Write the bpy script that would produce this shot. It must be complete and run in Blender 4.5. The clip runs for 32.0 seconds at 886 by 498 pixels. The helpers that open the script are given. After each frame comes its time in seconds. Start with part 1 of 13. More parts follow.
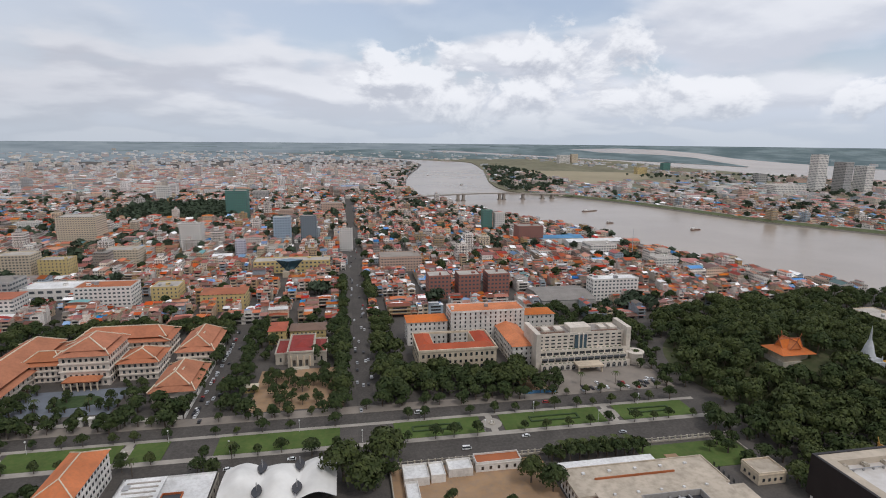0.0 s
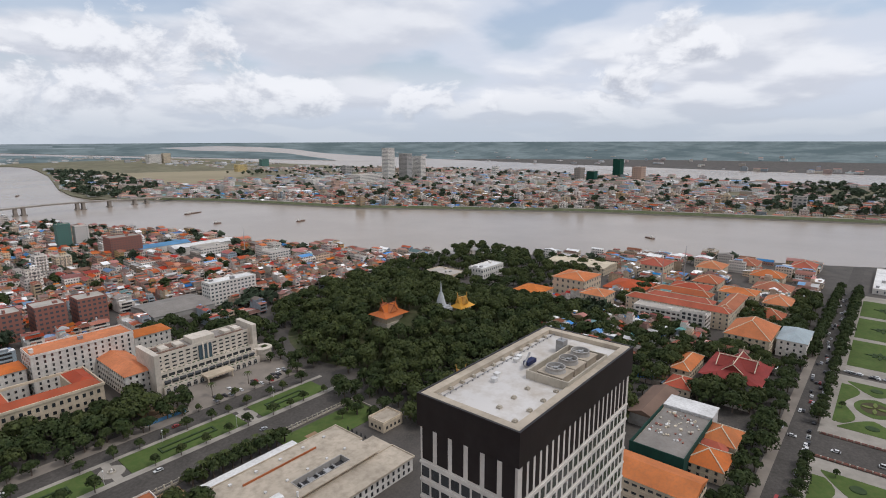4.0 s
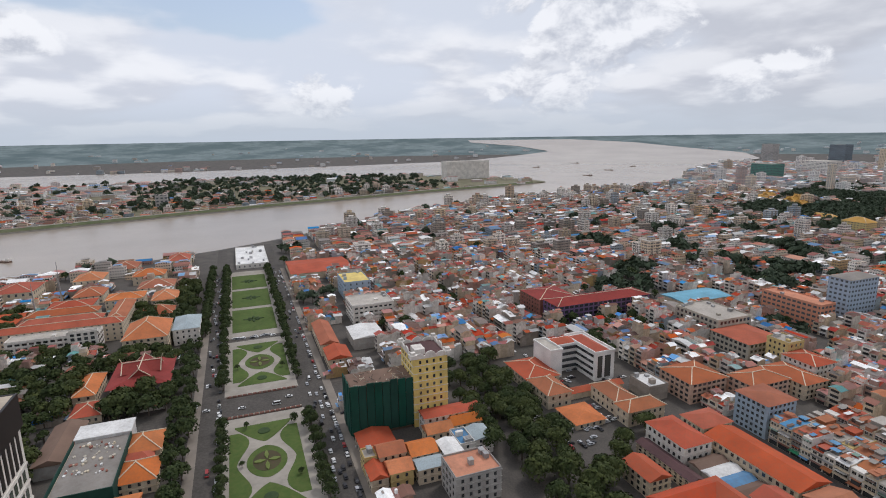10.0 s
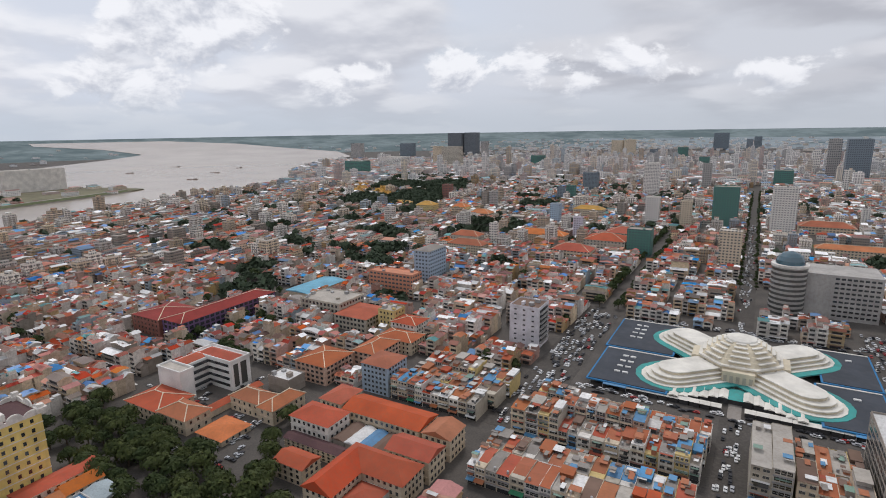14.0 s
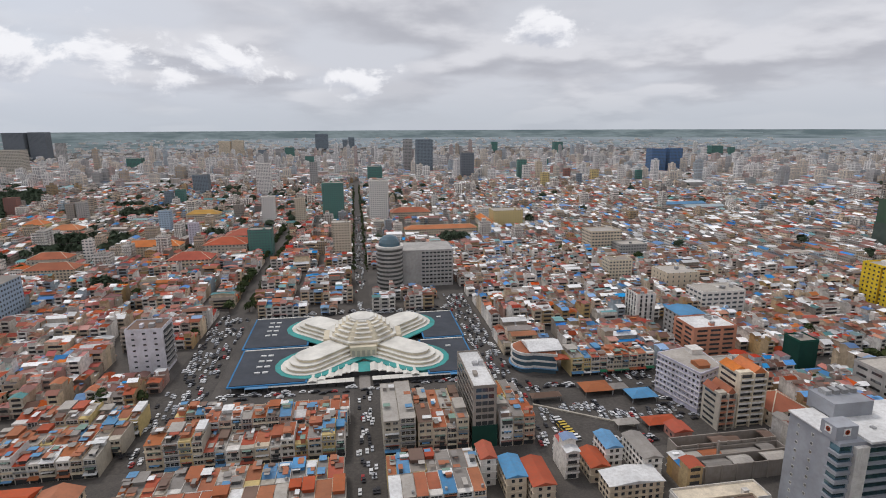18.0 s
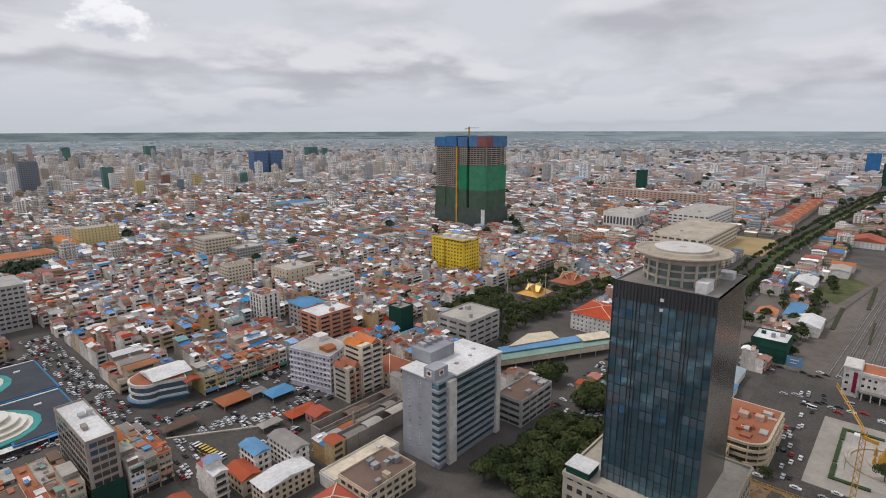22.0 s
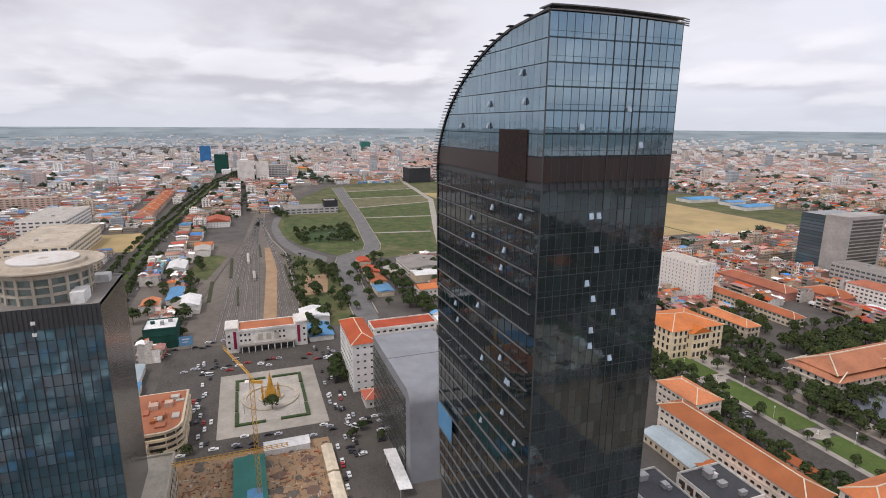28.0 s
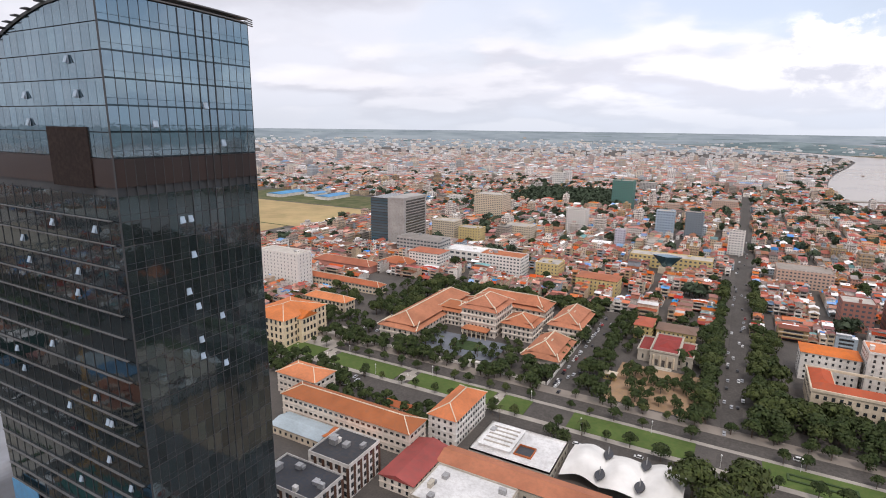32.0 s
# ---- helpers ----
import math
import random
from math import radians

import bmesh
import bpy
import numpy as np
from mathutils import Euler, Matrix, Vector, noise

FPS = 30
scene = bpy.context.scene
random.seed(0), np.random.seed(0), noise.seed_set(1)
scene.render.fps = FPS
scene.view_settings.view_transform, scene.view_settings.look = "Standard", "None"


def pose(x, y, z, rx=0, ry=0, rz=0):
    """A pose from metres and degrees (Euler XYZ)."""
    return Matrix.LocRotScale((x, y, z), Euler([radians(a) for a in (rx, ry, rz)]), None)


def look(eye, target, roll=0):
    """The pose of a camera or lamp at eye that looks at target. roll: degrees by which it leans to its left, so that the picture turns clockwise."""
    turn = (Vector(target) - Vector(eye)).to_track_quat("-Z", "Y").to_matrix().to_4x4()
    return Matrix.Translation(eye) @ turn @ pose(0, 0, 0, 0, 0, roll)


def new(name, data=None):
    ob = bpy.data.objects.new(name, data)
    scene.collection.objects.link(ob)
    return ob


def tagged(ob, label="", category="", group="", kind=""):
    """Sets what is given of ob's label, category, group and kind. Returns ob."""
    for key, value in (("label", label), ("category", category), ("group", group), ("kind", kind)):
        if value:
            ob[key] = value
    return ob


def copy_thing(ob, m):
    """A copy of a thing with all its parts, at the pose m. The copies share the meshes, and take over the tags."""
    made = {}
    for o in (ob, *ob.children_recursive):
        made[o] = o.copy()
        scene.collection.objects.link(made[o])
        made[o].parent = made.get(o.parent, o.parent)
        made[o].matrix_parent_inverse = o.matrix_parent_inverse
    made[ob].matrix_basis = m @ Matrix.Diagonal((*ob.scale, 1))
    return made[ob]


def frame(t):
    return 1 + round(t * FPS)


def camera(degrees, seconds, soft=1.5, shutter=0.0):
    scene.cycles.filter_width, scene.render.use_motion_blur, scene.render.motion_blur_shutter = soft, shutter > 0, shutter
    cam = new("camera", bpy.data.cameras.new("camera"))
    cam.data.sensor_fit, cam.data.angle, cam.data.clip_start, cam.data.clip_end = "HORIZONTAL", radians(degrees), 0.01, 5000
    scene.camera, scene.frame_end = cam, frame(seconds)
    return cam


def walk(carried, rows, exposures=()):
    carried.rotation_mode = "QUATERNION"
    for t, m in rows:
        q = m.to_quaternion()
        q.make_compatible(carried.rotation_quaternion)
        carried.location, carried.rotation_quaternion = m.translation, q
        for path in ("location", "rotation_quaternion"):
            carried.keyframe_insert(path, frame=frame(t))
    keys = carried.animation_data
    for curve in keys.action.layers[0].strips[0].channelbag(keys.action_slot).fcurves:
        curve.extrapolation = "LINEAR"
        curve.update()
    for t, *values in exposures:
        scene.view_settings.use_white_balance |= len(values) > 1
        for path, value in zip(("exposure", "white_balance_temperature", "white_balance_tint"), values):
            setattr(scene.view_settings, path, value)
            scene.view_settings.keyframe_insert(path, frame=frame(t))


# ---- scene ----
cam = camera(78.2, 32.0, 1.0)
PATH = [
    (0.0, (0, 0, 160.0), (17.51, 96.49, 140.42), 0.50),
    (0.5, (0, 0, 160.0), (25.67, 94.65, 140.47), 0.38),
    (1.0, (0, 0, 160.0), (33.64, 92.12, 140.45), 0.29),
    (1.5, (0, 0, 160.0), (41.44, 88.88, 140.40), 0.20),
    (2.0, (0, 0, 160.0), (49.02, 84.92, 140.35), 0.14),
    (2.5, (0, 0, 160.0), (56.22, 80.31, 140.27), 0.08),
    (3.0, (0, 0, 160.0), (63.06, 75.05, 140.21), -0.04),
    (3.5, (0, 0, 160.0), (69.44, 69.18, 140.17), -0.10),
    (5.5, (0, 0, 160.0), (88.82, 41.32, 139.90), -0.47),
    (6.0, (0, 0, 160.0), (92.11, 33.33, 139.89), -0.49),
    (6.5, (0, 0, 160.0), (94.71, 24.96, 139.84), -0.50),
    (7.0, (0, 0, 160.0), (96.55, 16.38, 139.74), -0.47),
    (7.5, (0, 0, 160.0), (97.61, 7.76, 139.71), -0.56),
    (8.0, (0, 0, 160.0), (97.92, -0.84, 139.72), -0.57),
    (8.5, (0, 0, 160.0), (97.45, -9.47, 139.66), -0.71),
    (9.0, (0, 0, 160.0), (96.22, -18.04, 139.58), -0.73),
    (9.5, (0, 0, 160.0), (94.24, -26.41, 139.49), -0.85),
    (10.0, (0, 0, 160.0), (91.56, -34.57, 139.47), -0.88),
    (10.5, (0, 0, 160.0), (88.16, -42.48, 139.43), -1.01),
    (11.0, (0, 0, 160.0), (84.15, -49.92, 139.34), -1.06),
    (11.5, (0, 0, 160.0), (79.91, -56.44, 139.28), -1.10),
    (12.0, (0, 0, 160.0), (74.73, -63.10, 139.17), -1.17),
    (12.5, (0, 0, 160.0), (68.97, -69.32, 139.05), -1.09),
    (13.0, (0, 0, 160.0), (62.73, -74.98, 138.93), -1.01),
    (13.5, (0, 0, 160.0), (55.95, -80.11, 138.76), -0.98),
    (14.0, (0, 0, 160.0), (48.83, -84.61, 138.62), -0.93),
    (14.5, (0, 0, 160.0), (41.47, -88.42, 138.49), -0.81),
    (16.5, (0, 0, 160.0), (9.43, -97.12, 138.10), -0.52),
    (17.0, (0, 0, 160.0), (1.15, -97.57, 138.11), -0.38),
    (17.5, (0, 0, 160.0), (-7.05, -97.32, 138.10), -0.31),
    (18.0, (0, 0, 160.0), (-15.38, -96.35, 138.07), -0.25),
    (18.5, (0, 0, 160.0), (-23.58, -94.68, 138.10), -0.20),
    (19.0, (0, 0, 160.0), (-31.73, -92.30, 138.23), -0.12),
    (19.5, (0, 0, 160.0), (-39.55, -89.22, 138.20), -0.03),
    (20.0, (0, 0, 160.0), (-47.10, -85.49, 138.25), 0.03),
    (20.5, (0, 0, 160.0), (-54.38, -81.07, 138.31), -0.04),
    (21.0, (0, 0, 160.0), (-61.05, -76.18, 138.34), -0.10),
    (21.5, (0, 0, 160.0), (-67.45, -70.58, 138.35), -0.14),
    (22.0, (0, 0, 160.0), (-73.32, -64.45, 138.32), -0.12),
    (22.5, (0, 0, 160.0), (-78.71, -57.70, 138.20), -0.17),
    (23.0, (0, 0, 160.0), (-83.49, -50.50, 138.13), -0.17),
    (23.5, (0, 0, 160.0), (-87.58, -43.00, 138.06), -0.03),
    (24.0, (0, 0, 160.0), (-91.03, -35.02, 137.94), -0.04),
    (24.5, (0, 0, 160.0), (-93.80, -26.71, 137.92), -0.03),
    (25.0, (0, 0, 160.0), (-95.79, -18.28, 137.85), -0.06),
    (25.5, (0, 0, 160.0), (-97.03, -9.63, 137.79), -0.03),
    (27.5, (0, 0, 160.0), (-94.25, 25.04, 137.87), 0.35),
    (28.0, (0, 0, 160.0), (-91.61, 33.40, 137.81), 0.38),
    (28.5, (0, 0, 160.0), (-88.26, 41.44, 137.80), 0.38),
    (29.0, (0, 0, 160.0), (-84.22, 49.15, 137.84), 0.44),
    (29.5, (0, 0, 160.0), (-79.46, 56.56, 137.93), 0.50),
    (30.0, (0, 0, 160.0), (-74.12, 63.41, 137.96), 0.50),
    (30.5, (0, 0, 160.0), (-67.72, 70.20, 137.96), 0.52),
    (31.0, (0, 0, 160.0), (-61.15, 75.99, 137.95), 0.59),
    (31.5, (0, 0, 160.0), (-54.22, 81.09, 138.00), 0.65),
    (32.0, (0, 0, 160.0), (-46.89, 85.56, 138.08), 0.70),
]
walk(cam, [(t, look(eye, target, roll)) for t, eye, target, roll in PATH], exposures=[(0.0, -0.15, 6200.0, 12.0), (9.0, -0.12, 6200.0, 12.0), (17.0, -0.11, 6320.0, 12.5), (25.0, 0.0, 6380.0, 14.0), (30.0, 0.36, 6450.0, 16.5), (32.0, 0.33, 6400.0, 16.0)])

# ---- sky, sun, exposure ----
def build_world():
    world = bpy.data.worlds.new("overcast_sky")
    scene.world = world
    world.use_nodes = True
    nt = world.node_tree
    nt.nodes.clear()
    N, L = nt.nodes.new, nt.links.new

    def math_node(op, a, b=None, c=None, clamp=False):
        n = N("ShaderNodeMath")
        n.operation, n.use_clamp = op, clamp
        for i, v in enumerate((a, b, c)):
            if v is None:
                continue
            if isinstance(v, (int, float)):
                n.inputs[i].default_value = v
            else:
                L(v, n.inputs[i])
        return n.outputs[0]

    def mix(fac, a, b):
        n = N("ShaderNodeMix")
        n.data_type = "RGBA"
        for sock, v in ((n.inputs[0], fac), (n.inputs[6], a), (n.inputs[7], b)):
            if hasattr(v, "links"):
                L(v, sock)
            else:
                sock.default_value = v
        return n.outputs[2]

    def ramp(v, lo, hi):
        n = N("ShaderNodeMapRange")
        n.interpolation_type = "SMOOTHSTEP"
        L(v, n.inputs[0])
        n.inputs[1].default_value, n.inputs[2].default_value = lo, hi
        return n.outputs[0]

    def fbm(vec, scale, detail, rough, dist=0.0):
        n = N("ShaderNodeTexNoise")
        n.inputs["Scale"].default_value, n.inputs["Detail"].default_value = scale, detail
        n.inputs["Roughness"].default_value, n.inputs["Distortion"].default_value = rough, dist
        L(vec, n.inputs["Vector"])
        return n.outputs["Fac"]

    tc = N("ShaderNodeTexCoord").outputs["Generated"]
    sep = N("ShaderNodeSeparateXYZ")
    L(tc, sep.inputs[0])
    x, y, z = sep.outputs
    sky = N("ShaderNodeTexSky")
    sky.sky_type, sky.sun_disc = "NISHITA", False
    sky.sun_elevation, sky.sun_rotation = SUN_EL, SUN_AZ
    sky.air_density, sky.dust_density = 1.2, 1.5
    blue = N("ShaderNodeMix")
    blue.data_type, blue.blend_type = "RGBA", "MULTIPLY"
    blue.inputs[0].default_value = 1.0
    L(sky.outputs[0], blue.inputs[6])
    blue.inputs[7].default_value = (0.125, 0.125, 0.130, 1)
    def add_vec(v, off):
        n = N("ShaderNodeVectorMath")
        n.operation = "ADD"
        L(v, n.inputs[0])
        n.inputs[1].default_value = off
        return n.outputs[0]

    def plane(lift, raise_by, seed):
        """A flat layer of cloud seen in perspective."""
        zz = math_node("ADD", math_node("MAXIMUM", z, 0.0), lift + raise_by)
        n = N("ShaderNodeCombineXYZ")
        L(math_node("DIVIDE", x, zz), n.inputs[0])
        L(math_node("DIVIDE", y, zz), n.inputs[1])
        n.inputs[2].default_value = seed
        return n.outputs[0]

    # brighter and more broken towards the river side, heavier inland
    side = ramp(math_node("ADD", math_node("MULTIPLY", x, 0.8), math_node("MULTIPLY", y, 0.45)), -0.7, 0.9)
    # the main sheet: wide flat banks, lit along their upper edges
    bank, bank_up = fbm(plane(0.20, 0.0, 3.7), 1.25, 8, 0.46, 0.0), fbm(plane(0.20, 0.022, 3.7), 1.25, 8, 0.46, 0.0)
    lit = math_node("SUBTRACT", bank, bank_up)
    broad = fbm(plane(0.22, 0.0, 8.1), 0.55, 4, 0.5, 0.2)
    veil = mix(side, (0.67, 0.69, 0.725, 1), (0.73, 0.775, 0.85, 1))
    under = mix(side, (0.50, 0.51, 0.545, 1), (0.69, 0.715, 0.77, 1))
    cloud = mix(ramp(lit, -0.075, 0.09), under, mix(side, (0.76, 0.765, 0.785, 1), (0.95, 0.955, 0.965, 1)))
    cloud = mix(math_node("MULTIPLY", ramp(broad, 0.47, 0.64), math_node("MULTIPLY_ADD", side, -0.25, 0.55)), cloud, under)
    base = mix(ramp(bank, 0.38, 0.56), veil, cloud)
    hole = math_node("MULTIPLY", ramp(math_node("MULTIPLY_ADD", bank, -0.5, broad), 0.29, 0.36), math_node("MULTIPLY_ADD", side, 1.0, -0.22, clamp=True))
    base = mix(math_node("MULTIPLY", math_node("MULTIPLY", hole, 0.8), ramp(z, 0.06, 0.15)), base, blue.outputs[2])
    # heaped clouds, each a swelling of the same fine noise; z counts double, so that they lie broad
    tall = N("ShaderNodeCombineXYZ")
    L(math_node("MULTIPLY", x, 6.0), tall.inputs[0])
    L(math_node("MULTIPLY", y, 6.0), tall.inputs[1])
    L(math_node("MULTIPLY", z, 10.0), tall.inputs[2])
    puff = fbm(tall.outputs[0], 1.5, 9, 0.60, 0.25)
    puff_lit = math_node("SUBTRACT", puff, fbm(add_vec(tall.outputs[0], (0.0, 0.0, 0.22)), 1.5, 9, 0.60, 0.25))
    squash = N("ShaderNodeCombineXYZ")
    L(x, squash.inputs[0])
    L(y, squash.inputs[1])
    L(math_node("MULTIPLY", z, 2.0), squash.inputs[2])
    above = add_vec(squash.outputs[0], (0.0, 0.0, 0.03))

    def heaps(vec):
        total = None
        for cx, cy, cz, size in CLOUDS:
            n = N("ShaderNodeVectorMath")
            n.operation = "DISTANCE"
            L(vec, n.inputs[0])
            n.inputs[1].default_value = (cx, cy, 2.0 * cz)
            v = math_node("MULTIPLY_ADD", n.outputs["Value"], -1.0 / size, 1.0)
            total = v if total is None else math_node("MAXIMUM", total, v)
        return math_node("MAXIMUM", total, 0.0)

    heap = heaps(squash.outputs[0])
    heap_lit = math_node("ADD", math_node("MULTIPLY", math_node("SUBTRACT", heap, heaps(above)), 0.22), puff_lit)
    lobes = mix(ramp(heap_lit, -0.15, 0.10), (0.58, 0.605, 0.66, 1), (1.0, 1.0, 1.0, 1))
    mask = ramp(math_node("MULTIPLY_ADD", puff, 2.6, math_node("MULTIPLY_ADD", heap, 0.75, -1.3)), 0.20, 0.46)
    base = mix(math_node("MULTIPLY", math_node("MULTIPLY", mask, ramp(heap, 0.0, 0.30)), 0.9), base, lobes)
    haze = math_node("SUBTRACT", 1.0, ramp(z, -0.005, 0.085))
    base = mix(math_node("MULTIPLY", haze, 0.80), base, mix(side, (0.55, 0.59, 0.63, 1), (0.56, 0.62, 0.68, 1)))
    bg = N("ShaderNodeBackground")
    L(base, bg.inputs[0])
    bg.inputs[1].default_value = 1.0
    out = N("ShaderNodeOutputWorld")
    L(bg.outputs[0], out.inputs[0])


SUN_EL, SUN_AZ = radians(58), radians(150)
# heaped clouds: the way to each, and its size
CLOUDS = ((0.384, 0.914, 0.125, 0.20), (0.472, 0.878, 0.075, 0.15), (0.268, 0.962, 0.062, 0.20), (0.765, 0.641, 0.066, 0.13), (0.591, 0.802, 0.072, 0.09), (0.137, 0.985, 0.10, 0.18), (0.928, 0.363, 0.075, 0.11), (0.479, -0.872, 0.099, 0.10), (0.373, -0.921, 0.113, 0.13), (0.604, -0.792, 0.088, 0.08),
          (0.65, -0.756, 0.075, 0.08), (0.17, -0.98, 0.105, 0.11), (-0.014, -0.997, 0.079, 0.10), (0.283, -0.956, 0.072, 0.07), (-0.338, -0.929, 0.151, 0.10), (0.799, -0.574, 0.181, 0.21), (0.856, -0.511, 0.076, 0.12), (0.985, -0.15, 0.069, 0.10), (0.94, 0.30, 0.15, 0.12))
build_world()
sun = new("sun", bpy.data.lights.new("sun", "SUN"))
sun.data.energy, sun.data.angle, sun.data.color = 1.35, radians(11), (1.0, 0.95, 0.88)
sun.matrix_world = look((math.sin(SUN_AZ) * math.cos(SUN_EL), math.cos(SUN_AZ) * math.cos(SUN_EL), math.sin(SUN_EL)), (0, 0, 0))
tagged(sun, kind="structure")

# ---- materials ----
def nodes_of(name):
    m = bpy.data.materials.new(name)
    m.use_nodes = True
    nt = m.node_tree
    return m, nt, nt.nodes["Principled BSDF"]


def link_noise(nt, scale, detail=6, rough=0.6, vec=None):
    n = nt.nodes.new("ShaderNodeTexNoise")
    n.inputs["Scale"].default_value, n.inputs["Detail"].default_value, n.inputs["Roughness"].default_value = scale, detail, rough
    if vec is None:
        vec = nt.nodes.new("ShaderNodeNewGeometry").outputs["Position"]
    nt.links.new(vec, n.inputs["Vector"])
    return n.outputs["Fac"]


def mixed(nt, fac, a, b, blend="MIX"):
    n = nt.nodes.new("ShaderNodeMix")
    n.data_type, n.blend_type = "RGBA", blend
    for sock, v in ((n.inputs[0], fac), (n.inputs[6], a), (n.inputs[7], b)):
        if hasattr(v, "links"):
            nt.links.new(v, sock)
        elif isinstance(v, (int, float)):
            sock.default_value = v
        else:
            sock.default_value = (*v, 1) if len(v) == 3 else v
    return n.outputs[2]


def ranged(nt, v, lo, hi, a=0.0, b=1.0):
    n = nt.nodes.new("ShaderNodeMapRange")
    nt.links.new(v, n.inputs[0])
    for i, q in enumerate((lo, hi, a, b)):
        n.inputs[i + 1].default_value = q
    return n.outputs[0]


def calc(nt, op, a, b=None):
    n = nt.nodes.new("ShaderNodeMath")
    n.operation = op
    for i, v in enumerate((a, b)):
        if v is None:
            continue
        if isinstance(v, (int, float)):
            n.inputs[i].default_value = v
        else:
            nt.links.new(v, n.inputs[i])
    return n.outputs[0]


def vary(nt, colour, island, amount=0.35):
    """Each piece a little lighter, darker or greyer than the next."""
    src = nt.nodes.new("ShaderNodeNewGeometry").outputs["Random Per Island"] if island else nt.nodes.new("ShaderNodeObjectInfo").outputs["Random"]
    hsv = nt.nodes.new("ShaderNodeHueSaturation")
    nt.links.new(ranged(nt, src, 0, 1, 1 - amount, 1 + amount), hsv.inputs["Value"])
    twist = calc(nt, "FRACT", calc(nt, "MULTIPLY", src, 7.31))
    nt.links.new(ranged(nt, twist, 0, 1, 1.0 - amount, 1.0 + 0.3 * amount), hsv.inputs["Saturation"])
    twist2 = calc(nt, "FRACT", calc(nt, "MULTIPLY", src, 13.7))
    nt.links.new(ranged(nt, twist2, 0, 1, 0.5 - 0.03 * amount, 0.5 + 0.03 * amount), hsv.inputs["Hue"])
    if hasattr(colour, "links"):
        nt.links.new(colour, hsv.inputs["Color"])
    else:
        hsv.inputs["Color"].default_value = (*colour, 1)
    return hsv.outputs[0]


def surface(name, colour, dirt=(0.15, 0.105, 0.07), dirt_amount=0.5, rough=0.85, grain=1.2, broad=0.08, island=True, amount=0.3, metal=0.0, bump=0.0, streaks=False):
    """Paint, plaster, concrete or sheet, with stains at two scales."""
    m, nt, b = nodes_of(name)
    col = vary(nt, colour, island, amount) if amount else (*colour, 1)
    stain = ranged(nt, link_noise(nt, grain, 8, 0.65), 0.42, 0.75, 0, dirt_amount)
    if streaks:
        geo = nt.nodes.new("ShaderNodeNewGeometry").outputs["Position"]
        mp = nt.nodes.new("ShaderNodeVectorMath")
        mp.operation = "MULTIPLY"
        nt.links.new(geo, mp.inputs[0])
        mp.inputs[1].default_value = (1.3, 1.3, 0.12)
        stain = calc(nt, "MAXIMUM", stain, ranged(nt, link_noise(nt, 1.0, 5, 0.6, mp.outputs[0]), 0.5, 0.8, 0, dirt_amount))
    col = mixed(nt, stain, col, dirt)
    wide = ranged(nt, link_noise(nt, broad, 3, 0.5), 0.3, 0.7, 0.82, 1.12)
    w = nt.nodes.new("ShaderNodeCombineColor")
    for i in range(3):
        nt.links.new(wide, w.inputs[i])
    col = mixed(nt, 1.0, col, w.outputs[0], "MULTIPLY")
    nt.links.new(col, b.inputs["Base Color"])
    b.inputs["Roughness"].default_value, b.inputs["Metallic"].default_value = rough, metal
    b.inputs["Specular IOR Level"].default_value = 0.3
    if bump:
        bp = nt.nodes.new("ShaderNodeBump")
        bp.inputs["Strength"].default_value, bp.inputs["Distance"].default_value = bump, 0.2
        nt.links.new(link_noise(nt, grain * 3, 5, 0.6), bp.inputs["Height"])
        nt.links.new(bp.outputs[0], b.inputs["Normal"])
    return m


def pane_wall(name, colour, wide=2.6, high=3.4, amount=0.3, dark=(0.05, 0.055, 0.06), fill=0.5):
    """Wall of a house far off, with rows of windows at their storeys."""
    m, nt, b = nodes_of(name)
    geo = nt.nodes.new("ShaderNodeNewGeometry")
    p, nrm = nt.nodes.new("ShaderNodeSeparateXYZ"), nt.nodes.new("ShaderNodeSeparateXYZ")
    nt.links.new(geo.outputs["Position"], p.inputs[0])
    nt.links.new(geo.outputs["True Normal"], nrm.inputs[0])
    facing = calc(nt, "GREATER_THAN", calc(nt, "ABSOLUTE", nrm.outputs[0]), 0.5)
    along = calc(nt, "ADD", calc(nt, "MULTIPLY", facing, p.outputs[1]), calc(nt, "MULTIPLY", calc(nt, "SUBTRACT", 1.0, facing), p.outputs[0]))
    shift = calc(nt, "MULTIPLY", geo.outputs["Random Per Island"], 9.0)
    u = calc(nt, "FRACT", calc(nt, "DIVIDE", calc(nt, "ADD", along, shift), wide))
    v = calc(nt, "FRACT", calc(nt, "DIVIDE", p.outputs[2], high))
    hole = calc(nt, "MULTIPLY", calc(nt, "LESS_THAN", calc(nt, "ABSOLUTE", calc(nt, "SUBTRACT", u, 0.5)), fill / 2), calc(nt, "LESS_THAN", calc(nt, "ABSOLUTE", calc(nt, "SUBTRACT", v, 0.55)), 0.22))
    side = calc(nt, "LESS_THAN", calc(nt, "ABSOLUTE", nrm.outputs[2]), 0.4)
    hole = calc(nt, "MULTIPLY", hole, side)
    col = vary(nt, colour, True, amount)
    stain = ranged(nt, link_noise(nt, 0.7, 7, 0.65), 0.45, 0.8, 0, 0.32)
    col = mixed(nt, stain, col, (0.17, 0.125, 0.09))
    col = mixed(nt, hole, col, dark)
    nt.links.new(col, b.inputs["Base Color"])
    b.inputs["Roughness"].default_value = 0.8
    return m


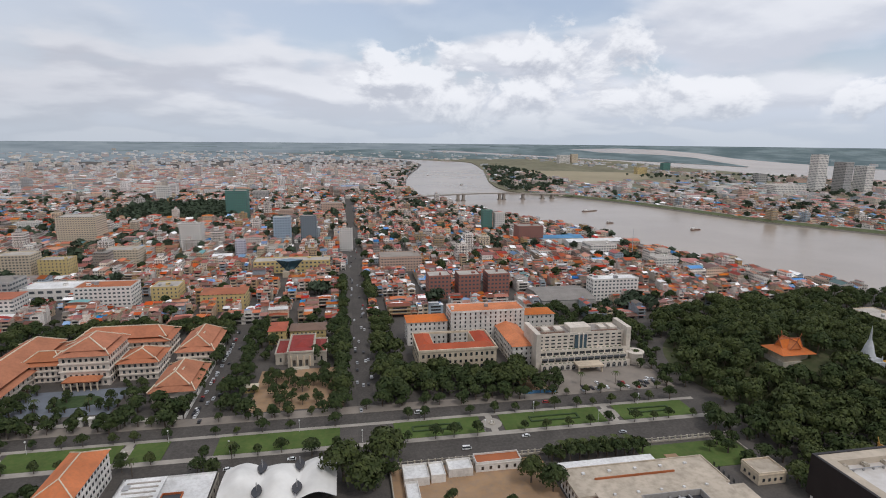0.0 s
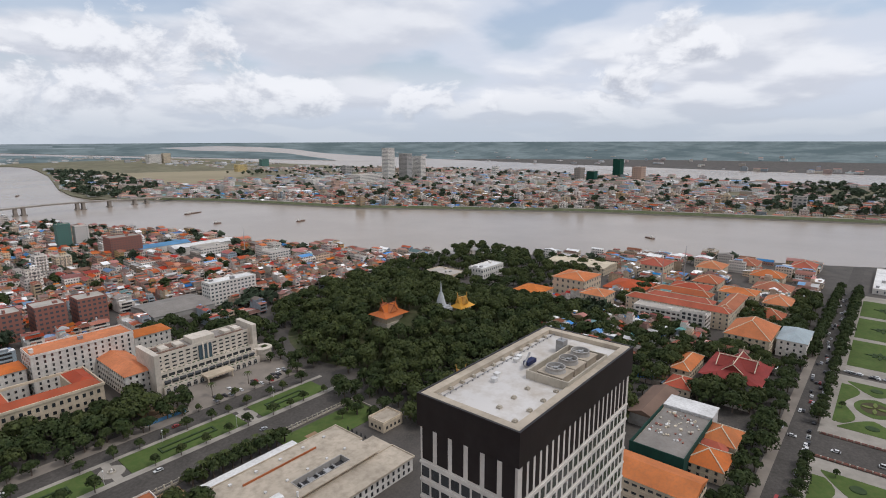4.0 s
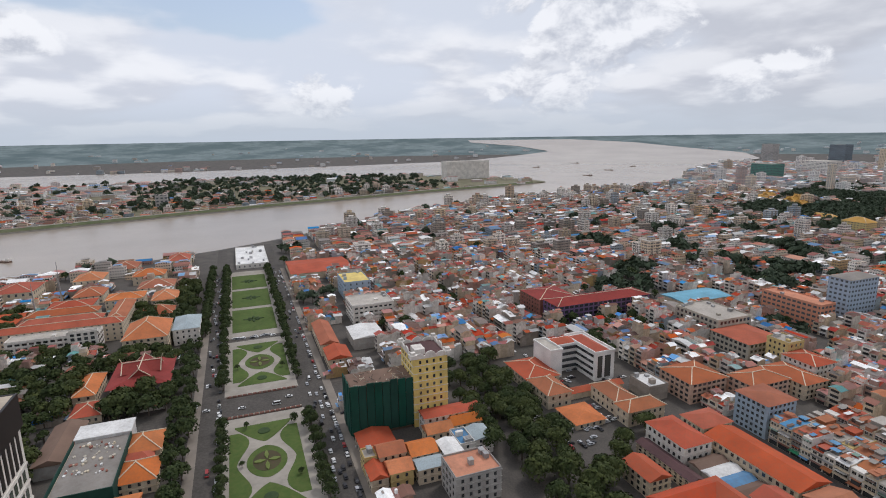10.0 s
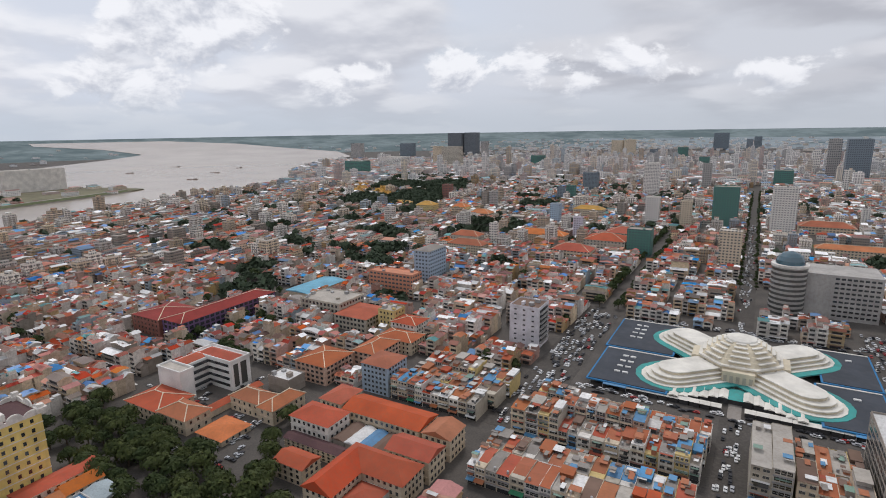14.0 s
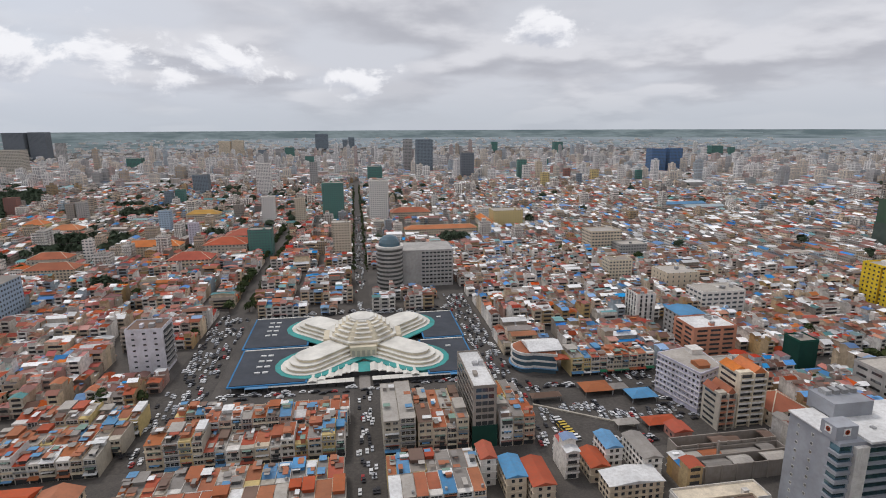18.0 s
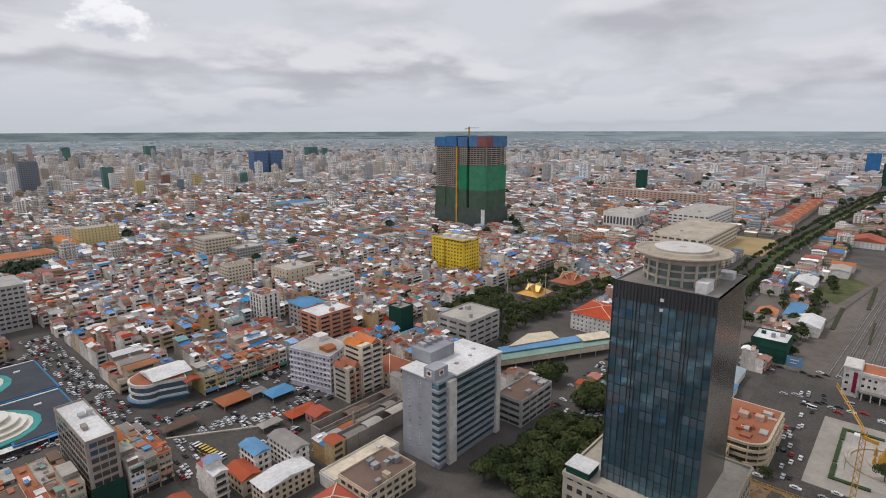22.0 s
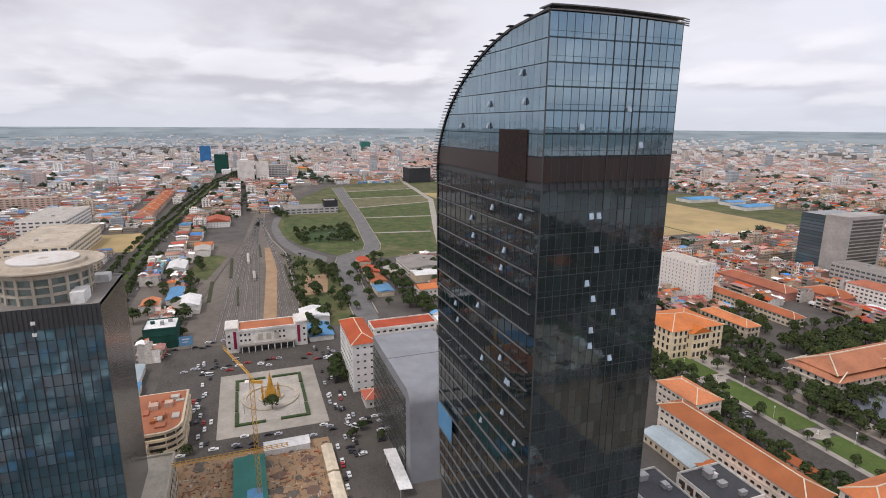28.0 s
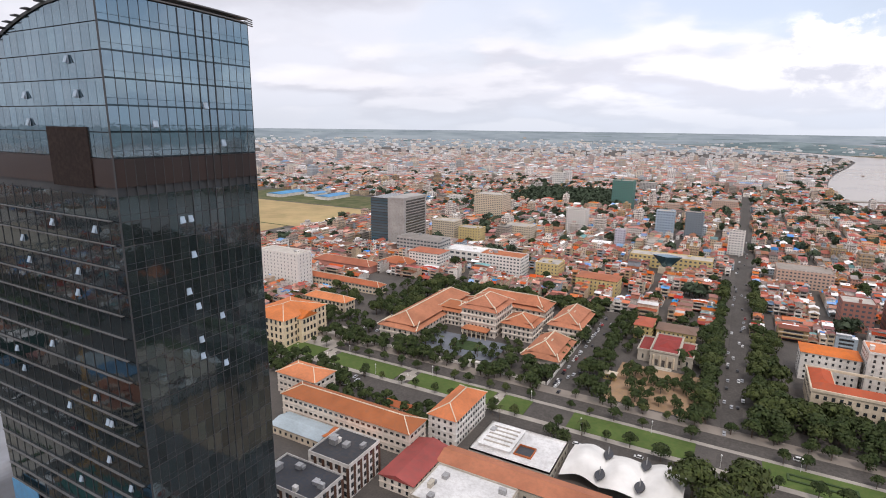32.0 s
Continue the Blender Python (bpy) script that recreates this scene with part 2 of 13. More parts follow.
def ground_mat():
    m, nt, b = nodes_of("asphalt_and_dust")
    a = ranged(nt, link_noise(nt, 0.05, 6, 0.6), 0.35, 0.65)
    col = mixed(nt, a, (0.050, 0.045, 0.041), (0.095, 0.083, 0.073))
    f = ranged(nt, link_noise(nt, 0.9, 7, 0.7), 0.4, 0.7)
    col = mixed(nt, calc(nt, "MULTIPLY", f, 0.4), col, (0.17, 0.145, 0.12))
    nt.links.new(col, b.inputs["Base Color"])
    b.inputs["Roughness"].default_value = 0.9
    return m


# fields and woods far off, distant haze mixed into their blue-grey colours
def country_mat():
    m, nt, b = nodes_of("hazed_fields_and_woods")
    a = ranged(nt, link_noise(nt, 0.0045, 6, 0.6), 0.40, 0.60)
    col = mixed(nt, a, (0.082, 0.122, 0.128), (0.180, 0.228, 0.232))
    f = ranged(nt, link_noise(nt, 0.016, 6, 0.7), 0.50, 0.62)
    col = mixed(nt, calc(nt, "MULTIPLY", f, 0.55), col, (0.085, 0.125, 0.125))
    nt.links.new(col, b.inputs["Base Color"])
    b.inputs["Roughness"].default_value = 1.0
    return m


# inland plain, paled and blued to paint in the haze of distance
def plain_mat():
    m, nt, b = nodes_of("hazed_far_plain")
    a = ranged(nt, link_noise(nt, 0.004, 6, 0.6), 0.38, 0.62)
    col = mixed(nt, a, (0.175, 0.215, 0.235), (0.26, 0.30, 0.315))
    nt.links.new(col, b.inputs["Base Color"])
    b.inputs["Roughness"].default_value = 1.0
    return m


def water_mat():
    m, nt, b = nodes_of("silty_river_water")
    a = ranged(nt, link_noise(nt, 0.004, 5, 0.55), 0.35, 0.65)
    col = mixed(nt, a, (0.30, 0.245, 0.195), (0.36, 0.30, 0.245))
    nt.links.new(col, b.inputs["Base Color"])
    b.inputs["Roughness"].default_value = 0.22
    b.inputs["IOR"].default_value = 1.33
    bp = nt.nodes.new("ShaderNodeBump")
    bp.inputs["Strength"].default_value, bp.inputs["Distance"].default_value = 0.25, 0.5
    nt.links.new(link_noise(nt, 0.25, 6, 0.6), bp.inputs["Height"])
    nt.links.new(bp.outputs[0], b.inputs["Normal"])
    return m


def leaf_mat(name, a, b2, island=True):
    m, nt, b = nodes_of(name)
    col = mixed(nt, ranged(nt, link_noise(nt, 0.22, 6, 0.7), 0.34, 0.66), a, b2)
    col = vary(nt, col, island, 0.14)
    nt.links.new(col, b.inputs["Base Color"])
    b.inputs["Roughness"].default_value = 0.85
    b.inputs["Specular IOR Level"].default_value = 0.2
    return m


def glass_wall(name, colour, rough=0.06, metal=0.0, spec=0.9, ior=1.6, amount=0.25):
    m, nt, b = nodes_of(name)
    col = vary(nt, colour, False, amount)
    nt.links.new(col, b.inputs["Base Color"])
    b.inputs["Roughness"].default_value, b.inputs["Metallic"].default_value = rough, metal
    b.inputs["Specular IOR Level"].default_value, b.inputs["IOR"].default_value = spec, ior
    bp = nt.nodes.new("ShaderNodeBump")
    bp.inputs["Strength"].default_value, bp.inputs["Distance"].default_value = 0.05, 0.3
    nt.links.new(link_noise(nt, 0.35, 3, 0.5), bp.inputs["Height"])
    nt.links.new(bp.outputs[0], b.inputs["Normal"])
    return m


M = {}
M["river_land"] = surface("river_land", (0.205, 0.185, 0.120), dirt=(0.095, 0.105, 0.06), dirt_amount=0.8, grain=0.03, broad=0.006, amount=0.0, rough=1.0)
M["ground"], M["country"], M["water"], M["plain"] = ground_mat(), country_mat(), water_mat(), plain_mat()
# walls and roofs of joined houses: own colour, then one greyed by painted haze
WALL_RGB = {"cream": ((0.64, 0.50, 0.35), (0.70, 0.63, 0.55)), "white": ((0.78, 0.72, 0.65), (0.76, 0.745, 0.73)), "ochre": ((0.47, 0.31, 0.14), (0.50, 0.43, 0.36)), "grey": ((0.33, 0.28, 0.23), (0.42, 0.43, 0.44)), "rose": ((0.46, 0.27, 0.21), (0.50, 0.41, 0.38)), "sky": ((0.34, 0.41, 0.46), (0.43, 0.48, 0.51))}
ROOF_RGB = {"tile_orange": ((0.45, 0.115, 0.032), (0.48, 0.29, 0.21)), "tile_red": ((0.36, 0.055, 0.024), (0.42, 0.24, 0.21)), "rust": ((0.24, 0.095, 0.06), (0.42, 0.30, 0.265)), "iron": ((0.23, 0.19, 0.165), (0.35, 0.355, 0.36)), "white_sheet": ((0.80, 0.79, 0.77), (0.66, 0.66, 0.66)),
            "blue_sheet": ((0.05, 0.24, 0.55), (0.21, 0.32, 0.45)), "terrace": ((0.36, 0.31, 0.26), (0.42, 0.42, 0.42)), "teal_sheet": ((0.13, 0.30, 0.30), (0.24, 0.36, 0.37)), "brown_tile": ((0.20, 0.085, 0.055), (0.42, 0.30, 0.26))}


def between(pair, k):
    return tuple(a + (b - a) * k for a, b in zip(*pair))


# soft_ copies take part of the painted haze, pale_ copies all of it
for key, pair in WALL_RGB.items():
    M[key] = surface("wall_" + key, pair[0], dirt_amount=0.6, grain=0.5, amount=0.25, streaks=True)
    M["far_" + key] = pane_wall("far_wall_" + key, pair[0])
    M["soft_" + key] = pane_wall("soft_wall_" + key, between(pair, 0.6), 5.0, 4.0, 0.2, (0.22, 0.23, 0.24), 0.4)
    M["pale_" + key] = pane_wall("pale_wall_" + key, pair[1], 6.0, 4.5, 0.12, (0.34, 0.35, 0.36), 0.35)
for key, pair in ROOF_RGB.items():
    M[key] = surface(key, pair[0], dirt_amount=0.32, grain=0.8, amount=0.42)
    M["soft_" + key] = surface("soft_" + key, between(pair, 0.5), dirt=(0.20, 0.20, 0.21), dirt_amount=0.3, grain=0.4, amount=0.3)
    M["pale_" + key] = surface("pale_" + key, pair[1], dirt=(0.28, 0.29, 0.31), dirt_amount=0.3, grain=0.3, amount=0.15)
# near-black that stands for the shade inside openings
M["dark"] = surface("opening_shade", (0.045, 0.045, 0.048), amount=0.4, dirt_amount=0.2)
M["leaf"] = leaf_mat("leaves", (0.022, 0.039, 0.012), (0.062, 0.080, 0.025))
M["leaf_light"] = leaf_mat("leaves_light", (0.036, 0.054, 0.016), (0.085, 0.100, 0.030))
# leaves of far trees, paled so that haze lies in their colour
M["leaf_hazed"] = leaf_mat("leaves_hazed", (0.042, 0.064, 0.038), (0.075, 0.098, 0.058))
M["bark"] = surface("bark", (0.12, 0.09, 0.07), amount=0.2)

# ---- mesh tools ----
EYE_Z = 160.0


def far_fold(p):
    """Beyond 3 km the land is drawn in towards the eye along its sight lines, so that the horizon fits within 5 km."""
    r = np.hypot(p[..., 0], p[..., 1])
    r2 = np.where(r > 3000, 3000 + 1900 * (1 - 3000 / np.maximum(r, 3000)), r)
    s = np.where(r > 3000, r2 / np.maximum(r, 1e-6), 1.0)
    q = p * s[..., None]
    q[..., 2] = EYE_Z + (p[..., 2] - EYE_Z) * s
    return q


class Soup:
    """Many small solids joined into one mesh."""

    def __init__(self, mats):
        self.mats, self.v, self.f, self.m, self.s, self.n = list(mats), [], [], [], [], 0

    def add(self, verts, faces, mat, smooth=False):
        """verts (N, k, 3); faces: tuples of indices into the k; mat (N,) or (N, faces) of material keys' indices."""
        verts = np.asarray(verts, float)
        n, k = verts.shape[:2]
        if not n:
            return
        self.v.append(verts.reshape(-1, 3))
        off = self.n + np.arange(n)[:, None] * k
        mat = np.asarray(mat)
        for i, face in enumerate(faces):
            self.f.append(off + np.array(face)[None])
            self.s.append(np.full(n, smooth))
            mi = mat if mat.ndim < 2 else mat[:, i]
            self.m.append(np.broadcast_to(mi, (n,)).astype(np.int32))
        self.n += n * k

    def mesh(self, name, fold=False):
        me = bpy.data.meshes.new(name)
        for k in self.mats:
            me.materials.append(M[k])
        v = np.concatenate(self.v)
        if fold:
            v = far_fold(v)
        loops = np.concatenate([a.ravel() for a in self.f]).astype(np.int32)
        sizes = np.concatenate([np.full(len(a), a.shape[1]) for a in self.f]).astype(np.int32)
        start = np.concatenate([[0], np.cumsum(sizes)[:-1]]).astype(np.int32)
        me.vertices.add(len(v))
        me.vertices.foreach_set("co", v.astype(np.float32).ravel())
        me.loops.add(len(loops))
        me.loops.foreach_set("vertex_index", loops)
        me.polygons.add(len(sizes))
        me.polygons.foreach_set("loop_start", start)
        me.polygons.foreach_set("material_index", np.concatenate(self.m))
        me.update(calc_edges=True)
        me.polygons.foreach_set("use_smooth", np.concatenate(self.s))
        return me


TURNS = np.array([[[1, 0], [0, 1]], [[0, -1], [1, 0]], [[-1, 0], [0, -1]], [[0, 1], [-1, 0]]], float)


def local(c, k, u, v, z):
    """Corners given along (u), across (v) and up, of houses at c turned by k quarter turns."""
    R = TURNS[k]
    x = c[:, 0, None] + R[:, 0, 0, None] * u + R[:, 0, 1, None] * v
    y = c[:, 1, None] + R[:, 1, 0, None] * u + R[:, 1, 1, None] * v
    return np.stack([x, y, np.broadcast_to(z, x.shape)], -1)


def cols(*a):
    n = max(np.size(q) for q in a)
    return np.stack([np.broadcast_to(np.asarray(q, float), (n,)) for q in a], 1)


def put_boxes(s, c, k, u0, u1, v0, v1, z0, z1, side, top):
    v = local(c, k, cols(u0, u1, u1, u0, u0, u1, u1, u0), cols(v0, v0, v1, v1, v0, v0, v1, v1), cols(z0, z0, z0, z0, z1, z1, z1, z1))
    n = len(c)
    mt = np.stack([np.broadcast_to(side, (n,))] * 4 + [np.broadcast_to(top, (n,))], 1)
    s.add(v, [(0, 1, 5, 4), (1, 2, 6, 5), (2, 3, 7, 6), (3, 0, 4, 7), (4, 5, 6, 7)], mt)


def put_gables(s, c, k, u0, u1, v0, v1, zb, zr, roof, wall, lap=0.4):
    """Ridge along u."""
    vm = (np.asarray(v0) + np.asarray(v1)) / 2
    v = local(c, k, cols(u0 - lap, u1 + lap, u1 + lap, u0 - lap, u0 - lap, u1 + lap), cols(v0 - lap, v0 - lap, v1 + lap, v1 + lap, vm, vm), cols(zb, zb, zb, zb, zr, zr))
    n = len(c)
    mt = np.stack([np.broadcast_to(roof, (n,))] * 2 + [np.broadcast_to(wall, (n,))] * 2, 1)
    s.add(v, [(0, 1, 5, 4), (2, 3, 4, 5), (1, 2, 5), (3, 0, 4)], mt)


def stuff(name, soup, label, category, fold=False, kind="stuff"):
    return tagged(new(name, soup.mesh(name, fold)), label, category, kind=kind)


# ---- ground, rivers, far land ----
def sheet(name, outline_a, outline_b, z, mat, label, category, steps=40, lanes=6, skirt=0.0):
    """A strip between two banks, given as polylines that run the same way."""
    def even(p):
        p = np.array(p, float)
        d = np.concatenate([[0], np.cumsum(np.hypot(*np.diff(p, axis=0).T))])
        # smooth by sampling a Catmull-like chord average
        t = np.linspace(0, d[-1], steps)
        q = np.stack([np.interp(t, d, p[:, 0]), np.interp(t, d, p[:, 1])], 1)
        for _ in range(2):
            q[1:-1] = (q[:-2] + 2 * q[1:-1] + q[2:]) / 4
        return q
    a, b = even(outline_a), even(outline_b)
    w = np.linspace(0, 1, lanes + 1)[None, :, None]
    grid = a[:, None] * (1 - w) + b[:, None] * w
    v = np.concatenate([grid, np.full(grid.shape[:2] + (1,), z)], -1)
    s = Soup([mat])
    quads = np.stack([v[:-1, :-1], v[1:, :-1], v[1:, 1:], v[:-1, 1:]], 2).reshape(-1, 4, 3)
    s.add(quads, [(0, 1, 2, 3)], 0)
    if skirt:
        for edge in (v[:, 0], v[:, -1]):
            low = edge.copy()
            low[:, 2] -= skirt
            s.add(np.stack([edge[:-1], edge[1:], low[1:], low[:-1]], 1), [(0, 1, 2, 3)], 0)
    ob = stuff(name, s, label, category, fold=True, kind="structure")
    return ob


def polar_ground():
    rad = np.concatenate([[0, 150, 300, 500, 800, 1200, 1700, 2300, 2700], np.geomspace(3000, 26000, 34)])
    ang = np.linspace(0, 2 * np.pi, 241)
    g = np.stack([rad[:, None] * np.cos(ang), rad[:, None] * np.sin(ang), np.where(rad > 2500, -3.0, 0.0)[:, None] * np.ones(len(ang))], -1)
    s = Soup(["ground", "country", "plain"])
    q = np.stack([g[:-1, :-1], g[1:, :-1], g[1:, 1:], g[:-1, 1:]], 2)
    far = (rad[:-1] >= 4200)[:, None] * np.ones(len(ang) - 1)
    # plain inland, country towards the rivers and along the horizon, both painted hazy, ragged where they meet
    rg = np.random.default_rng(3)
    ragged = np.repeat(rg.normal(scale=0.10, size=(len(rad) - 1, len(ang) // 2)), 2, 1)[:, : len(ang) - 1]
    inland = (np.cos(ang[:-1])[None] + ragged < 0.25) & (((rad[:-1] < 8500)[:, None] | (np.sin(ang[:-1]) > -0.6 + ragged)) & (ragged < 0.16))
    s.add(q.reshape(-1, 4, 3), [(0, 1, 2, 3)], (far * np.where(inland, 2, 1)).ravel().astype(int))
    return stuff("ground", s, "dusty grey city ground running out to plains painted hazy blue-grey", "ground", fold=True, kind="structure")


polar_ground()
WEST_BANK = [(-900, 6600), (-300, 5700), (60, 5150), (420, 4443), (510, 4150), (509, 3610), (402, 3035), (317, 2628), (253, 2259), (212, 1900), (205, 1600), (225, 1450), (386, 1022), (442, 912), (476, 705), (522, 593), (575, 480), (697, 325), (775, 200), (842, 14), (1000, -200), (1105, -340),
             (1235, -670), (1250, -1050), (1450, -1424), (1739, -1722), (2090, -2300), (2281, -2800), (3000, -3500), (4176, -4147), (7000, -5850), (12000, -8000)]
EAST_BANK = [(6600, 12400), (6320, 10240), (5158, 7320), (3944, 5042), (3594, 4046), (3430, 3300), (3100, 1679), (2950, 282), (3009, -600), (3100, -1300), (3659, -1998), (4282, -2648), (6352, -3461), (9956, -4370), (13854, -6000)]
sheet("river", WEST_BANK, EAST_BANK, 0.3, "water", "broad calm muddy brown river", "river", steps=320, lanes=24)
PEN_WEST = [(-700, 6500), (-150, 5800), (200, 5250), (453, 4775), (604, 4509), (720, 4350), (860, 4130), (910, 3920), (850, 3500), (745, 2900), (640, 2440), (560, 2095), (517, 1830), (516, 1690), (556, 1580), (643, 1485), (722, 1335), (837, 968), (944, 799), (1112, 515), (1325, -83), (1448, -510), (1530, -860), (1575, -960)]
PEN_EAST = [(500, 9600), (1300, 7400), (1614, 6446), (1760, 5767), (1940, 5214), (2090, 4747), (2240, 4227), (2147, 3605), (2107, 3204), (2110, 2876), (2100, 2417), (2150, 2000), (2240, 1691), (2230, 1100), (2221, 513), (2240, 0), (2200, -321), (2047, -713), (1840, -890), (1700, -950), (1585, -965)]
ISLE_WEST = [(1500, 9800), (1850, 7400), (2000, 6500), (2180, 5650), (2290, 5200), (2400, 4560), (2530, 4010), (2600, 3612), (2652, 3290)]
ISLE_EAST = [(4700, 11600), (4100, 8900), (3672, 7600), (3900, 6300), (3595, 5187), (3121, 4266), (2860, 3650), (2672, 3280)]
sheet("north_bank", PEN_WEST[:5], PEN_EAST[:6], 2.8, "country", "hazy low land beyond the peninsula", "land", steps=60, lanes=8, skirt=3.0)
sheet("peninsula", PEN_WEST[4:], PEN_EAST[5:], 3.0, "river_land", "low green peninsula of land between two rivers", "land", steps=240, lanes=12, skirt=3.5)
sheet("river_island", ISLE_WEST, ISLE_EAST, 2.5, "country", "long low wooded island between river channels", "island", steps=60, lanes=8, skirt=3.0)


def embankment():
    """The faced bank of the peninsula, with a grassy slope and a road along its top."""
    d = np.concatenate([[0], np.cumsum(np.hypot(*np.diff(np.array(PEN_WEST), axis=0).T))])
    t = np.arange(d[14], d[-1] - 60, 25.0)
    p = np.stack([np.interp(t, d, [q[0] for q in PEN_WEST]), np.interp(t, d, [q[1] for q in PEN_WEST])], 1)
    for _ in range(3):
        p[1:-1] = (p[:-2] + 2 * p[1:-1] + p[2:]) / 4
    u = np.gradient(p, axis=0)
    n = np.stack([-u[:, 1], u[:, 0]], 1) / np.hypot(*u.T)[:, None]
    levels = ((-8, 0.0, 0), (-3, 2.2, 0), (1, 2.4, 1), (11, 7.2, 2), (20, 7.3, 1), (30, 3.0, 1))
    s = Soup(["stone_bank", "bank_grass", "bank_road"])
    for (a, za, m), (b, zb, _) in zip(levels[:-1], levels[1:]):
        pa, pb = np.concatenate([p + n * a, np.full((len(p), 1), za)], 1), np.concatenate([p + n * b, np.full((len(p), 1), zb)], 1)
        s.add(np.stack([pa[:-1], pa[1:], pb[1:], pb[:-1]], 1), [(0, 1, 2, 3)], m)
    return stuff("embankment", s, "stone-faced river bank with a grassy slope and a road on top", "river bank", fold=True, kind="structure")


M["stone_bank"] = surface("stone_bank", (0.17, 0.15, 0.125), dirt=(0.08, 0.08, 0.06), dirt_amount=0.6, grain=0.1, amount=0.0)
M["bank_grass"] = surface("bank_grass", (0.105, 0.125, 0.06), dirt=(0.18, 0.16, 0.11), dirt_amount=0.6, grain=0.05, amount=0.0, rough=1.0)
M["bank_road"] = surface("bank_road", (0.33, 0.30, 0.26), dirt=(0.2, 0.18, 0.15), dirt_amount=0.5, grain=0.1, amount=0.0)
embankment()


def in_water(x, y):
    """True for places in a river."""
    wy = [p[1] for p in WEST_BANK][::-1]
    w = np.interp(y, wy, [p[0] for p in WEST_BANK][::-1])
    e = np.interp(y, [p[1] for p in EAST_BANK][::-1], [p[0] for p in EAST_BANK][::-1])
    a = np.interp(y, [p[1] for p in PEN_WEST][::-1], [p[0] for p in PEN_WEST][::-1])
    b = np.interp(y, [p[1] for p in PEN_EAST][::-1], [p[0] for p in PEN_EAST][::-1])
    on_pen = (x > a + 15) & (x < b - 15) & (y > -950)
    return (x > w - 12) & (x < e + 30) & ~on_pen


def on_peninsula(x, y):
    w = np.interp(y, [p[1] for p in WEST_BANK][::-1], [p[0] for p in WEST_BANK][::-1])
    return (x > w + 5) & ~in_water(x, y)

# ---- the town's joined houses ----
WALLS = ["cream", "white", "ochre", "grey", "rose", "sky"]
ROOFS = ["tile_orange", "tile_red", "rust", "iron", "white_sheet", "blue_sheet", "terrace", "teal_sheet", "brown_tile"]
NEAR_MATS = WALLS + ROOFS + ["dark"]
FAR_MATS = ["far_" + w for w in WALLS] + ROOFS + ["dark"]
PART_HAZE_MATS = ["soft_" + w for w in WALLS + ROOFS] + ["dark"]
FULL_HAZE_MATS = ["pale_" + w for w in WALLS + ROOFS] + ["dark"]
W0, R0, DARK = 0, len(WALLS), len(WALLS) + len(ROOFS)
rng = np.random.default_rng(7)
KEEP_OUT = []          # rectangles x0, x1, y0, y1 that the joined houses leave free


def keep_out(x0, x1, y0, y1):
    KEEP_OUT.append((min(x0, x1), max(x0, x1), min(y0, y1), max(y0, y1)))


def free(x, y, hw, hd):
    ok = ~in_water(x, y)
    for x0, x1, y0, y1 in KEEP_OUT:
        ok &= ~((x + hw > x0) & (x - hw < x1) & (y + hd > y0) & (y - hd < y1))
    return ok


def rows_of_houses(x0, x1, y0, y1, block=(62, 96), street=(9, 11), wide=(4.6, 7.5), deep=16.0, jitter=2.0):
    """Shophouses in rows back to back, block by block. Returns place, turn, width and depth of each."""
    out = []
    yb = y0
    while yb < y1:
        bh = block[1] * rng.uniform(0.8, 1.2)
        xb = x0
        while xb < x1:
            bw = block[0] * rng.uniform(0.8, 1.25)
            # rows run along x, in pairs
            nrow = max(2, int(round(bh / (deep + 1.6))))
            for r in range(nrow):
                d = bh / nrow - 1.0
                yc = yb + (r + 0.5) * bh / nrow
                u = xb
                while u < xb + bw - 3:
                    w = rng.uniform(*wide)
                    if rng.random() < 0.12:
                        w *= rng.uniform(1.8, 3.0)
                    w = min(w, xb + bw - u)
                    if w > 2.5 and rng.random() > 0.03:
                        out.append((u + w / 2, yc + rng.uniform(-1, 1) * jitter * 0.3, (0, 2)[r % 2], w - 0.05, d + rng.uniform(-jitter, jitter * 0.3)))
                    u += w
            xb += bw + street[0]
        yb += bh + street[1]
    return np.array(out)


def choose(n, weights):
    w = np.array(weights, float)
    return rng.choice(len(w), size=n, p=w / w.sum())


ROOF_MIX = (0.14, 0.205, 0.15, 0.075, 0.235, 0.085, 0.02, 0.035, 0.055)
WALL_MIX = (0.27, 0.43, 0.07, 0.10, 0.06, 0.07)


def local_roofs(c, roof):
    """The old northern quarter has mostly orange tiles."""
    n = len(roof)
    tiled = (c[:, 1] > 250) & (c[:, 0] < 500) & (rng.random(n) < 0.5)
    roof = np.where(tiled, R0 + (rng.random(n) < 0.35), roof)
    tiled = (c[:, 1] < -100) & (c[:, 0] > 60) & (np.hypot(c[:, 0], c[:, 1]) < 1000) & (rng.random(n) < 0.22)
    roof = np.where(tiled, R0 + (rng.random(n) < 0.7), roof)
    tiled = on_peninsula(c[:, 0], c[:, 1]) & (roof == R0 + 4) & (rng.random(n) < 0.6)
    roof = np.where(tiled, R0 + rng.choice([0, 1, 2, 8], n), roof)
    # rusty and pale sheet roofs in the crowded south-west
    sheets = (c[:, 1] < -330) & (c[:, 0] < 60) & (roof <= R0 + 1) & (rng.random(n) < 0.45)
    return np.where(sheets, R0 + rng.choice([2, 3, 4, 5, 8], n, p=[0.28, 0.12, 0.36, 0.06, 0.18]), roof)


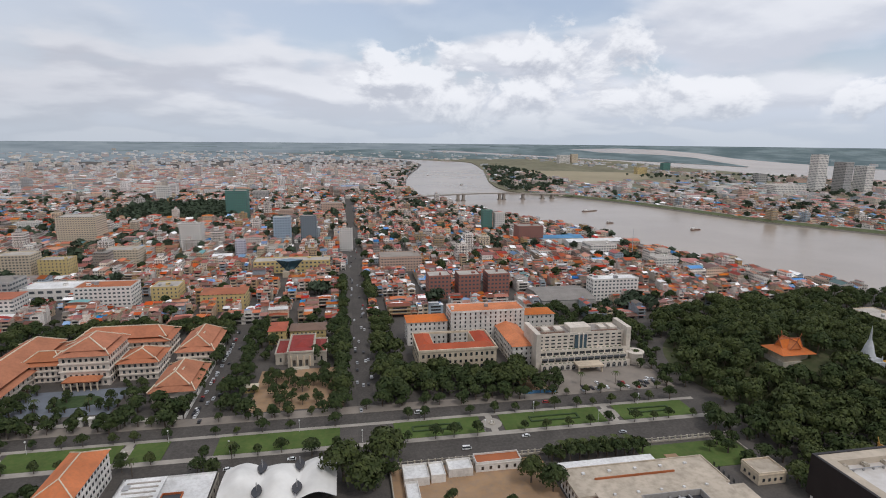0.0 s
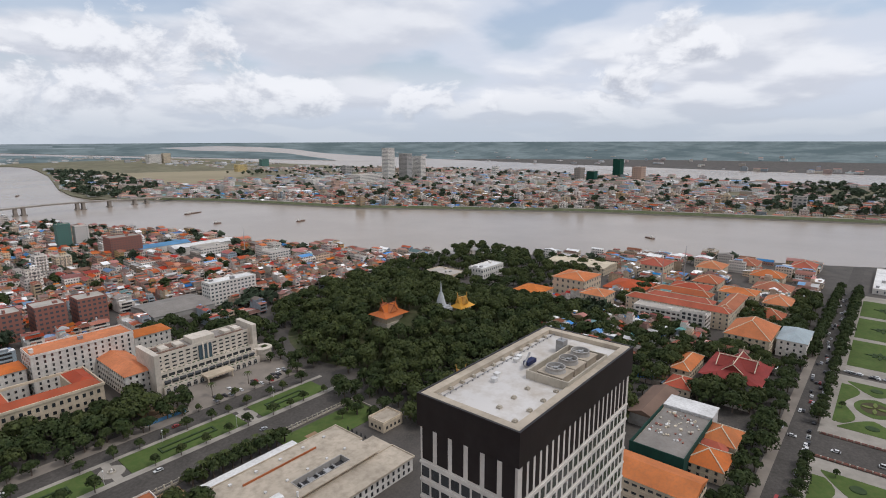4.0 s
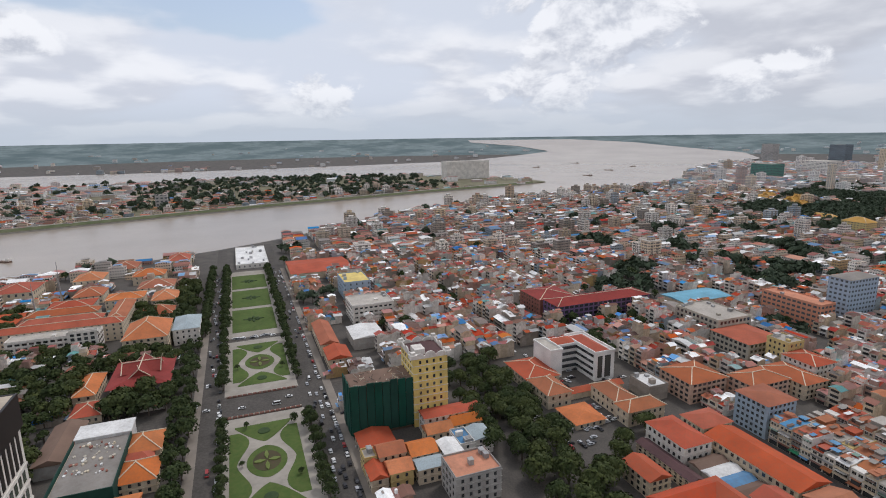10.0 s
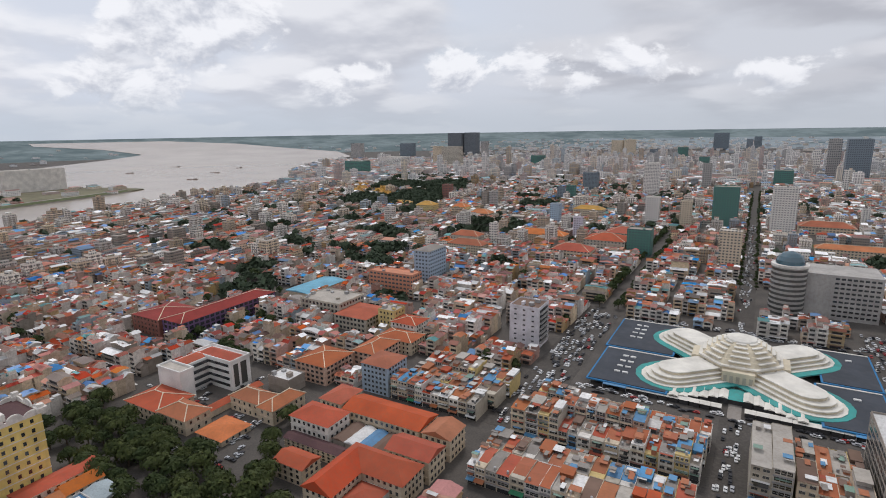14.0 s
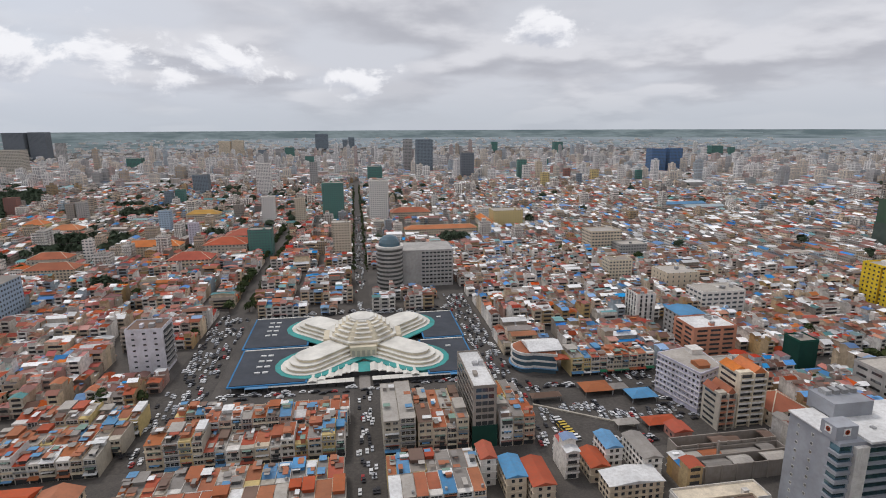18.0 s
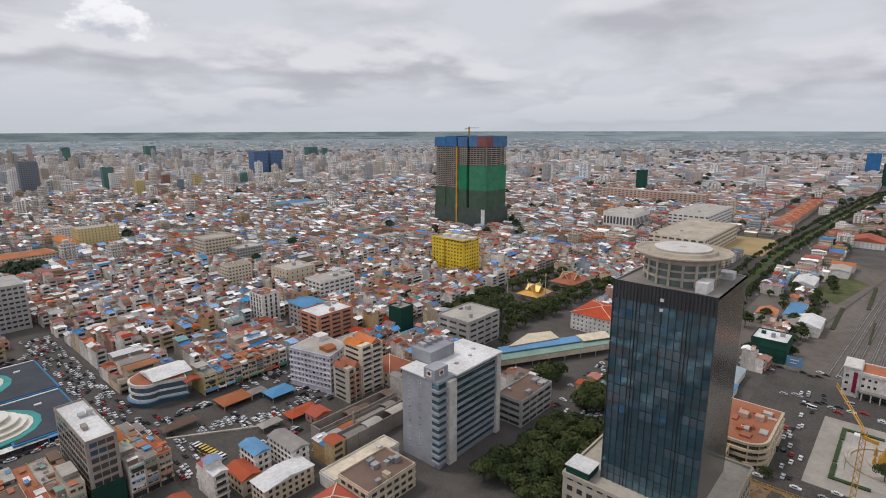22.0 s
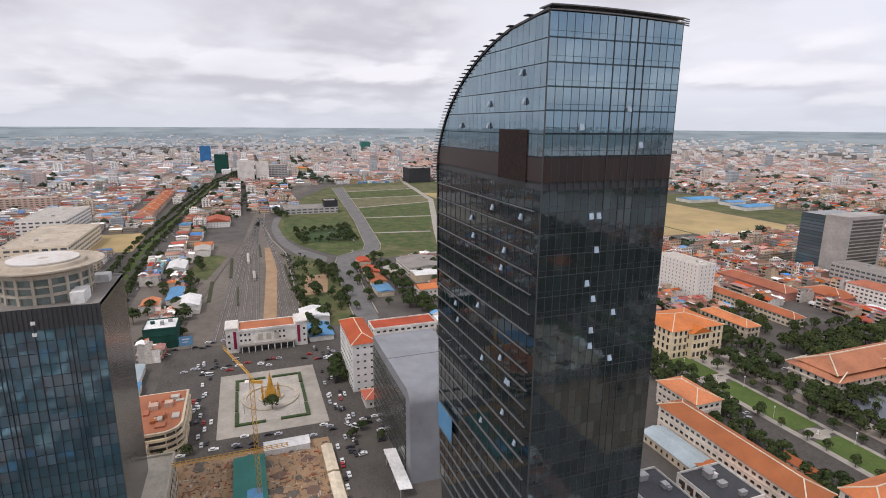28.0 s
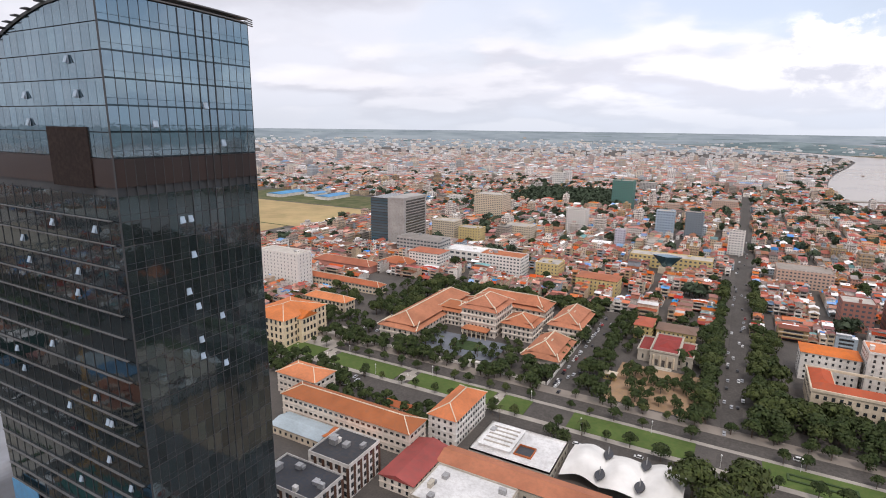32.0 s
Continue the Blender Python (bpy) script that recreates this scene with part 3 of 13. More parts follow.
def emit_blocks(s, h, height, spread, wide, step=4.0):
    """Taller flats between the low houses, flat-roofed, with stair heads and upright bands of windows."""
    n = len(h)
    if not n:
        return
    c, k = h[:, :2], h[:, 2].astype(int)
    w, d = rng.uniform(*wide, n), rng.uniform(*wide, n) * 1.2
    z = np.maximum(12.0, rng.normal(height, spread, n))
    wall = W0 + choose(n, (0.27, 0.45, 0.08, 0.10, 0.04, 0.06))
    put_boxes(s, c, k, -w / 2, w / 2, -d / 2, d / 2, 0, z, wall, R0 + 6)
    put_boxes(s, c, k, -w * 0.28, w * 0.1, -d * 0.2, d * 0.25, z, z + rng.uniform(2.5, 5, n), wall, R0 + choose(n, (0.2, 0.2, 0, 0.1, 0.4, 0.05, 0.05, 0, 0)))
    for a in (-0.34, -0.08, 0.18):
        put_boxes(s, c, k, w * a, w * (a + 0.13), -d / 2 - 0.15, d / 2 + 0.15, 3, z - 1.5, W0 + 3, R0 + 6)
    put_boxes(s, c, k, -w / 2 - 0.15, w / 2 + 0.15, -d * 0.30, -d * 0.14, 3, z - 1.5, W0 + 3, R0 + 6)
    put_boxes(s, c, k, -w / 2 - 0.15, w / 2 + 0.15, d * 0.12, d * 0.30, 3, z - 1.5, W0 + 3, R0 + 6)
    zz = np.arange(1, 16)
    for i in zz:
        o = z > i * step + 2
        if o.any():
            put_boxes(s, c[o], k[o], -w[o] / 2 - 0.4, w[o] / 2 + 0.4, -d[o] / 2 - 0.4, d[o] / 2 + 0.4, i * step - 0.15 * step, i * step + 0.15 * step, wall[o], wall[o])


def part_blocks(h, chance):
    tall = rng.random(len(h)) < chance
    return h[tall], h[~tall]


def emit_far(s, h, height, spread, roof_mix=ROOF_MIX, flat=0.32):
    n = len(h)
    c, k, w, d = h[:, :2], h[:, 2].astype(int), h[:, 3], h[:, 4]
    z = np.maximum(4.0, rng.normal(height, spread, n) * np.where((c[:, 0] < 0) & (c[:, 1] < -250), 0.78, 1.0))
    wall, roof = W0 + choose(n, WALL_MIX), local_roofs(c, R0 + choose(n, roof_mix))
    put_boxes(s, c, k, -w / 2, w / 2, -d / 2, d / 2, 0, z, wall, np.where(rng.random(n) < 0.75, roof, R0 + 6))
    g = rng.random(n) > flat
    across = rng.random(n) < 0.5
    rise = rng.uniform(1.2, 2.6, n)
    for sel, kk, a, b in ((g & across, k, w, d), (g & ~across, (k + 1) % 4, d, w)):
        put_gables(s, c[sel], kk[sel], -a[sel] / 2, a[sel] / 2, -b[sel] / 2, b[sel] / 2, z[sel], z[sel] + rise[sel], roof[sel], wall[sel])
    t = ~g & (rng.random(n) < 0.6)
    ww, dd = w[t] * rng.uniform(0.25, 0.45, t.sum()), d[t] * rng.uniform(0.15, 0.3, t.sum())
    cu = c[t] + rng.uniform(-1, 1, (t.sum(), 2))
    put_boxes(s, cu, k[t], -ww, ww, -dd, dd, z[t], z[t] + rng.uniform(1.8, 3.2, t.sum()), wall[t], roof[t])


TREE_CELLS = set()      # 8 m cells of the plan in which a yard tree stands


def clear_of_trees(h):
    cx, cy = np.floor(h[:, 0] / 8).astype(int), np.floor(h[:, 1] / 8).astype(int)
    return h[[(a, b) not in TREE_CELLS for a, b in zip(cx, cy)]]


def emit_near(s, h, storeys=(1, 4), roof_mix=ROOF_MIX):
    """Each house stands in two or three parts behind one another, of unlike height, under roofs of their own."""
    n = len(h)
    if not n:
        return
    c, k, w, d = h[:, :2], h[:, 2].astype(int), h[:, 3], h[:, 4]
    fl = rng.uniform(3.1, 3.6, n)
    # neighbours mostly stand equally high
    block = np.round(c[:, 1] / 14.0) * 7.13 + np.floor(c[:, 0] / 31.0) * 3.37
    share = np.mod(np.sin(block) * 4375.85, 1.0)
    front = np.where(rng.random(n) < 0.68, storeys[0] + np.floor(share * (storeys[1] + 1 - storeys[0])).astype(int), rng.integers(storeys[0], storeys[1] + 1, n))
    wall = W0 + choose(n, WALL_MIX)
    cut1, cut2 = rng.uniform(0.28, 0.45, n), rng.uniform(0.60, 0.78, n)
    edges = ((np.zeros(n), cut1), (cut1, cut2), (cut2, np.ones(n)))
    for q, (e0, e1) in enumerate(edges):
        v0, v1 = -d / 2 + e0 * d, -d / 2 + e1 * d
        st = np.maximum(1, front + (rng.choice([-1, 0, 0, 0, 1], n) if q != 2 else 0))
        z = st * fl + rng.uniform(-0.5, 0.5, n)
        roof = local_roofs(c, R0 + choose(n, roof_mix))
        put_boxes(s, c, k, -w / 2, w / 2, v0, v1, 0, z, wall, np.where(rng.random(n) < 0.3, R0 + 6, roof))
        kind = rng.random(n)
        rise = rng.uniform(0.7, 1.9, n)
        g1, g2 = kind < 0.44, (kind >= 0.44) & (kind < 0.80)
        vm, dd = (v0 + v1) / 2, v1 - v0
        put_gables(s, c[g1], k[g1], -w[g1] / 2, w[g1] / 2, v0[g1] - 0.7, v1[g1] + 0.7, z[g1] - 0.1, z[g1] + 0.1 + rise[g1], roof[g1], wall[g1])
        # ridge along the depth: turn a quarter and swap the sides
        k2 = (k[g2] + 1) % 4
        put_gables(s, c[g2], k2, v0[g2] - 0.6, v1[g2] + 0.6, -w[g2] / 2, w[g2] / 2, z[g2] + 0.02, z[g2] + 0.1 + rise[g2] * 0.8, roof[g2], wall[g2])
        fl_ = kind >= 0.80
        m = fl_.sum()
        a0, a1 = -w[fl_] / 2 + 0.2, w[fl_] * rng.uniform(-0.1, 0.48, m)
        put_boxes(s, c[fl_], k[fl_], a0, a1, v0[fl_] + 0.3, vm[fl_] + dd[fl_] * rng.uniform(0, 0.45, m), z[fl_], z[fl_] + rng.uniform(1.8, 2.8, m), wall[fl_], roof[fl_])
        # loose sheets and awnings over yards and terraces
        t = rng.random(n) < 0.45
        m = t.sum()
        u0, vv = rng.uniform(-0.5, 0.1, m) * w[t], v0[t] + rng.uniform(0.0, 0.6, m) * dd[t]
        zz = z[t] + rng.uniform(0.9, 2.6, m)
        sheet_ = R0 + choose(m, (0.12, 0.14, 0.22, 0.18, 0.2, 0.1, 0, 0.04, 0.1))
        put_boxes(s, c[t], k[t], u0, u0 + w[t] * rng.uniform(0.3, 0.6, m), vv, vv + dd[t] * rng.uniform(0.25, 0.5, m), zz, zz + 0.12, sheet_, sheet_)
        if q == 1:
            continue
        sgn = 1 if q == 2 else -1
        for i in range(storeys[1] + 1):
            o = st > i
            if not o.any():
                continue
            lo = i * fl[o] + (0.2 if i == 0 else 0.9)
            vf, a = sgn * (d[o] / 2 + 0.05), w[o] * 0.33
            # flat dark quads painted as the shade within windows and shop fronts
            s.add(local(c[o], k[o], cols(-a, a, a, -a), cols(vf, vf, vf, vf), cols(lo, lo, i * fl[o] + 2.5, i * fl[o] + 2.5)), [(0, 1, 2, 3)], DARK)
            b = rng.random(o.sum()) < 0.6
            ve = sgn * d[o][b] / 2
            a0, a1 = np.minimum(ve, ve + sgn * 1.2), np.maximum(ve, ve + sgn * 1.2)
            zb = i * fl[o][b]
            if i:
                put_boxes(s, c[o][b], k[o][b], -w[o][b] / 2, w[o][b] / 2, a0, a1, zb - 0.12, zb + 0.85, wall[o][b], R0 + 6)
            else:
                put_boxes(s, c[o][b], k[o][b], -w[o][b] / 2, w[o][b] / 2, a0 * 1.08, a1 * 1.08, 2.9, 3.02, roof[o][b], roof[o][b])
    t3 = rng.random(n) < 0.3
    m = t3.sum()
    cu = c[t3] + rng.uniform(-1.2, 1.2, (m, 2))
    zt_ = front[t3] * fl[t3]
    put_boxes(s, cu, k[t3], -0.6, 0.6, -0.6, 0.6, zt_, zt_ + 2.6, R0 + 4, R0 + 4)


def town():
    near, mid, far, edge = Soup(NEAR_MATS), Soup(FAR_MATS), Soup(PART_HAZE_MATS), Soup(FULL_HAZE_MATS)
    h = rows_of_houses(-760, 1180, -800, 980)
    r = np.hypot(h[:, 0], h[:, 1])
    h = h[(r < 720) & free(h[:, 0], h[:, 1], h[:, 3] / 2, h[:, 4] / 2)]
    h = clear_of_trees(h)
    south = (h[:, 1] < -180) & (h[:, 0] < 130)
    emit_near(near, h[south], (2, 4))
    east = ~south & (h[:, 0] > 100) & (h[:, 1] < 40)
    emit_near(near, h[east], (2, 4))
    emit_near(near, h[~south & ~east], (1, 3))
    h = rows_of_houses(-1700, 1800, -1700, 1750, wide=(5, 9), deep=17, street=(10, 12))
    r = np.hypot(h[:, 0], h[:, 1])
    h = h[(r >= 700) & (r < 1650) & free(h[:, 0], h[:, 1], h[:, 3] / 2, h[:, 4] / 2)]
    pen = on_peninsula(h[:, 0], h[:, 1])
    h = h[~pen | (rng.random(len(h)) < np.where(h[:, 1] > 300, 0.85, 0.4))]
    h = clear_of_trees(h)
    tall, h = part_blocks(h, np.where((h[:, 1] < -500) & (h[:, 0] < 500), 0.045, np.where((h[:, 0] > 300) & (h[:, 1] < 0), 0.05, 0.024)) * np.where((h[:, 0] < -120) & (h[:, 1] < -200) & (h[:, 1] > -1250), 0.25, 1.0))
    emit_blocks(mid, tall, 19, 6, (9, 17))
    emit_far(mid, h, 8.0, 3.0)
    h = rows_of_houses(-3100, 3100, -3100, 3100, wide=(15, 25), deep=30, street=(14, 16), block=(90, 130))
    r = np.hypot(h[:, 0], h[:, 1])
    h = h[(r >= 1640) & (r < 3100) & free(h[:, 0], h[:, 1], h[:, 3] / 2, h[:, 4] / 2)]
    pen = on_peninsula(h[:, 0], h[:, 1]) | (h[:, 0] > 2600)
    h = h[~pen | (rng.random(len(h)) < np.where((h[:, 1] > 200) & (h[:, 1] < 2900) & (h[:, 0] < 2600), np.where(h[:, 1] < 1700, 0.6, 0.34), 0.15))]
    tall, h = part_blocks(h, np.where((h[:, 1] < -1200) & (h[:, 0] < 1000), 0.14, 0.03) * (~on_peninsula(h[:, 0], h[:, 1])))
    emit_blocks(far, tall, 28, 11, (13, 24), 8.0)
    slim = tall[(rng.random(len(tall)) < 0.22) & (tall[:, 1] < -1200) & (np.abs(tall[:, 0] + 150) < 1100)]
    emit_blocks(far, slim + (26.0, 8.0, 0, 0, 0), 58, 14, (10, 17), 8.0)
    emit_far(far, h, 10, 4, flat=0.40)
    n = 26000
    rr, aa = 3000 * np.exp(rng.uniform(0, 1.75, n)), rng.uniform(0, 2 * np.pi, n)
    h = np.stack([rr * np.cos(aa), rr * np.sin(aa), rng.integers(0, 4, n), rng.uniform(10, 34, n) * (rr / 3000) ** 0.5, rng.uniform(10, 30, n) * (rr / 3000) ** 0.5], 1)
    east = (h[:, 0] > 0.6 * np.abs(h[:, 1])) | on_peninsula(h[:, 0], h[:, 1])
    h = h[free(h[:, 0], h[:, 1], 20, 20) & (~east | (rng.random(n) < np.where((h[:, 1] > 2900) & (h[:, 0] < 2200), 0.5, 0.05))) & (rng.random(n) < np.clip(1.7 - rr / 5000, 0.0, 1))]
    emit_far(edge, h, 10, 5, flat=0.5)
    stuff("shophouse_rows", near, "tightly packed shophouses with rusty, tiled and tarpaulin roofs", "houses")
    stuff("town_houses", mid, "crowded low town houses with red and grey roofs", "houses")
    stuff("outer_houses", far, "sprawl of houses paled with painted haze", "houses")
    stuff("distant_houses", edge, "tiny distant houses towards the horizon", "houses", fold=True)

# ---- tools for single things ----
class Solid:
    """One mesh part made of a few simple closed shapes, in world metres."""

    def __init__(self):
        self.v, self.f, self.mi = [], [], []
        self.cur = 0

    def poly(self, verts, faces):
        o = len(self.v)
        self.v += [tuple(map(float, p)) for p in verts]
        self.f += [tuple(i + o for i in f) for f in faces]
        self.mi += [self.cur] * len(faces)
        return self

    def box(self, x0, x1, y0, y1, z0, z1):
        x0, x1, y0, y1 = min(x0, x1), max(x0, x1), min(y0, y1), max(y0, y1)
        v = [(x0, y0, z0), (x1, y0, z0), (x1, y1, z0), (x0, y1, z0), (x0, y0, z1), (x1, y0, z1), (x1, y1, z1), (x0, y1, z1)]
        return self.poly(v, [(3, 2, 1, 0), (4, 5, 6, 7), (0, 1, 5, 4), (1, 2, 6, 5), (2, 3, 7, 6), (3, 0, 4, 7)])

    def ring(self, x0, x1, y0, y1, z0, z1, t=0.35):
        """Four bars round a rectangle: a parapet, a cornice or a frame."""
        o = [(x0, y0), (x1, y0), (x1, y1), (x0, y1)]
        i = [(x0 + t, y0 + t), (x1 - t, y0 + t), (x1 - t, y1 - t), (x0 + t, y1 - t)]
        v = [(*p, z) for loop in (o, i) for z in (z0, z1) for p in loop]
        f = []
        for k in range(4):
            n = (k + 1) % 4
            f += [(k, n, 4 + n, 4 + k), (8 + n, 8 + k, 12 + k, 12 + n), (4 + k, 4 + n, 12 + n, 12 + k), (n, k, 8 + k, 8 + n)]
        return self.poly(v, f)

    def prism(self, pts, z0, z1, top=None):
        """An upright prism; top: the upper outline where it differs."""
        n = len(pts)
        top = top or pts
        v = [(*p, z0) for p in pts] + [(*p, z1) for p in top]
        f = [tuple(range(n - 1, -1, -1)), tuple(range(n, 2 * n))] + [(i, (i + 1) % n, n + (i + 1) % n, n + i) for i in range(n)]
        return self.poly(v, f)

    def disc(self, cx, cy, r, n=20, squash=1.0):
        return [(cx + r * math.cos(2 * math.pi * i / n), cy + squash * r * math.sin(2 * math.pi * i / n)) for i in range(n)]

    def cyl(self, cx, cy, r, z0, z1, n=16, r1=None):
        return self.prism(self.disc(cx, cy, r, n), z0, z1, self.disc(cx, cy, r if r1 is None else max(r1, 0.01), n))

    def lathe(self, cx, cy, profile, n=20, caps=True):
        """profile: radius and height, from the base up."""
        v = [(cx + r * math.cos(2 * math.pi * i / n), cy + r * math.sin(2 * math.pi * i / n), z) for r, z in profile for i in range(n)]
        f = [(j * n + i, j * n + (i + 1) % n, (j + 1) * n + (i + 1) % n, (j + 1) * n + i) for j in range(len(profile) - 1) for i in range(n)]
        if caps:
            f += [tuple(range(n - 1, -1, -1)), tuple((len(profile) - 1) * n + i for i in range(n))]
        return self.poly(v, f)

    def gable(self, x0, x1, y0, y1, zb, zr, along="x", lap=0.6, thick=0.3):
        """Pitched roof slab with closed ends."""
        if along == "x":
            a = [(x0 - lap, y0 - lap), (x1 + lap, y0 - lap), (x1 + lap, y1 + lap), (x0 - lap, y1 + lap)]
            r = [(x0 - lap, (y0 + y1) / 2), (x1 + lap, (y0 + y1) / 2)]
            v = [(*p, zb) for p in a] + [(*p, zr) for p in r]
            return self.poly(v, [(0, 1, 5, 4), (2, 3, 4, 5), (1, 2, 5), (3, 0, 4), (3, 2, 1, 0)])
        a = [(x0 - lap, y0 - lap), (x1 + lap, y0 - lap), (x1 + lap, y1 + lap), (x0 - lap, y1 + lap)]
        r = [((x0 + x1) / 2, y0 - lap), ((x0 + x1) / 2, y1 + lap)]
        v = [(*p, zb) for p in a] + [(*p, zr) for p in r]
        return self.poly(v, [(1, 2, 5, 4), (3, 0, 4, 5), (0, 1, 4), (2, 3, 5), (3, 2, 1, 0)])

    def hip(self, x0, x1, y0, y1, zb, zr, lap=0.8, end=0.5):
        """Hipped roof; end: how far the hips run in, as a share of half the short side doubled."""
        x0, x1, y0, y1 = x0 - lap, x1 + lap, y0 - lap, y1 + lap
        run = min(x1 - x0, y1 - y0) * end
        if x1 - x0 >= y1 - y0:
            r = [(x0 + run, (y0 + y1) / 2), (x1 - run, (y0 + y1) / 2)]
            f = [(0, 1, 5, 4), (1, 2, 5), (2, 3, 4, 5), (3, 0, 4)]
        else:
            r = [((x0 + x1) / 2, y0 + run), ((x0 + x1) / 2, y1 - run)]
            f = [(0, 1, 4), (1, 2, 5, 4), (2, 3, 5), (3, 0, 4, 5)]
        v = [(x0, y0, zb), (x1, y0, zb), (x1, y1, zb), (x0, y1, zb)] + [(*p, zr) for p in r]
        return self.poly(v, f + [(3, 2, 1, 0)])

    def beam(self, a, b, w=0.4, h=0.4):
        """A bar from a to b."""
        a, b = Vector(a), Vector(b)
        d = (b - a).normalized()
        s = d.cross(Vector((0, 0, 1)))
        s = (s.normalized() if s.length > 1e-4 else Vector((1, 0, 0))) * (w / 2)
        u = s.cross(d).normalized() * (h / 2)
        v = [p + q for p in (a, b) for q in (-s - u, s - u, s + u, -s + u)]
        return self.poly(v, [(3, 2, 1, 0), (4, 5, 6, 7), (0, 1, 5, 4), (1, 2, 6, 5), (2, 3, 7, 6), (3, 0, 4, 7)])

    def mesh(self, name, *mats):
        me = bpy.data.meshes.new(name)
        me.from_pydata(self.v, [], self.f)
        for k in mats:
            me.materials.append(M[k])
        if len(mats) > 1:
            me.polygons.foreach_set("material_index", self.mi)
        bm = bmesh.new()
        bm.from_mesh(me)
        bmesh.ops.recalc_face_normals(bm, faces=bm.faces)
        bm.to_mesh(me)
        bm.free()
        me.shade_flat()
        return me


def thing(name, label, category, at, group="", kind=""):
    ob = new(name)
    ob.empty_display_size = 1.0
    ob.matrix_basis = Matrix.Translation(at)
    return tagged(ob, label, category, group, kind)


def part(name, data, mat, parent, label="", m=None):
    """One mesh under a thing or a part; m: its place in the world, for shared meshes."""
    me = data.mesh(name, *([mat] if isinstance(mat, str) else mat)) if isinstance(data, Solid) else data
    ob = new(name, me)
    if parent is not None:
        ob.parent = parent
        chain = Matrix.Identity(4)
        q = parent
        while q is not None:
            chain = q.matrix_parent_inverse @ q.matrix_basis if q.parent is None else chain
            q = q.parent
        root = parent if parent.parent is None else parent.parent
        up = root.matrix_basis if parent.parent is None else root.matrix_basis @ parent.matrix_parent_inverse @ parent.matrix_basis
        ob.matrix_parent_inverse = up.inverted()
    if m is not None:
        ob.matrix_basis = m
    if label:
        ob["label"] = label
    return ob


SHARED = {}


def window_mesh(w, h, style="plain"):
    """A window set into its wall: surround, pane and bars. Faces -y, its foot in the middle at the origin."""
    key = (round(w, 2), round(h, 2), style)
    if key not in SHARED:
        s = Solid()
        s.cur = 0
        if style != "bare":
            t = 0.14
            s.box(-w / 2 - t, w / 2 + t, -0.14, 0.02, -t, 0).box(-w / 2 - t, w / 2 + t, -0.12, 0.02, h, h + t)
            s.box(-w / 2 - t, -w / 2, -0.10, 0.02, 0, h).box(w / 2, w / 2 + t, -0.10, 0.02, 0, h)
            s.box(-0.04, 0.04, -0.08, 0.0, 0, h)
        if style == "arch":
            n = 8
            pts = [(w / 2 * math.cos(math.pi * i / n), w / 2 * math.sin(math.pi * i / n)) for i in range(n + 1)]
            s.cur = 1
            s.poly([(x, -0.05, h + z) for x, z in pts], [tuple(range(n + 1))])
        s.cur = 1
        s.box(-w / 2, w / 2, -0.05, 0.0, 0, h)
        SHARED[key] = s.mesh("window", "frame_white", "pane_dark")
    return SHARED[key]


FACE_TURN = {"S": 0, "E": 90, "N": 180, "W": 270}


def faces_seen(x0, x1, y0, y1):
    out = []
    if y0 > 0:
        out.append("S")
    if y1 < 0:
        out.append("N")
    if x0 > 0:
        out.append("W")
    if x1 < 0:
        out.append("E")
    return out


def windows(parent, box, z0, floors, storey, gap=3.2, size=(1.3, 1.7), style="plain", sides=None, inset=1.2, name="window"):
    x0, x1, y0, y1 = box
    me = window_mesh(*size, style)
    far = math.hypot((x0 + x1) / 2, (y0 + y1) / 2) > 215
    for side in sides or faces_seen(x0, x1, y0, y1):
        a0, a1 = (x0, x1) if side in "SN" else (y0, y1)
        n = max(1, int((a1 - a0 - 2 * inset + gap * 0.4) // gap))
        if far:
            # far off: the windows of one storey make one row
            for f in range(floors):
                z, w, h = z0 + f * storey, size[0] / 2, size[1]
                row = Solid()
                for i in range(n):
                    a = (a0 + a1) / 2 + (i - (n - 1) / 2) * (a1 - a0 - 2 * inset) / max(n, 1)
                    bx = {"S": (a - w, a + w, y0 - 0.08, y0), "N": (a - w, a + w, y1, y1 + 0.08), "W": (x0 - 0.08, x0, a - w, a + w), "E": (x1, x1 + 0.08, a - w, a + w)}[side]
                    row.box(*bx, z, z + h)
                part("window_row", row, "pane_dark", parent)
            continue
        for i in range(n):
            a = (a0 + a1) / 2 + (i - (n - 1) / 2) * (a1 - a0 - 2 * inset) / max(n, 1)
            x, y = {"S": (a, y0), "N": (a, y1), "W": (x0, a), "E": (x1, a)}[side]
            for f in range(floors):
                part(name, me, None, parent, m=pose(x, y, z0 + f * storey, 0, 0, FACE_TURN[side]))


def ridges(s, x0, x1, y0, y1, zb, zr, lap=0.8, end=0.5, w=0.5):
    """Pale mortar along the ridge and the hips."""
    x0, x1, y0, y1 = x0 - lap, x1 + lap, y0 - lap, y1 + lap
    run = min(x1 - x0, y1 - y0) * end
    if x1 - x0 >= y1 - y0:
        r = [(x0 + run, (y0 + y1) / 2, zr), (x1 - run, (y0 + y1) / 2, zr)]
        c = [(x0, y0, r[0]), (x0, y1, r[0]), (x1, y0, r[1]), (x1, y1, r[1])]
    else:
        r = [((x0 + x1) / 2, y0 + run, zr), ((x0 + x1) / 2, y1 - run, zr)]
        c = [(x0, y0, r[0]), (x1, y0, r[0]), (x0, y1, r[1]), (x1, y1, r[1])]
    s.beam(r[0], r[1], w, w)
    for x, y, q in c:
        s.beam((x, y, zb + 0.1), q, w, w)


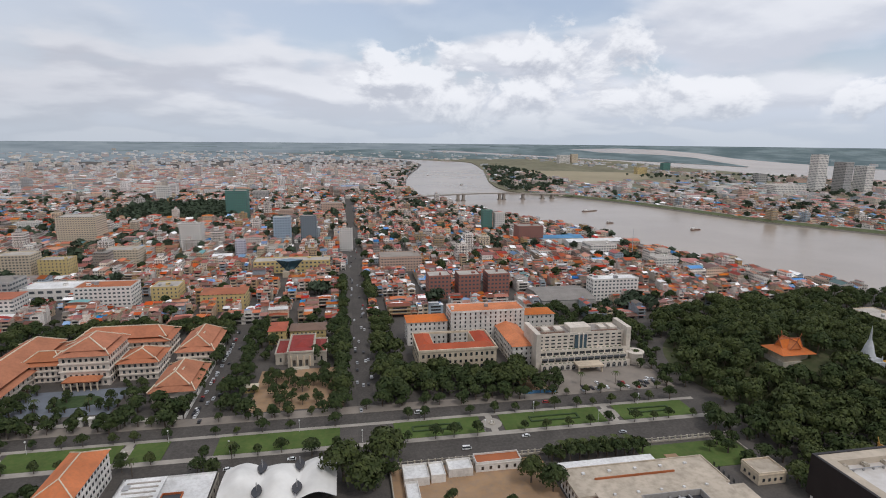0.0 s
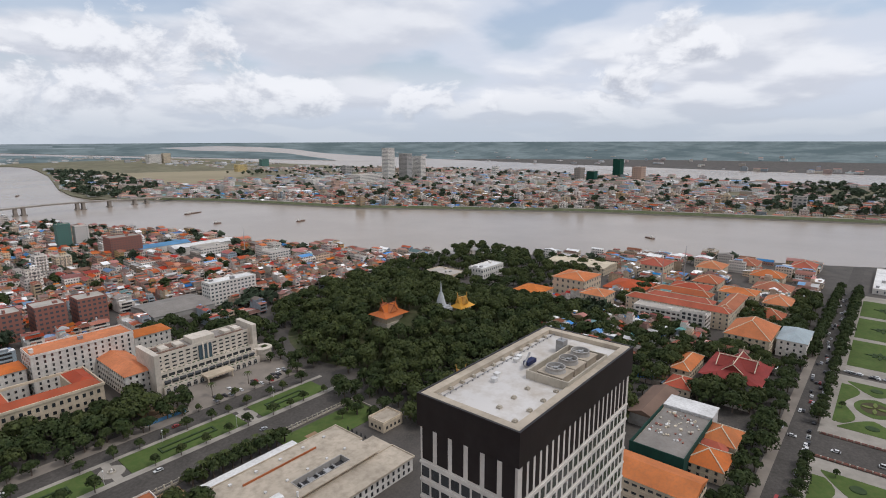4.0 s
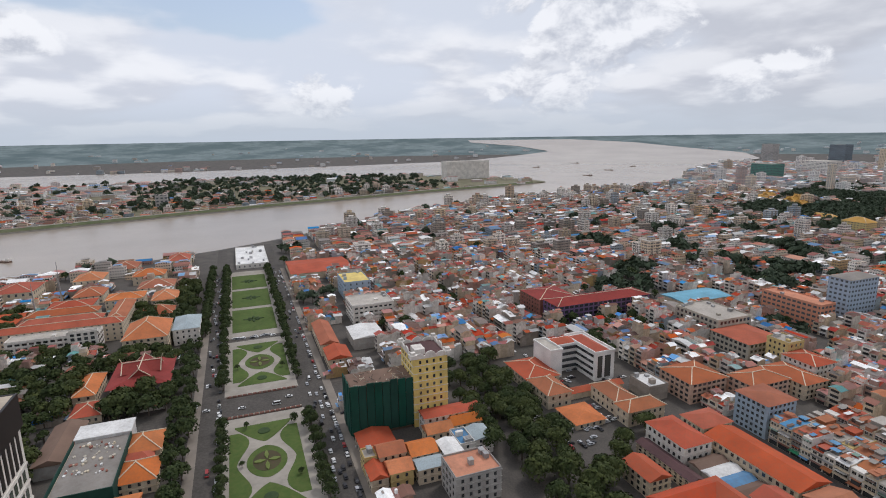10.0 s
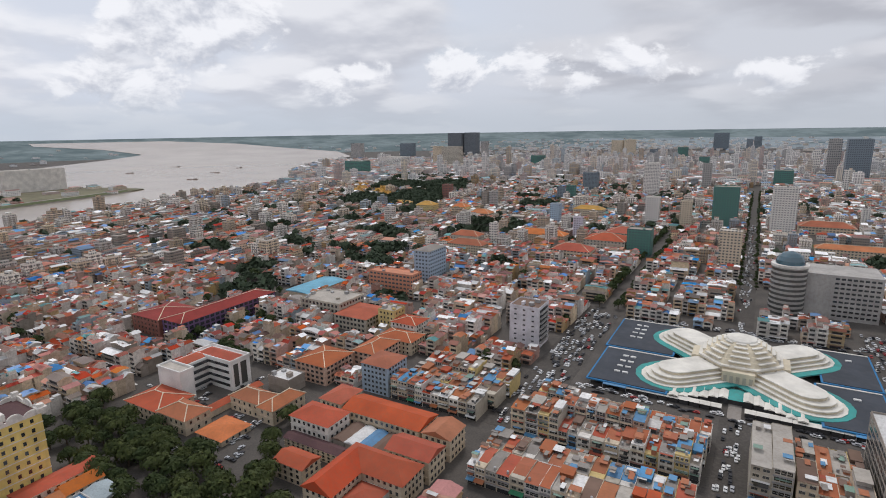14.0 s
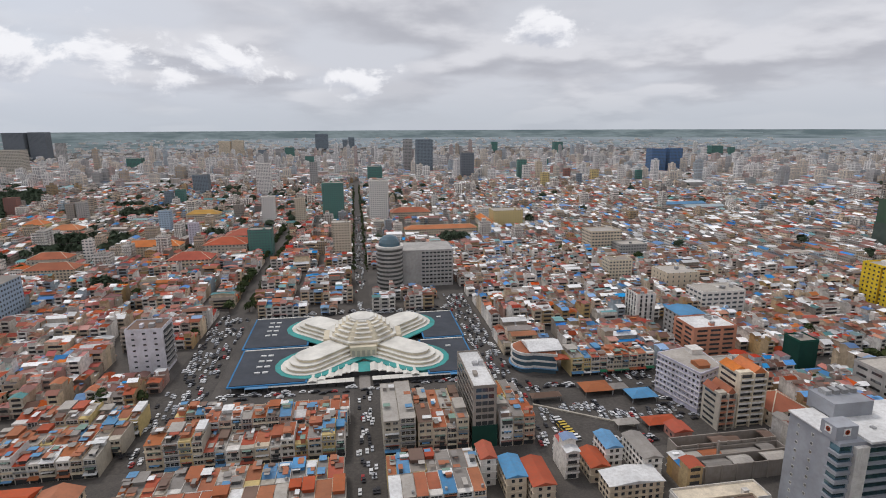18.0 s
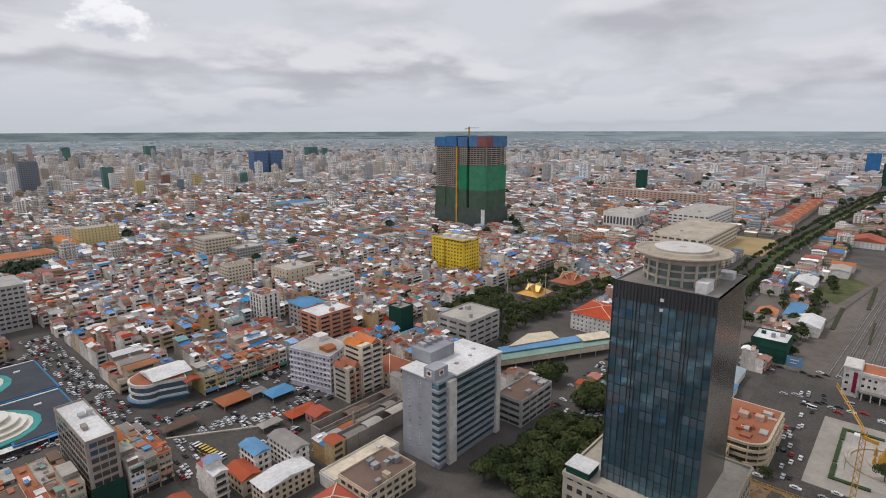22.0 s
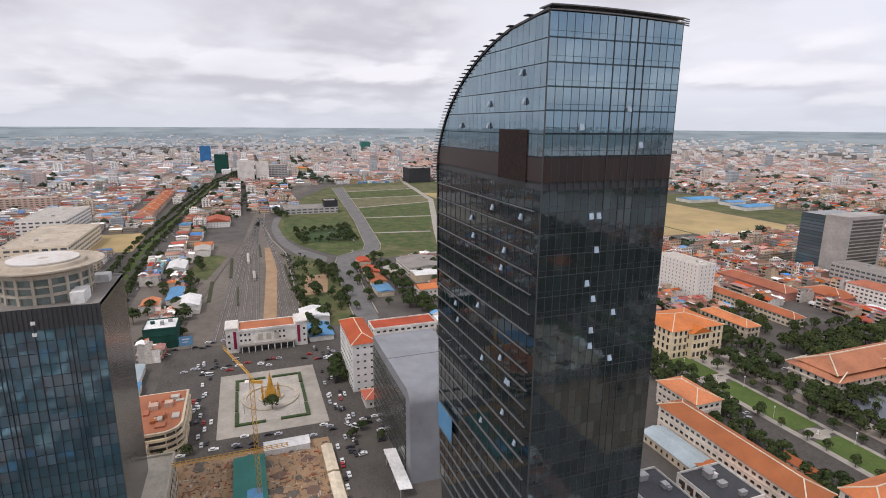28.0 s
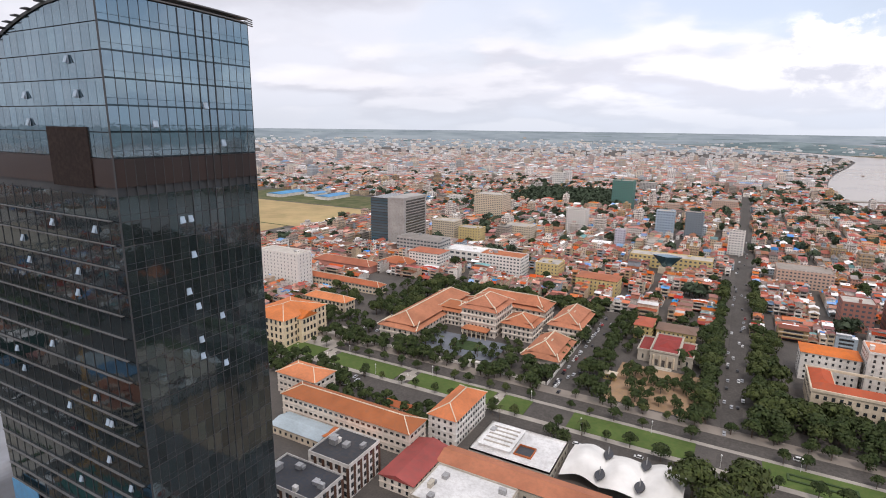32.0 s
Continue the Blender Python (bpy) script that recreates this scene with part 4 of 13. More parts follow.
def building(name, label, box, h, floors, wall="plaster_cream", roof="flat", tiles="roof_orange", rise=4.0, gap=3.4, size=(1.3, 1.7), style="plain",
             sides=None, group="", plant=3, band=True, category="building", free_around=2.0, along=None, win=True, foot=0.0):
    """A house of its own: body, cornices, roof, windows, and what stands on a flat roof."""
    x0, x1, y0, y1 = box
    keep_out(x0 - free_around, x1 + free_around, y0 - free_around, y1 + free_around)
    t = thing(name, label, category, ((x0 + x1) / 2, (y0 + y1) / 2, foot), group)
    storey = h / floors
    distant = math.hypot((x0 + x1) / 2, (y0 + y1) / 2) > 500
    if distant and win:
        # too far off for windows of their own: they lie in the wall's material
        key = wall + "_storeys_%d_%d" % (round(gap), round(storey))
        if key not in M:
            c = COLOURS[wall]
            M[key] = pane_wall(key, c, gap, storey, 0.05, (0.07, 0.08, 0.09), min(0.8, size[0] / gap))
        wall, win, band = key, False, False
    part("wall", Solid().box(x0, x1, y0, y1, foot, foot + h), wall, t)
    if band:
        s = Solid()
        for f in ((floors,) if floors > 4 else range(1, floors + 1)):
            z = foot + f * storey - (0.5 if f == floors else 0.2)
            s.ring(x0 - 0.25, x1 + 0.25, y0 - 0.25, y1 + 0.25, z, z + (0.5 if f == floors else 0.25), 0.5)
        part("cornice", s, wall, t)
    r = random.Random(int(x0 * 7 + y0 * 13))
    top = foot + h
    if roof == "flat":
        part("parapet", Solid().ring(x0, x1, y0, y1, top, top + 1.0, 0.3), wall, t)
        part("roof", Solid().box(x0 + 0.3, x1 - 0.3, y0 + 0.3, y1 - 0.3, top, top + 0.12), tiles, t)
        for i in range(plant):
            w, d, e = r.uniform(1.5, 4), r.uniform(1.5, 4), r.uniform(1.2, 2.8)
            if x1 - x0 < w + 3 or y1 - y0 < d + 3:
                continue
            px, py = r.uniform(x0 + 1, x1 - w - 1), r.uniform(y0 + 1, y1 - d - 1)
            part("roof_hut" if i == 0 else "plant_box", Solid().box(px, px + w, py, py + d, top + 0.12, top + 0.12 + e).box(px - 0.15, px + w + 0.15, py - 0.15, py + d + 0.15, top + 0.12 + e, top + 0.27 + e), wall if i == 0 else "metal_grey", t)
    elif roof == "gable":
        part("roof", Solid().gable(x0, x1, y0, y1, top, top + rise, along or ("x" if x1 - x0 > y1 - y0 else "y")), tiles, t)
    else:
        part("roof", Solid().hip(x0, x1, y0, y1, top, top + rise), tiles, t)
        if roof == "ridged":
            s = Solid()
            ridges(s, x0, x1, y0, y1, top, top + rise)
            part("ridge", s, "trim_cream", t)
    if win:
        windows(t, box, foot + storey * 0.28, floors, storey, gap, size, style, sides)
    return t


# materials of single things: one object, one shade
COLOURS = {"glass_flank": (0.09, 0.10, 0.10), "salmon_pale": (0.56, 0.38, 0.29), "sky_sheet": (0.38, 0.45, 0.48), "roof_dark": (0.08, 0.085, 0.09), "plaster_white": (0.72, 0.71, 0.68)}
for key, rgb in (("plaster_cream", (0.64, 0.53, 0.39)), ("plaster_white", (0.76, 0.72, 0.665)), ("plaster_yellow", (0.62, 0.47, 0.20)), ("plaster_grey", (0.42, 0.40, 0.375)),
                 ("plaster_rose", (0.50, 0.24, 0.19)), ("plaster_lilac", (0.60, 0.57, 0.66)), ("plaster_blue", (0.36, 0.46, 0.56)), ("stone_tan", (0.50, 0.45, 0.37)), ("brick_red", (0.30, 0.12, 0.09)),
                 ("bright_yellow", (0.86, 0.58, 0.01)), ("salmon", (0.58, 0.24, 0.14)), ("concrete", (0.33, 0.29, 0.25)), ("trim_cream", (0.70, 0.60, 0.45)), ("purple_wall", (0.17, 0.10, 0.22))):
    M[key] = surface(key, rgb, dirt_amount=0.4, grain=0.4, amount=0.06, island=False, streaks=True)
    COLOURS[key] = rgb
for key, rgb in (("roof_orange", (0.57, 0.165, 0.038)), ("roof_red", (0.43, 0.075, 0.028)), ("roof_terracotta", (0.40, 0.112, 0.045)), ("roof_rust", (0.40, 0.13, 0.05)), ("roof_grey", (0.28, 0.255, 0.23)), ("roof_white", (0.74, 0.73, 0.71)),
                 ("roof_pale", (0.46, 0.42, 0.37)), ("roof_dark", (0.055, 0.06, 0.07)), ("roof_blue", (0.09, 0.27, 0.48)), ("roof_brown", (0.19, 0.12, 0.09))):
    M[key] = surface(key, rgb, dirt_amount=0.35, grain=0.6, amount=0.10, island=False, bump=0.3)
M["palace_tile"] = surface("palace_tile", (0.45, 0.165, 0.078), dirt=(0.24, 0.10, 0.06), dirt_amount=0.5, grain=0.5, amount=0.06, island=False, bump=0.3)
M["deep_red_tile"] = surface("deep_red_tile", (0.27, 0.038, 0.03), dirt=(0.14, 0.03, 0.025), dirt_amount=0.5, grain=0.5, amount=0.06, island=False, bump=0.3)
M["frame_white"] = surface("frame_white", (0.62, 0.60, 0.56), dirt_amount=0.3, amount=0.05, island=False)
M["pane_dark"] = glass_wall("pane_dark", (0.035, 0.04, 0.045), rough=0.15)
M["metal_grey"] = surface("metal_grey", (0.42, 0.42, 0.42), rough=0.5, amount=0.25, island=False, metal=0.3)
M["asphalt"] = surface("asphalt", (0.070, 0.062, 0.055), dirt=(0.17, 0.15, 0.13), dirt_amount=0.5, grain=0.6, amount=0.0)
M["paving"] = surface("paving", (0.26, 0.222, 0.185), dirt=(0.20, 0.18, 0.16), dirt_amount=0.5, grain=0.5, amount=0.0)
M["pale_paving"] = surface("pale_paving", (0.36, 0.325, 0.28), dirt=(0.24, 0.22, 0.19), dirt_amount=0.5, grain=0.3, amount=0.0)
M["lawn"] = surface("lawn", (0.074, 0.118, 0.028), dirt=(0.14, 0.15, 0.05), dirt_amount=0.6, grain=0.35, broad=0.06, amount=0.0, rough=1.0)
M["rough_grass"] = surface("rough_grass", (0.07, 0.088, 0.03), dirt=(0.20, 0.16, 0.085), dirt_amount=0.9, grain=0.04, broad=0.01, amount=0.0, rough=1.0)
M["dry_field"] = surface("dry_field", (0.42, 0.305, 0.15), dirt=(0.20, 0.19, 0.08), dirt_amount=0.6, grain=0.03, broad=0.01, amount=0.0, rough=1.0)
M["earth"] = surface("earth", (0.36, 0.23, 0.13), dirt=(0.24, 0.19, 0.15), dirt_amount=0.7, grain=0.25, amount=0.0, rough=1.0)
M["white_paint"] = surface("white_paint", (0.78, 0.77, 0.74), dirt_amount=0.2, amount=0.0)
M["net_green"] = surface("net_green", (0.007, 0.068, 0.046), dirt=(0.010, 0.035, 0.030), dirt_amount=0.6, grain=0.25, amount=0.15, island=False, streaks=True)
M["net_bright"] = surface("net_bright", (0.03, 0.24, 0.11), dirt=(0.03, 0.12, 0.07), dirt_amount=0.6, grain=0.25, amount=0.15, island=False, streaks=True)
M["net_teal"] = surface("net_teal", (0.03, 0.18, 0.15), dirt_amount=0.4, amount=0.0)
M["net_black"] = surface("net_black", (0.035, 0.035, 0.04), dirt=(0.07, 0.07, 0.075), dirt_amount=0.6, grain=0.25, amount=0.1, island=False, streaks=True)
M["net_blue"] = surface("net_blue", (0.05, 0.17, 0.36), dirt=(0.05, 0.10, 0.2), dirt_amount=0.5, grain=0.25, amount=0.15, island=False)
M["gold"] = surface("gold", (0.70, 0.37, 0.05), rough=0.4, amount=0.1, island=False, metal=0.5, dirt_amount=0.3)
M["crane_yellow"] = surface("crane_yellow", (0.62, 0.33, 0.04), rough=0.5, amount=0.05, island=False)

# ---- the white tower with the dark crown ----
M["crown_black"] = surface("crown_black", (0.017, 0.013, 0.013), dirt=(0.035, 0.03, 0.03), rough=0.45, amount=0.0, dirt_amount=0.5, grain=0.3)
M["roof_buff"] = surface("roof_buff", (0.50, 0.425, 0.335), dirt=(0.24, 0.20, 0.15), dirt_amount=0.7, grain=0.25, broad=0.06, amount=0.0)
M["lilac_white"] = surface("lilac_white", (0.70, 0.67, 0.70), dirt_amount=0.3, grain=0.3, amount=0.0, streaks=True)
M["flat_brown"] = surface("flat_brown", (0.105, 0.052, 0.033), dirt_amount=0.3, grain=0.4, amount=0.0)
M["crimson_sheet"] = surface("crimson_sheet", (0.33, 0.075, 0.065), dirt=(0.2, 0.08, 0.07), dirt_amount=0.6, grain=0.3, amount=0.0)
M["white_membrane"] = surface("white_membrane", (0.66, 0.63, 0.60), dirt=(0.36, 0.29, 0.21), dirt_amount=0.75, grain=0.16, broad=0.04, amount=0.0)
M["clad_white"] = surface("clad_white", (0.70, 0.66, 0.60), dirt_amount=0.25, grain=0.3, amount=0.0, streaks=True)

M["cradle_blue"] = surface("cradle_blue", (0.02, 0.03, 0.09), amount=0.0, dirt_amount=0.3)


def white_tower(x0, x1, y0, y1, z):
    keep_out(x0 - 4, x1 + 4, y0 - 4, y1 + 4)
    t = thing("office_tower", "white office tower with a black crown and white flat roof", "tower", ((x0 + x1) / 2, (y0 + y1) / 2, 0))
    ztop = z - 7.0          # foot of the crown
    ztall = ztop - 7.5      # foot of the tall dark panels
    part("body", Solid().box(x0, x1, y0, y1, 0, ztop), "clad_white", t)
    part("crown", Solid().ring(x0 - 0.5, x1 + 0.5, y0 - 0.5, y1 + 0.5, ztop, z, 0.5), "crown_black", t, "glossy black crown band")
    part("roof", Solid().box(x0 + 0.7, x1 - 0.7, y0 + 0.7, y1 - 0.7, ztop, z - 1.2), "white_membrane", t, "stained white roof membrane")
    part("coping", Solid().ring(x0, x1, y0, y1, z - 1.2, z - 0.12, 1.9), "roof_buff", t)
    # tall dark panels under the crown, then storeys of paired windows, on the two fronts
    s = Solid().box(-1.35, 1.35, -0.12, 0.02, 0, 7.0)
    tall = s.mesh("panel", "crown_black")
    slim = Solid().box(-0.66, 0.66, -0.12, 0.02, 0, 7.0).mesh("panel", "crown_black")
    n = 6
    for i in range(n):
        yy = y0 + (i + 0.5) * (y1 - y0) / n
        part("dark_panel", tall, None, t, m=pose(x0, yy, ztall + 0.2, 0, 0, 270))
    n2 = 21
    for i in range(n2):
        xx = x0 + 1.0 + (i + 0.5) * (x1 - x0 - 2) / n2
        part("dark_panel", slim, None, t, m=pose(xx, y0, ztall + 0.2, 0, 0, 0))
    pane = Solid().box(-1.0, 1.0, -0.08, 0.02, 0, 2.3).mesh("window", "pane_dark")
    pane2 = Solid().box(-0.72, 0.72, -0.08, 0.02, 0, 2.3).mesh("window", "pane_dark")
    storey = 4.0
    for f in range(9):
        zz = ztall - 1.2 - f * storey - 2.6
        for i in range(9):
            part("window", pane, None, t, m=pose(x0, y0 + (i + 0.5) * (y1 - y0) / 9, zz, 0, 0, 270))
        for i in range(n2):
            part("window", pane2, None, t, m=pose(x0 + 1.0 + (i + 0.5) * (x1 - x0 - 2) / n2, y0, zz, 0, 0, 0))
    course = Solid().ring(x0 - 0.18, x1 + 0.18, y0 - 0.18, y1 + 0.18, -1.0, -0.5, 0.4).mesh("string_course", "clad_white")
    for f in range(int((ztall - 4) // storey) + 1):
        part("string_course", course, None, t, m=pose(0, 0, ztall - f * storey))
    # roof plant
    zr = z - 1.2
    px0, px1, py0, py1 = x0 + 0.42 * (x1 - x0), x0 + 0.80 * (x1 - x0), y0 + 1.6, y0 + 0.50 * (y1 - y0)
    part("plant_screen", Solid().ring(px0, px1, py0, py1, zr, zr + 1.9, 0.35), "stone_tan", t)
    for i in range(3):
        cx, cy = px0 + 3.8 + i * 5.9, (py0 + py1) / 2
        tower = part("cooling_tower", Solid().box(cx - 2.5, cx + 2.5, cy - 2.9, cy + 2.9, zr, zr + 1.6).box(cx - 2.7, cx + 2.7, cy - 3.1, cy + 3.1, zr + 1.6, zr + 1.9), "roof_buff", t)
        part("fan_housing", Solid().lathe(cx, cy, [(2.25, zr + 1.9), (2.05, zr + 2.5), (2.15, zr + 3.0), (1.9, zr + 3.0), (1.85, zr + 2.0)], 24), "plaster_grey", tower)
        part("fan", Solid().box(cx - 1.8, cx + 1.8, cy - 0.22, cy + 0.22, zr + 2.4, zr + 2.5).box(cx - 0.22, cx + 0.22, cy - 1.8, cy + 1.8, zr + 2.5, zr + 2.6).cyl(cx, cy, 0.5, zr + 2.3, zr + 2.8, 12), "metal_grey", tower)
    hut = part("stair_hut", Solid().box(x1 - 12, x1 - 9.8, y0 + 12, y0 + 14, zr, zr + 3.0), "metal_grey", t)
    part("aerial", Solid().cyl(x1 - 11, y0 + 13, 0.06, zr + 3, zr + 7, 6), "metal_grey", hut)
    cradle = part("cleaning_cradle", Solid().box(x0 + 26, x0 + 29.5, y0 + 13.8, y0 + 15.2, zr + 0.6, zr + 1.5), "cradle_blue", t, "dark blue window-cleaning cradle")
    part("arm", Solid().beam((x0 + 24.5, y0 + 14.0, zr + 1.2), (x0 + 31, y0 + 16.5, zr + 1.6), 0.4, 0.4), "metal_grey", cradle)
    for cx, cy in ((x0 + 15, y0 + 15.5), (x0 + 17.5, y0 + 16.5), (x0 + 27, y0 + 17.5), (x0 + 29, y0 + 18)):
        part("roof_vent", Solid().box(cx, cx + 1.2, cy, cy + 1.0, zr, zr + 0.8).box(cx - 0.1, cx + 1.3, cy - 0.1, cy + 1.1, zr + 0.8, zr + 0.95), "roof_white", t)
    pad = Solid().box(-0.45, 0.45, -0.45, 0.45, 0, 0.4).box(-0.3, 0.3, -0.3, 0.3, 0.4, 0.6).mesh("anchor", "stone_tan")
    for i in range(12):
        part("roof_anchor", pad, None, t, m=pose(x0 + 3 + i * 3.9, y1 - 2.4, zr))
        if i < 8:
            part("roof_anchor", pad, None, t, m=pose(x0 + 4 + i * 2.6, y0 + 3.4 + (i % 2) * 5.2, zr))
    rail = Solid()
    for i in range(26):
        rail.box(x0 + 1.5 + i * 1.9, x0 + 1.75 + i * 1.9, y1 - 3.6, y1 - 3.35, zr, zr + 0.35)
    part("rail", rail.box(x0 + 1.5, x1 - 2, y1 - 3.55, y1 - 3.4, zr + 0.35, zr + 0.45), "metal_grey", t)


white_tower(75, 126, 45.5, 68.8, 110)

# ---- the round-topped glass tower ----
M["glass_blue"] = glass_wall("glass_blue", (0.085, 0.18, 0.23), rough=0.05, metal=0.65, amount=0.16)
M["glass_pale"] = glass_wall("glass_pale", (0.05, 0.10, 0.13), rough=0.12)
M["mullion_dark"] = surface("mullion_dark", (0.05, 0.055, 0.06), amount=0.0, dirt_amount=0.2, rough=0.5)


def glass_tower(x0, x1, y0, y1, zp, z):
    keep_out(x0 - 12, x1 + 12, y0 - 14, y1 + 14)
    t = thing("glass_office_tower", "dark blue glass tower with a pale round restaurant on its roof", "tower", ((x0 + x1) / 2, (y0 + y1) / 2, 0))
    pod = part("podium", Solid().box(x0 - 9, x1 + 8, y0 - 13, y1 + 9, 0, zp), "stone_tan", t)
    part("podium_cornice", Solid().ring(x0 - 9.3, x1 + 8.3, y0 - 13.3, y1 + 9.3, zp - 0.8, zp + 0.9, 0.9), "stone_tan", pod)
    for side in ("E", "N"):
        windows(pod, (x0 - 9, x1 + 8, y0 - 13, y1 + 9), 3.0, 4, zp / 4, 4.4, (2.4, 2.2), "bare", [side])
    part("canopy", Solid().box(x1 - 2, x1 + 7.5, y0 - 12, y0 - 2, zp + 1.0, zp + 4.2), "net_green", pod, "green netted lean-to")
    part("canopy_roof", Solid().box(x1 - 2.4, x1 + 7.9, y0 - 12.4, y0 - 1.6, zp + 4.2, zp + 4.5), "roof_white", pod)
    part("core", Solid().box(x0, x1 - 0.3, y0, y1 - 0.3, zp, z), "mullion_dark", t)
    storeys, nx = 20, 14
    sh = (z - zp - 6) / storeys
    # glass, pane by pane, on the east front
    pane = Solid().box(-(y1 - y0) / nx / 2 + 0.06, (y1 - y0) / nx / 2 - 0.06, -0.30, 0.02, 0.12, sh - 0.12)
    me_a, me_b = pane.mesh("pane", "glass_blue"), pane.mesh("pane", "glass_pale")
    r = random.Random(3)
    for f in range(storeys):
        strip = [r.random() < 0.30 for _ in range(4)]
        for i in range(nx):
            yy = y0 + (i + 0.5) * (y1 - y0) / nx
            part("pane", me_b if strip[i * 4 // nx] and r.random() < 0.85 else me_a, None, t, m=pose(x1 - 0.3, yy, zp + f * sh, 0, 0, 90))
    part("crown_louvre", Solid().box(x1 - 0.3, x1 + 0.05, y0, y1, z - 6, z + 0.9), "mullion_dark", t)
    for i in range(nx * 2 + 1):
        yy = y0 + i * (y1 - y0) / nx / 2
        part("fin", Solid().box(x1, x1 + (0.45 if i % 7 == 0 else 0.3), yy - 0.07, yy + 0.07, zp if i % 2 == 0 or i % 7 == 0 else z - 6, z + 0.9), "mullion_dark", t)
    for yy in (y0 + 0.5 * (y1 - y0),):
        for zz in (z - 4.2, z - 8.0):
            part("lamp_box", Solid().box(x1, x1 + 0.5, yy - 0.6, yy + 0.6, zz, zz + 1.1), "white_paint", t)
    # the plain north flank and the parapet
    flank = Solid().box(x0, x1 - 0.3, y1 - 0.3, y1, zp, z + 0.9)
    part("flank", flank, "glass_flank", t, "smooth grey-brown glass flank")
    part("parapet", Solid().ring(x0, x1, y0, y1, z, z + 0.9, 0.5), "metal_grey", t)
    part("roof", Solid().box(x0 + 0.5, x1 - 0.5, y0 + 0.5, y1 - 0.5, z, z + 0.15), "roof_grey", t)
    # the drum
    cx, cy, rd = (x0 + x1) / 2 - 0.4, (y0 + y1) / 2 - 0.6, 13.6
    drum = part("drum", Solid().cyl(cx, cy, rd - 0.8, z, z + 9.6, 36), "drum_glass", t, "round glazed drum with pale glass")
    rings = [(z + 2.6, z + 3.5), (z + 5.6, z + 6.2), (z + 8.4, z + 9.7)]
    for a, b in rings:
        part("drum_band", Solid().lathe(cx, cy, [(rd - 1, a), (rd, a), (rd, b), (rd - 1, b)], 36), "stone_tan", drum)
    post = Solid().box(-0.35, 0.35, -0.45, 0.45, 0, 9.6).mesh("drum_post", "stone_tan")
    for i in range(18):
        a = 2 * math.pi * i / 18
        part("drum_post", post, None, drum, m=pose(cx + (rd - 0.3) * math.cos(a), cy + (rd - 0.3) * math.sin(a), z, 0, 0, math.degrees(a)))
    disc = part("roof_disc", Solid().lathe(cx, cy, [(rd, z + 9.7), (rd + 4.0, z + 11.0), (rd + 4.0, z + 11.5), (rd + 3.0, z + 11.5), (rd + 2.4, z + 11.0), (rd - 1.0, z + 11.0), (rd - 1.6, z + 12.0), (6, z + 12.6), (0.1, z + 12.8)], 48), "roof_buff", t, "stained overhanging round roof")
    part("landing_pad", Solid().cyl(cx, cy, 10.2, z + 12.3, z + 12.75, 36), "white_membrane", disc)
    for i in range(14):
        a = 2 * math.pi * i / 14
        part("disc_rib", Solid().beam((cx + (rd + 2.4) * math.cos(a), cy + (rd + 2.4) * math.sin(a), z + 11.2), (cx + (rd + 3.9) * math.cos(a), cy + (rd + 3.9) * math.sin(a), z + 11.6), 0.25, 0.25), "stone_tan", disc)
    part("plant_box", Solid().box(x1 - 12, x1 - 4, y1 - 9, y1 - 5, z + 0.15, z + 4.0), "roof_white", t)
    part("plant_box", Solid().box(x0 + 4, x0 + 9, y1 - 8, y1 - 3, z + 0.15, z + 3.0), "roof_white", t)


M["drum_glass"] = glass_wall("drum_glass", (0.16, 0.20, 0.19), rough=0.1)
M["glass_flank"] = glass_wall("glass_flank", (0.06, 0.062, 0.058), rough=0.22)
glass_tower(-231, -193, -83, -46, 19, 103)

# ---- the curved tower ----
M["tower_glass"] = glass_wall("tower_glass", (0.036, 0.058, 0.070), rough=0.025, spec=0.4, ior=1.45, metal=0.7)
# same glass paler on the east front, its brighter reflections put into the colour
M["tower_east_sheen"] = glass_wall("tower_east_sheen", (0.072, 0.100, 0.112), rough=0.025, spec=0.5, ior=1.45, metal=0.75)
# same glass paler still above the dark band, tinted for reflected sky
M["tower_upper_sheen"] = glass_wall("tower_upper_sheen", (0.19, 0.275, 0.33), rough=0.04, spec=1.0, ior=1.7, metal=0.8, amount=0.10)
M["tower_band"] = glass_wall("tower_band", (0.028, 0.016, 0.014), rough=0.3, spec=0.3)
M["brown_void"] = surface("brown_void", (0.016, 0.009, 0.008), amount=0.0, dirt_amount=0.2)
M["sill_grey"] = surface("sill_grey", (0.13, 0.135, 0.14), rough=0.5, amount=0.05, island=False)


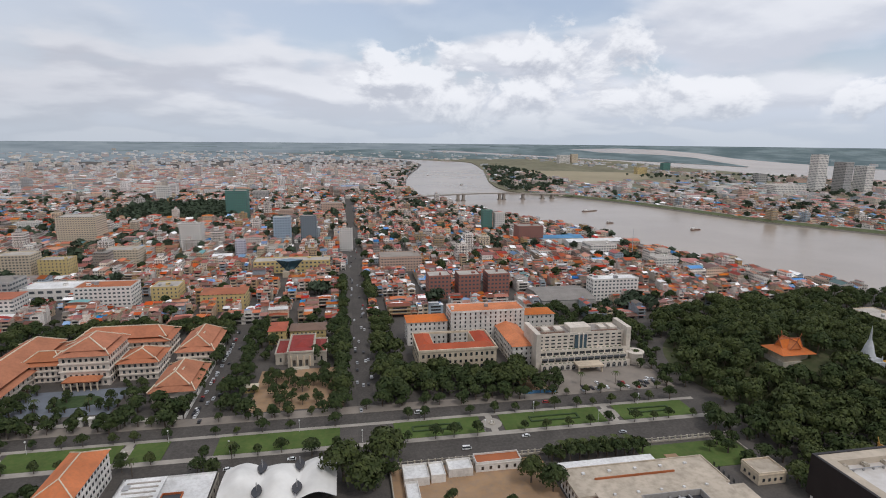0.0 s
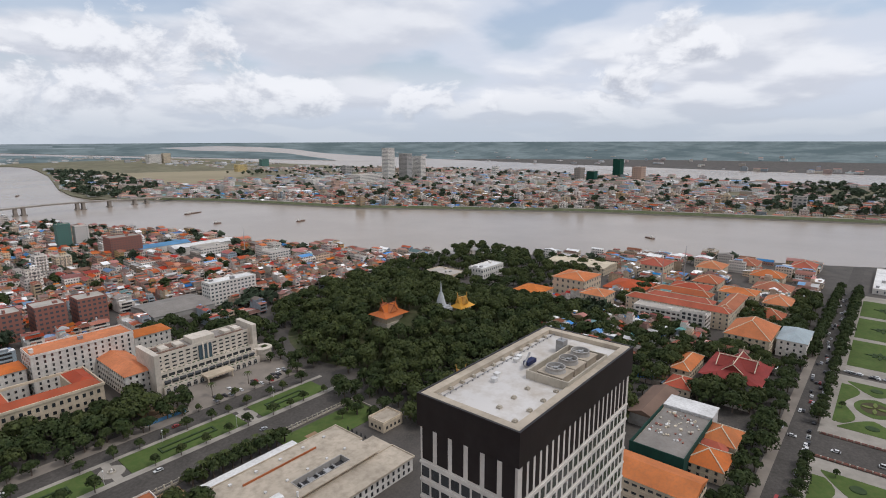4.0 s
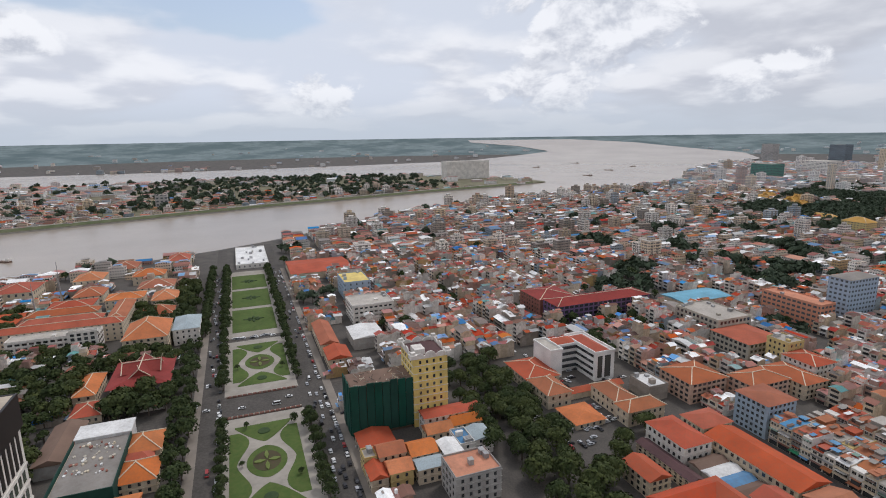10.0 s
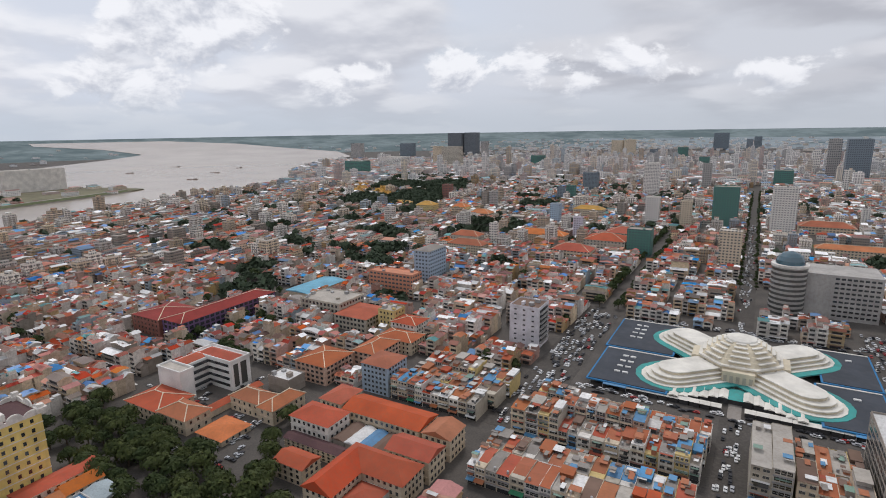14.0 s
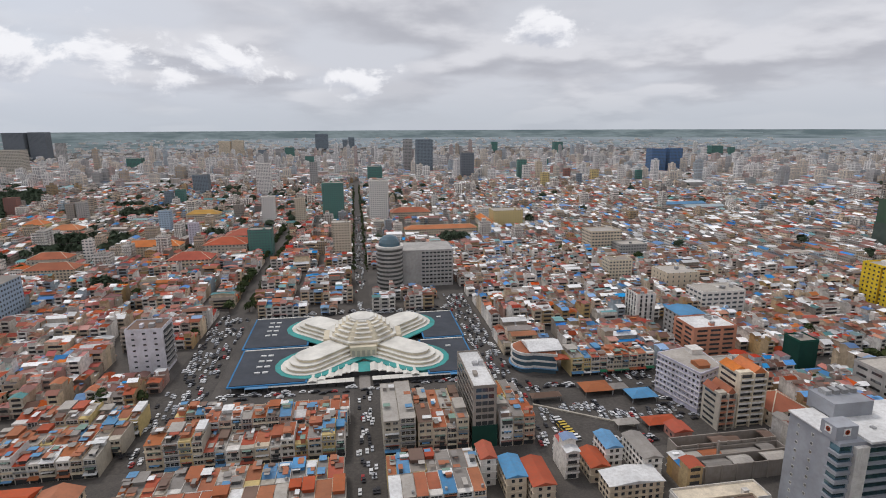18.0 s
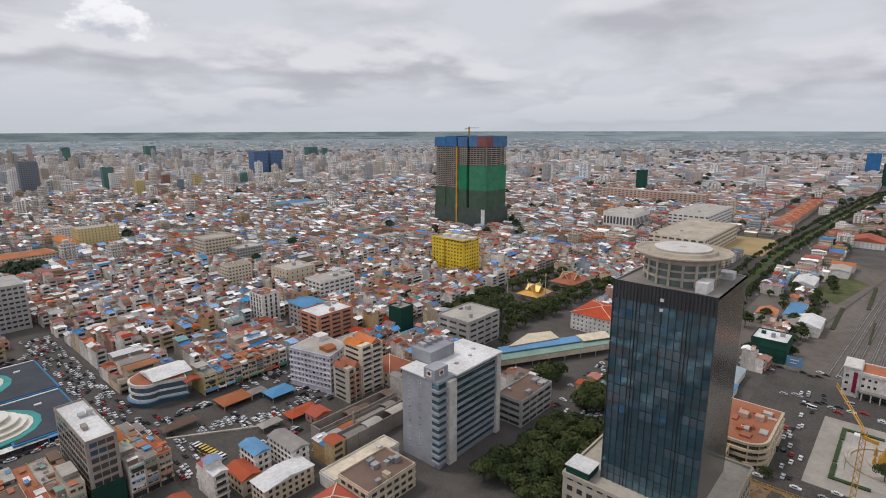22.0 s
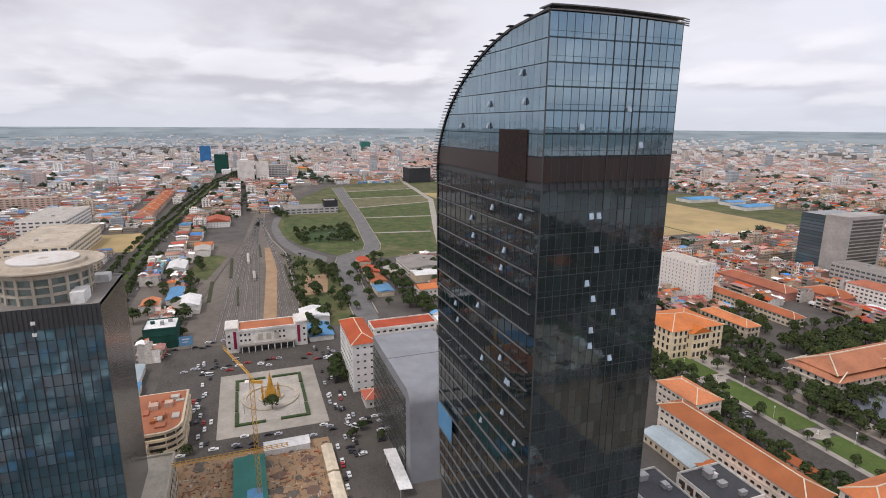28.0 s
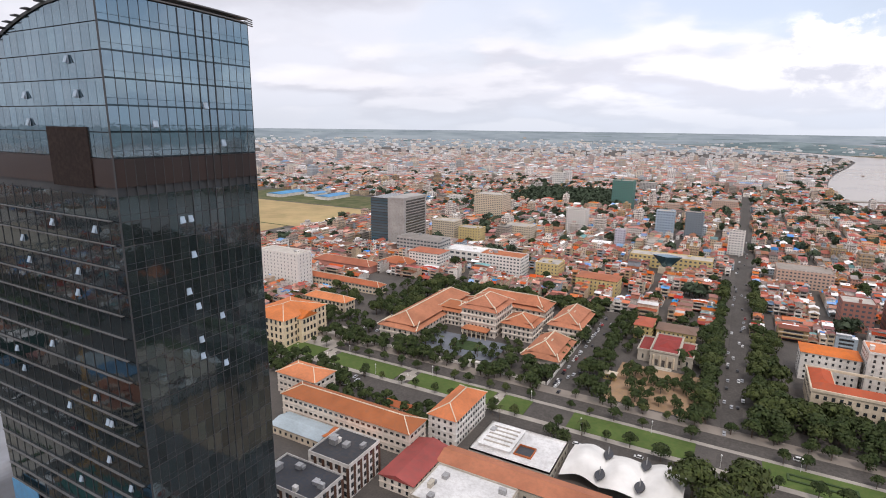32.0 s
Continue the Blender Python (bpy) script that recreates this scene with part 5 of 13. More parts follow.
def curved_tower(xe, ys, yn):
    """East front at xe, south front at ys. The west back curves in towards the top and slightly towards the foot."""
    t = thing("curved_glass_tower", "tall dark glass tower with a sail-shaped curved back", "tower", ((xe - 40), (ys + yn) / 2, -44.4))
    keep_out(xe - 80, xe + 4, ys - 4, yn + 4)
    top = 186.0

    def back(z):
        """How far west the south front reaches at height z."""
        if z < 145:
            return xe - 75.5 + 6.0 * ((145 - z) / 190) ** 1.6 * 1.4
        k = (z - 145) / (top - 145)
        return xe - 75.5 * math.sqrt(max(0.0, 1 - k ** 1.78)) - 0.4 * (1 - k)

    def roof_z(x):
        """Height of the curved back above a place x."""
        lo, hi = 145.0, top
        for _ in range(30):
            mid = (lo + hi) / 2
            if back(mid) < x:
                lo = mid
            else:
                hi = mid
        return lo

    def fall(z):
        """How far the roof's north end lies below its south end."""
        return 1.2 * max(0.0, (z - 150.0) / 36.0)

    def dip(k):
        """How far the roof's edge lies below its south corner, at share k of the east front."""
        return 1.5 * k ** 2 - 0.9 * k

    storey = 5.4
    base = -44.4
    levels = [base]
    while levels[-1] + storey < 146:
        levels.append(levels[-1] + storey)
    # the core stands a little behind the glass
    prof = [(back(z) + 0.5, z) for z in np.linspace(base, 145, 16)] + [(back(z) + 0.5, z - 0.4) for z in np.linspace(147, top - 0.05, 22)]
    prof += [(xe - 0.4, top - 0.5), (xe - 0.4, base)]
    n = len(prof)
    v = [(x, ys + 0.4, z) for x, z in prof] + [(x, yn, z - fall(z)) for x, z in prof]
    core = Solid().poly(v, [tuple(range(n)), tuple(range(2 * n - 1, n - 1, -1))] + [(i, (i + 1) % n, n + (i + 1) % n, n + i) for i in range(n)])
    part("core", core, "mullion_dark", t)
    # east front: panes
    ne = 17
    wy = (yn - ys) / ne
    r = random.Random(11)
    lower = Solid().box(-wy / 2 + 0.025, wy / 2 - 0.025, -0.1, 0.3, 0.06, storey - 0.06).mesh("pane", "tower_east_sheen")
    dark = Solid().box(-wy / 2 + 0.025, wy / 2 - 0.025, -0.1, 0.3, 0.06, 6.0).mesh("pane", "tower_band")
    upper = Solid().box(-wy / 2 + 0.025, wy / 2 - 0.025, -0.1, 0.3, 0.06, storey - 0.06).mesh("pane", "tower_upper_sheen")
    slot = Solid().box(-0.6, 0.6, -0.3, -0.12, 0, 1.7).poly([(-0.6, -0.2, 1.7), (0.6, -0.2, 1.7), (0.6, -0.75, 0.2), (-0.6, -0.75, 0.2)], [(0, 1, 2, 3)]).mesh("open_light", "plaster_blue")
    z_band = 146.5
    for i in range(ne):
        yy = ys + (i + 0.5) * wy
        for z in levels[14:-1]:
            part("pane", lower, None, t, m=pose(xe - 0.1, yy, z, 0, 0, 90))
        part("pane", dark, None, t, m=pose(xe - 0.1, yy, z_band, 0, 0, 90))
        zz = z_band + 6.1
        while zz + storey < top - 1.2 - dip(i / ne):
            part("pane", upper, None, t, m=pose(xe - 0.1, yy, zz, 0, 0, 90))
            zz += storey
        hh = top - 0.9 - dip((i + 0.5) / ne) - zz
        if hh > 0.4:
            part("pane", Solid().box(xe - 0.4, xe, yy - wy / 2 + 0.05, yy + wy / 2 - 0.05, zz + 0.06, zz + hh), "tower_upper_sheen", t)
    low_glass = Solid().box(xe - 0.6, xe - 0.02, ys, yn, base, levels[14] - 0.05)
    part("lower_glass", low_glass, "tower_east_sheen", t)
    mull = Solid()
    for i in range(ne + 1):
        yy = ys + i * wy
        mull.box(xe - 0.5, xe + (0.06 if i not in (8, 10, 11, 12) else 0.22), yy - 0.055, yy + 0.055, base, top - 1.0 - dip(i / ne))
    part("mullion", mull, "mullion_dark", t)
    for i, k in ((6, 0), (7, 0), (7, -2), (6, -4), (7, -5), (7, -7), (10, -6), (10, -9), (4, 5), (10, 6), (12, 4), (7, -8)):
        part("open_light", slot, None, t, m=pose(xe - 0.2, ys + (i + 0.5) * wy, 136 + k * 4.4 + 0.9, 0, 0, 90))
    for k in range(6):
        zz = z_band + 6.1 + k * storey
        part("spandrel", Solid().box(xe - 0.3, xe + 0.015, ys + 0.1, yn - 0.1, zz, zz + 0.32).box(xe - 0.3, xe + 0.02, ys + 0.1, yn - 0.1, zz + 1.5, zz + 1.58), "tower_glass", t, "dark glass spandrel")
    for z in levels[14:-1]:
        part("transom", Solid().box(xe - 0.3, xe + 0.03, ys + 0.1, yn - 0.1, z - 0.09, z + 0.09).box(xe - 0.3, xe + 0.02, ys + 0.1, yn - 0.1, z + 1.45, z + 1.53), "mullion_dark", t)
    for x, z in ((xe - 12, 172), (xe - 31, 165), (xe - 31, 159), (xe - 10, 165), (xe - 52, 159)):
        part("open_light", slot, None, t, m=pose(x, ys - 0.1, z, 0, 0, 0))
    rv = random.Random(3)
    for x, k in [(xe - rv.uniform(6, 60), rv.randint(1, 14)) for _ in range(16)]:
        part("open_light", slot, None, t, m=pose(x, ys - 0.1, 140 - k * storey + 1.4, 0, 0, 0))
    uprights = Solid()
    for i in range(1, 17):
        x = xe - i * 4.4
        if x > back(100) + 2:
            uprights.box(x - 0.06, x + 0.06, ys - 0.12, ys + 0.1, 20, 145)
    part("mullion", uprights, "mullion_dark", t)
    # south front: glass between projecting sills
    for j, z in enumerate(levels[12:-1]):
        x0 = back(z + 2)
        part("glass_band", Solid().box(x0, xe - 0.1, ys, ys + 0.5, z + 0.1, z + storey - 0.1), "tower_glass", t)
        part("sill", Solid().box(x0 + 1.0, xe - 3.0, ys - 0.6, ys + 0.1, z - 0.08, z + 0.08), "sill_grey", t)
    band = Solid().poly([(back(z_band), ys - 0.05, z_band), (xe, ys - 0.05, z_band), (xe, ys - 0.05, z_band + 6), (back(z_band + 6), ys - 0.05, z_band + 6),
                         (back(z_band), ys + 0.3, z_band), (xe, ys + 0.3, z_band), (xe, ys + 0.3, z_band + 6), (back(z_band + 6), ys + 0.3, z_band + 6)],
                        [(0, 1, 2, 3), (7, 6, 5, 4), (0, 4, 5, 1), (1, 5, 6, 2), (2, 6, 7, 3), (3, 7, 4, 0)])
    part("dark_band", band, "tower_band", t)
    part("void", Solid().box(xe - 24, xe - 8, ys - 0.3, ys + 0.2, z_band - 0.5, z_band + 12.5), "brown_void", t, "tall dark brown opening")
    zz, k = z_band + 6.1, 0
    while zz < top - 2:
        x0 = back(zz + 0.3)
        ns = max(1, int(round((xe - x0) / 3.1)))
        for i in range(ns):
            a, b = x0 + i * (xe - x0) / ns, x0 + (i + 1) * (xe - x0) / ns
            za, zb = min(zz + storey - 0.1, roof_z(a) - 0.5), min(zz + storey - 0.1, roof_z(b) - 0.5)
            if zb < zz + 0.3:
                continue
            za = max(za, zz + 0.12)
            f = [(0, 1, 2, 3), (7, 6, 5, 4), (0, 4, 5, 1), (1, 5, 6, 2), (2, 6, 7, 3), (3, 7, 4, 0)]
            q = [(a + 0.07, zz + 0.12), (b - 0.07, zz + 0.12), (b - 0.07, zb), (a + 0.07, za)]
            part("pane", Solid().poly([(x, ys, z) for x, z in q] + [(x, ys + 0.35, z) for x, z in q], f), "tower_upper_sheen", t)
        zz += storey
        k += 1
    # the louvred spine along the curved back, and the crown over the east front
    louvre = Solid()
    for z in np.linspace(140, top - 0.3, 46):
        x = back(z) if z > 145 else back(145)
        q = [(x - 1.6, -0.12), (x + 0.6, -0.12), (x + 0.6, 0.12), (x - 1.6, 0.12)]
        louvre.poly([(u, ys - 1.4, z + w) for u, w in q] + [(u, yn, z + w - fall(z)) for u, w in q], [(0, 1, 2, 3), (7, 6, 5, 4), (0, 4, 5, 1), (1, 5, 6, 2), (2, 6, 7, 3), (3, 7, 4, 0)])
    part("louvre", louvre, "mullion_dark", t, "louvred spine of the curved back")
    skin = Solid()
    zs = list(np.linspace(100, 145, 8)) + list(np.linspace(147, top, 26))
    for a, b in zip(zs[:-1], zs[1:]):
        xa, xb = back(a) - 0.3, back(b) - 0.3
        skin.poly([(xa, ys - 0.3, a), (xb, ys - 0.3, b), (xb, yn, b - fall(b)), (xa, yn, a - fall(a)), (xa + 0.9, ys - 0.3, a - 0.5), (xb + 0.9, ys - 0.3, b - 0.5)], [(0, 1, 2, 3), (0, 4, 5, 1)])
    me = skin.mesh("spine", "mullion_dark")
    bm = bmesh.new()
    bm.from_mesh(me)
    bmesh.ops.remove_doubles(bm, verts=bm.verts, dist=0.001)
    bm.to_mesh(me)
    bm.free()
    part("spine", me, None, t)
    crown = Solid()
    for i in range(ne):
        za, zb = top + 0.9 - dip(i / ne), top + 0.9 - dip((i + 1) / ne)
        ya, yb = ys + i * wy, ys + (i + 1) * wy
        for dz in (-1.3, -0.2):
            crown.poly([(xe + 0.6, ya, za + dz), (xe + 0.6, yb, zb + dz), (xe - 5, yb, zb + dz), (xe - 5, ya, za + dz), (xe + 0.6, ya, za + dz - 0.28), (xe + 0.6, yb, zb + dz - 0.28), (xe - 5, yb, zb + dz - 0.28), (xe - 5, ya, za + dz - 0.28)],
                       [(0, 1, 2, 3), (7, 6, 5, 4), (0, 4, 5, 1), (2, 6, 7, 3), (1, 5, 6, 2), (3, 7, 4, 0)])
    for j in range(4):
        crown.beam((xe - 1, yn, top + 0.4 - 0.5 * j), (xe - 1, yn + 2.6, top + 0.1 - 0.5 * j), 0.25, 0.25)
    part("crown", crown, "sill_grey", t)
    part("roof", Solid().box(xe - 8, xe - 0.6, ys + 1, yn - 0.5, top - 2.6, top - 2.2), "roof_grey", t)
    part("hoarding", Solid().box(xe - 70, xe - 55, ys - 1.4, ys - 1.2, 44, 54), "roof_blue", t, "blue hoarding sheet")
    # the tower stands nearer and slimmer than it is drawn above: drawn in towards the eye
    eye = Matrix.Translation((0, 0, EYE_Z))
    t.matrix_basis = eye @ Matrix.Scale(0.783, 4) @ eye.inverted() @ t.matrix_basis


curved_tower(-115.0, 67.2, 105.0)
# the low slab at its foot
M["slab_grey"] = surface("slab_grey", (0.24, 0.25, 0.27), rough=0.45, dirt_amount=0.25, grain=0.2, amount=0.0)


def slab_annex(x0, x1, y0, y1, z):
    keep_out(x0, x1, y0, y1)
    t = thing("grey_slab_building", "smooth grey slab building with a roof that curves down its end", "building", ((x0 + x1) / 2, (y0 + y1) / 2, 0))
    n = 8
    prof = [(x0, 0), (x0, z)] + [(x1 - 6 + 6 * math.sin(math.pi / 2 * i / n), z - 6 * (1 - math.cos(math.pi / 2 * i / n))) for i in range(n + 1)] + [(x1, 0)]
    m = len(prof)
    v = [(x, y0 + 0.6, zz) for x, zz in prof] + [(x, y1, zz) for x, zz in prof]
    part("shell", Solid().poly(v, [tuple(range(m)), tuple(range(2 * m - 1, m - 1, -1))] + [(i, (i + 1) % m, m + (i + 1) % m, m + i) for i in range(m)]), "slab_grey", t)
    part("seam", Solid().box(x0 + 0.45 * (x1 - x0), x0 + 0.45 * (x1 - x0) + 0.25, y0 + 0.6, y1, z, z + 0.1), "mullion_dark", t)
    for f in range(9):
        part("glass_band", Solid().box(x0 + 1, x1 - 7, y0, y0 + 0.6, 2 + f * 4.3, 5.3 + f * 4.3), "glass_flank", t)
    part("canopy", Solid().poly([(x1 - 20, y0 - 1, 7), (x1 + 9, y0 - 1, 5), (x1 + 9, y0 - 7, 5.6), (x1 - 20, y0 - 7, 7.6), (x1 - 20, y0 - 1, 6.7), (x1 + 9, y0 - 1, 4.7), (x1 + 9, y0 - 7, 5.3), (x1 - 20, y0 - 7, 7.3)],
                               [(0, 1, 2, 3), (7, 6, 5, 4), (0, 4, 5, 1), (1, 5, 6, 2), (2, 6, 7, 3), (3, 7, 4, 0)]), "roof_white", t)
    for dx in (-18, -4, 7):
        part("canopy_post", Solid().cyl(x1 + dx, y0 - 6, 0.25, 0, 5.2, 8), "metal_grey", t)


slab_annex(-282, -210, 61, 96, 45)

# ---- the grey bank tower ----
def grey_tower(x0, x1, y0, y1, z):
    keep_out(x0 - 2, x1 + 2, y0 - 2, y1 + 2)
    t = thing("grey_bank_tower", "grey-blue office block with banded blue glass and a white roof", "building", ((x0 + x1) / 2, (y0 + y1) / 2, 0))
    part("body", Solid().box(x0, x1, y0, y1, 0, z), "tower_grey", t)
    fs = 11
    fh = (z - 4) / fs
    # east flank with little windows, the cut corner with balconies, north front with bands of glass
    for f in range(fs):
        zz = 3 + f * fh
        part("glass_band", Solid().box(x0 + 3, x1 - 12, y1, y1 + 0.35, zz, zz + fh - 1.1), "glass_blue", t)
        part("sunshade", Solid().box(x0 + 2.5, x1 - 11.5, y1, y1 + 1.3, zz + fh - 1.1, zz + fh - 0.75), "tower_grey", t)
        part("balcony", Solid().box(x1 - 5, x1 + 1.3, y1 - 4, y1 + 1.3, zz - 0.3, zz + 0.9), "tower_grey", t)
        part("corner_glass", Solid().box(x1 - 5, x1 + 0.2, y1 - 4, y1 + 0.2, zz + 0.9, zz + fh - 0.3), "glass_blue", t)
        for yy in (y0 + 5, y0 + 12):
            part("window", window_mesh(0.9, 1.1, "plain"), None, t, m=pose(x1, yy, zz + 0.8, 0, 0, 90))
    part("end_wall", Solid().box(x0 - 0.5, x0 + 3, y1 - 1, y1 + 1.6, 0, z + 1), "plaster_white", t)
    part("pier", Solid().box(x1 - 11.5, x1 - 6, y1 - 1, y1 + 1.6, 0, z - 1.5), "plaster_white", t)
    part("roof", Solid().box(x0 - 1, x1 - 11, y0 - 1, y1 + 2.2, z, z + 0.9), "roof_white", t, "flat white roof slab")
    part("roof_low", Solid().box(x1 - 11, x1 + 0.6, y0 - 0.6, y1 - 8, z, z + 0.5), "roof_white", t)
    stub = part("sign_tower", Solid().box(x1 - 9, x1 + 0.4, y1 - 9, y1 - 2, z, z + 5.5), "tower_grey", t)
    for m in (pose(x1 + 0.45, y1 - 5.5, z + 3.2, 90, 0, 90), pose(x1 - 4.3, y1 - 1.95, z + 3.2, 90, 0, 180)):
        e = part("emblem", Solid().prism([(-1.5, -1.5), (1.5, -1.5), (1.5, 1.5), (-1.5, 1.5)], -0.05, 0.05), "white_paint", stub, "white sign with a red ring", m)
        part("emblem_ring", Solid().lathe(0, 0, [(1.0, 0.05), (1.0, 0.12), (0.55, 0.12), (0.55, 0.05)], 20), "roof_red", stub, m=m)
    hut = part("plant_room", Solid().box(x0 + 18, x0 + 36, y0 - 4, y0 + 9, z, z + 7), "tower_grey", t)
    for i in range(4):
        part("plant_box", Solid().box(x0 + 19 + i * 4, x0 + 21.6 + i * 4, y0 - 2, y0 + 2, z + 7, z + 8.8), "metal_grey", hut)
    for px, py in ((x0 + 6, y0 + 12), (x0 + 14, y0 + 16), (x0 + 26, y0 + 17)):
        part("roof_hatch", Solid().box(px, px + 1.6, py, py + 1.6, z + 0.9, z + 1.6), "metal_grey", t)


M["tower_grey"] = surface("tower_grey", (0.34, 0.35, 0.375), dirt_amount=0.25, grain=0.3, amount=0.05, island=False)
grey_tower(-220, -173, -179, -155, 45)

# ---- streets, lawns, gardens ----
def slab(name, x0, x1, y0, y1, z, mat, label, category="pavement", kind="structure", base=0.0):
    ob = new(name, Solid().box(x0, x1, y0, y1, base, z).mesh(name, mat))
    return tagged(ob, label, category, kind=kind)


def patch(name, pts, z, mat, label, category, kind="structure"):
    ob = new(name, Solid().prism(pts, 0.0, z).mesh(name, mat))
    return tagged(ob, label, category, kind=kind)


# the long garden that runs to the river
keep_out(140, 900, -46, 47)
slab("road_garden_north", 150, 860, 19, 31, 0.06, "asphalt", "grey asphalt road beside the long garden", "road")
slab("road_garden_south", 150, 860, -43, -28, 0.06, "asphalt", "grey asphalt road beside the long garden", "road")
slab("pavement_north", 150, 690, 31, 36, 0.16, "paving", "narrow stone pavement under trees")
slab("pavement_south", 150, 690, -48, -43, 0.16, "paving", "narrow stone pavement under trees")
slab("road_cross", 318, 341, -110, 300, 0.09, "asphalt", "wide cross road with light traffic", "road")
for x0, x1 in ((165, 314), (345, 444), (452, 690)):
    slab("garden_walk", x0, x1, -27, 18, 0.18, "pale_paving", "pale stone walk round the garden beds")


def wavy_bed(name, x0, x1, y0, y1, side, label):
    """A lawn with a scooped edge towards the middle path. side: +1 or -1."""
    pts = []
    n = 24
    for i in range(n + 1):
        a = i / n
        x = x0 + (x1 - x0) * a
        dip = 5.5 * math.sin(math.pi * 2 * a) ** 2
        pts.append((x, (y0 if side > 0 else y1) + side * dip))
    pts = pts + [(x1, y1 if side > 0 else y0), (x0, y1 if side > 0 else y0)]
    ob = new(name, Solid().prism(pts if side > 0 else pts[::-1], 0.0, 0.30).mesh(name, "lawn"))
    tagged(ob, label, "lawn", "garden lawns")


def oval_bed(cx, cy, rx, ry, star):
    t = thing("flower_bed", "oval lawn with a clipped flower-shaped bed", "flower bed", (cx, cy, 0), "flower beds")
    n = 26
    part("lawn", Solid().prism([(cx + rx * math.cos(2 * math.pi * i / n) * (1 - 0.12 * abs(math.sin(2 * math.pi * i / n))), cy + ry * math.sin(2 * math.pi * i / n)) for i in range(n)], 0.18, 0.34), "lawn", t)
    if star:
        part("soil", Solid().prism([(cx + rx * 0.62 * math.cos(2 * math.pi * i / n), cy + ry * 0.70 * math.sin(2 * math.pi * i / n)) for i in range(n)], 0.34, 0.40), "bed_soil", t)
        for k in range(4):
            a = k * math.pi / 2
            c, s2 = math.cos(a), math.sin(a)
            petal = [(0.8, 0.0), (rx * 0.30, 1.5), (rx * 0.52, 0.9), (rx * 0.60, 0.0), (rx * 0.52, -0.9), (rx * 0.30, -1.5)]
            part("petal", Solid().prism([(cx + u * c - v * s2, cy + (u * s2 + v * c) * ry / rx * 1.1) for u, v in petal], 0.40, 0.85), "hedge_light", t)


M["bed_soil"] = surface("bed_soil", (0.075, 0.055, 0.03), dirt=(0.05, 0.07, 0.02), dirt_amount=0.8, grain=0.6, amount=0.0)
M["hedge_light"] = leaf_mat("hedge_light", (0.12, 0.16, 0.03), (0.17, 0.20, 0.05))
M["hedge"] = leaf_mat("hedge", (0.03, 0.055, 0.018), (0.06, 0.09, 0.03))
def lawn_bed(pts, label):
    tagged(new("lawn", Solid().prism(pts, 0.0, 0.32).mesh("lawn", "lawn")), label, "lawn", "garden lawns")


def parterre(cx, hl, ya, yb):
    """Four lawns round an oval bed, parted by curved stone paths that cross. hl: half its length."""
    ym, hw, n = (ya + yb) / 2, (yb - ya) / 2, 16
    us = [-0.95 + 1.9 * i / n for i in range(n + 1)]
    for sgn in (1, -1):
        inner = [(cx + u * hl * 0.92, ym + sgn * (hw * 0.80 - hw * 0.36 * math.sin(math.pi * abs(u) ** 1.5))) for u in us]
        lawn_bed(inner + [(inner[-1][0], ym + sgn * hw), (inner[0][0], ym + sgn * hw)], "mown lawn with scalloped inner edge beside a stone path")
        vs = [-0.84 + 1.68 * i / n for i in range(n + 1)]
        tip = [(cx + sgn * hl * (0.52 + 0.50 * abs(v / 0.84) ** 1.35), ym + v * hw) for v in vs]
        lawn_bed(tip + [(cx + sgn * hl * 1.06, ym + 0.84 * hw), (cx + sgn * hl * 1.06, ym - 0.84 * hw)], "rounded three-cornered lawn between curved stone paths")
        h = thing("clipped_hedge", "low dark clipped shrubs on a garden lawn", "hedge", (cx + sgn * hl * 0.80, ym, 0.3), "garden shrubs")
        part("hedge", Solid().lathe(cx + sgn * hl * 0.82, ym, [(3.4, 0.32), (3.2, 0.7), (1.6, 0.95), (0.1, 1.0)], 14), "hedge", h)
    oval_bed(cx, ym, hl * 0.40, hw * 0.55, True)


parterre(264, 37, -21, 15)
parterre(396, 36, -24, 13)
for side, y0, y1 in ((1, 3, 13), (-1, -22, -12)):
    wavy_bed("lawn", 168, 212, y0, y1, side, "mown lawn with scalloped inner edge beside a stone path")
oval_bed(190, -4.5, 10.5, 9.5, True)
for x0, x1 in ((466, 530), (538, 600), (608, 668)):
    tagged(new("lawn", Solid().box(x0, x1, -23, 13, 0.0, 0.3).mesh("lawn", "lawn")), "flat square lawn edged with stone", "lawn", "garden lawns")
    cx = (x0 + x1) / 2
    t = thing("flower_bed", "star-shaped clipped bed in a lawn", "flower bed", (cx, -5, 0), "flower beds")
    for k in range(8):
        a = k * math.pi / 4
        c, s2 = math.cos(a), math.sin(a)
        part("petal", Solid().prism([(cx + u * c - v * s2, -5 + u * s2 + v * c) for u, v in ((1, 0), (5, 1.4), (9 if k % 2 == 0 else 6.5, 0), (5, -1.4))], 0.3, 0.8), "hedge", t)
for x in (315.5, 343.5):
    w = thing("balustrade", "low stone balustrade across the garden's end", "balustrade", (x, -4, 0), "balustrades")
    part("rail", Solid().box(x - 0.3, x + 0.3, -26, 17, 0.9, 1.15).box(x - 0.4, x + 0.4, -26, 17, 0.18, 0.4), "brick_red", w)
    post = Solid().box(-0.35, 0.35, -0.35, 0.35, 0.18, 1.3).mesh("post", "stone_tan")
    for i in range(15):
        part("post", post, None, w, m=pose(x, -25.5 + i * 3.0, 0))

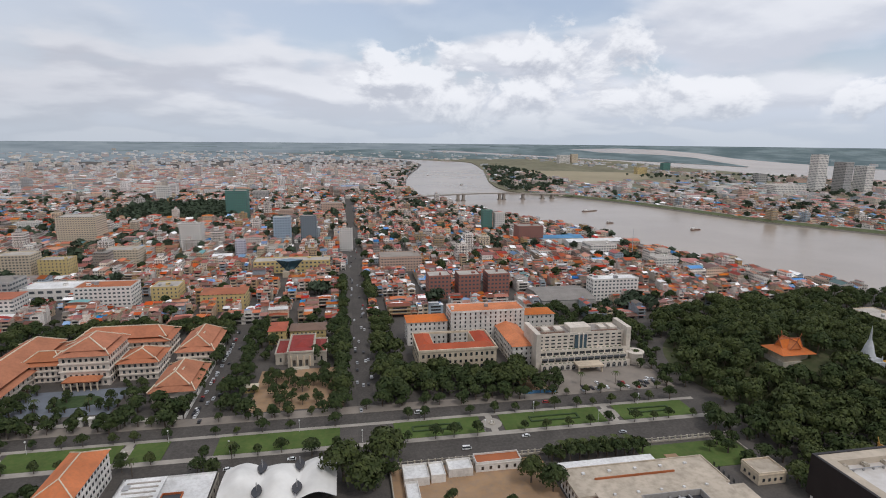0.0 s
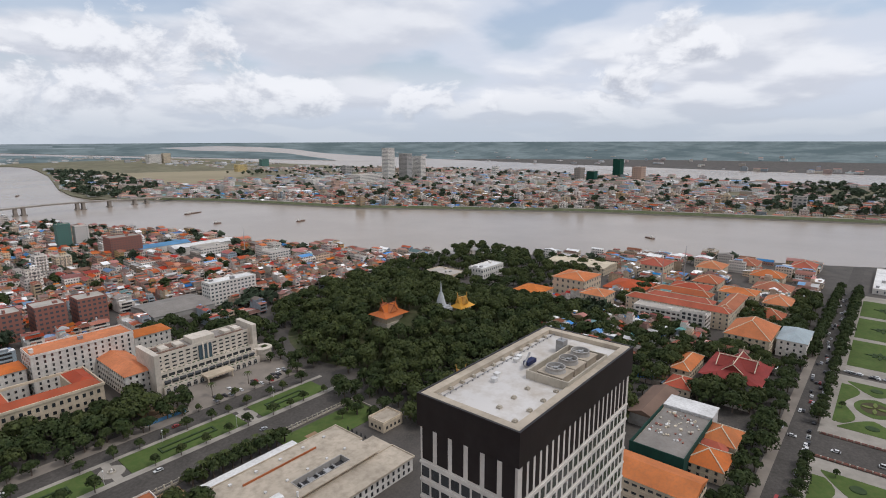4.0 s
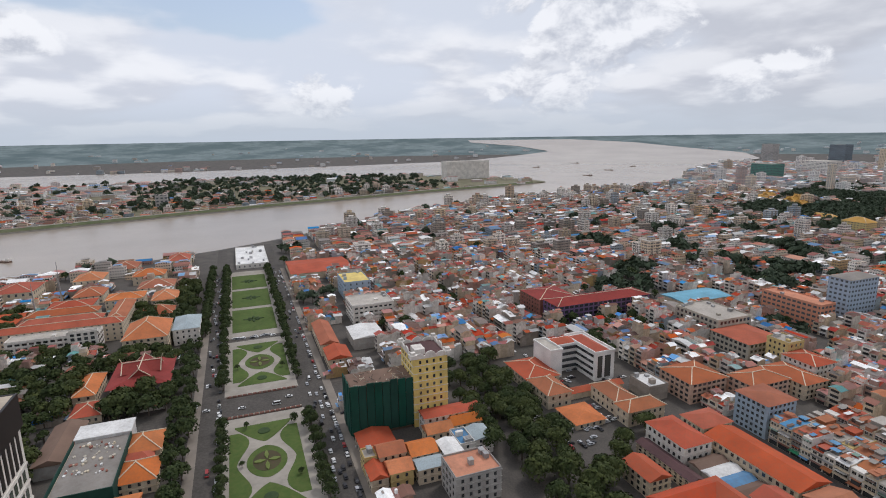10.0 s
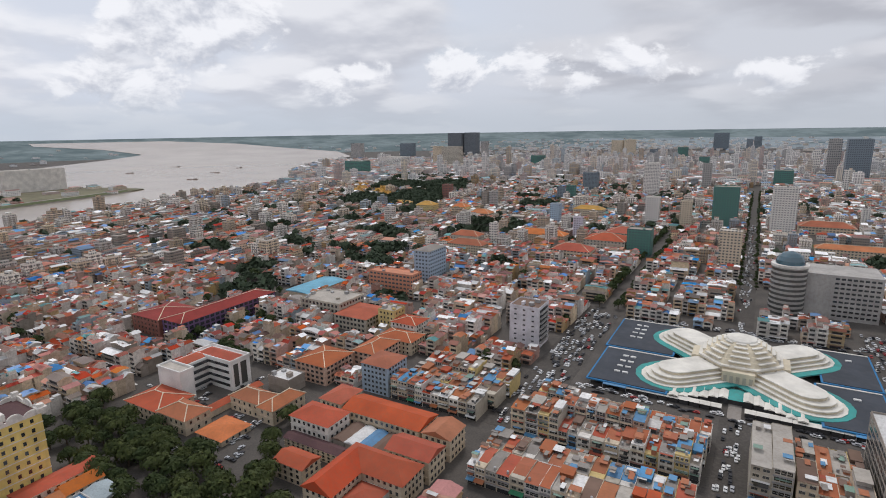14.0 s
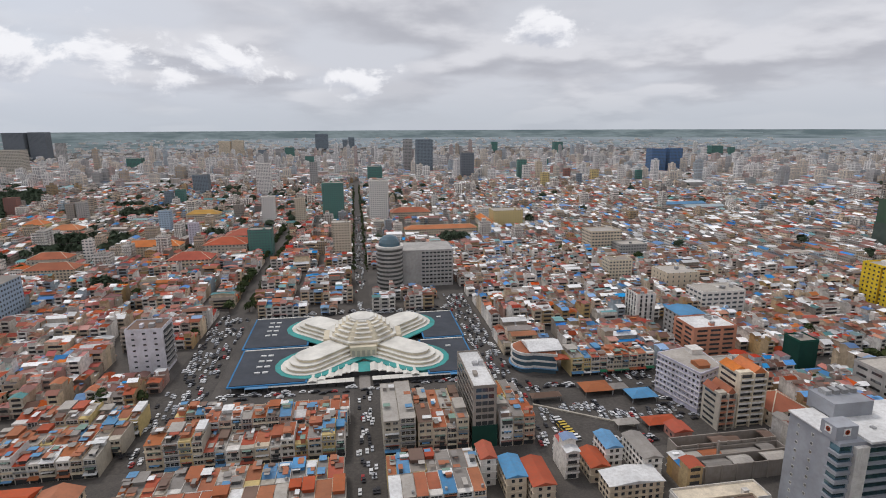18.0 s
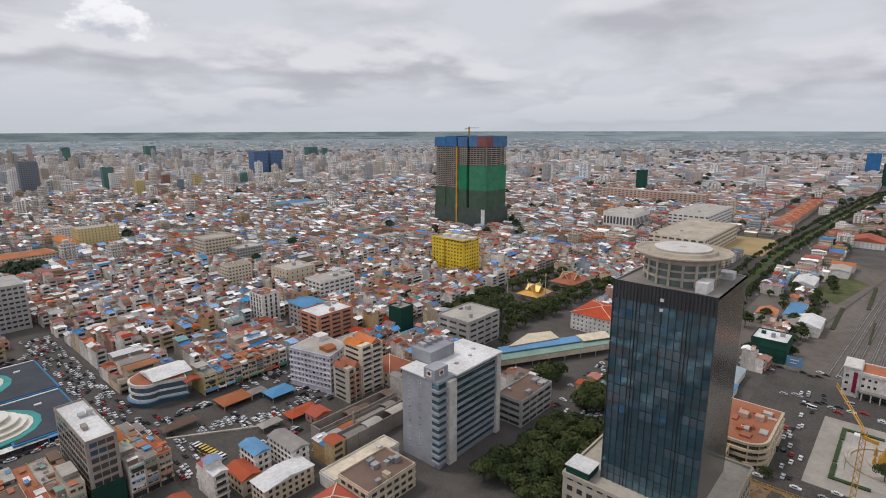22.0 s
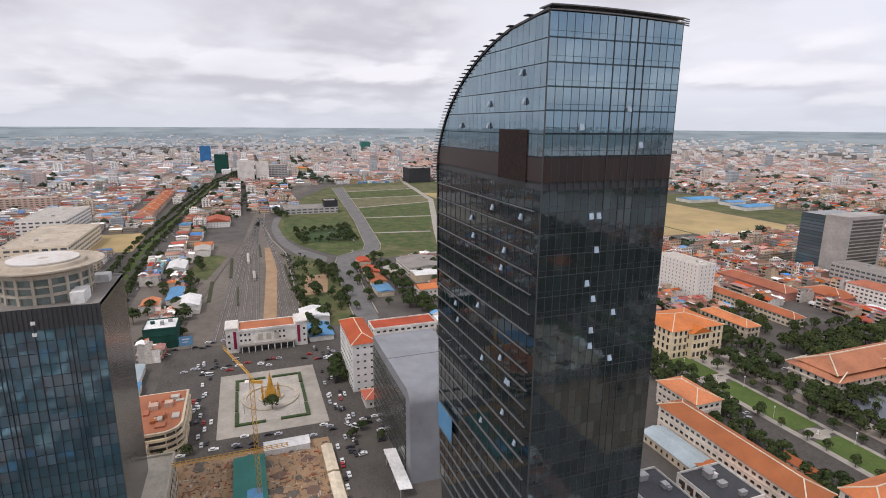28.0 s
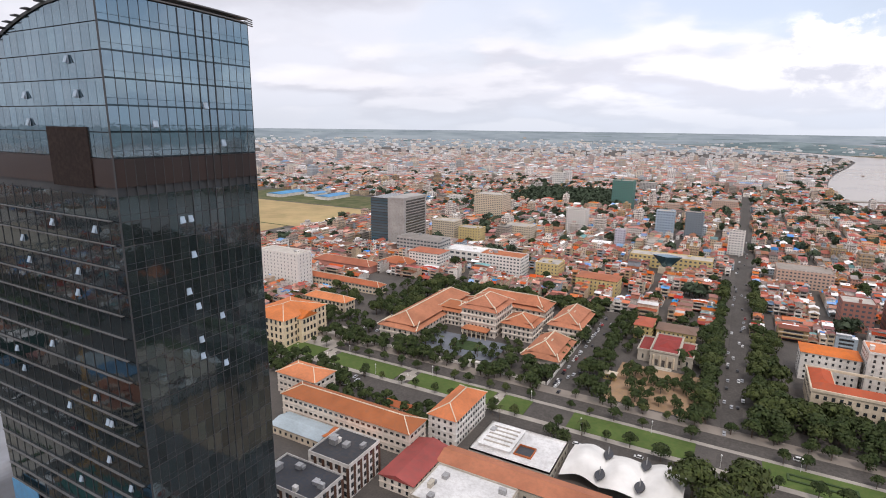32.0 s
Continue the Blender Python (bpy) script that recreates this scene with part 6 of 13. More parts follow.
# the strip of lawns in the north
slab("road_park_south", -330, 215, 248, 266, 0.06, "asphalt", "two-lane asphalt road along the park lawns", "road")
slab("road_park_north", -330, 215, 291, 303, 0.06, "asphalt", "asphalt road along the park lawns", "road")
slab("road_north", 4, 15, 262, 1500, 0.09, "asphalt", "straight tree-lined street running away north", "road")
slab("road_side", -92, -79, 262, 470, 0.09, "asphalt", "side street beside the walled garden", "road")
slab("park_walk_north", -330, 215, 288, 291, 0.17, "pale_paving", "pale pavement along the lawns")
slab("park_walk_south", -330, 215, 266, 270, 0.17, "pale_paving", "pale pavement along the lawns")
slab("pavement_far", -330, 130, 303, 312, 0.16, "paving", "stone pavement in front of walled gardens")
for x0, x1 in ((-330, -252), (-240, -184), (-173, -118), (-112, -95), (-70, -6), (24, 74), (86, 148), (158, 205)):
    tagged(new("lawn", Solid().box(x0, x1, 270, 288, 0.0, 0.26).mesh("lawn", "lawn")), "mown green lawn in the park strip", "lawn", "park lawns")
for cx in (80, 153, -178, -115, -246):
    t = thing("park_circle", "round stone court with a small basin and lamp", "court", (cx, 279, 0), "park circles")
    part("court", Solid().cyl(cx, 279, 6.0, 0, 0.2, 24).box(cx - 2, cx + 2, 266, 291, 0, 0.19), "pale_paving", t)
    part("basin", Solid().lathe(cx, 279, [(1.9, 0.2), (1.9, 0.75), (1.5, 0.75), (1.5, 0.4)], 20, False), "stone_tan", t)
    part("pedestal", Solid().lathe(cx, 279, [(0.7, 0.3), (0.4, 1.0), (0.55, 1.5), (0.1, 2.2)], 10), "plaster_white", t)
for x0, x1 in ((34, 62), (103, 133), (166, 192)):
    t = thing("clipped_hedge", "low clipped hedge ring on the lawn", "hedge", ((x0 + x1) / 2, 279, 0), "clipped hedges")
    part("hedge", Solid().ring(x0, x1, 276, 282, 0.26, 0.9, 1.0), "hedge", t)
# square before the station
slab("station_square_road", -395, -262, -60, 75, 0.05, "asphalt", "wide asphalt roads round the square", "road")
AVENUE = ((-262, -106), (-400, -108), (-575, -126), (-775, -130), (-1100, -112), (-1540, -80), (-1820, -34), (-2300, 60))


def avenue_y(x):
    return float(np.interp(-x, [-p[0] for p in AVENUE], [p[1] for p in AVENUE]))


patch("avenue_west", [(x, y + 15) for x, y in AVENUE] + [(x, y - 15) for x, y in AVENUE[::-1]], 0.07, "asphalt", "broad avenue running away west", "road")
for x in range(-430, -1700, -58):
    xa, xb = x, x - 46
    tagged(new("median_lawn", Solid().prism([(xa, avenue_y(xa) - 4), (xa, avenue_y(xa) + 4), (xb, avenue_y(xb) + 4), (xb, avenue_y(xb) - 4)], 0.0, 0.3).mesh("median_lawn", "lawn")), "planted strip in the middle of an avenue", "lawn", "median lawns")
slab("market_street", -9, 6, -1700, -210, 0.06, "asphalt", "straight busy street towards the market", "road")
slab("market_street_east", 92, 122, -470, -250, 0.06, "asphalt", "broad street crowded with parked cars", "road")
slab("market_street_west", -100, -78, -500, -300, 0.06, "asphalt", "broad street crowded with traffic", "road")
slab("bus_yard", -190, -86, -318, -230, 0.05, "asphalt", "dusty yard full of parked minibuses", "yard")
keep_out(-9, 6, -1700, -200)
keep_out(90, 122, -480, -240)
keep_out(98, 112, -900, -470)
keep_out(-100, -78, -520, -300)
keep_out(-190, -86, -318, -230)
for x in range(-2300, -262, 40):
    keep_out(x, x + 40, avenue_y(x + 20) - 20, avenue_y(x + 20) + 20)
keep_out(2, 17, 262, 1500)
keep_out(-395, -262, -60, 75)
keep_out(-330, 215, 246, 312)
keep_out(318, 341, -110, 300)

# the railway and the fields behind the station
M["road_grey"] = surface("road_grey", (0.165, 0.158, 0.152), dirt=(0.10, 0.095, 0.09), dirt_amount=0.6, grain=0.15, amount=0.0)
M["yard_dust"] = surface("yard_dust", (0.165, 0.14, 0.118), dirt=(0.085, 0.075, 0.065), dirt_amount=0.7, grain=0.12, broad=0.02, amount=0.0, rough=1.0)
M["dark_weeds"] = surface("dark_weeds", (0.045, 0.055, 0.025), dirt=(0.10, 0.085, 0.05), dirt_amount=0.7, grain=0.6, amount=0.1, island=False, rough=1.0)
M["ballast"] = surface("ballast", (0.12, 0.105, 0.095), dirt=(0.20, 0.17, 0.14), dirt_amount=0.6, grain=0.8, amount=0.1, island=False, rough=1.0)
M["fallow"] = surface("fallow", (0.17, 0.15, 0.085), dirt=(0.075, 0.095, 0.035), dirt_amount=1.0, grain=0.07, broad=0.025, amount=0.0, rough=1.0)
M["field_green"] = surface("field_green", (0.05, 0.082, 0.022), dirt=(0.15, 0.125, 0.06), dirt_amount=1.0, grain=0.08, broad=0.025, amount=0.0, rough=1.0)
patch("building_land", [(-640, 120), (-690, 96), (-760, 60), (-830, 44), (-980, 52), (-1170, 90), (-1440, 200), (-1560, 440), (-1500, 800), (-640, 800)], 0.05, "rough_grass", "rough grassy building land", "field")
patch("rail_yard", [(-411, -58), (-411, 38), (-488, 38), (-700, 42), (-787, 30), (-899, 23), (-1030, 29), (-1186, 71), (-1398, 155), (-1475, 153), (-1242, 62), (-1098, 24), (-1006, 10), (-778, -8), (-628, -30), (-500, -48)], 0.12, "yard_dust", "dusty grey-brown railway yard", "yard")
for k, y in enumerate((-30, -24, -18, -11, -5, 1, 22, 28, 34)):
    t = thing("railway_track", "worn railway track on dark ballast", "track", (-650, y, 0), "tracks")
    mid_y, far_y = 9 + (y - 2) * 0.75, 17 + (y + 30) * 0.12
    for a, b, ya, yb in ((-416, -660, y, mid_y), (-660, -985, mid_y, far_y)):
        part("ballast", Solid().prism([(a, ya - 1.7), (a, ya + 1.7), (b, yb + 1.7), (b, yb - 1.7)], 0.12, 0.36), "ballast", t)
        for e in (-0.72, 0.72):
            part("rail", Solid().prism([(a, ya + e - 0.07), (a, ya + e + 0.07), (b, yb + e + 0.07), (b, yb + e - 0.07)], 0.36, 0.54), "metal_grey", t)
for x0, x1, y0, y1 in ((-590, -520, -40, -37), (-690, -600, -22, -19), (-560, -500, -14, -12.5), (-760, -690, 12, 14), (-640, -560, 36, 38.5)):
    tagged(new("weed_strip", Solid().box(x0, x1, y0, y1, 0.1, 0.9).mesh("weed_strip", "dark_weeds")), "strip of dark weeds between tracks", "weeds", "weed strips")
for x0, x1, y in ((-700, -655, -2), (-610, -580, 3)):
    tagged(new("goods_wagon", Solid().box(x0, x1, y - 1.4, y + 1.4, 0.9, 3.4).box(x0 + 0.6, x1 - 0.6, y - 1.0, y + 1.0, 0.36, 0.9).gable(x0, x1, y - 1.4, y + 1.4, 3.4, 3.9, "x", 0.1).mesh("goods_wagon", "roof_pale")), "row of pale goods wagons standing on a track", "wagon", "goods wagons")
patch("yard_side", [(-411, -60), (-500, -50), (-628, -32), (-778, -10), (-800, -60), (-640, -104), (-430, -104)], 0.06, "yard_dust", "dusty ground beside the railway yard", "yard")
patch("yard_grass", [(-600, -44), (-700, -26), (-728, -50), (-628, -70)], 0.1, "rough_grass", "rough grass beside the railway yard", "grass")
patch("earth_strip", [(-440, 6), (-440, 17), (-620, 28), (-740, 26), (-738, 19), (-620, 16)], 0.55, "earth", "strip of raked orange earth between tracks", "ground patch")
patch("road_rail_bend", [(-404, 80), (-464, 82), (-621, 93), (-660, 103), (-688, 141), (-722, 150), (-910, 172), (-1414, 211), (-1422, 238), (-947, 194), (-718, 169), (-683, 160), (-655, 132), (-635, 118), (-529, 105), (-441, 100), (-404, 97)], 0.2, "road_grey", "new grey road curving past fields", "road")
patch("ring_road", [(-639, 85), (-686, 56), (-745, 42), (-789, 37), (-860, 34), (-920, 37), (-985, 46), (-1000, 62), (-978, 56), (-900, 45), (-818, 48), (-765, 53), (-718, 64), (-663, 90)], 0.16, "road_grey", "grey curved road round a field", "road")
kerb = thing("road_kerb", "pale kerb wall along the curving road", "kerb", (-640, 90, 0))
for line in (((-404, 79), (-464, 81), (-621, 92), (-661, 102), (-689, 140), (-722, 149), (-910, 171), (-1414, 210)), ((-441, 101), (-529, 106), (-634, 119), (-654, 133), (-682, 161), (-718, 170), (-947, 195), (-1422, 239)), ((-488, 39), (-700, 43), (-787, 31), (-899, 24), (-1030, 30), (-1186, 72))):
    for p, q in zip(line[:-1], line[1:]):
        part("kerb_stone", Solid().beam((*p, 0.4), (*q, 0.4), 0.9, 0.8), "pale_paving", kerb)
patch("field_near", [(-972, 59), (-956, 166), (-773, 148), (-702, 145), (-666, 102), (-739, 66), (-830, 52)], 0.14, "field_green", "green field with a pond", "field")
for pts, mat, word in ((((-720, 172), (-790, 179), (-778, 262), (-650, 225)), "field_green", "green"), (((-800, 181), (-925, 193), (-915, 310), (-792, 266)), "field_green", "green"), (((-940, 196), (-1045, 207), (-1090, 372), (-928, 314)), "field_green", "green"),
                       (((-1058, 209), (-1185, 215), (-1195, 386), (-1106, 376)), "fallow", "fallow"), (((-1196, 216), (-1312, 226), (-1335, 412), (-1206, 390)), "field_green", "green"), (((-1322, 229), (-1410, 240), (-1440, 425), (-1346, 414)), "fallow", "fallow")):
    patch("field_strip", pts, 0.15, mat, word + " strip of building land", "field")
for (xa, ya), (xb, yb) in (((-1318, 227), (-1340, 416)), ((-1190, 214), (-1199, 390)), ((-1052, 207), (-1099, 376)), ((-931, 194), (-920, 313)), ((-793, 180), (-780, 265))):
    patch("plot_lane", [(xa, ya), (xa - 7, ya), (xb - 7, yb), (xb, yb)], 0.22, "pale_paving", "pale lane between building plots", "road")
patch("plot_road", [(-1555, 440), (-1132, 389), (-800, 285), (-640, 236), (-640, 228), (-800, 275), (-1132, 377), (-1555, 428)], 0.2, "pale_paving", "pale road behind the building plots", "road")
for i in range(9):
    x, y = -1500 - (i % 3) * 9, 300 + i * 13
    tagged(new("blue_hut", Solid().box(x - 3, x + 3, y - 5, y + 5, 0, 4).gable(x - 3, x + 3, y - 5, y + 5, 4, 5.6, "y", 0.4).mesh("blue_hut", "roof_blue")), "low site hut under a blue sheet roof", "hut", "blue huts")
slab("sand_field", -1240, -640, 400, 640, 0.12, "dry_field", "dry yellow building land", "field")
slab("sand_field", -1000, -602, 645, 850, 0.13, "dry_field", "dry yellow building land", "field")
slab("grass_field", -1050, -610, 856, 1010, 0.13, "rough_grass", "rough grassy land behind dry fields", "field")
keep_out(-1100, -600, 560, 1012)
patch("pond", [(-753, 80), (-762, 142), (-850, 150), (-842, 70)], 0.2, "hedge", "dark pond overgrown with reeds", "pond")
patch("sand_patch", [(-581, 53), (-586, 79), (-517, 69), (-513, 47)], 0.2, "earth", "patch of bare trampled earth", "ground patch")
patch("green_verge", [(-690, 50), (-488, 40), (-425, 42), (-425, 78), (-615, 91), (-640, 84)], 0.1, "rough_grass", "rough verge beside the railway", "verge")
keep_out(-1020, -395, -60, 165)
keep_out(-450, -240, 1130, 1380)
keep_out(-1500, -630, 100, 810)


# ---- northern quarter: hotel, ministry, museum, walled palace ----
M["drive_grey"] = surface("drive_grey", (0.16, 0.18, 0.21), dirt_amount=0.3, amount=0.0)
M["sky_sheet"] = surface("sky_sheet", (0.38, 0.45, 0.48), dirt_amount=0.4, amount=0.0)
M["bank_cream"] = surface("bank_cream", (0.80, 0.655, 0.45), dirt_amount=0.3, grain=0.4, amount=0.0, streaks=True)
COLOURS["bank_cream"] = (0.74, 0.58, 0.34)
M["sky_blue_sheet"] = surface("sky_blue_sheet", (0.17, 0.42, 0.56), dirt_amount=0.4, amount=0.0)
M["salmon_pale"] = surface("salmon_pale", (0.56, 0.38, 0.29), dirt_amount=0.4, grain=0.4, amount=0.0, streaks=True)
keep_out(-335, 215, 130, 470)
building("hotel_annex", "large white hotel block with an orange-red roof", (80, 140, 402, 424), 27, 8, "plaster_white", "flat", "roof_orange", gap=4.2, size=(1.2, 1.9), plant=2)
building("hotel_wing", "white hotel wing with an orange roof", (46, 78, 407, 426), 19, 5, "plaster_white", "hip", "roof_orange", 3.0, gap=3.6)
building("small_white_block", "small white block with an orange roof", (146, 172, 418, 436), 17, 4, "plaster_white", "hip", "roof_orange", 2.5, gap=3.8)
building("orange_roofed_block", "narrow cream block with a bright orange hipped roof", (116, 133, 355, 411), 15, 4, "plaster_white", "hip", "roof_orange", 3.2, gap=3.6)


def u_block():
    x0, x1, y0, y1, h = 48, 104, 355, 391, 15
    t = thing("colonial_building", "cream colonial building with arched windows and a red tiled roof", "building", (76, 372, 0))
    part("wall", Solid().box(x0, x1, y0, y0 + 14, 0, h).box(x0, x0 + 13, y0 + 14, y1, 0, h).box(x1 - 13, x1, y0 + 14, y1, 0, h), "plaster_cream", t)
    part("cornice", Solid().ring(x0 - 0.6, x1 + 0.6, y0 - 0.6, y1 + 0.6, h - 0.4, h + 1.2, 0.8), "plaster_cream", t)
    part("roof", Solid().hip(x0 + 0.8, x1 - 0.8, y0 + 0.8, y0 + 13.2, h + 0.3, h + 3.2, 0.2), "roof_red", t)
    part("roof", Solid().hip(x0 + 0.8, x0 + 12.2, y0 + 8, y1 - 0.8, h + 0.3, h + 3.1, 0.2), "roof_red", t)
    part("roof", Solid().hip(x1 - 12.2, x1 - 0.8, y0 + 8, y1 - 0.8, h + 0.3, h + 3.1, 0.2), "roof_red", t)
    windows(t, (x0, x1, y0, y1), 5.6, 1, 4.6, 3.9, (1.7, 2.0), "arch", ["S", "W"])
    windows(t, (x0, x1, y0, y1), 10.3, 1, 4.6, 3.9, (1.7, 2.4), "plain", ["S", "W"])
    windows(t, (x0, x1, y0, y1), 1.2, 1, 4.6, 3.9, (1.8, 2.4), "arch", ["S"])


u_block()


M["plaster_cream_pale"] = surface("plaster_cream_pale", (0.68, 0.61, 0.52), dirt_amount=0.35, grain=0.4, amount=0.0, streaks=True)


def stepped_hotel():
    t = thing("terraced_hotel", "white terraced hotel with a glass centre and planted balconies", "hotel", (166, 350, 0))
    x0, x1, y0 = 130, 205, 343
    part("tower", Solid().box(x0 + 3, x1 - 3, y0 + 12, y0 + 30, 0, 26), "plaster_cream_pale", t)
    part("roof", Solid().box(x0 + 4, x1 - 4, y0 + 13, y0 + 29, 26, 26.3), "roof_grey", t)
    part("parapet", Solid().ring(x0 + 3, x1 - 3, y0 + 12, y0 + 30, 26, 27, 0.4), "plaster_cream_pale", t)
    part("side_wall", Solid().box(x0, x0 + 3.5, y0 + 2, y0 + 30, 0, 31), "plaster_cream_pale", t)
    part("side_wall", Solid().box(x1 - 3.5, x1, y0 + 8, y0 + 30, 0, 31), "plaster_cream_pale", t)
    for i, (z, d) in enumerate(((4.5, 0), (9.0, 4), (13.0, 8))):
        part("terrace", Solid().box(x0 + 3.5, x1 - 3.5, y0 + d, y0 + 12, z - 4.5, z).ring(x0 + 3.5, x1 - 3.5, y0 + d, y0 + 12, z, z + 1.0, 0.4), "plaster_cream_pale", t)
        r = random.Random(i)
        g = Solid()
        for k in range(20):
            xx = x0 + 5 + k * 3.3
            g.lathe(xx, y0 + d + 1.2, [(0.8, z + 0.1), (1.2 * r.uniform(0.7, 1.2), z + 0.7), (0.3, z + 1.2 * r.uniform(0.8, 1.2))], 6)
        part("planting", g, "hedge", t, "row of planted shrubs")
        if i:
            for k in range(13):
                part("window", window_mesh(3.9, 2.4, "bare"), None, t, m=pose(x0 + 7.5 + k * 5.0, y0 + d, z - 3.6, 0, 0, 0))
    for f in range(4):
        for k in range(14):
            if k in (6, 7):
                continue
            part("window", window_mesh(2.8, 1.2, "bare"), None, t, m=pose(x0 + 7 + k * 4.7, y0 + 12, 14.2 + f * 3.1, 0, 0, 0)) if f < 5 else None
    for k in range(15):
        part("arcade_arch", window_mesh(2.6, 2.6, "arch"), None, t, m=pose(x0 + 6 + k * 4.4, y0, 0.3, 0, 0, 0))
    part("glass_centre", Solid().box(163, 172, y0 + 11, y0 + 12, 9, 25), "glass_pale", t)
    part("porch", Solid().box(158, 177, y0 - 8, y0 + 1, 5.0, 6.6), "plaster_cream", t)
    for xx in (159, 176):
        part("porch_column", Solid().cyl(xx, y0 - 7, 0.6, 0, 5.0, 12), "plaster_cream", t)
    part("crown", Solid().box(160, 176, y0 + 14, y0 + 26, 26, 30.5), "plaster_cream_pale", t)
    for xx in (140, 150, 184, 192):
        part("roof_hut", Solid().box(xx, xx + 5, y0 + 15, y0 + 23, 26, 29), "plaster_cream_pale", t)
    part("rotunda", Solid().cyl(x1 + 3, y0 + 6, 6, 0, 9, 24).cyl(x1 + 3, y0 + 6, 6.6, 9, 10, 24), "plaster_cream_pale", t)
    part("roof_garden", Solid().box(x0 + 6, x0 + 26, y0 + 13, y0 + 15, 26.3, 27.4).box(x1 - 28, x1 - 8, y0 + 13, y0 + 15, 26.3, 27.2).box(x0 + 8, x0 + 24, y0 + 20, y0 + 27, 26.3, 26.9), "roof_brown", t, "brown roof planters")
    for k in range(13):
        part("awning", Solid().poly([(x0 + 5.4 + k * 5.0, y0 + 4.0, 8.6), (x0 + 9.6 + k * 5.0, y0 + 4.0, 8.6), (x0 + 9.6 + k * 5.0, y0 + 2.6, 7.7), (x0 + 5.4 + k * 5.0, y0 + 2.6, 7.7), (x0 + 5.4 + k * 5.0, y0 + 4.0, 8.4), (x0 + 9.6 + k * 5.0, y0 + 4.0, 8.4), (x0 + 9.6 + k * 5.0, y0 + 2.6, 7.5), (x0 + 5.4 + k * 5.0, y0 + 2.6, 7.5)], [(3, 2, 1, 0), (4, 5, 6, 7), (0, 1, 5, 4), (1, 2, 6, 5), (2, 3, 7, 6), (3, 0, 4, 7)]), "mullion_dark", t)
    for xx in (165.9, 169.1):
        part("glass_mullion", Solid().box(xx - 0.5, xx + 0.5, y0 + 10.6, y0 + 12, 9, 26), "plaster_cream_pale", t)
    t.matrix_basis = t.matrix_basis @ Matrix.Diagonal((1, 1, 0.86, 1))
    fore = new("hotel_forecourt", Solid().box(128, 214, 306, 342, 0, 0.2).mesh("hotel_forecourt", "paving"))
    tagged(fore, "paved hotel forecourt with parked cars", "forecourt", kind="structure")


stepped_hotel()
site = thing("demolition_plot", "small plot of broken walls and timber beside a block", "building site", (126, 325, 0))
part("rubble", Solid().box(112, 130, 312, 335, 0, 0.3), "earth", site)
rr = random.Random(5)
for i in range(14):
    x, y = rr.uniform(113, 128), rr.uniform(313, 333)
    part("beam", Solid().beam((x, y, 0.5), (x + rr.uniform(-4, 4), y + rr.uniform(-3, 3), rr.uniform(0.5, 1.8)), 0.4, 0.4), "trim_cream", site)
part("hoarding", Solid().box(110, 132, 311, 311.3, 0, 2.2), "roof_blue", site)


def museum():
    t = thing("library_building", "small classical pink-cream building with a red roof and columns", "building", (-34, 395, 0))
    part("wall", Solid().box(-52, -16, 384, 412, 0, 8).box(-43, -25, 378, 384, 0, 10).box(-43, -25, 384, 414, 8, 11), "stone_tan", t)
    part("parapet", Solid().ring(-43.4, -24.6, 377.6, 414, 10.8, 12.0, 0.7).ring(-52.4, -15.6, 383.6, 412.4, 8, 9, 0.6), "stone_tan", t)
    part("roof", Solid().box(-42, -26, 379, 413, 11, 11.4), "deep_red_tile", t)
    part("roof_hump", Solid().hip(-39, -29, 388, 404, 11.4, 13.2), "deep_red_tile", t)
    part("side_roof", Solid().hip(-51.5, -43.5, 384.5, 411, 8.2, 9.8, 0), "deep_red_tile", t)
    part("side_roof", Solid().hip(-24.5, -16.5, 384.5, 411, 8.2, 9.8, 0), "deep_red_tile", t)
    col = Solid().cyl(0, 0, 0.55, 0, 8.0, 12).mesh("column", "plaster_cream")
    for i in range(4):
        part("column", col, None, t, m=pose(-40.5 + i * 4.4, 377.2, 0.8))
    part("steps", Solid().box(-40, -28, 373, 377, 0, 0.4).box(-39, -29, 374.5, 377, 0.4, 0.8), "stone_tan", t)
    for i in range(3):
        part("door", window_mesh(2.0, 4.5, "bare"), None, t, m=pose(-38.5 + i * 4.4, 378, 0.9))
    windows(t, (-52, -16, 384, 412), 2.0, 1, 4, 4.5, (1.2, 3.2), "plain", ["S", "W", "E"], name="window")
    g = new("garden_court", Solid().box(-60, -4, 314, 374, 0, 0.15).mesh("garden_court", "earth"))
    tagged(g, "bare earth garden with paths under trees", "garden", kind="structure")


museum()
building("yellow_house", "ochre yellow house with a red hipped roof", (-62, -49, 426, 448), 11, 3, "plaster_yellow", "hip", "roof_red", 2.5, gap=3.2)
building("yellow_villa", "old yellow villa with a brown tiled roof", (-46, -18, 430, 448), 9, 2, "plaster_yellow", "hip", "roof_brown", 3, gap=3.2)
building("bus_shelter_house", "small yellow pavilion among trees", (-66, -58, 341, 346), 4, 1, "plaster_yellow", "gable", "trim_cream", 1.2, gap=2.5)

M["palace_wall"] = surface("palace_wall", (0.74, 0.655, 0.565), dirt_amount=0.3, grain=0.4, amount=0.0, streaks=True)


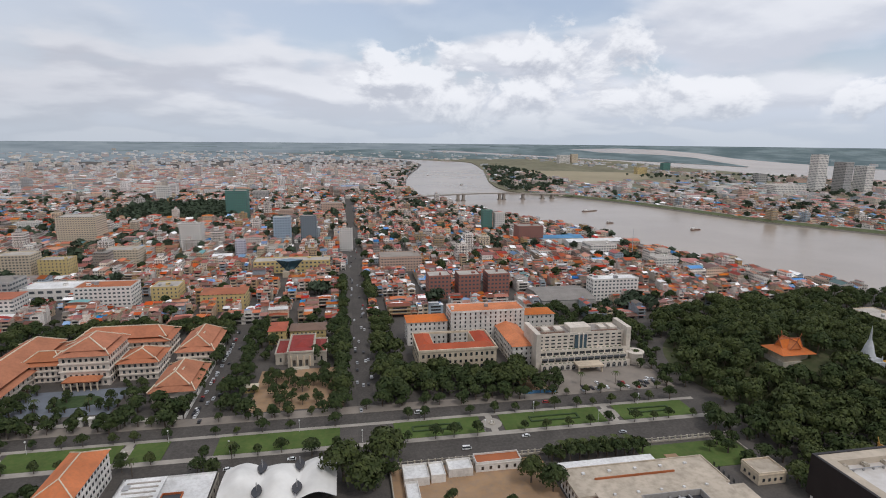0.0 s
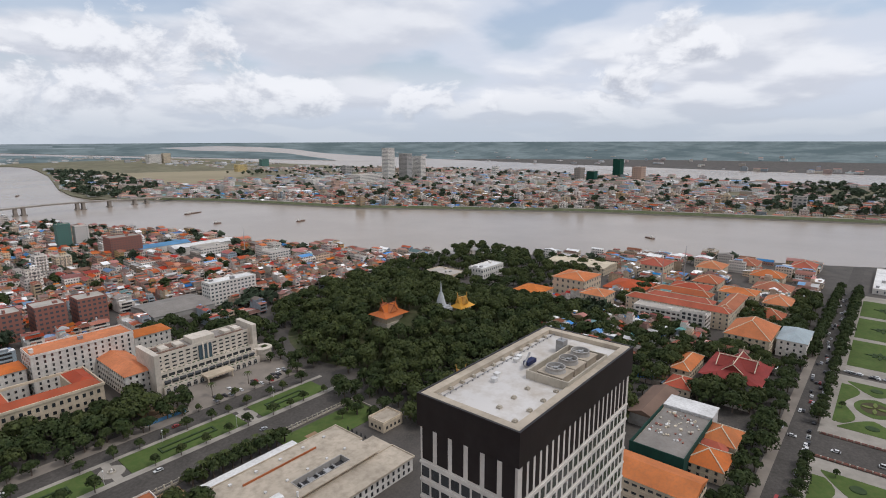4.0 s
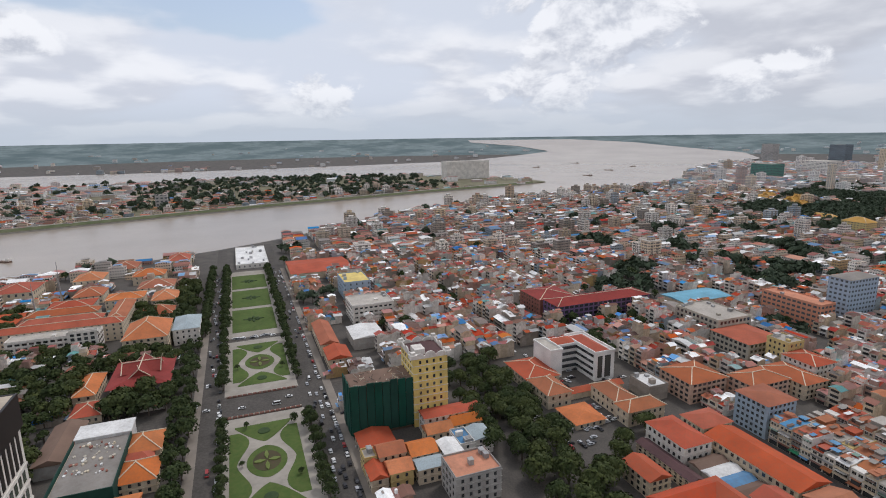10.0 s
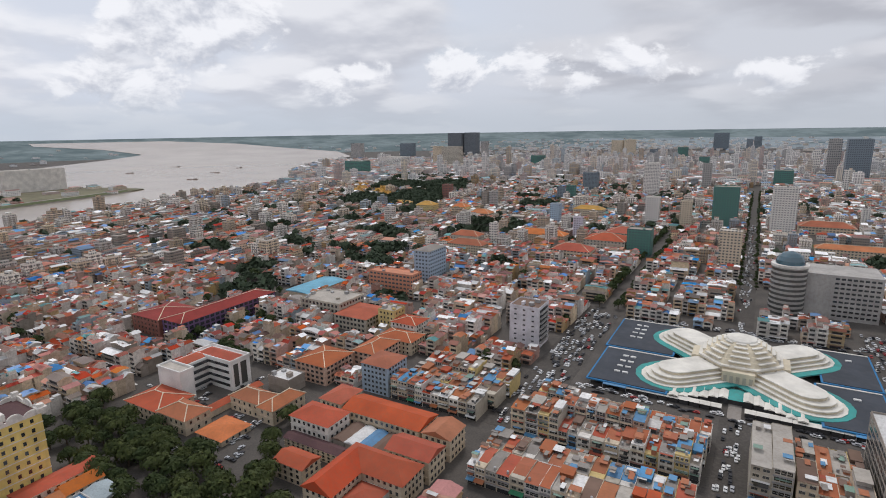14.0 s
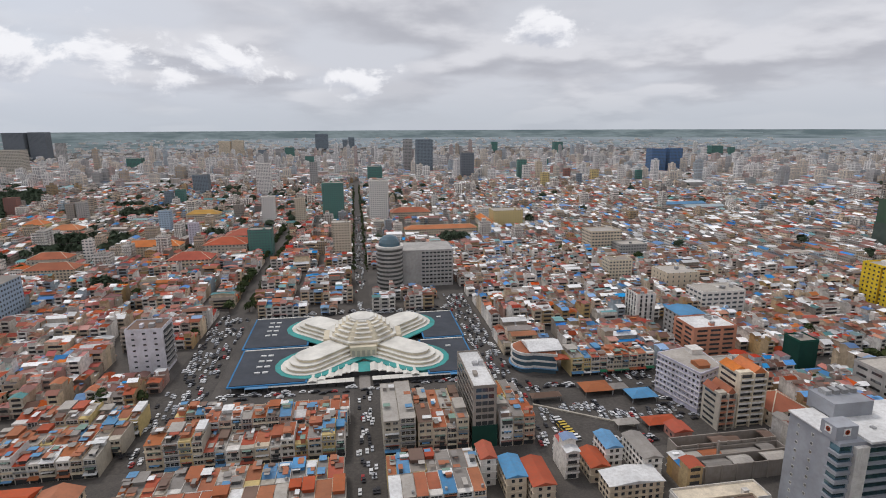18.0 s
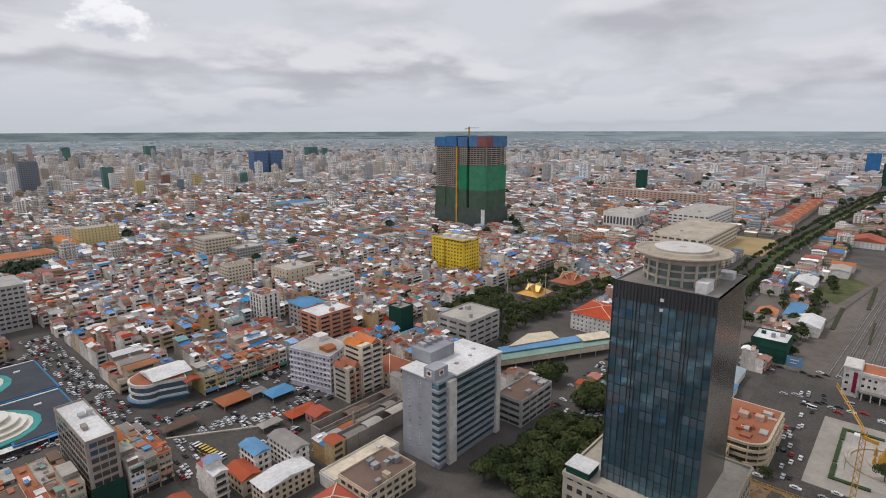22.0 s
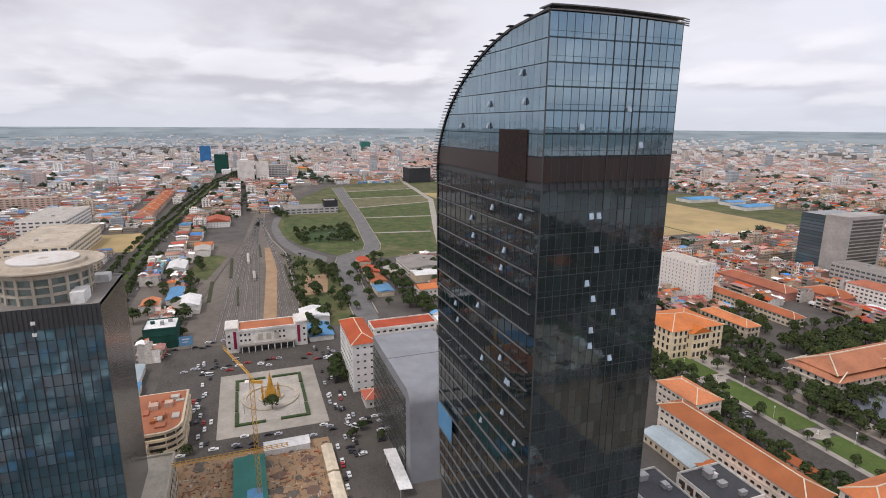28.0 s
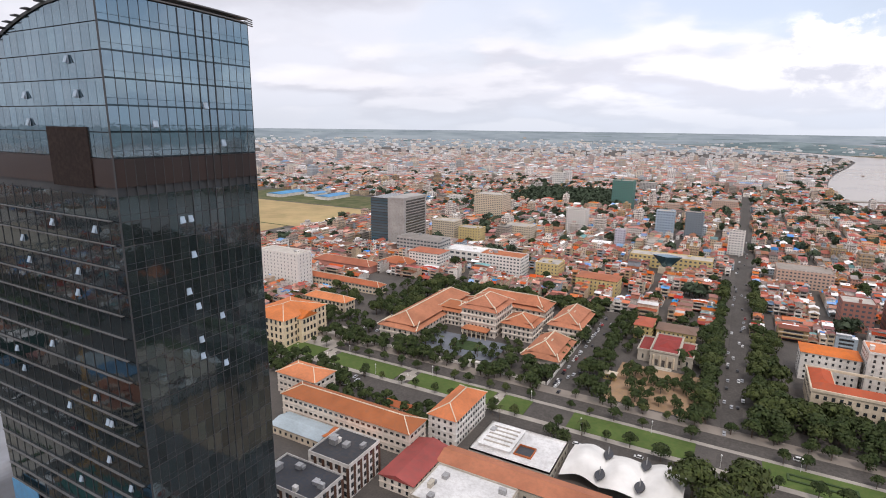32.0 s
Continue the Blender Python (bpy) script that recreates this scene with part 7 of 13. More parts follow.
def palace_hall(name, label, x0, x1, y0, y1, h, rise, floors, porch=None, gap=3.4, skylight=False, style="plain"):
    t = thing(name, label, "hall", ((x0 + x1) / 2, (y0 + y1) / 2, 0), "walled palace halls")
    part("wall", Solid().box(x0, x1, y0, y1, 0, h), "palace_wall", t)
    part("cornice", Solid().ring(x0 - 0.5, x1 + 0.5, y0 - 0.5, y1 + 0.5, h - 0.6, h, 0.9), "trim_cream", t)
    for f in range(1, floors):
        part("balcony_band", Solid().ring(x0 - 0.7, x1 + 0.7, y0 - 0.7, y1 + 0.7, f * h / floors - 0.35, f * h / floors + 0.55, 0.9), "palace_wall", t)
    part("roof", Solid().hip(x0, x1, y0, y1, h, h + rise * 0.45, 1.8, 0.22).hip(x0 + 2.5, x1 - 2.5, y0 + 2.5, y1 - 2.5, h + rise * 0.3, h + rise, 0.6, 0.38), "palace_tile", t)
    s = Solid()
    ridges(s, x0 + 2.5, x1 - 2.5, y0 + 2.5, y1 - 2.5, h + rise * 0.3, h + rise, 0.6, 0.38, 0.7)
    for x, y in ((x0 - 1.8, y0 - 1.8), (x1 + 1.8, y0 - 1.8), (x0 - 1.8, y1 + 1.8), (x1 + 1.8, y1 + 1.8)):
        cx, cy = (x0 + x1) / 2, (y0 + y1) / 2
        s.beam((x, y, h + 0.7), (x + (cx - x) * 0.25, y + (cy - y) * 0.25, h + rise * 0.42), 0.6, 0.5)
    part("ridge", s, "trim_cream", t)
    windows(t, (x0, x1, y0, y1), h / floors * 0.25, floors, h / floors, gap, (1.5, 2.0), style)
    if skylight:
        part("skylight", Solid().ring((x0 + x1) / 2 - 3, (x0 + x1) / 2 + 3, (y0 + y1) / 2 - 5, (y0 + y1) / 2 - 1, h + rise * 0.55, h + rise * 0.85, 0.8), "trim_cream", t)
    if porch:
        px0, px1, d = porch
        part("porch_roof", Solid().box(px0, px1, y0 - d, y0, 6.0, 6.8).hip(px0, px1, y0 - d, y0, 6.8, 9.2, 0.4), "palace_tile", t)
        col = Solid().cyl(0, 0, 0.5, 0, 6.0, 10).mesh("column", "plaster_cream")
        for i in range(6):
            part("column", col, None, t, m=pose(px0 + 0.8 + i * (px1 - px0 - 1.6) / 5, y0 - d + 0.6, 0))
    return t


palace_hall("palace_main_hall", "four-storey cream hall with tiered terracotta roof and porch", -184, -155, 368, 402, 21, 9, 4, porch=(-180, -159, 8))
palace_hall("palace_wing", "two-storey cream wing with curled terracotta roof", -213, -187, 378, 398, 12, 6.5, 3)
palace_hall("palace_wing", "two-storey cream wing with curled terracotta roof", -151, -127, 373, 397, 12.5, 6.5, 3)
palace_hall("palace_rear_hall", "long rear hall under a broad terracotta roof", -197, -131, 412, 438, 13, 8.5, 3, gap=5)
palace_hall("palace_side_hall", "side hall with skylight in its terracotta roof", -121, -97, 396, 440, 9.5, 9, 2, skylight=True)
palace_hall("palace_side_hall", "side hall with skylight in its terracotta roof", -119, -95, 334, 374, 8, 9, 1, skylight=True)
palace_hall("palace_west_hall", "long western hall under a broad terracotta roof", -236, -204, 330, 430, 9, 10, 2, gap=5)
drive = new("palace_drive", Solid().box(-200, -140, 326, 362, 0, 0.17).mesh("palace_drive", "drive_grey"))
tagged(drive, "smooth blue-grey drive round an oval lawn", "drive", kind="structure")
tagged(new("oval_lawn", Solid().prism(Solid().disc(-166, 345, 15, 24, 0.55), 0, 0.5).mesh("oval_lawn", "hedge")), "oval planted island in a drive", "lawn")
wall = thing("garden_wall", "low white garden wall with gate piers along the street", "wall", (-165, 313, 0))
for x0, x1 in ((-240, -196), (-190, -150), (-144, -96)):
    part("panel", Solid().box(x0, x1, 313, 313.4, 0, 2.0), "plaster_white", wall)
for x in (-196, -190, -150, -144):
    part("gate_pier", Solid().box(x - 1.2, x + 1.2, 312.2, 314.4, 0, 4.2).box(x - 1.5, x + 1.5, 311.9, 314.7, 4.2, 4.7), "plaster_white", wall)
part("panel", Solid().box(-95, -94.6, 313, 425, 0, 2.2), "plaster_white", wall)

# orange-roofed school and offices below the curved tower
building("long_school", "long cream school building with an orange tiled roof", (-213, -129, 203, 219), 13, 3, "palace_wall", "ridged", "roof_rust", 4.0, gap=3.6, size=(2.0, 1.3), style="bare")
building("school_wing", "cream school wing with an orange tiled roof", (-236, -206, 222, 240), 13, 3, "palace_wall", "ridged", "roof_orange", 4.0, gap=3.6, size=(2.0, 1.3), style="bare")
building("orange_gabled_block", "tall cream block with a bright orange curved roof", (-129, -113, 222, 258), 15, 4, "plaster_white", "ridged", "roof_orange", 4.5, gap=3.0, size=(1.4, 1.5))
for box, h, n_plant in (((-158, -135, 164, 187), 16, 5), ((-166, -134, 140, 159), 15, 7)):
    flats = building("modern_flats", "white and brown modern flats with a dark flat roof", box, h, 4, "plaster_white", "flat", "roof_dark", win=False, band=False, plant=n_plant)
    x0, x1, y0, y1 = box
    for side, a0, a1 in (("E", y0, y1), ("S", x0, x1)):
        n = int((a1 - a0) // 4.6)
        for f in range(4):
            for i in range(n):
                u, z = a0 + (i + 0.5) * (a1 - a0) / n, 0.9 + f * h / 4
                m = pose(x1, u, z, 0, 0, 90) if side == "E" else pose(u, y0, z, 0, 0, 0)
                part("window", window_mesh(1.7, 2.3, "bare"), None, flats, m=m)
        panel = Solid().box(-0.75, 0.75, -0.16, 0.02, 0, h - 1.2).mesh("brown_panel", "flat_brown")
        for i in range(n):
            u = a0 + (i + 0.5) * (a1 - a0) / n + 1.75
            part("brown_panel", panel, None, flats, "brown cladding strip", m=pose(x1, u, 0.4, 0, 0, 90) if side == "E" else pose(u, y0, 0.4, 0, 0, 0))
building("red_shed", "long low hall with a faded red sheet roof", (-129, -111, 178, 212), 6.5, 2, "palace_wall", "gable", "crimson_sheet", 2.4, gap=4)
building("white_workshop", "low building with a flat white roof", (-109, -70, 172, 198), 6.5, 1, "stone_tan", "flat", "roof_white", gap=5, plant=5)
building("orange_hall", "long hall with a rusty orange pitched roof", (-111, -34, 200, 214), 6.5, 1, "stone_tan", "gable", "roof_rust", 2.6, gap=5)
court = building("court_house_white", "low building with broad white flat roofs round a court", (-103, -62, 217, 246), 5.5, 1, "stone_tan", "flat", "roof_white", gap=5, plant=2)
part("parapet", Solid().ring(-103, -62, 217, 246, 5.5, 6.5, 0.35), "roof_white", court)
part("raised_roof", Solid().box(-100, -84, 222, 243, 5.6, 7.4).box(-100.6, -83.4, 221.4, 243.6, 7.4, 7.7), "roof_white", court)
part("sunk_court", Solid().box(-82, -74, 224, 232, 5.6, 5.72), "roof_dark", court, "dark sunk court")
part("court_rim", Solid().ring(-82.4, -73.6, 223.6, 232.4, 5.6, 6.6, 0.4), "roof_terracotta", court)
for k in range(5):
    part("roof_beam", Solid().box(-99, -85, 225 + k * 3.6, 225.8 + k * 3.6, 7.7, 8.1), "roof_pale", court)
building("orange_kiosk", "small house with an orange roof among trees", (-166, -150, 236, 242), 4, 1, "plaster_cream", "gable", "roof_terracotta", 2, gap=3)
building("blue_shed", "low shed with a pale blue-grey roof", (-205, -172, 186, 200), 5, 1, "plaster_cream", "gable", "sky_sheet", 1.6, gap=4, along="x")
building("orange_low_wing", "low wing with an orange roof", (-172, -148, 190, 199), 6, 1, "plaster_cream", "hip", "roof_orange", 2.2, gap=4)
building("bank_palace", "ornate cream bank with an orange roof and arched porch", (-318, -280, 272, 318), 21, 4, "bank_cream", "ridged", "roof_orange", 5.0, gap=4.2, size=(1.8, 3.2), style="arch")
building("bank_gable", "cream gabled front of the bank", (-284, -276, 286, 303), 19, 3, "bank_cream", "gable", "roof_orange", 4.0, gap=4.0, size=(2.2, 3.2), style="arch", along="x")
tagged(new("bank_court", Solid().box(-278, -250, 256, 330, 0, 0.14).mesh("bank_court", "pale_paving")), "pale paved court in front of the bank", "court", kind="structure")
building("white_office_block", "plain white office block with slit windows", (-424, -372, 384, 404), 36, 10, "plaster_white", "flat", "roof_pale", gap=4.6, size=(0.8, 1.6), style="bare", plant=2)
building("arcade_school", "two-storey arcaded school with an orange roof", (-390, -296, 412, 424), 8, 2, "plaster_cream", "ridged", "roof_terracotta", 3.5, gap=4.2, size=(2.6, 2.2), style="arch")
building("arcade_school", "two-storey arcaded school with an orange roof", (-338, -292, 356, 370), 9, 2, "plaster_cream", "ridged", "roof_orange", 4.0, gap=4.2, size=(2.0, 2.2), style="arch")
building("temple_school", "low hall with layered orange roofs", (-430, -350, 470, 490), 8, 2, "plaster_rose", "ridged", "roof_terracotta", 5, gap=5, win=False)
building("temple_school", "low hall with layered orange roofs", (-360, -320, 500, 530), 8, 2, "plaster_rose", "ridged", "roof_terracotta", 5, gap=5, win=False)


def slab_tower():
    t = thing("slab_office_tower", "slab office tower, half blue glass and half plain grey", "tower", (-415, 622, 0))
    part("glass_half", Solid().box(-440, -410, 598, 650, 0, 66), "glass_flank", t)
    for f in range(17):
        part("glass_band", Solid().box(-440.3, -410.2, 597.6, 598, 2 + f * 3.75, 4.8 + f * 3.75), "glass_pale", t)
    part("grey_half", Solid().box(-410, -385, 594, 652, 0, 68), "plaster_grey", t)
    for f in range(17):
        part("glass_band", Solid().box(-385, -384.7, 600, 648, 2 + f * 3.75, 4.4 + f * 3.75), "glass_flank", t)
    keep_out(-445, -380, 590, 656)


slab_tower()
building("glass_block", "low glass and grey office block", (-380, -318, 570, 600), 22, 5, "plaster_grey", "flat", "roof_grey", gap=5, size=(3.6, 2.4), style="bare")
building("white_hall", "low hall with a bright white roof", (-316, -250, 580, 610), 12, 2, "plaster_white", "flat", "roof_white", gap=8, size=(5, 2), style="bare")
building("balcony_block", "pale apartment block with balconies", (-250, -200, 540, 565), 22, 6, "plaster_white", "flat", "roof_rust", gap=4, size=(2.2, 1.6))
building("blue_fronted_block", "white block with a blue signboard front", (-330, -290, 520, 545), 20, 5, "plaster_white", "hip", "roof_terracotta", 3, gap=4, size=(2.0, 1.6))
building("yellow_block", "small yellow apartment house", (-190, -165, 560, 585), 15, 4, "plaster_yellow", "flat", "roof_pale", gap=4)
building("ochre_block", "ochre apartment house with dark windows", (-135, -95, 520, 545), 17, 4, "plaster_yellow", "hip", "roof_terracotta", 2.5, gap=4)
building("brick_block", "brick apartment block with dark recesses", (82, 105, 530, 552), 24, 6, "brick_red", "flat", "roof_pale", gap=4, size=(2.2, 1.8), style="bare", plant=1)
building("brick_block", "brick apartment block with dark recesses", (113, 136, 530, 552), 24, 6, "brick_red", "flat", "roof_pale", gap=4, size=(2.2, 1.8), style="bare", plant=1)
building("brick_block", "brick apartment block with dark recesses", (144, 167, 530, 552), 24, 6, "brick_red", "flat", "roof_pale", gap=4, size=(2.2, 1.8), style="bare", plant=1)
building("white_slab_block", "white office slab with a black stair wall", (246, 296, 500, 516), 22, 5, "plaster_white", "flat", "roof_white", gap=4.5, size=(3.4, 1.5), style="bare")
building("old_market_hall", "long hall with grey sheet roofs", (185, 240, 480, 530), 9, 2, "plaster_grey", "gable", "roof_grey", 3, win=False)
building("river_warehouse", "riverside warehouse with a blue sheet roof", (300, 372, 800, 830), 10, 2, "plaster_white", "gable", "roof_blue", 3, win=False, along="x")
building("river_warehouse", "riverside warehouse with a white roof", (330, 420, 760, 785), 11, 2, "plaster_white", "gable", "roof_white", 3, win=False, along="x")
lz = thing("prism_hall", "dark glass hall shaped like an upturned prism", "hall", (-66, 650, 0))
part("prism", Solid().prism([(-69, 650), (-66, 647), (-63, 650), (-66, 653)], 6, 20, [(-82, 650), (-66, 641), (-50, 650), (-66, 659)]), "glass_blue", lz)
part("foot", Solid().box(-74, -58, 644, 656, 0, 7), "plaster_cream", lz)
keep_out(-84, -48, 638, 662)
building("ochre_pagoda_hall", "ochre hall with orange tiers", (-110, -20, 668, 692), 14, 3, "plaster_yellow", "flat", "roof_pale", gap=5, size=(2.5, 2), style="bare")

# the walled compound beneath the camera: low pale buildings, lawn, yard, tents
def embassy():
    t = thing("low_office_building", "low pale stone building with flat roofs and a sunk court", "building", (136, 190, 0))
    x0, x1, y0, y1 = 97, 175, 166, 217
    part("wall", Solid().box(x0, x1, y0, y1 - 22, 0, 7.4).box(x0, x1 - 6, y1 - 22, y1, 0, 7.8), "plaster_white", t)
    part("roof", Solid().box(x0 - 0.8, x1 - 5.2, y1 - 20.6, y1 + 0.8, 7.8, 8.3), "roof_buff", t, "buff concrete roof slab")
    part("parapet", Solid().ring(x0 - 0.8, x1 - 5.2, y1 - 20.6, y1 + 0.8, 8.3, 8.8, 0.5), "roof_buff", t)
    part("gutter_wall", Solid().box(x0 + 12, x1 - 26, y1 - 9.6, y1 - 9.2, 8.3, 9.3), "roof_rust", t, "low brown wall along the roof")
    part("front_roof", Solid().box(x0 - 0.8, x1 + 0.8, y0 - 0.8, y0 + 15, 7.4, 7.9), "roof_buff", t)
    part("parapet", Solid().ring(x0 - 0.8, x1 + 0.8, y0 - 0.8, y0 + 15, 7.9, 8.4, 0.5), "roof_buff", t)
    part("end_roof", Solid().box(x1 - 10, x1 + 0.8, y0 + 15, y1 - 22, 7.4, 7.9), "roof_buff", t)
    # the raised middle with a sunk plant court
    cx0, cx1, cy0, cy1 = x0 + 26, x1 - 24, y0 + 18.5, y0 + 25
    part("middle_wall", Solid().ring(x0 + 8, x1 - 10, y0 + 15, y1 - 21, 7.4, 9.6, 0.5), "brick_red", t, "red-brown brick band")
    part("middle_roof", Solid().box(x0 + 7, cx0, y0 + 13.6, y1 - 20.4, 9.6, 10.2).box(cx1, x1 - 9, y0 + 13.6, y1 - 20.4, 9.6, 10.2).box(cx0, cx1, y0 + 13.6, cy0, 9.6, 10.2).box(cx0, cx1, cy1, y1 - 20.4, 9.6, 10.2), "roof_buff", t)
    part("court_wall", Solid().ring(cx0 - 0.3, cx1 + 0.3, cy0 - 0.3, cy1 + 0.3, 7.5, 10.5, 0.35), "plaster_grey", t)
    part("court_floor", Solid().box(cx0, cx1, cy0, cy1, 7.4, 7.6), "roof_dark", t)
    for i in range(5):
        part("duct", Solid().box(cx0 + 2 + i * 4.6, cx0 + 5.2 + i * 4.6, cy0 + 1, cy0 + 2.2 + i % 2 * 2.4, 7.6, 9.0).box(cx0 + 3 + i * 4.6, cx0 + 3.8 + i * 4.6, cy0 + 2, cy1 - 0.6, 8.3, 8.9), "metal_grey", t)
    part("roof_hut", Solid().box(x0 + 12, x0 + 17, y0 + 17, y0 + 21, 10.2, 12.2), "roof_white", t)
    part("vent_pipe", Solid().cyl(x0 + 22, y0 + 14.8, 0.5, 7.9, 12.6, 10), "roof_white", t)
    for i in range(5):
        part("roof_vent", Solid().box(x0 + 8 + i * 13, x0 + 9.4 + i * 13, y1 - 5, y1 - 3.8, 8.3, 9.1), "roof_white", t)
        part("roof_vent", Solid().box(x0 + 14 + i * 11, x0 + 15.2 + i * 11, y0 + 27, y0 + 28, 10.2, 10.9), "roof_white", t)
    windows(t, (x0, x1, y0, y1), 1.0, 2, 3.4, 3.4, (1.3, 2.0), "plain", ["W", "E", "S"])
    part("porch_roof", Solid().box(x0 + 2, x0 + 52, y1 + 1, y1 + 11, 4.6, 5.0), "roof_white", t, "thin white porch roof")
    for i in range(6):
        part("porch_post", Solid().box(x0 + 4 + i * 9, x0 + 4.4 + i * 9, y1 + 10, y1 + 10.4, 0, 4.6), "plaster_white", t)
    keep_out(x0 - 5, x1 + 30, y0 - 5, y1 + 30)


embassy()
tagged(new("compound_lawn", Solid().box(148, 206, 219, 242, 0, 0.22).mesh("compound_lawn", "lawn")), "mown lawn inside a walled compound", "lawn")
tagged(new("lawn_panel", Solid().box(160, 167, 228, 233, 0.22, 0.35).mesh("lawn_panel", "earth")), "small brick square on the lawn", "paving")
tagged(new("compound_yard", Solid().box(18, 96, 160, 243, 0, 0.14).mesh("compound_yard", "earth")), "orange-brown earth yard behind a wall", "yard", kind="structure")
fence = thing("compound_fence", "tan pillared wall with railings along the street", "fence", (110, 245, 0))
part("base_wall", Solid().box(20, 206, 245, 245.5, 0, 0.9).box(206, 206.5, 205, 245.5, 0, 1.2).box(18, 18.5, 160, 245, 0, 2.5), "stone_tan", fence)
part("rail", Solid().box(20, 206, 245.15, 245.35, 2.2, 2.4), "stone_tan", fence)
pl = Solid().box(-0.35, 0.35, -0.35, 0.35, 0, 2.7).mesh("pillar", "stone_tan")
for i in range(54):
    part("pillar", pl, None, fence, m=pose(20.5 + i * 3.5, 245.2, 0))
gate = building("gatehouse", "low gatehouse with a brown flat roof", (60, 83, 234, 242), 4.5, 1, "plaster_white", "flat", "roof_rust", gap=4, plant=0)
building("guard_house", "small white guard house with a flat roof", (190, 205, 202, 214), 5.5, 1, "plaster_cream", "flat", "roof_buff", gap=3, plant=0)
for x0, x1, y0, y1 in ((24, 36, 228, 240), (37, 44, 229, 240), (46, 58, 232, 241), (24, 30, 206, 226)):
    building("shade_roof", "flat white shade roof on thin posts", (x0, x1, y0, y1), 3.4, 1, "plaster_white", "flat", "roof_white", win=False, plant=0, band=False)


def tents():
    t = thing("membrane_tent", "white stretched membrane roof with dark eye-shaped slots", "tent", (-33, 235, 0))
    x0, x1, y0, y1 = -59, -7, 221, 249
    nx, ny = 36, 18
    v, f = [], []
    for j in range(ny + 1):
        for i in range(nx + 1):
            a, b = i / nx, j / ny
            z = 6.0 + 4.2 * abs(math.sin(3 * math.pi * a)) ** 1.4 * (0.45 + 0.55 * math.cos(math.pi * (b - 0.5))) - 1.5 * (2 * b - 1) ** 2
            v.append((x0 + (x1 - x0) * a, y0 + (y1 - y0) * b + 1.5 * math.sin(3 * math.pi * a), z))
    f = [(j * (nx + 1) + i, j * (nx + 1) + i + 1, (j + 1) * (nx + 1) + i + 1, (j + 1) * (nx + 1) + i) for j in range(ny) for i in range(nx)]
    ob = part("membrane", Solid().poly(v, f), "tent_white", t)
    ob.data.shade_smooth()
    for cx in (x0 + (x1 - x0) / 3, x0 + 2 * (x1 - x0) / 3):
        for cy in (226, 244):
            pts = [(cx + 2.3 * math.sin(math.pi * k / 8), cy - 5.0 + 10.0 * k / 8) for k in range(9)] + [(cx - 2.3 * math.sin(math.pi * k / 8), cy - 5.0 + 10.0 * k / 8) for k in range(7, 0, -1)]
            part("slot", Solid().prism(pts, 7.2, 7.5), "roof_dark", t, "dark eye-shaped opening")
            part("mast", Solid().cyl(cx, cy, 0.2, 0, 11.5, 8), "metal_grey", t)
    keep_out(x0, x1, y0, y1)


M["tent_white"] = surface("tent_white", (0.74, 0.72, 0.68), dirt=(0.5, 0.46, 0.4), dirt_amount=0.3, grain=0.1, amount=0.0, rough=0.6)
tents()

# blue sheds in the far fields
for x0, x1, y0, y1 in ((-952, -908, 895, 975), (-826, -788, 915, 990), (-880, -850, 940, 985)):
    building("field_shed", "long shed with a bright blue roof in open fields", (x0, x1, y0, y1), 7, 2, "plaster_white", "gable", "roof_blue", 3, win=False, along="y")

# ---- eastern quarter: temple hill, boulevard fronts, river front ----
keep_out(205, 318, 200, 434)
keep_out(318, 440, 215, 460)
keep_out(436, 640, 258, 480)
keep_out(140, 320, 46, 210)


def hill():
    """A low wooded mound."""
    n, rings = 48, 12
    v, f = [(325, 320, 22.0)], []
    for j in range(1, rings + 1):
        for i in range(n):
            a, q = 2 * math.pi * i / n, j / rings
            z = 22.0 * (0.5 + 0.5 * math.cos(math.pi * min(1, q))) + (0.6 * math.sin(5 * a) if 2 < j < rings else 0)
            v.append((325 + 95 * q * math.cos(a), 320 + 95 * q * math.sin(a), max(0.05, z)))
    f += [(0, 1 + i, 1 + (i + 1) % n) for i in range(n)]
    f += [(1 + (j - 1) * n + i, 1 + j * n + i, 1 + j * n + (i + 1) % n, 1 + (j - 1) * n + (i + 1) % n) for j in range(1, rings) for i in range(n)]
    tagged(new("mound", Solid().poly(v, f).mesh("mound", "hill_green")), "low wooded mound in the middle of a park", "hill", kind="structure")


M["hill_green"] = surface("hill_green", (0.06, 0.075, 0.03), dirt=(0.14, 0.11, 0.07), dirt_amount=0.7, grain=0.2, amount=0.0, rough=1.0)
hill()


def hill_z(x, y):
    q = min(1.0, math.hypot(x - 325, y - 320) / 95)
    return 11.0 * (1 + math.cos(math.pi * q))


M["stupa_white"] = surface("stupa_white", (0.52, 0.53, 0.54), dirt=(0.25, 0.26, 0.27), dirt_amount=0.6, grain=0.4, amount=0.0, streaks=True)
SX, SY, SZ = 343.0, 289.0, 14.0
stupa = thing("stupa", "tall white bell-shaped stupa on a stepped base", "stupa", (SX, SY, SZ))
part("base", Solid().box(SX - 7, SX + 7, SY - 7, SY + 7, SZ - 1, SZ + 4).box(SX - 5.4, SX + 5.4, SY - 5.4, SY + 5.4, SZ + 4, SZ + 6), "stupa_white", stupa)
part("bell", Solid().lathe(SX, SY, [(4.8, SZ + 6), (4.4, SZ + 7.5), (3.7, SZ + 9), (3.2, SZ + 11), (2.5, SZ + 14), (1.7, SZ + 16), (1.5, SZ + 17), (1.1, SZ + 17.5), (0.8, SZ + 20), (0.5, SZ + 23), (0.2, SZ + 26), (0.05, SZ + 28)], 20), "stupa_white", stupa)
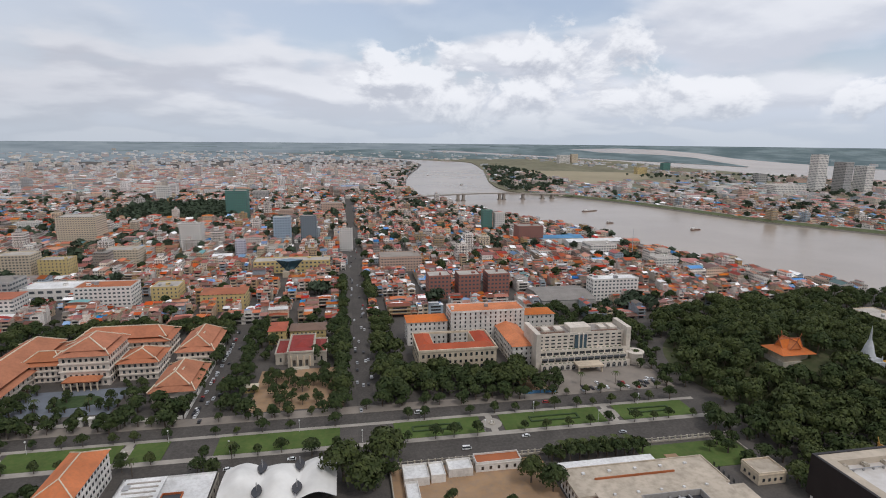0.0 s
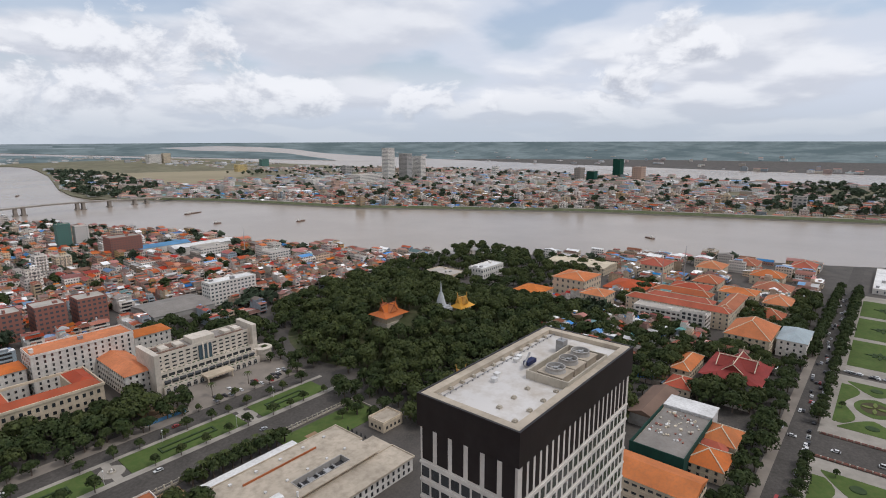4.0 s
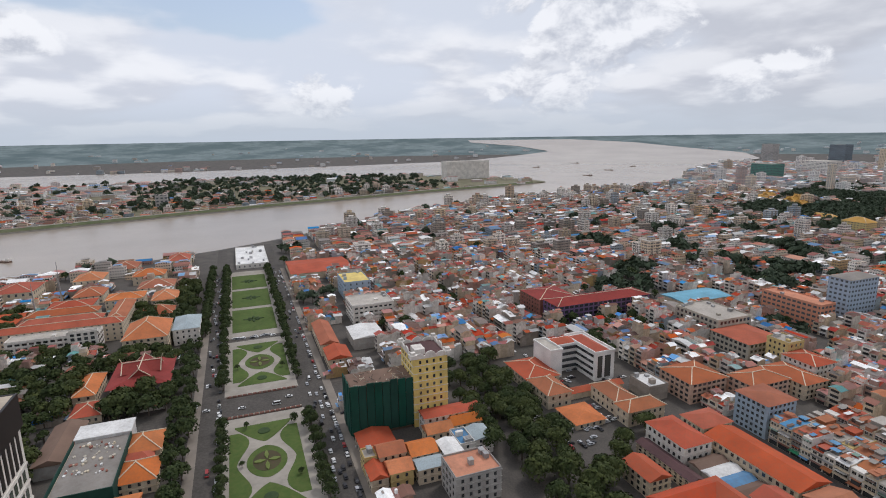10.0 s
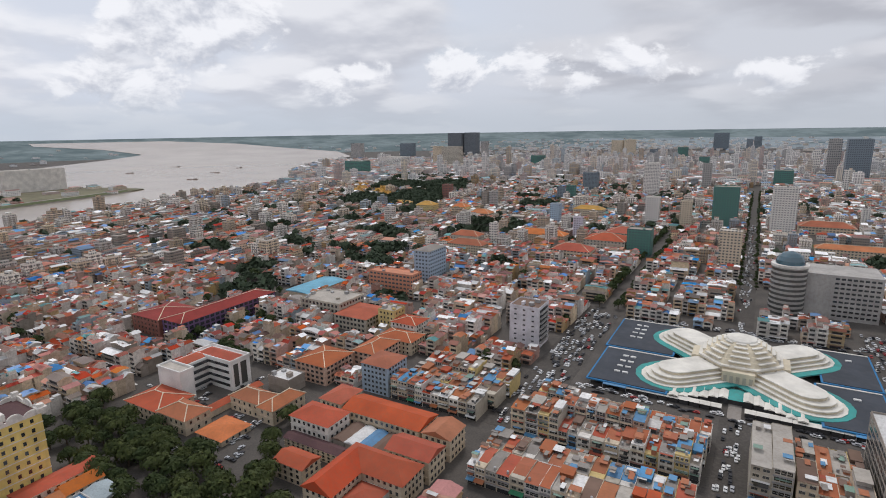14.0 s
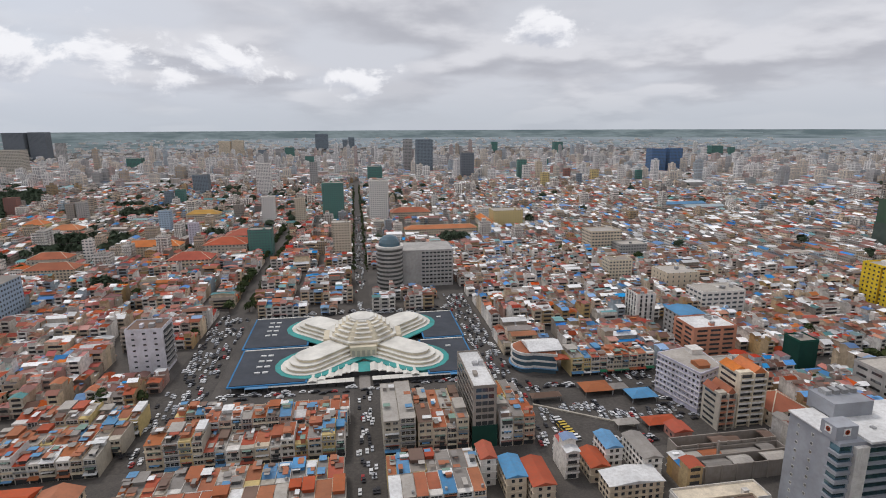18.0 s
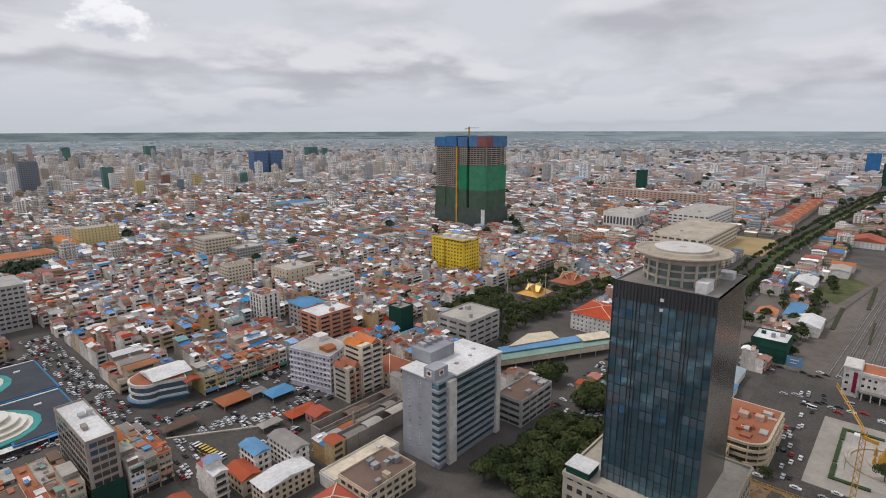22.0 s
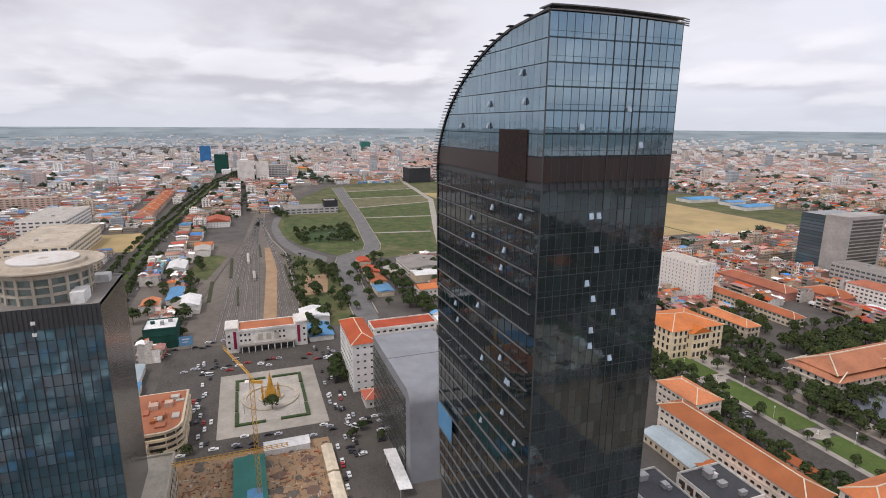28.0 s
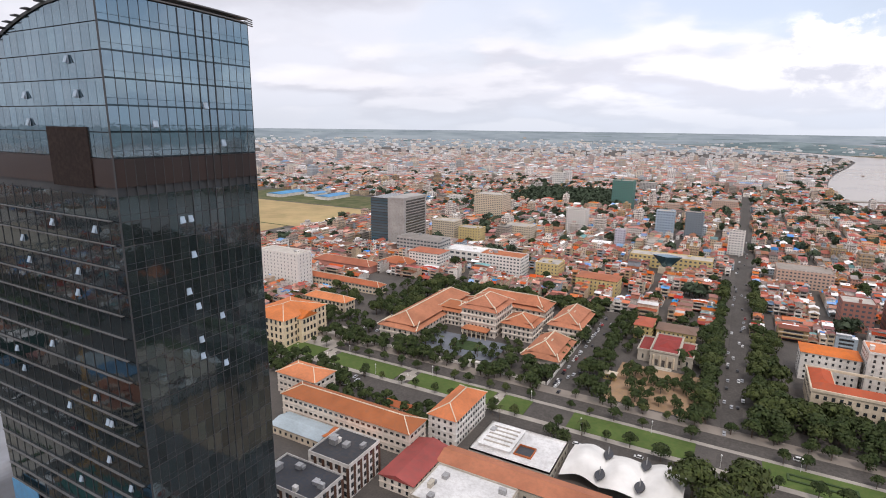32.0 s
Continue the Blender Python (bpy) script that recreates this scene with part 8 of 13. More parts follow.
for dx in (-5.5, 5.5):
    part("corner_spire", Solid().lathe(SX + dx, SY - 5.5, [(0.8, SZ + 4), (0.5, SZ + 5.5), (0.15, SZ + 8)], 8), "stupa_white", stupa)


def shrine(name, label, cx, cy, w, d, z, mat, trim):
    """A temple hall: stacked gables crossing, with curled finials."""
    t = thing(name, label, "temple", (cx, cy, z))
    if z > 8:
        part("plinth", Solid().box(cx - w * 0.42, cx + w * 0.42, cy - d * 0.42, cy + d * 0.42, z - 6, z), "stone_tan", t)
    part("wall", Solid().box(cx - w * 0.36, cx + w * 0.36, cy - d * 0.36, cy + d * 0.36, z, z + 6), "plaster_cream", t)
    part("lower_roof", Solid().hip(cx - w / 2, cx + w / 2, cy - d / 2, cy + d / 2, z + 5.5, z + 9.5, 0.5, 0.3), mat, t)
    part("cross_gable", Solid().gable(cx - w * 0.30, cx + w * 0.30, cy - d * 0.16, cy + d * 0.16, z + 8.0, z + 13.5, "x", 0.3), mat, t)
    part("cross_gable", Solid().gable(cx - w * 0.16, cx + w * 0.16, cy - d * 0.30, cy + d * 0.30, z + 8.0, z + 13.0, "y", 0.3), mat, t)
    s = Solid()
    for sx, sy in ((1, 0), (-1, 0), (0, 1), (0, -1)):
        ex, ey = cx + sx * w * 0.32, cy + sy * d * 0.32
        s.beam((cx, cy, z + 13.6), (ex, ey, z + 13.4), 0.5, 0.5)
        s.beam((ex, ey, z + 13.2), (ex + sx * 1.2, ey + sy * 1.2, z + 16.5), 0.35, 0.35)
        px, py = (0, d * 0.16) if sx else (w * 0.16, 0)
        s.beam((ex, ey, z + 13.3), (ex + px * 1.1, ey + py * 1.1, z + 8.0), 0.5, 0.4).beam((ex, ey, z + 13.3), (ex - px * 1.1, ey - py * 1.1, z + 8.0), 0.5, 0.4)
    part("ridge", s, trim, t)
    return t


shrine("hill_temple", "temple with stacked orange roofs and curled finials", 296, 305, 25, 20, 16, "roof_orange", "roof_terracotta")
shrine("golden_temple", "small temple with golden-yellow stacked roofs", 362, 281, 18, 14, 11, "gold", "gold")
shrine("gilded_shrine", "small gilded shrine seen behind a roof", 252, 196, 12, 10, 4, "gold", "gold")
building("orange_school_block", "cream block with a long bright orange pitched roof", (219, 240, 49, 87), 12, 3, "plaster_cream", "gable", "roof_orange", 3.4, gap=3.6, size=(2.2, 1.1), style="bare")


def torn_building():
    t = thing("roofless_building", "building under repair with rubble on its roof and green netting", "building", (282, 75, 0))
    part("wall", Solid().box(250, 300, 62, 87, 0, 10), "plaster_cream", t)
    part("roof", Solid().box(250.4, 299.6, 62.4, 86.6, 10, 10.3), "roof_grey", t)
    part("netting", Solid().box(249.2, 249.6, 61.4, 87.6, 2, 12.3).box(249.6, 299, 61.4, 61.8, 2, 12.0).box(249.6, 299, 87.2, 87.6, 6, 12.0), "net_green", t, "green debris netting")
    part("roof_shed", Solid().box(300, 314, 62, 87, 0, 11.5).box(299.5, 314.5, 61.5, 87.5, 11.5, 12.0), "roof_white", t)
    r = random.Random(8)
    for i in range(60):
        x, y, q = r.uniform(266, 297), r.uniform(64, 85), r.uniform(0.4, 1.3)
        part("rubble", Solid().prism([(x + q * math.cos(a), y + q * 0.7 * math.sin(a)) for a in (0.2, 1.4, 2.9, 4.0, 5.3)], 10.3, 10.3 + r.uniform(0.2, 0.9)), ("roof_white", "brick_red", "stone_tan", "trim_cream")[i % 4], t)
    keep_out(246, 318, 60, 90)


torn_building()
building("grey_shed", "long shed with a dark grey pitched roof", (288, 330, 88, 103), 7, 1, "plaster_grey", "gable", "roof_brown", 3, win=False)
building("pagoda_house", "house with orange pyramid roof and white ridges", (284, 304, 47, 64), 7, 2, "plaster_cream", "ridged", "roof_orange", 5, gap=3.5)
building("pagoda_house", "house with orange pyramid roof and white ridges", (258, 277, 46, 64), 7, 2, "plaster_cream", "ridged", "roof_orange", 5, gap=3.5)
building("link_house", "low house with an orange-red roof", (276, 285, 50, 64), 6, 2, "plaster_cream", "hip", "roof_red", 3.5, gap=3.5)
shrine("red_temple_hall", "broad hall with layered dark red roofs and white ridges", 388, 68, 46, 36, 3, "deep_red_tile", "trim_cream")
building("red_hall_base", "white ground floor of the red-roofed hall", (367, 409, 52, 84), 6, 1, "plaster_white", "flat", "roof_pale", gap=3.5, plant=0, band=False)
building("small_red_house", "small house with a red tiled roof", (341, 360, 84, 100), 5, 1, "plaster_cream", "ridged", "roof_red", 4, gap=3.5)
building("long_orange_house", "narrow house with an orange roof", (366, 400, 92, 104), 7, 2, "plaster_cream", "ridged", "roof_orange", 3.5, gap=4)
building("pyramid_roofed_hotel", "cream hotel with a pale orange pyramid roof", (438, 480, 58, 88), 15, 4, "plaster_cream", "ridged", "roof_orange", 9, gap=4.5, size=(1.6, 1.8))
building("grey_gabled_house", "white house with grey and orange gables", (455, 490, 37, 56), 13, 3, "plaster_white", "hip", "sky_sheet", 4, gap=4.5)
building("white_ministry", "white ministry with dark recessed centre and orange roofs", (465, 480, 108, 168), 15, 4, "plaster_white", "flat", "roof_pale", gap=4.5, size=(3.0, 1.6), style="bare", plant=1)
building("ministry_block", "tall white block with dark recessed bays", (462, 466, 108, 128), 18, 5, "plaster_white", "flat", "roof_pale", gap=4.5, size=(2.6, 2.4), style="bare", plant=0)
for box, h, wall, tile in (((488, 500, 96, 184), 15, "plaster_cream", "roof_red"), ((500, 560, 96, 110), 14, "plaster_cream", "roof_terracotta"), ((516, 530, 116, 176), 12, "plaster_cream", "roof_red"), ((540, 556, 124, 178), 12, "stone_tan", "roof_terracotta"), ((572, 596, 92, 124), 12, "plaster_cream", "roof_orange"), ((566, 596, 134, 170), 10, "stone_tan", "roof_red")):
    building("ministry_wing", "cream ministry wing under a %s tiled roof" % tile.split("_")[1], box, h, 4 if h > 12 else 3, wall, "ridged", tile, 3.6, gap=5)
building("cream_villa_block", "cream block with tall windows and an orange crown roof", (500, 540, 232, 268), 18, 3, "plaster_cream", "ridged", "roof_orange", 4, gap=6, size=(2.0, 4.0))
building("cream_villa_wing", "cream wing with tall windows and an orange roof", (470, 495, 198, 222), 15, 3, "plaster_cream", "ridged", "roof_orange", 4, gap=5, size=(1.8, 3.6))
building("orange_low_house", "low house with a broad orange roof", (462, 492, 262, 292), 8, 2, "plaster_cream", "hip", "roof_orange", 5, gap=5)
building("domed_hall", "hall with twin rounded maroon roofs", (530, 575, 185, 225), 8, 1, "plaster_rose", "hip", "roof_red", 6, gap=5, win=False)
building("white_villa", "white colonial villa with balustraded roofs", (497, 540, 356, 376), 12, 2, "plaster_white", "flat", "roof_white", gap=4, size=(1.6, 3))
building("long_white_roof", "long low building with pale roofs", (470, 496, 380, 420), 6, 1, "plaster_cream", "flat", "roof_pale", gap=5)
building("riverside_hall", "long riverside hall with a pale yellow roof", (600, 640, 255, 330), 9, 2, "plaster_cream", "gable", "trim_cream", 2, gap=6)
building("night_market", "market of white canopies at the garden's river end", (706, 822, -31, 8), 5, 1, "plaster_white", "flat", "roof_white", gap=6, plant=12)
for k, (x, y, w, d) in enumerate(((622, 70, 30, 34), (672, 84, 26, 32), (735, 62, 34, 24), (612, 134, 30, 26), (676, 146, 34, 28), (640, 200, 40, 34), (730, 120, 36, 28), (562, 62, 30, 22), (790, 60, 24, 30), (522, 62, 22, 26))):
    if in_water(np.array([x + w]), np.array([y + d]))[0]:
        continue
    building("riverside_house", "riverside house with a broad red-orange tiled roof", (x, x + w, y, y + d), 8 + k % 3 * 2, 2, "plaster_cream", "ridged", ("roof_terracotta", "roof_orange", "roof_red")[k % 3], 6, gap=6)
# south side of the boulevard
def netted_block():
    x0, x1, y0, y1, z = 267, 287, -82, -47, 30
    t = thing("netted_building", "unfinished building wrapped in torn green netting", "building", (277, -64, 0))
    part("frame", Solid().box(x0 + 1, x1 - 1, y0 + 1, y1 - 1, 0, z - 1).box(x0, x1, y0, y1, z - 2, z - 1.2), "roof_brown", t)
    for i in range(8):
        a = y0 + i * (y1 - y0) / 8
        part("net_panel", Solid().box(x0 - 0.3 - 0.3 * (i % 2), x0 + 0.1, a + 0.15, a + (y1 - y0) / 8 - 0.15, 2, z + 0.4 * (i % 3)), "net_green", t)
    for i in range(5):
        a = x0 + i * (x1 - x0) / 5
        part("net_panel", Solid().box(a + 0.15, a + 3.85, y1 - 0.1, y1 + 0.4 + 0.2 * (i % 2), 2, z + 0.5 * (i % 2)), "net_green", t)
    r = random.Random(4)
    for i in range(46):
        x, y = r.uniform(x0 + 1, x1 - 3), r.uniform(y0 + 1, y1 - 3)
        part("timber", Solid().beam((x, y, z - 0.6), (x + r.uniform(-3, 3), y + r.uniform(-3, 3), z + r.uniform(-0.6, 0.8)), 0.25, 0.25), ("concrete", "bark", "trim_cream")[i % 3], t)
    keep_out(x0 - 2, x1 + 2, y0 - 2, y1 + 2)


netted_block()


def ornate_block():
    x0, x1, y0, y1, z = 266, 289, -102, -82, 41
    t = thing("ornate_yellow_building", "tall yellow building with white arches and stepped white parapets", "building", (277, -92, 0))
    part("wall", Solid().box(x0, x1, y0, y1, 0, z), "plaster_lemon", t)
    part("roof", Solid().box(x0 + 0.6, x1 - 0.6, y0 + 0.6, y1 - 0.6, z, z + 0.2), "roof_maroon", t)
    crown = Solid().ring(x0 - 0.3, x1 + 0.3, y0 - 0.3, y1 + 0.3, z - 0.8, z + 0.8, 0.7)
    for cx, cy in ((x0, y0), (x0, y1), (x1, y0), (x1, y1)):
        crown.box(cx - 2, cx + 2, cy - 2, cy + 2, z, z + 2.2).box(cx - 1.2, cx + 1.2, cy - 1.2, cy + 1.2, z + 2.2, z + 3.6)
    part("parapet", crown, "plaster_white", t)
    # scalloped gables over the parapet
    for k in range(3):
        for side in range(4):
            half = (x1 - x0 if side % 2 else y1 - y0) / 6 - 0.3
            mid = (x0 if side % 2 else y0) + (2 * k + 1) * (half + 0.3)
            arc = [(mid + half * math.cos(math.pi * i / 8), z + 0.7 + (2.4 if k == 1 else 1.5) * math.sin(math.pi * i / 8)) for i in range(9)]
            at0 = (x0 - 0.3, y1 - 0.3, x1 - 0.3, y0 - 0.3)[side]
            v = [((u, at0 + q, w) if side % 2 else (at0 + q, u, w)) for q in (0, 0.6) for u, w in arc]
            part("gable", Solid().poly(v, [tuple(range(9)), tuple(range(17, 8, -1))] + [(i, i + 1, i + 10, i + 9) for i in range(8)]), "plaster_white", t, "scalloped white gable")
    part("stair_hut", Solid().box(x0 + 3, x0 + 11, y1 - 8, y1 - 2, z, z + 3.5), "plaster_white", t)
    bands = Solid()
    for f in range(1, 9):
        bands.ring(x0 - 0.2, x1 + 0.2, y0 - 0.2, y1 + 0.2, f * 4.5, f * 4.5 + 0.35, 0.4)
    part("string_course", bands, "plaster_white", t)
    for f in range(9):
        for side in ("W", "N"):
            windows(t, (x0, x1, y0, y1), 1.2 + f * 4.5, 1, 4.5, 4.4, (1.3, 1.8), "arch" if f > 5 else "plain", [side], inset=2)
    keep_out(x0 - 2, x1 + 2, y0 - 2, y1 + 2)


M["plaster_lemon"] = surface("plaster_lemon", (0.78, 0.60, 0.20), dirt_amount=0.25, grain=0.4, amount=0.0, streaks=True)
M["roof_maroon"] = surface("roof_maroon", (0.10, 0.05, 0.055), dirt_amount=0.4, amount=0.0)
ornate_block()
for box, h, fl, wall_m, roof_k, tile, rise in (((218, 229, -66, -55), 8, 2, "plaster_yellow", "gable", "roof_orange", 3), ((230, 241, -66, -53), 10, 3, "plaster_cream", "gable", "roof_terracotta", 3), ((218, 231, -54, -46), 7, 2, "plaster_cream", "gable", "roof_red", 2.5), ((232, 241, -52, -46), 9, 3, "plaster_yellow", "flat", "roof_pale", 0), ((242, 264, -66, -48), 5, 1, "plaster_cream", "gable", "roof_red", 2), ((254, 264, -117, -84), 11, 3, "plaster_white", "gable", "roof_red", 1.2),
                                             ((243, 253, -96, -82), 8, 2, "plaster_cream", "gable", "roof_orange", 3.5), ((245, 253, -113, -97), 9, 3, "plaster_cream", "gable", "roof_orange", 3.5), ((228, 241, -112, -102), 9, 3, "plaster_white", "gable", "sky_sheet", 1.2), ((226, 241, -101, -93), 9, 3, "plaster_white", "flat", "roof_blue", 0),
                                             ((219, 233, -92, -83), 10, 3, "plaster_white", "gable", "roof_white", 1.2), ((226, 239, -81, -68), 9, 3, "plaster_cream", "gable", "roof_orange", 3), ((216, 225, -81, -68), 8, 2, "plaster_cream", "gable", "sky_sheet", 1.5), ((195, 213, -100, -78), 14, 4, "plaster_grey", "flat", "salmon", 0)):
    building("street_house", "town house with mixed tiled and flat roofs", box, h, fl, wall_m, roof_k, tile, rise, gap=3.6)
building("cinema_block", "pale blue and yellow cinema block", (520, 560, -118, -92), 18, 4, "plaster_blue", "flat", "plaster_lemon", gap=6)
building("white_terrace_block", "white block with terraces", (448, 480, -122, -85), 16, 4, "plaster_white", "flat", "roof_pale", gap=4.5, size=(2.6, 1.4), style="bare")
building("white_shed", "large white roofed shop", (390, 420, -98, -74), 9, 2, "plaster_grey", "gable", "roof_white", 1.5, win=False)
building("long_red_house", "long house with a red sheet roof", (360, 384, -66, -50), 8, 2, "plaster_cream", "gable", "roof_red", 3, gap=4)
building("long_red_house", "long house with a red sheet roof", (388, 440, -62, -49), 9, 2, "plaster_cream", "gable", "roof_terracotta", 3, gap=4)
building("red_market_hall", "long market hall with red corrugated roofs", (620, 690, -120, -50), 8, 1, "plaster_cream", "gable", "roof_red", 3, win=False, along="y")
# the school and court-house compounds in the south-east
keep_out(110, 330, -232, -104)


def court_house():
    x0, x1, y0, y1, z = 272, 312, -224, -184, 19
    t = thing("white_court_building", "modern white building round a court with a red roof", "building", (292, -204, 0))
    part("wall", Solid().box(x0 + 4, x1, y0, y0 + 15, 0, z).box(x1 - 14, x1, y0 + 15, y1 - 9, 0, z).box(x1 - 22, x1, y1 - 9, y1, 0, z), "white_paint", t)
    part("parapet", Solid().ring(x0 + 3.6, x1 + 0.4, y0 - 0.4, y0 + 15.4, z, z + 1.4, 0.7).ring(x1 - 22.4, x1 + 0.4, y1 - 9.4, y1 + 0.4, z, z + 1.4, 0.7), "white_paint", t)
    part("roof", Solid().hip(x1 - 13, x1 - 1, y0 + 12, y1 - 10, z + 0.2, z + 2.6, 0), "roof_red", t)
    part("roof", Solid().hip(x0 + 6, x1 - 2, y0 + 2, y0 + 13.5, z + 0.2, z + 2.8, 0), "roof_red", t)
    part("roof_flat", Solid().box(x1 - 21.5, x1 - 0.5, y1 - 8.5, y1 - 0.5, z, z + 0.2), "roof_pale", t)
    part("glass_front", Solid().box(x0 + 3.8, x0 + 4, -221, -216.5, 2, 17), "glass_flank", t)
    part("glass_front", Solid().box(x0 + 3.8, x0 + 4, -214.5, -211, 2, 17), "glass_flank", t)
    for f in range(4):
        part("gallery", Solid().box(x1 - 15, x1 - 14, y0 + 15.2, y1 - 9.2, 2.6 + f * 4.4, 4.4 + f * 4.4), "pane_dark", t)
        part("gallery", Solid().box(x0 + 6, x1 - 15, y0 + 15, y0 + 15.2, 2.6 + f * 4.4, 4.4 + f * 4.4), "pane_dark", t)


court_house()
for box, h in (((279, 310, -184, -161), 8), ((255, 279, -177, -161), 9), ((221, 233, -216, -191), 9), ((234, 258, -207, -193), 9)):
    building("red_roofed_wing", "cream wing with orange-red tiled roof", box, h, 2, "plaster_cream", "ridged", "roof_red" if h == 8 else "roof_rust", 4, gap=4)
building("covered_walk", "long red-roofed covered walk", (260, 267, -219, -180), 4, 1, "plaster_cream", "gable", "roof_red", 1.8, win=False)
building("round_kiosk", "low kiosk with a broad orange roof", (229, 249, -182, -163), 3.5, 1, "plaster_cream", "hip", "roof_orange", 2.5, gap=4)
building("white_scaffold", "unfinished slab with white roof and columns", (240, 258, -236, -222), 9, 2, "concrete", "flat", "roof_white", win=False)


def corner_school():
    """Two wings that meet at a corner under hipped red roofs."""
    t = thing("corner_school", "cream school of two wings under red hipped roofs", "school", (145, -170, 0))
    part("wall", Solid().box(119, 157, -185, -168, 0, 12).box(141, 157, -168, -148, 0, 12), "plaster_cream", t)
    part("roof", Solid().hip(119, 157, -185, -168, 12, 17.5, 0.8), "roof_red", t)
    part("roof", Solid().gable(141, 157, -176, -148, 12.02, 17.2, "y", 0.8), "roof_red", t)
    part("roof", Solid().hip(126, 140, -167, -152, 8, 11, 0.6), "roof_red", t, "lower red roof in the corner")
    part("low_wall", Solid().box(126, 140, -167.9, -152, 0, 8), "plaster_white", t)
    windows(t, (141, 157, -168, -148), 3, 3, 3.4, 3.0, (1.3, 1.7), "plain", ["N", "W"])
    windows(t, (119, 140.5, -185, -168), 3, 3, 3.4, 3.0, (1.3, 1.7), "plain", ["N", "W"])
    keep_out(112, 162, -190, -144)


corner_school()
for box, h, rise, tile, wm in (((178, 204, -205, -188), 13, 4, "roof_red", "plaster_white"), ((136, 185, -227, -208), 12, 3, "roof_red", "plaster_cream"), ((188, 203, -229, -210), 13, 3, "roof_red", "plaster_cream"), ((118, 134, -224, -208), 12, 3, "roof_rust", "plaster_cream"),
                               ((118, 142, -203, -188), 12, 3, "roof_red", "plaster_cream"), ((164, 200, -186, -179), 6, 1.5, "roof_maroon", "plaster_cream"), ((168, 186, -171, -159), 9, 2.5, "roof_red", "plaster_cream")):
    building("school_hall", "cream school hall with a red sheet roof", box, h, 3, wm, "hip" if h == 13 else "gable", tile, rise, gap=3.4, size=(1.5, 1.7))
for i, tile in enumerate(("roof_brown", "roof_blue", "roof_white", "roof_brown")):
    building("yard_shed", "long low shed with a sheet roof", (146 + i * 7.6, 153 + i * 7.6, -206, -189), 7, 2, "concrete", "gable", tile, 1.2, win=False, along="y")
building("purple_school", "long dark red school with purple glazing", (378, 402, -342, -246), 16, 4, "purple_wall", "ridged", "deep_red_tile", 3.5, gap=5, size=(3.4, 2.6), style="bare")
building("purple_school_wing", "dark red school wing with red roofs", (404, 440, -280, -244), 15, 4, "brick_red", "ridged", "deep_red_tile", 3.5, gap=5)
building("orange_apartments", "brick and balcony apartments with red roofs", (228, 254, -270, -242), 13, 4, "salmon_pale", "ridged", "roof_terracotta", 3.5, gap=3.8, size=(2.2, 1.6))
building("orange_apartments", "brick and balcony apartments with red roofs", (212, 231, -302, -273), 13, 4, "salmon_pale", "ridged", "roof_terracotta", 3.5, gap=3.8, size=(2.2, 1.6))
building("ochre_hall", "tan institute with arcades and a flat stained roof", (296, 340, -370, -336), 17, 4, "stone_tan", "flat", "roof_pale", gap=4, size=(2.2, 2.2), plant=8)
building("ochre_wing", "tan institute wing with a red sheet roof", (262, 295, -362, -328), 12, 3, "stone_tan", "hip", "roof_red", 2.6, gap=4, size=(2.2, 2.0))
building("blue_roofed_shed", "broad shed with a pale blue sheet roof", (364, 394, -426, -370), 8, 2, "plaster_cream", "gable", "sky_blue_sheet", 1.6, win=False)
building("cream_corner_tower", "cream corner house with a flat roof terrace", (240, 256, -352, -337), 19, 5, "plaster_yellow", "flat", "roof_pale", gap=3.6)
building("red_terraces", "white house with stepped red roofs", (216, 239, -350, -330), 14, 4, "plaster_white", "ridged", "roof_red", 2.5, gap=3.6)
building("red_terraces", "white house with a broad red roof", (206, 236, -328, -308), 10, 3, "plaster_cream", "ridged", "roof_terracotta", 3, gap=3.6)
building("salmon_block", "salmon-orange office block with strip windows", (285, 338, -450, -432), 20, 5, "salmon", "flat", "salmon", gap=4.5, size=(3, 1.4), style="bare")
building("blue_office_tower", "pale blue office tower with dark glass strip", (289, 308, -507, -472), 36, 9, "plaster_blue", "hip", "roof_grey", 3, gap=4, size=(2.2, 2))
seven = building("white_seven_storey", "white seven-storey block with few windows and dark balconies on one flank", (129, 152, -383, -362), 31, 8, "lilac_white", "flat", "roof_brown", gap=7.4, size=(1.9, 1.1), sides=["N"])
for f in range(7):
    part("balcony_recess", Solid().box(128.9, 129.2, -381, -364, 4.6 + f * 3.75, 6.9 + f * 3.75), "pane_dark", seven)
    part("balcony", Solid().box(127.4, 129, -381.4, -363.6, 3.9 + f * 3.75, 4.15 + f * 3.75).box(127.4, 127.6, -381.4, -363.6, 4.15 + f * 3.75, 4.9 + f * 3.75), "plaster_grey", seven)

# ---- towers and blocks of the skyline ----
TOWER_WORDS = {
    "glass_flank": ("dark glass", "dark_glass_tower"),
    "glass_dim": ("dark blue glass", "glass_office_tower"),
    "plaster_cream": ("cream", "cream_tower"),
    "stone_tan": ("tan", "tan_tower"),
    "plaster_grey": ("grey", "grey_tower"),
    "net_green": ("green-netted unfinished", "netted_tower"),
    "plaster_white": ("white", "white_tower_block"),
    "brick_red": ("red-brown", "brown_block"),
    "concrete": ("bare concrete", "concrete_block"),
    "plaster_blue": ("pale blue", "pale_blue_tower"),
    "plaster_lilac": ("lilac and white", "lilac_tower"),
    "net_blue": ("blue-wrapped", "blue_wrapped_tower"),
    "plaster_yellow": ("ochre", "ochre_block"),
    "plaster_rose": ("rose", "rose_block"),
    "trim_cream": ("cream", "cream_flats_block"),
    "salmon_pale": ("salmon", "salmon_flats"),
}
M["glass_dim"] = glass_wall("glass_dim", (0.11, 0.145, 0.17), rough=0.2)
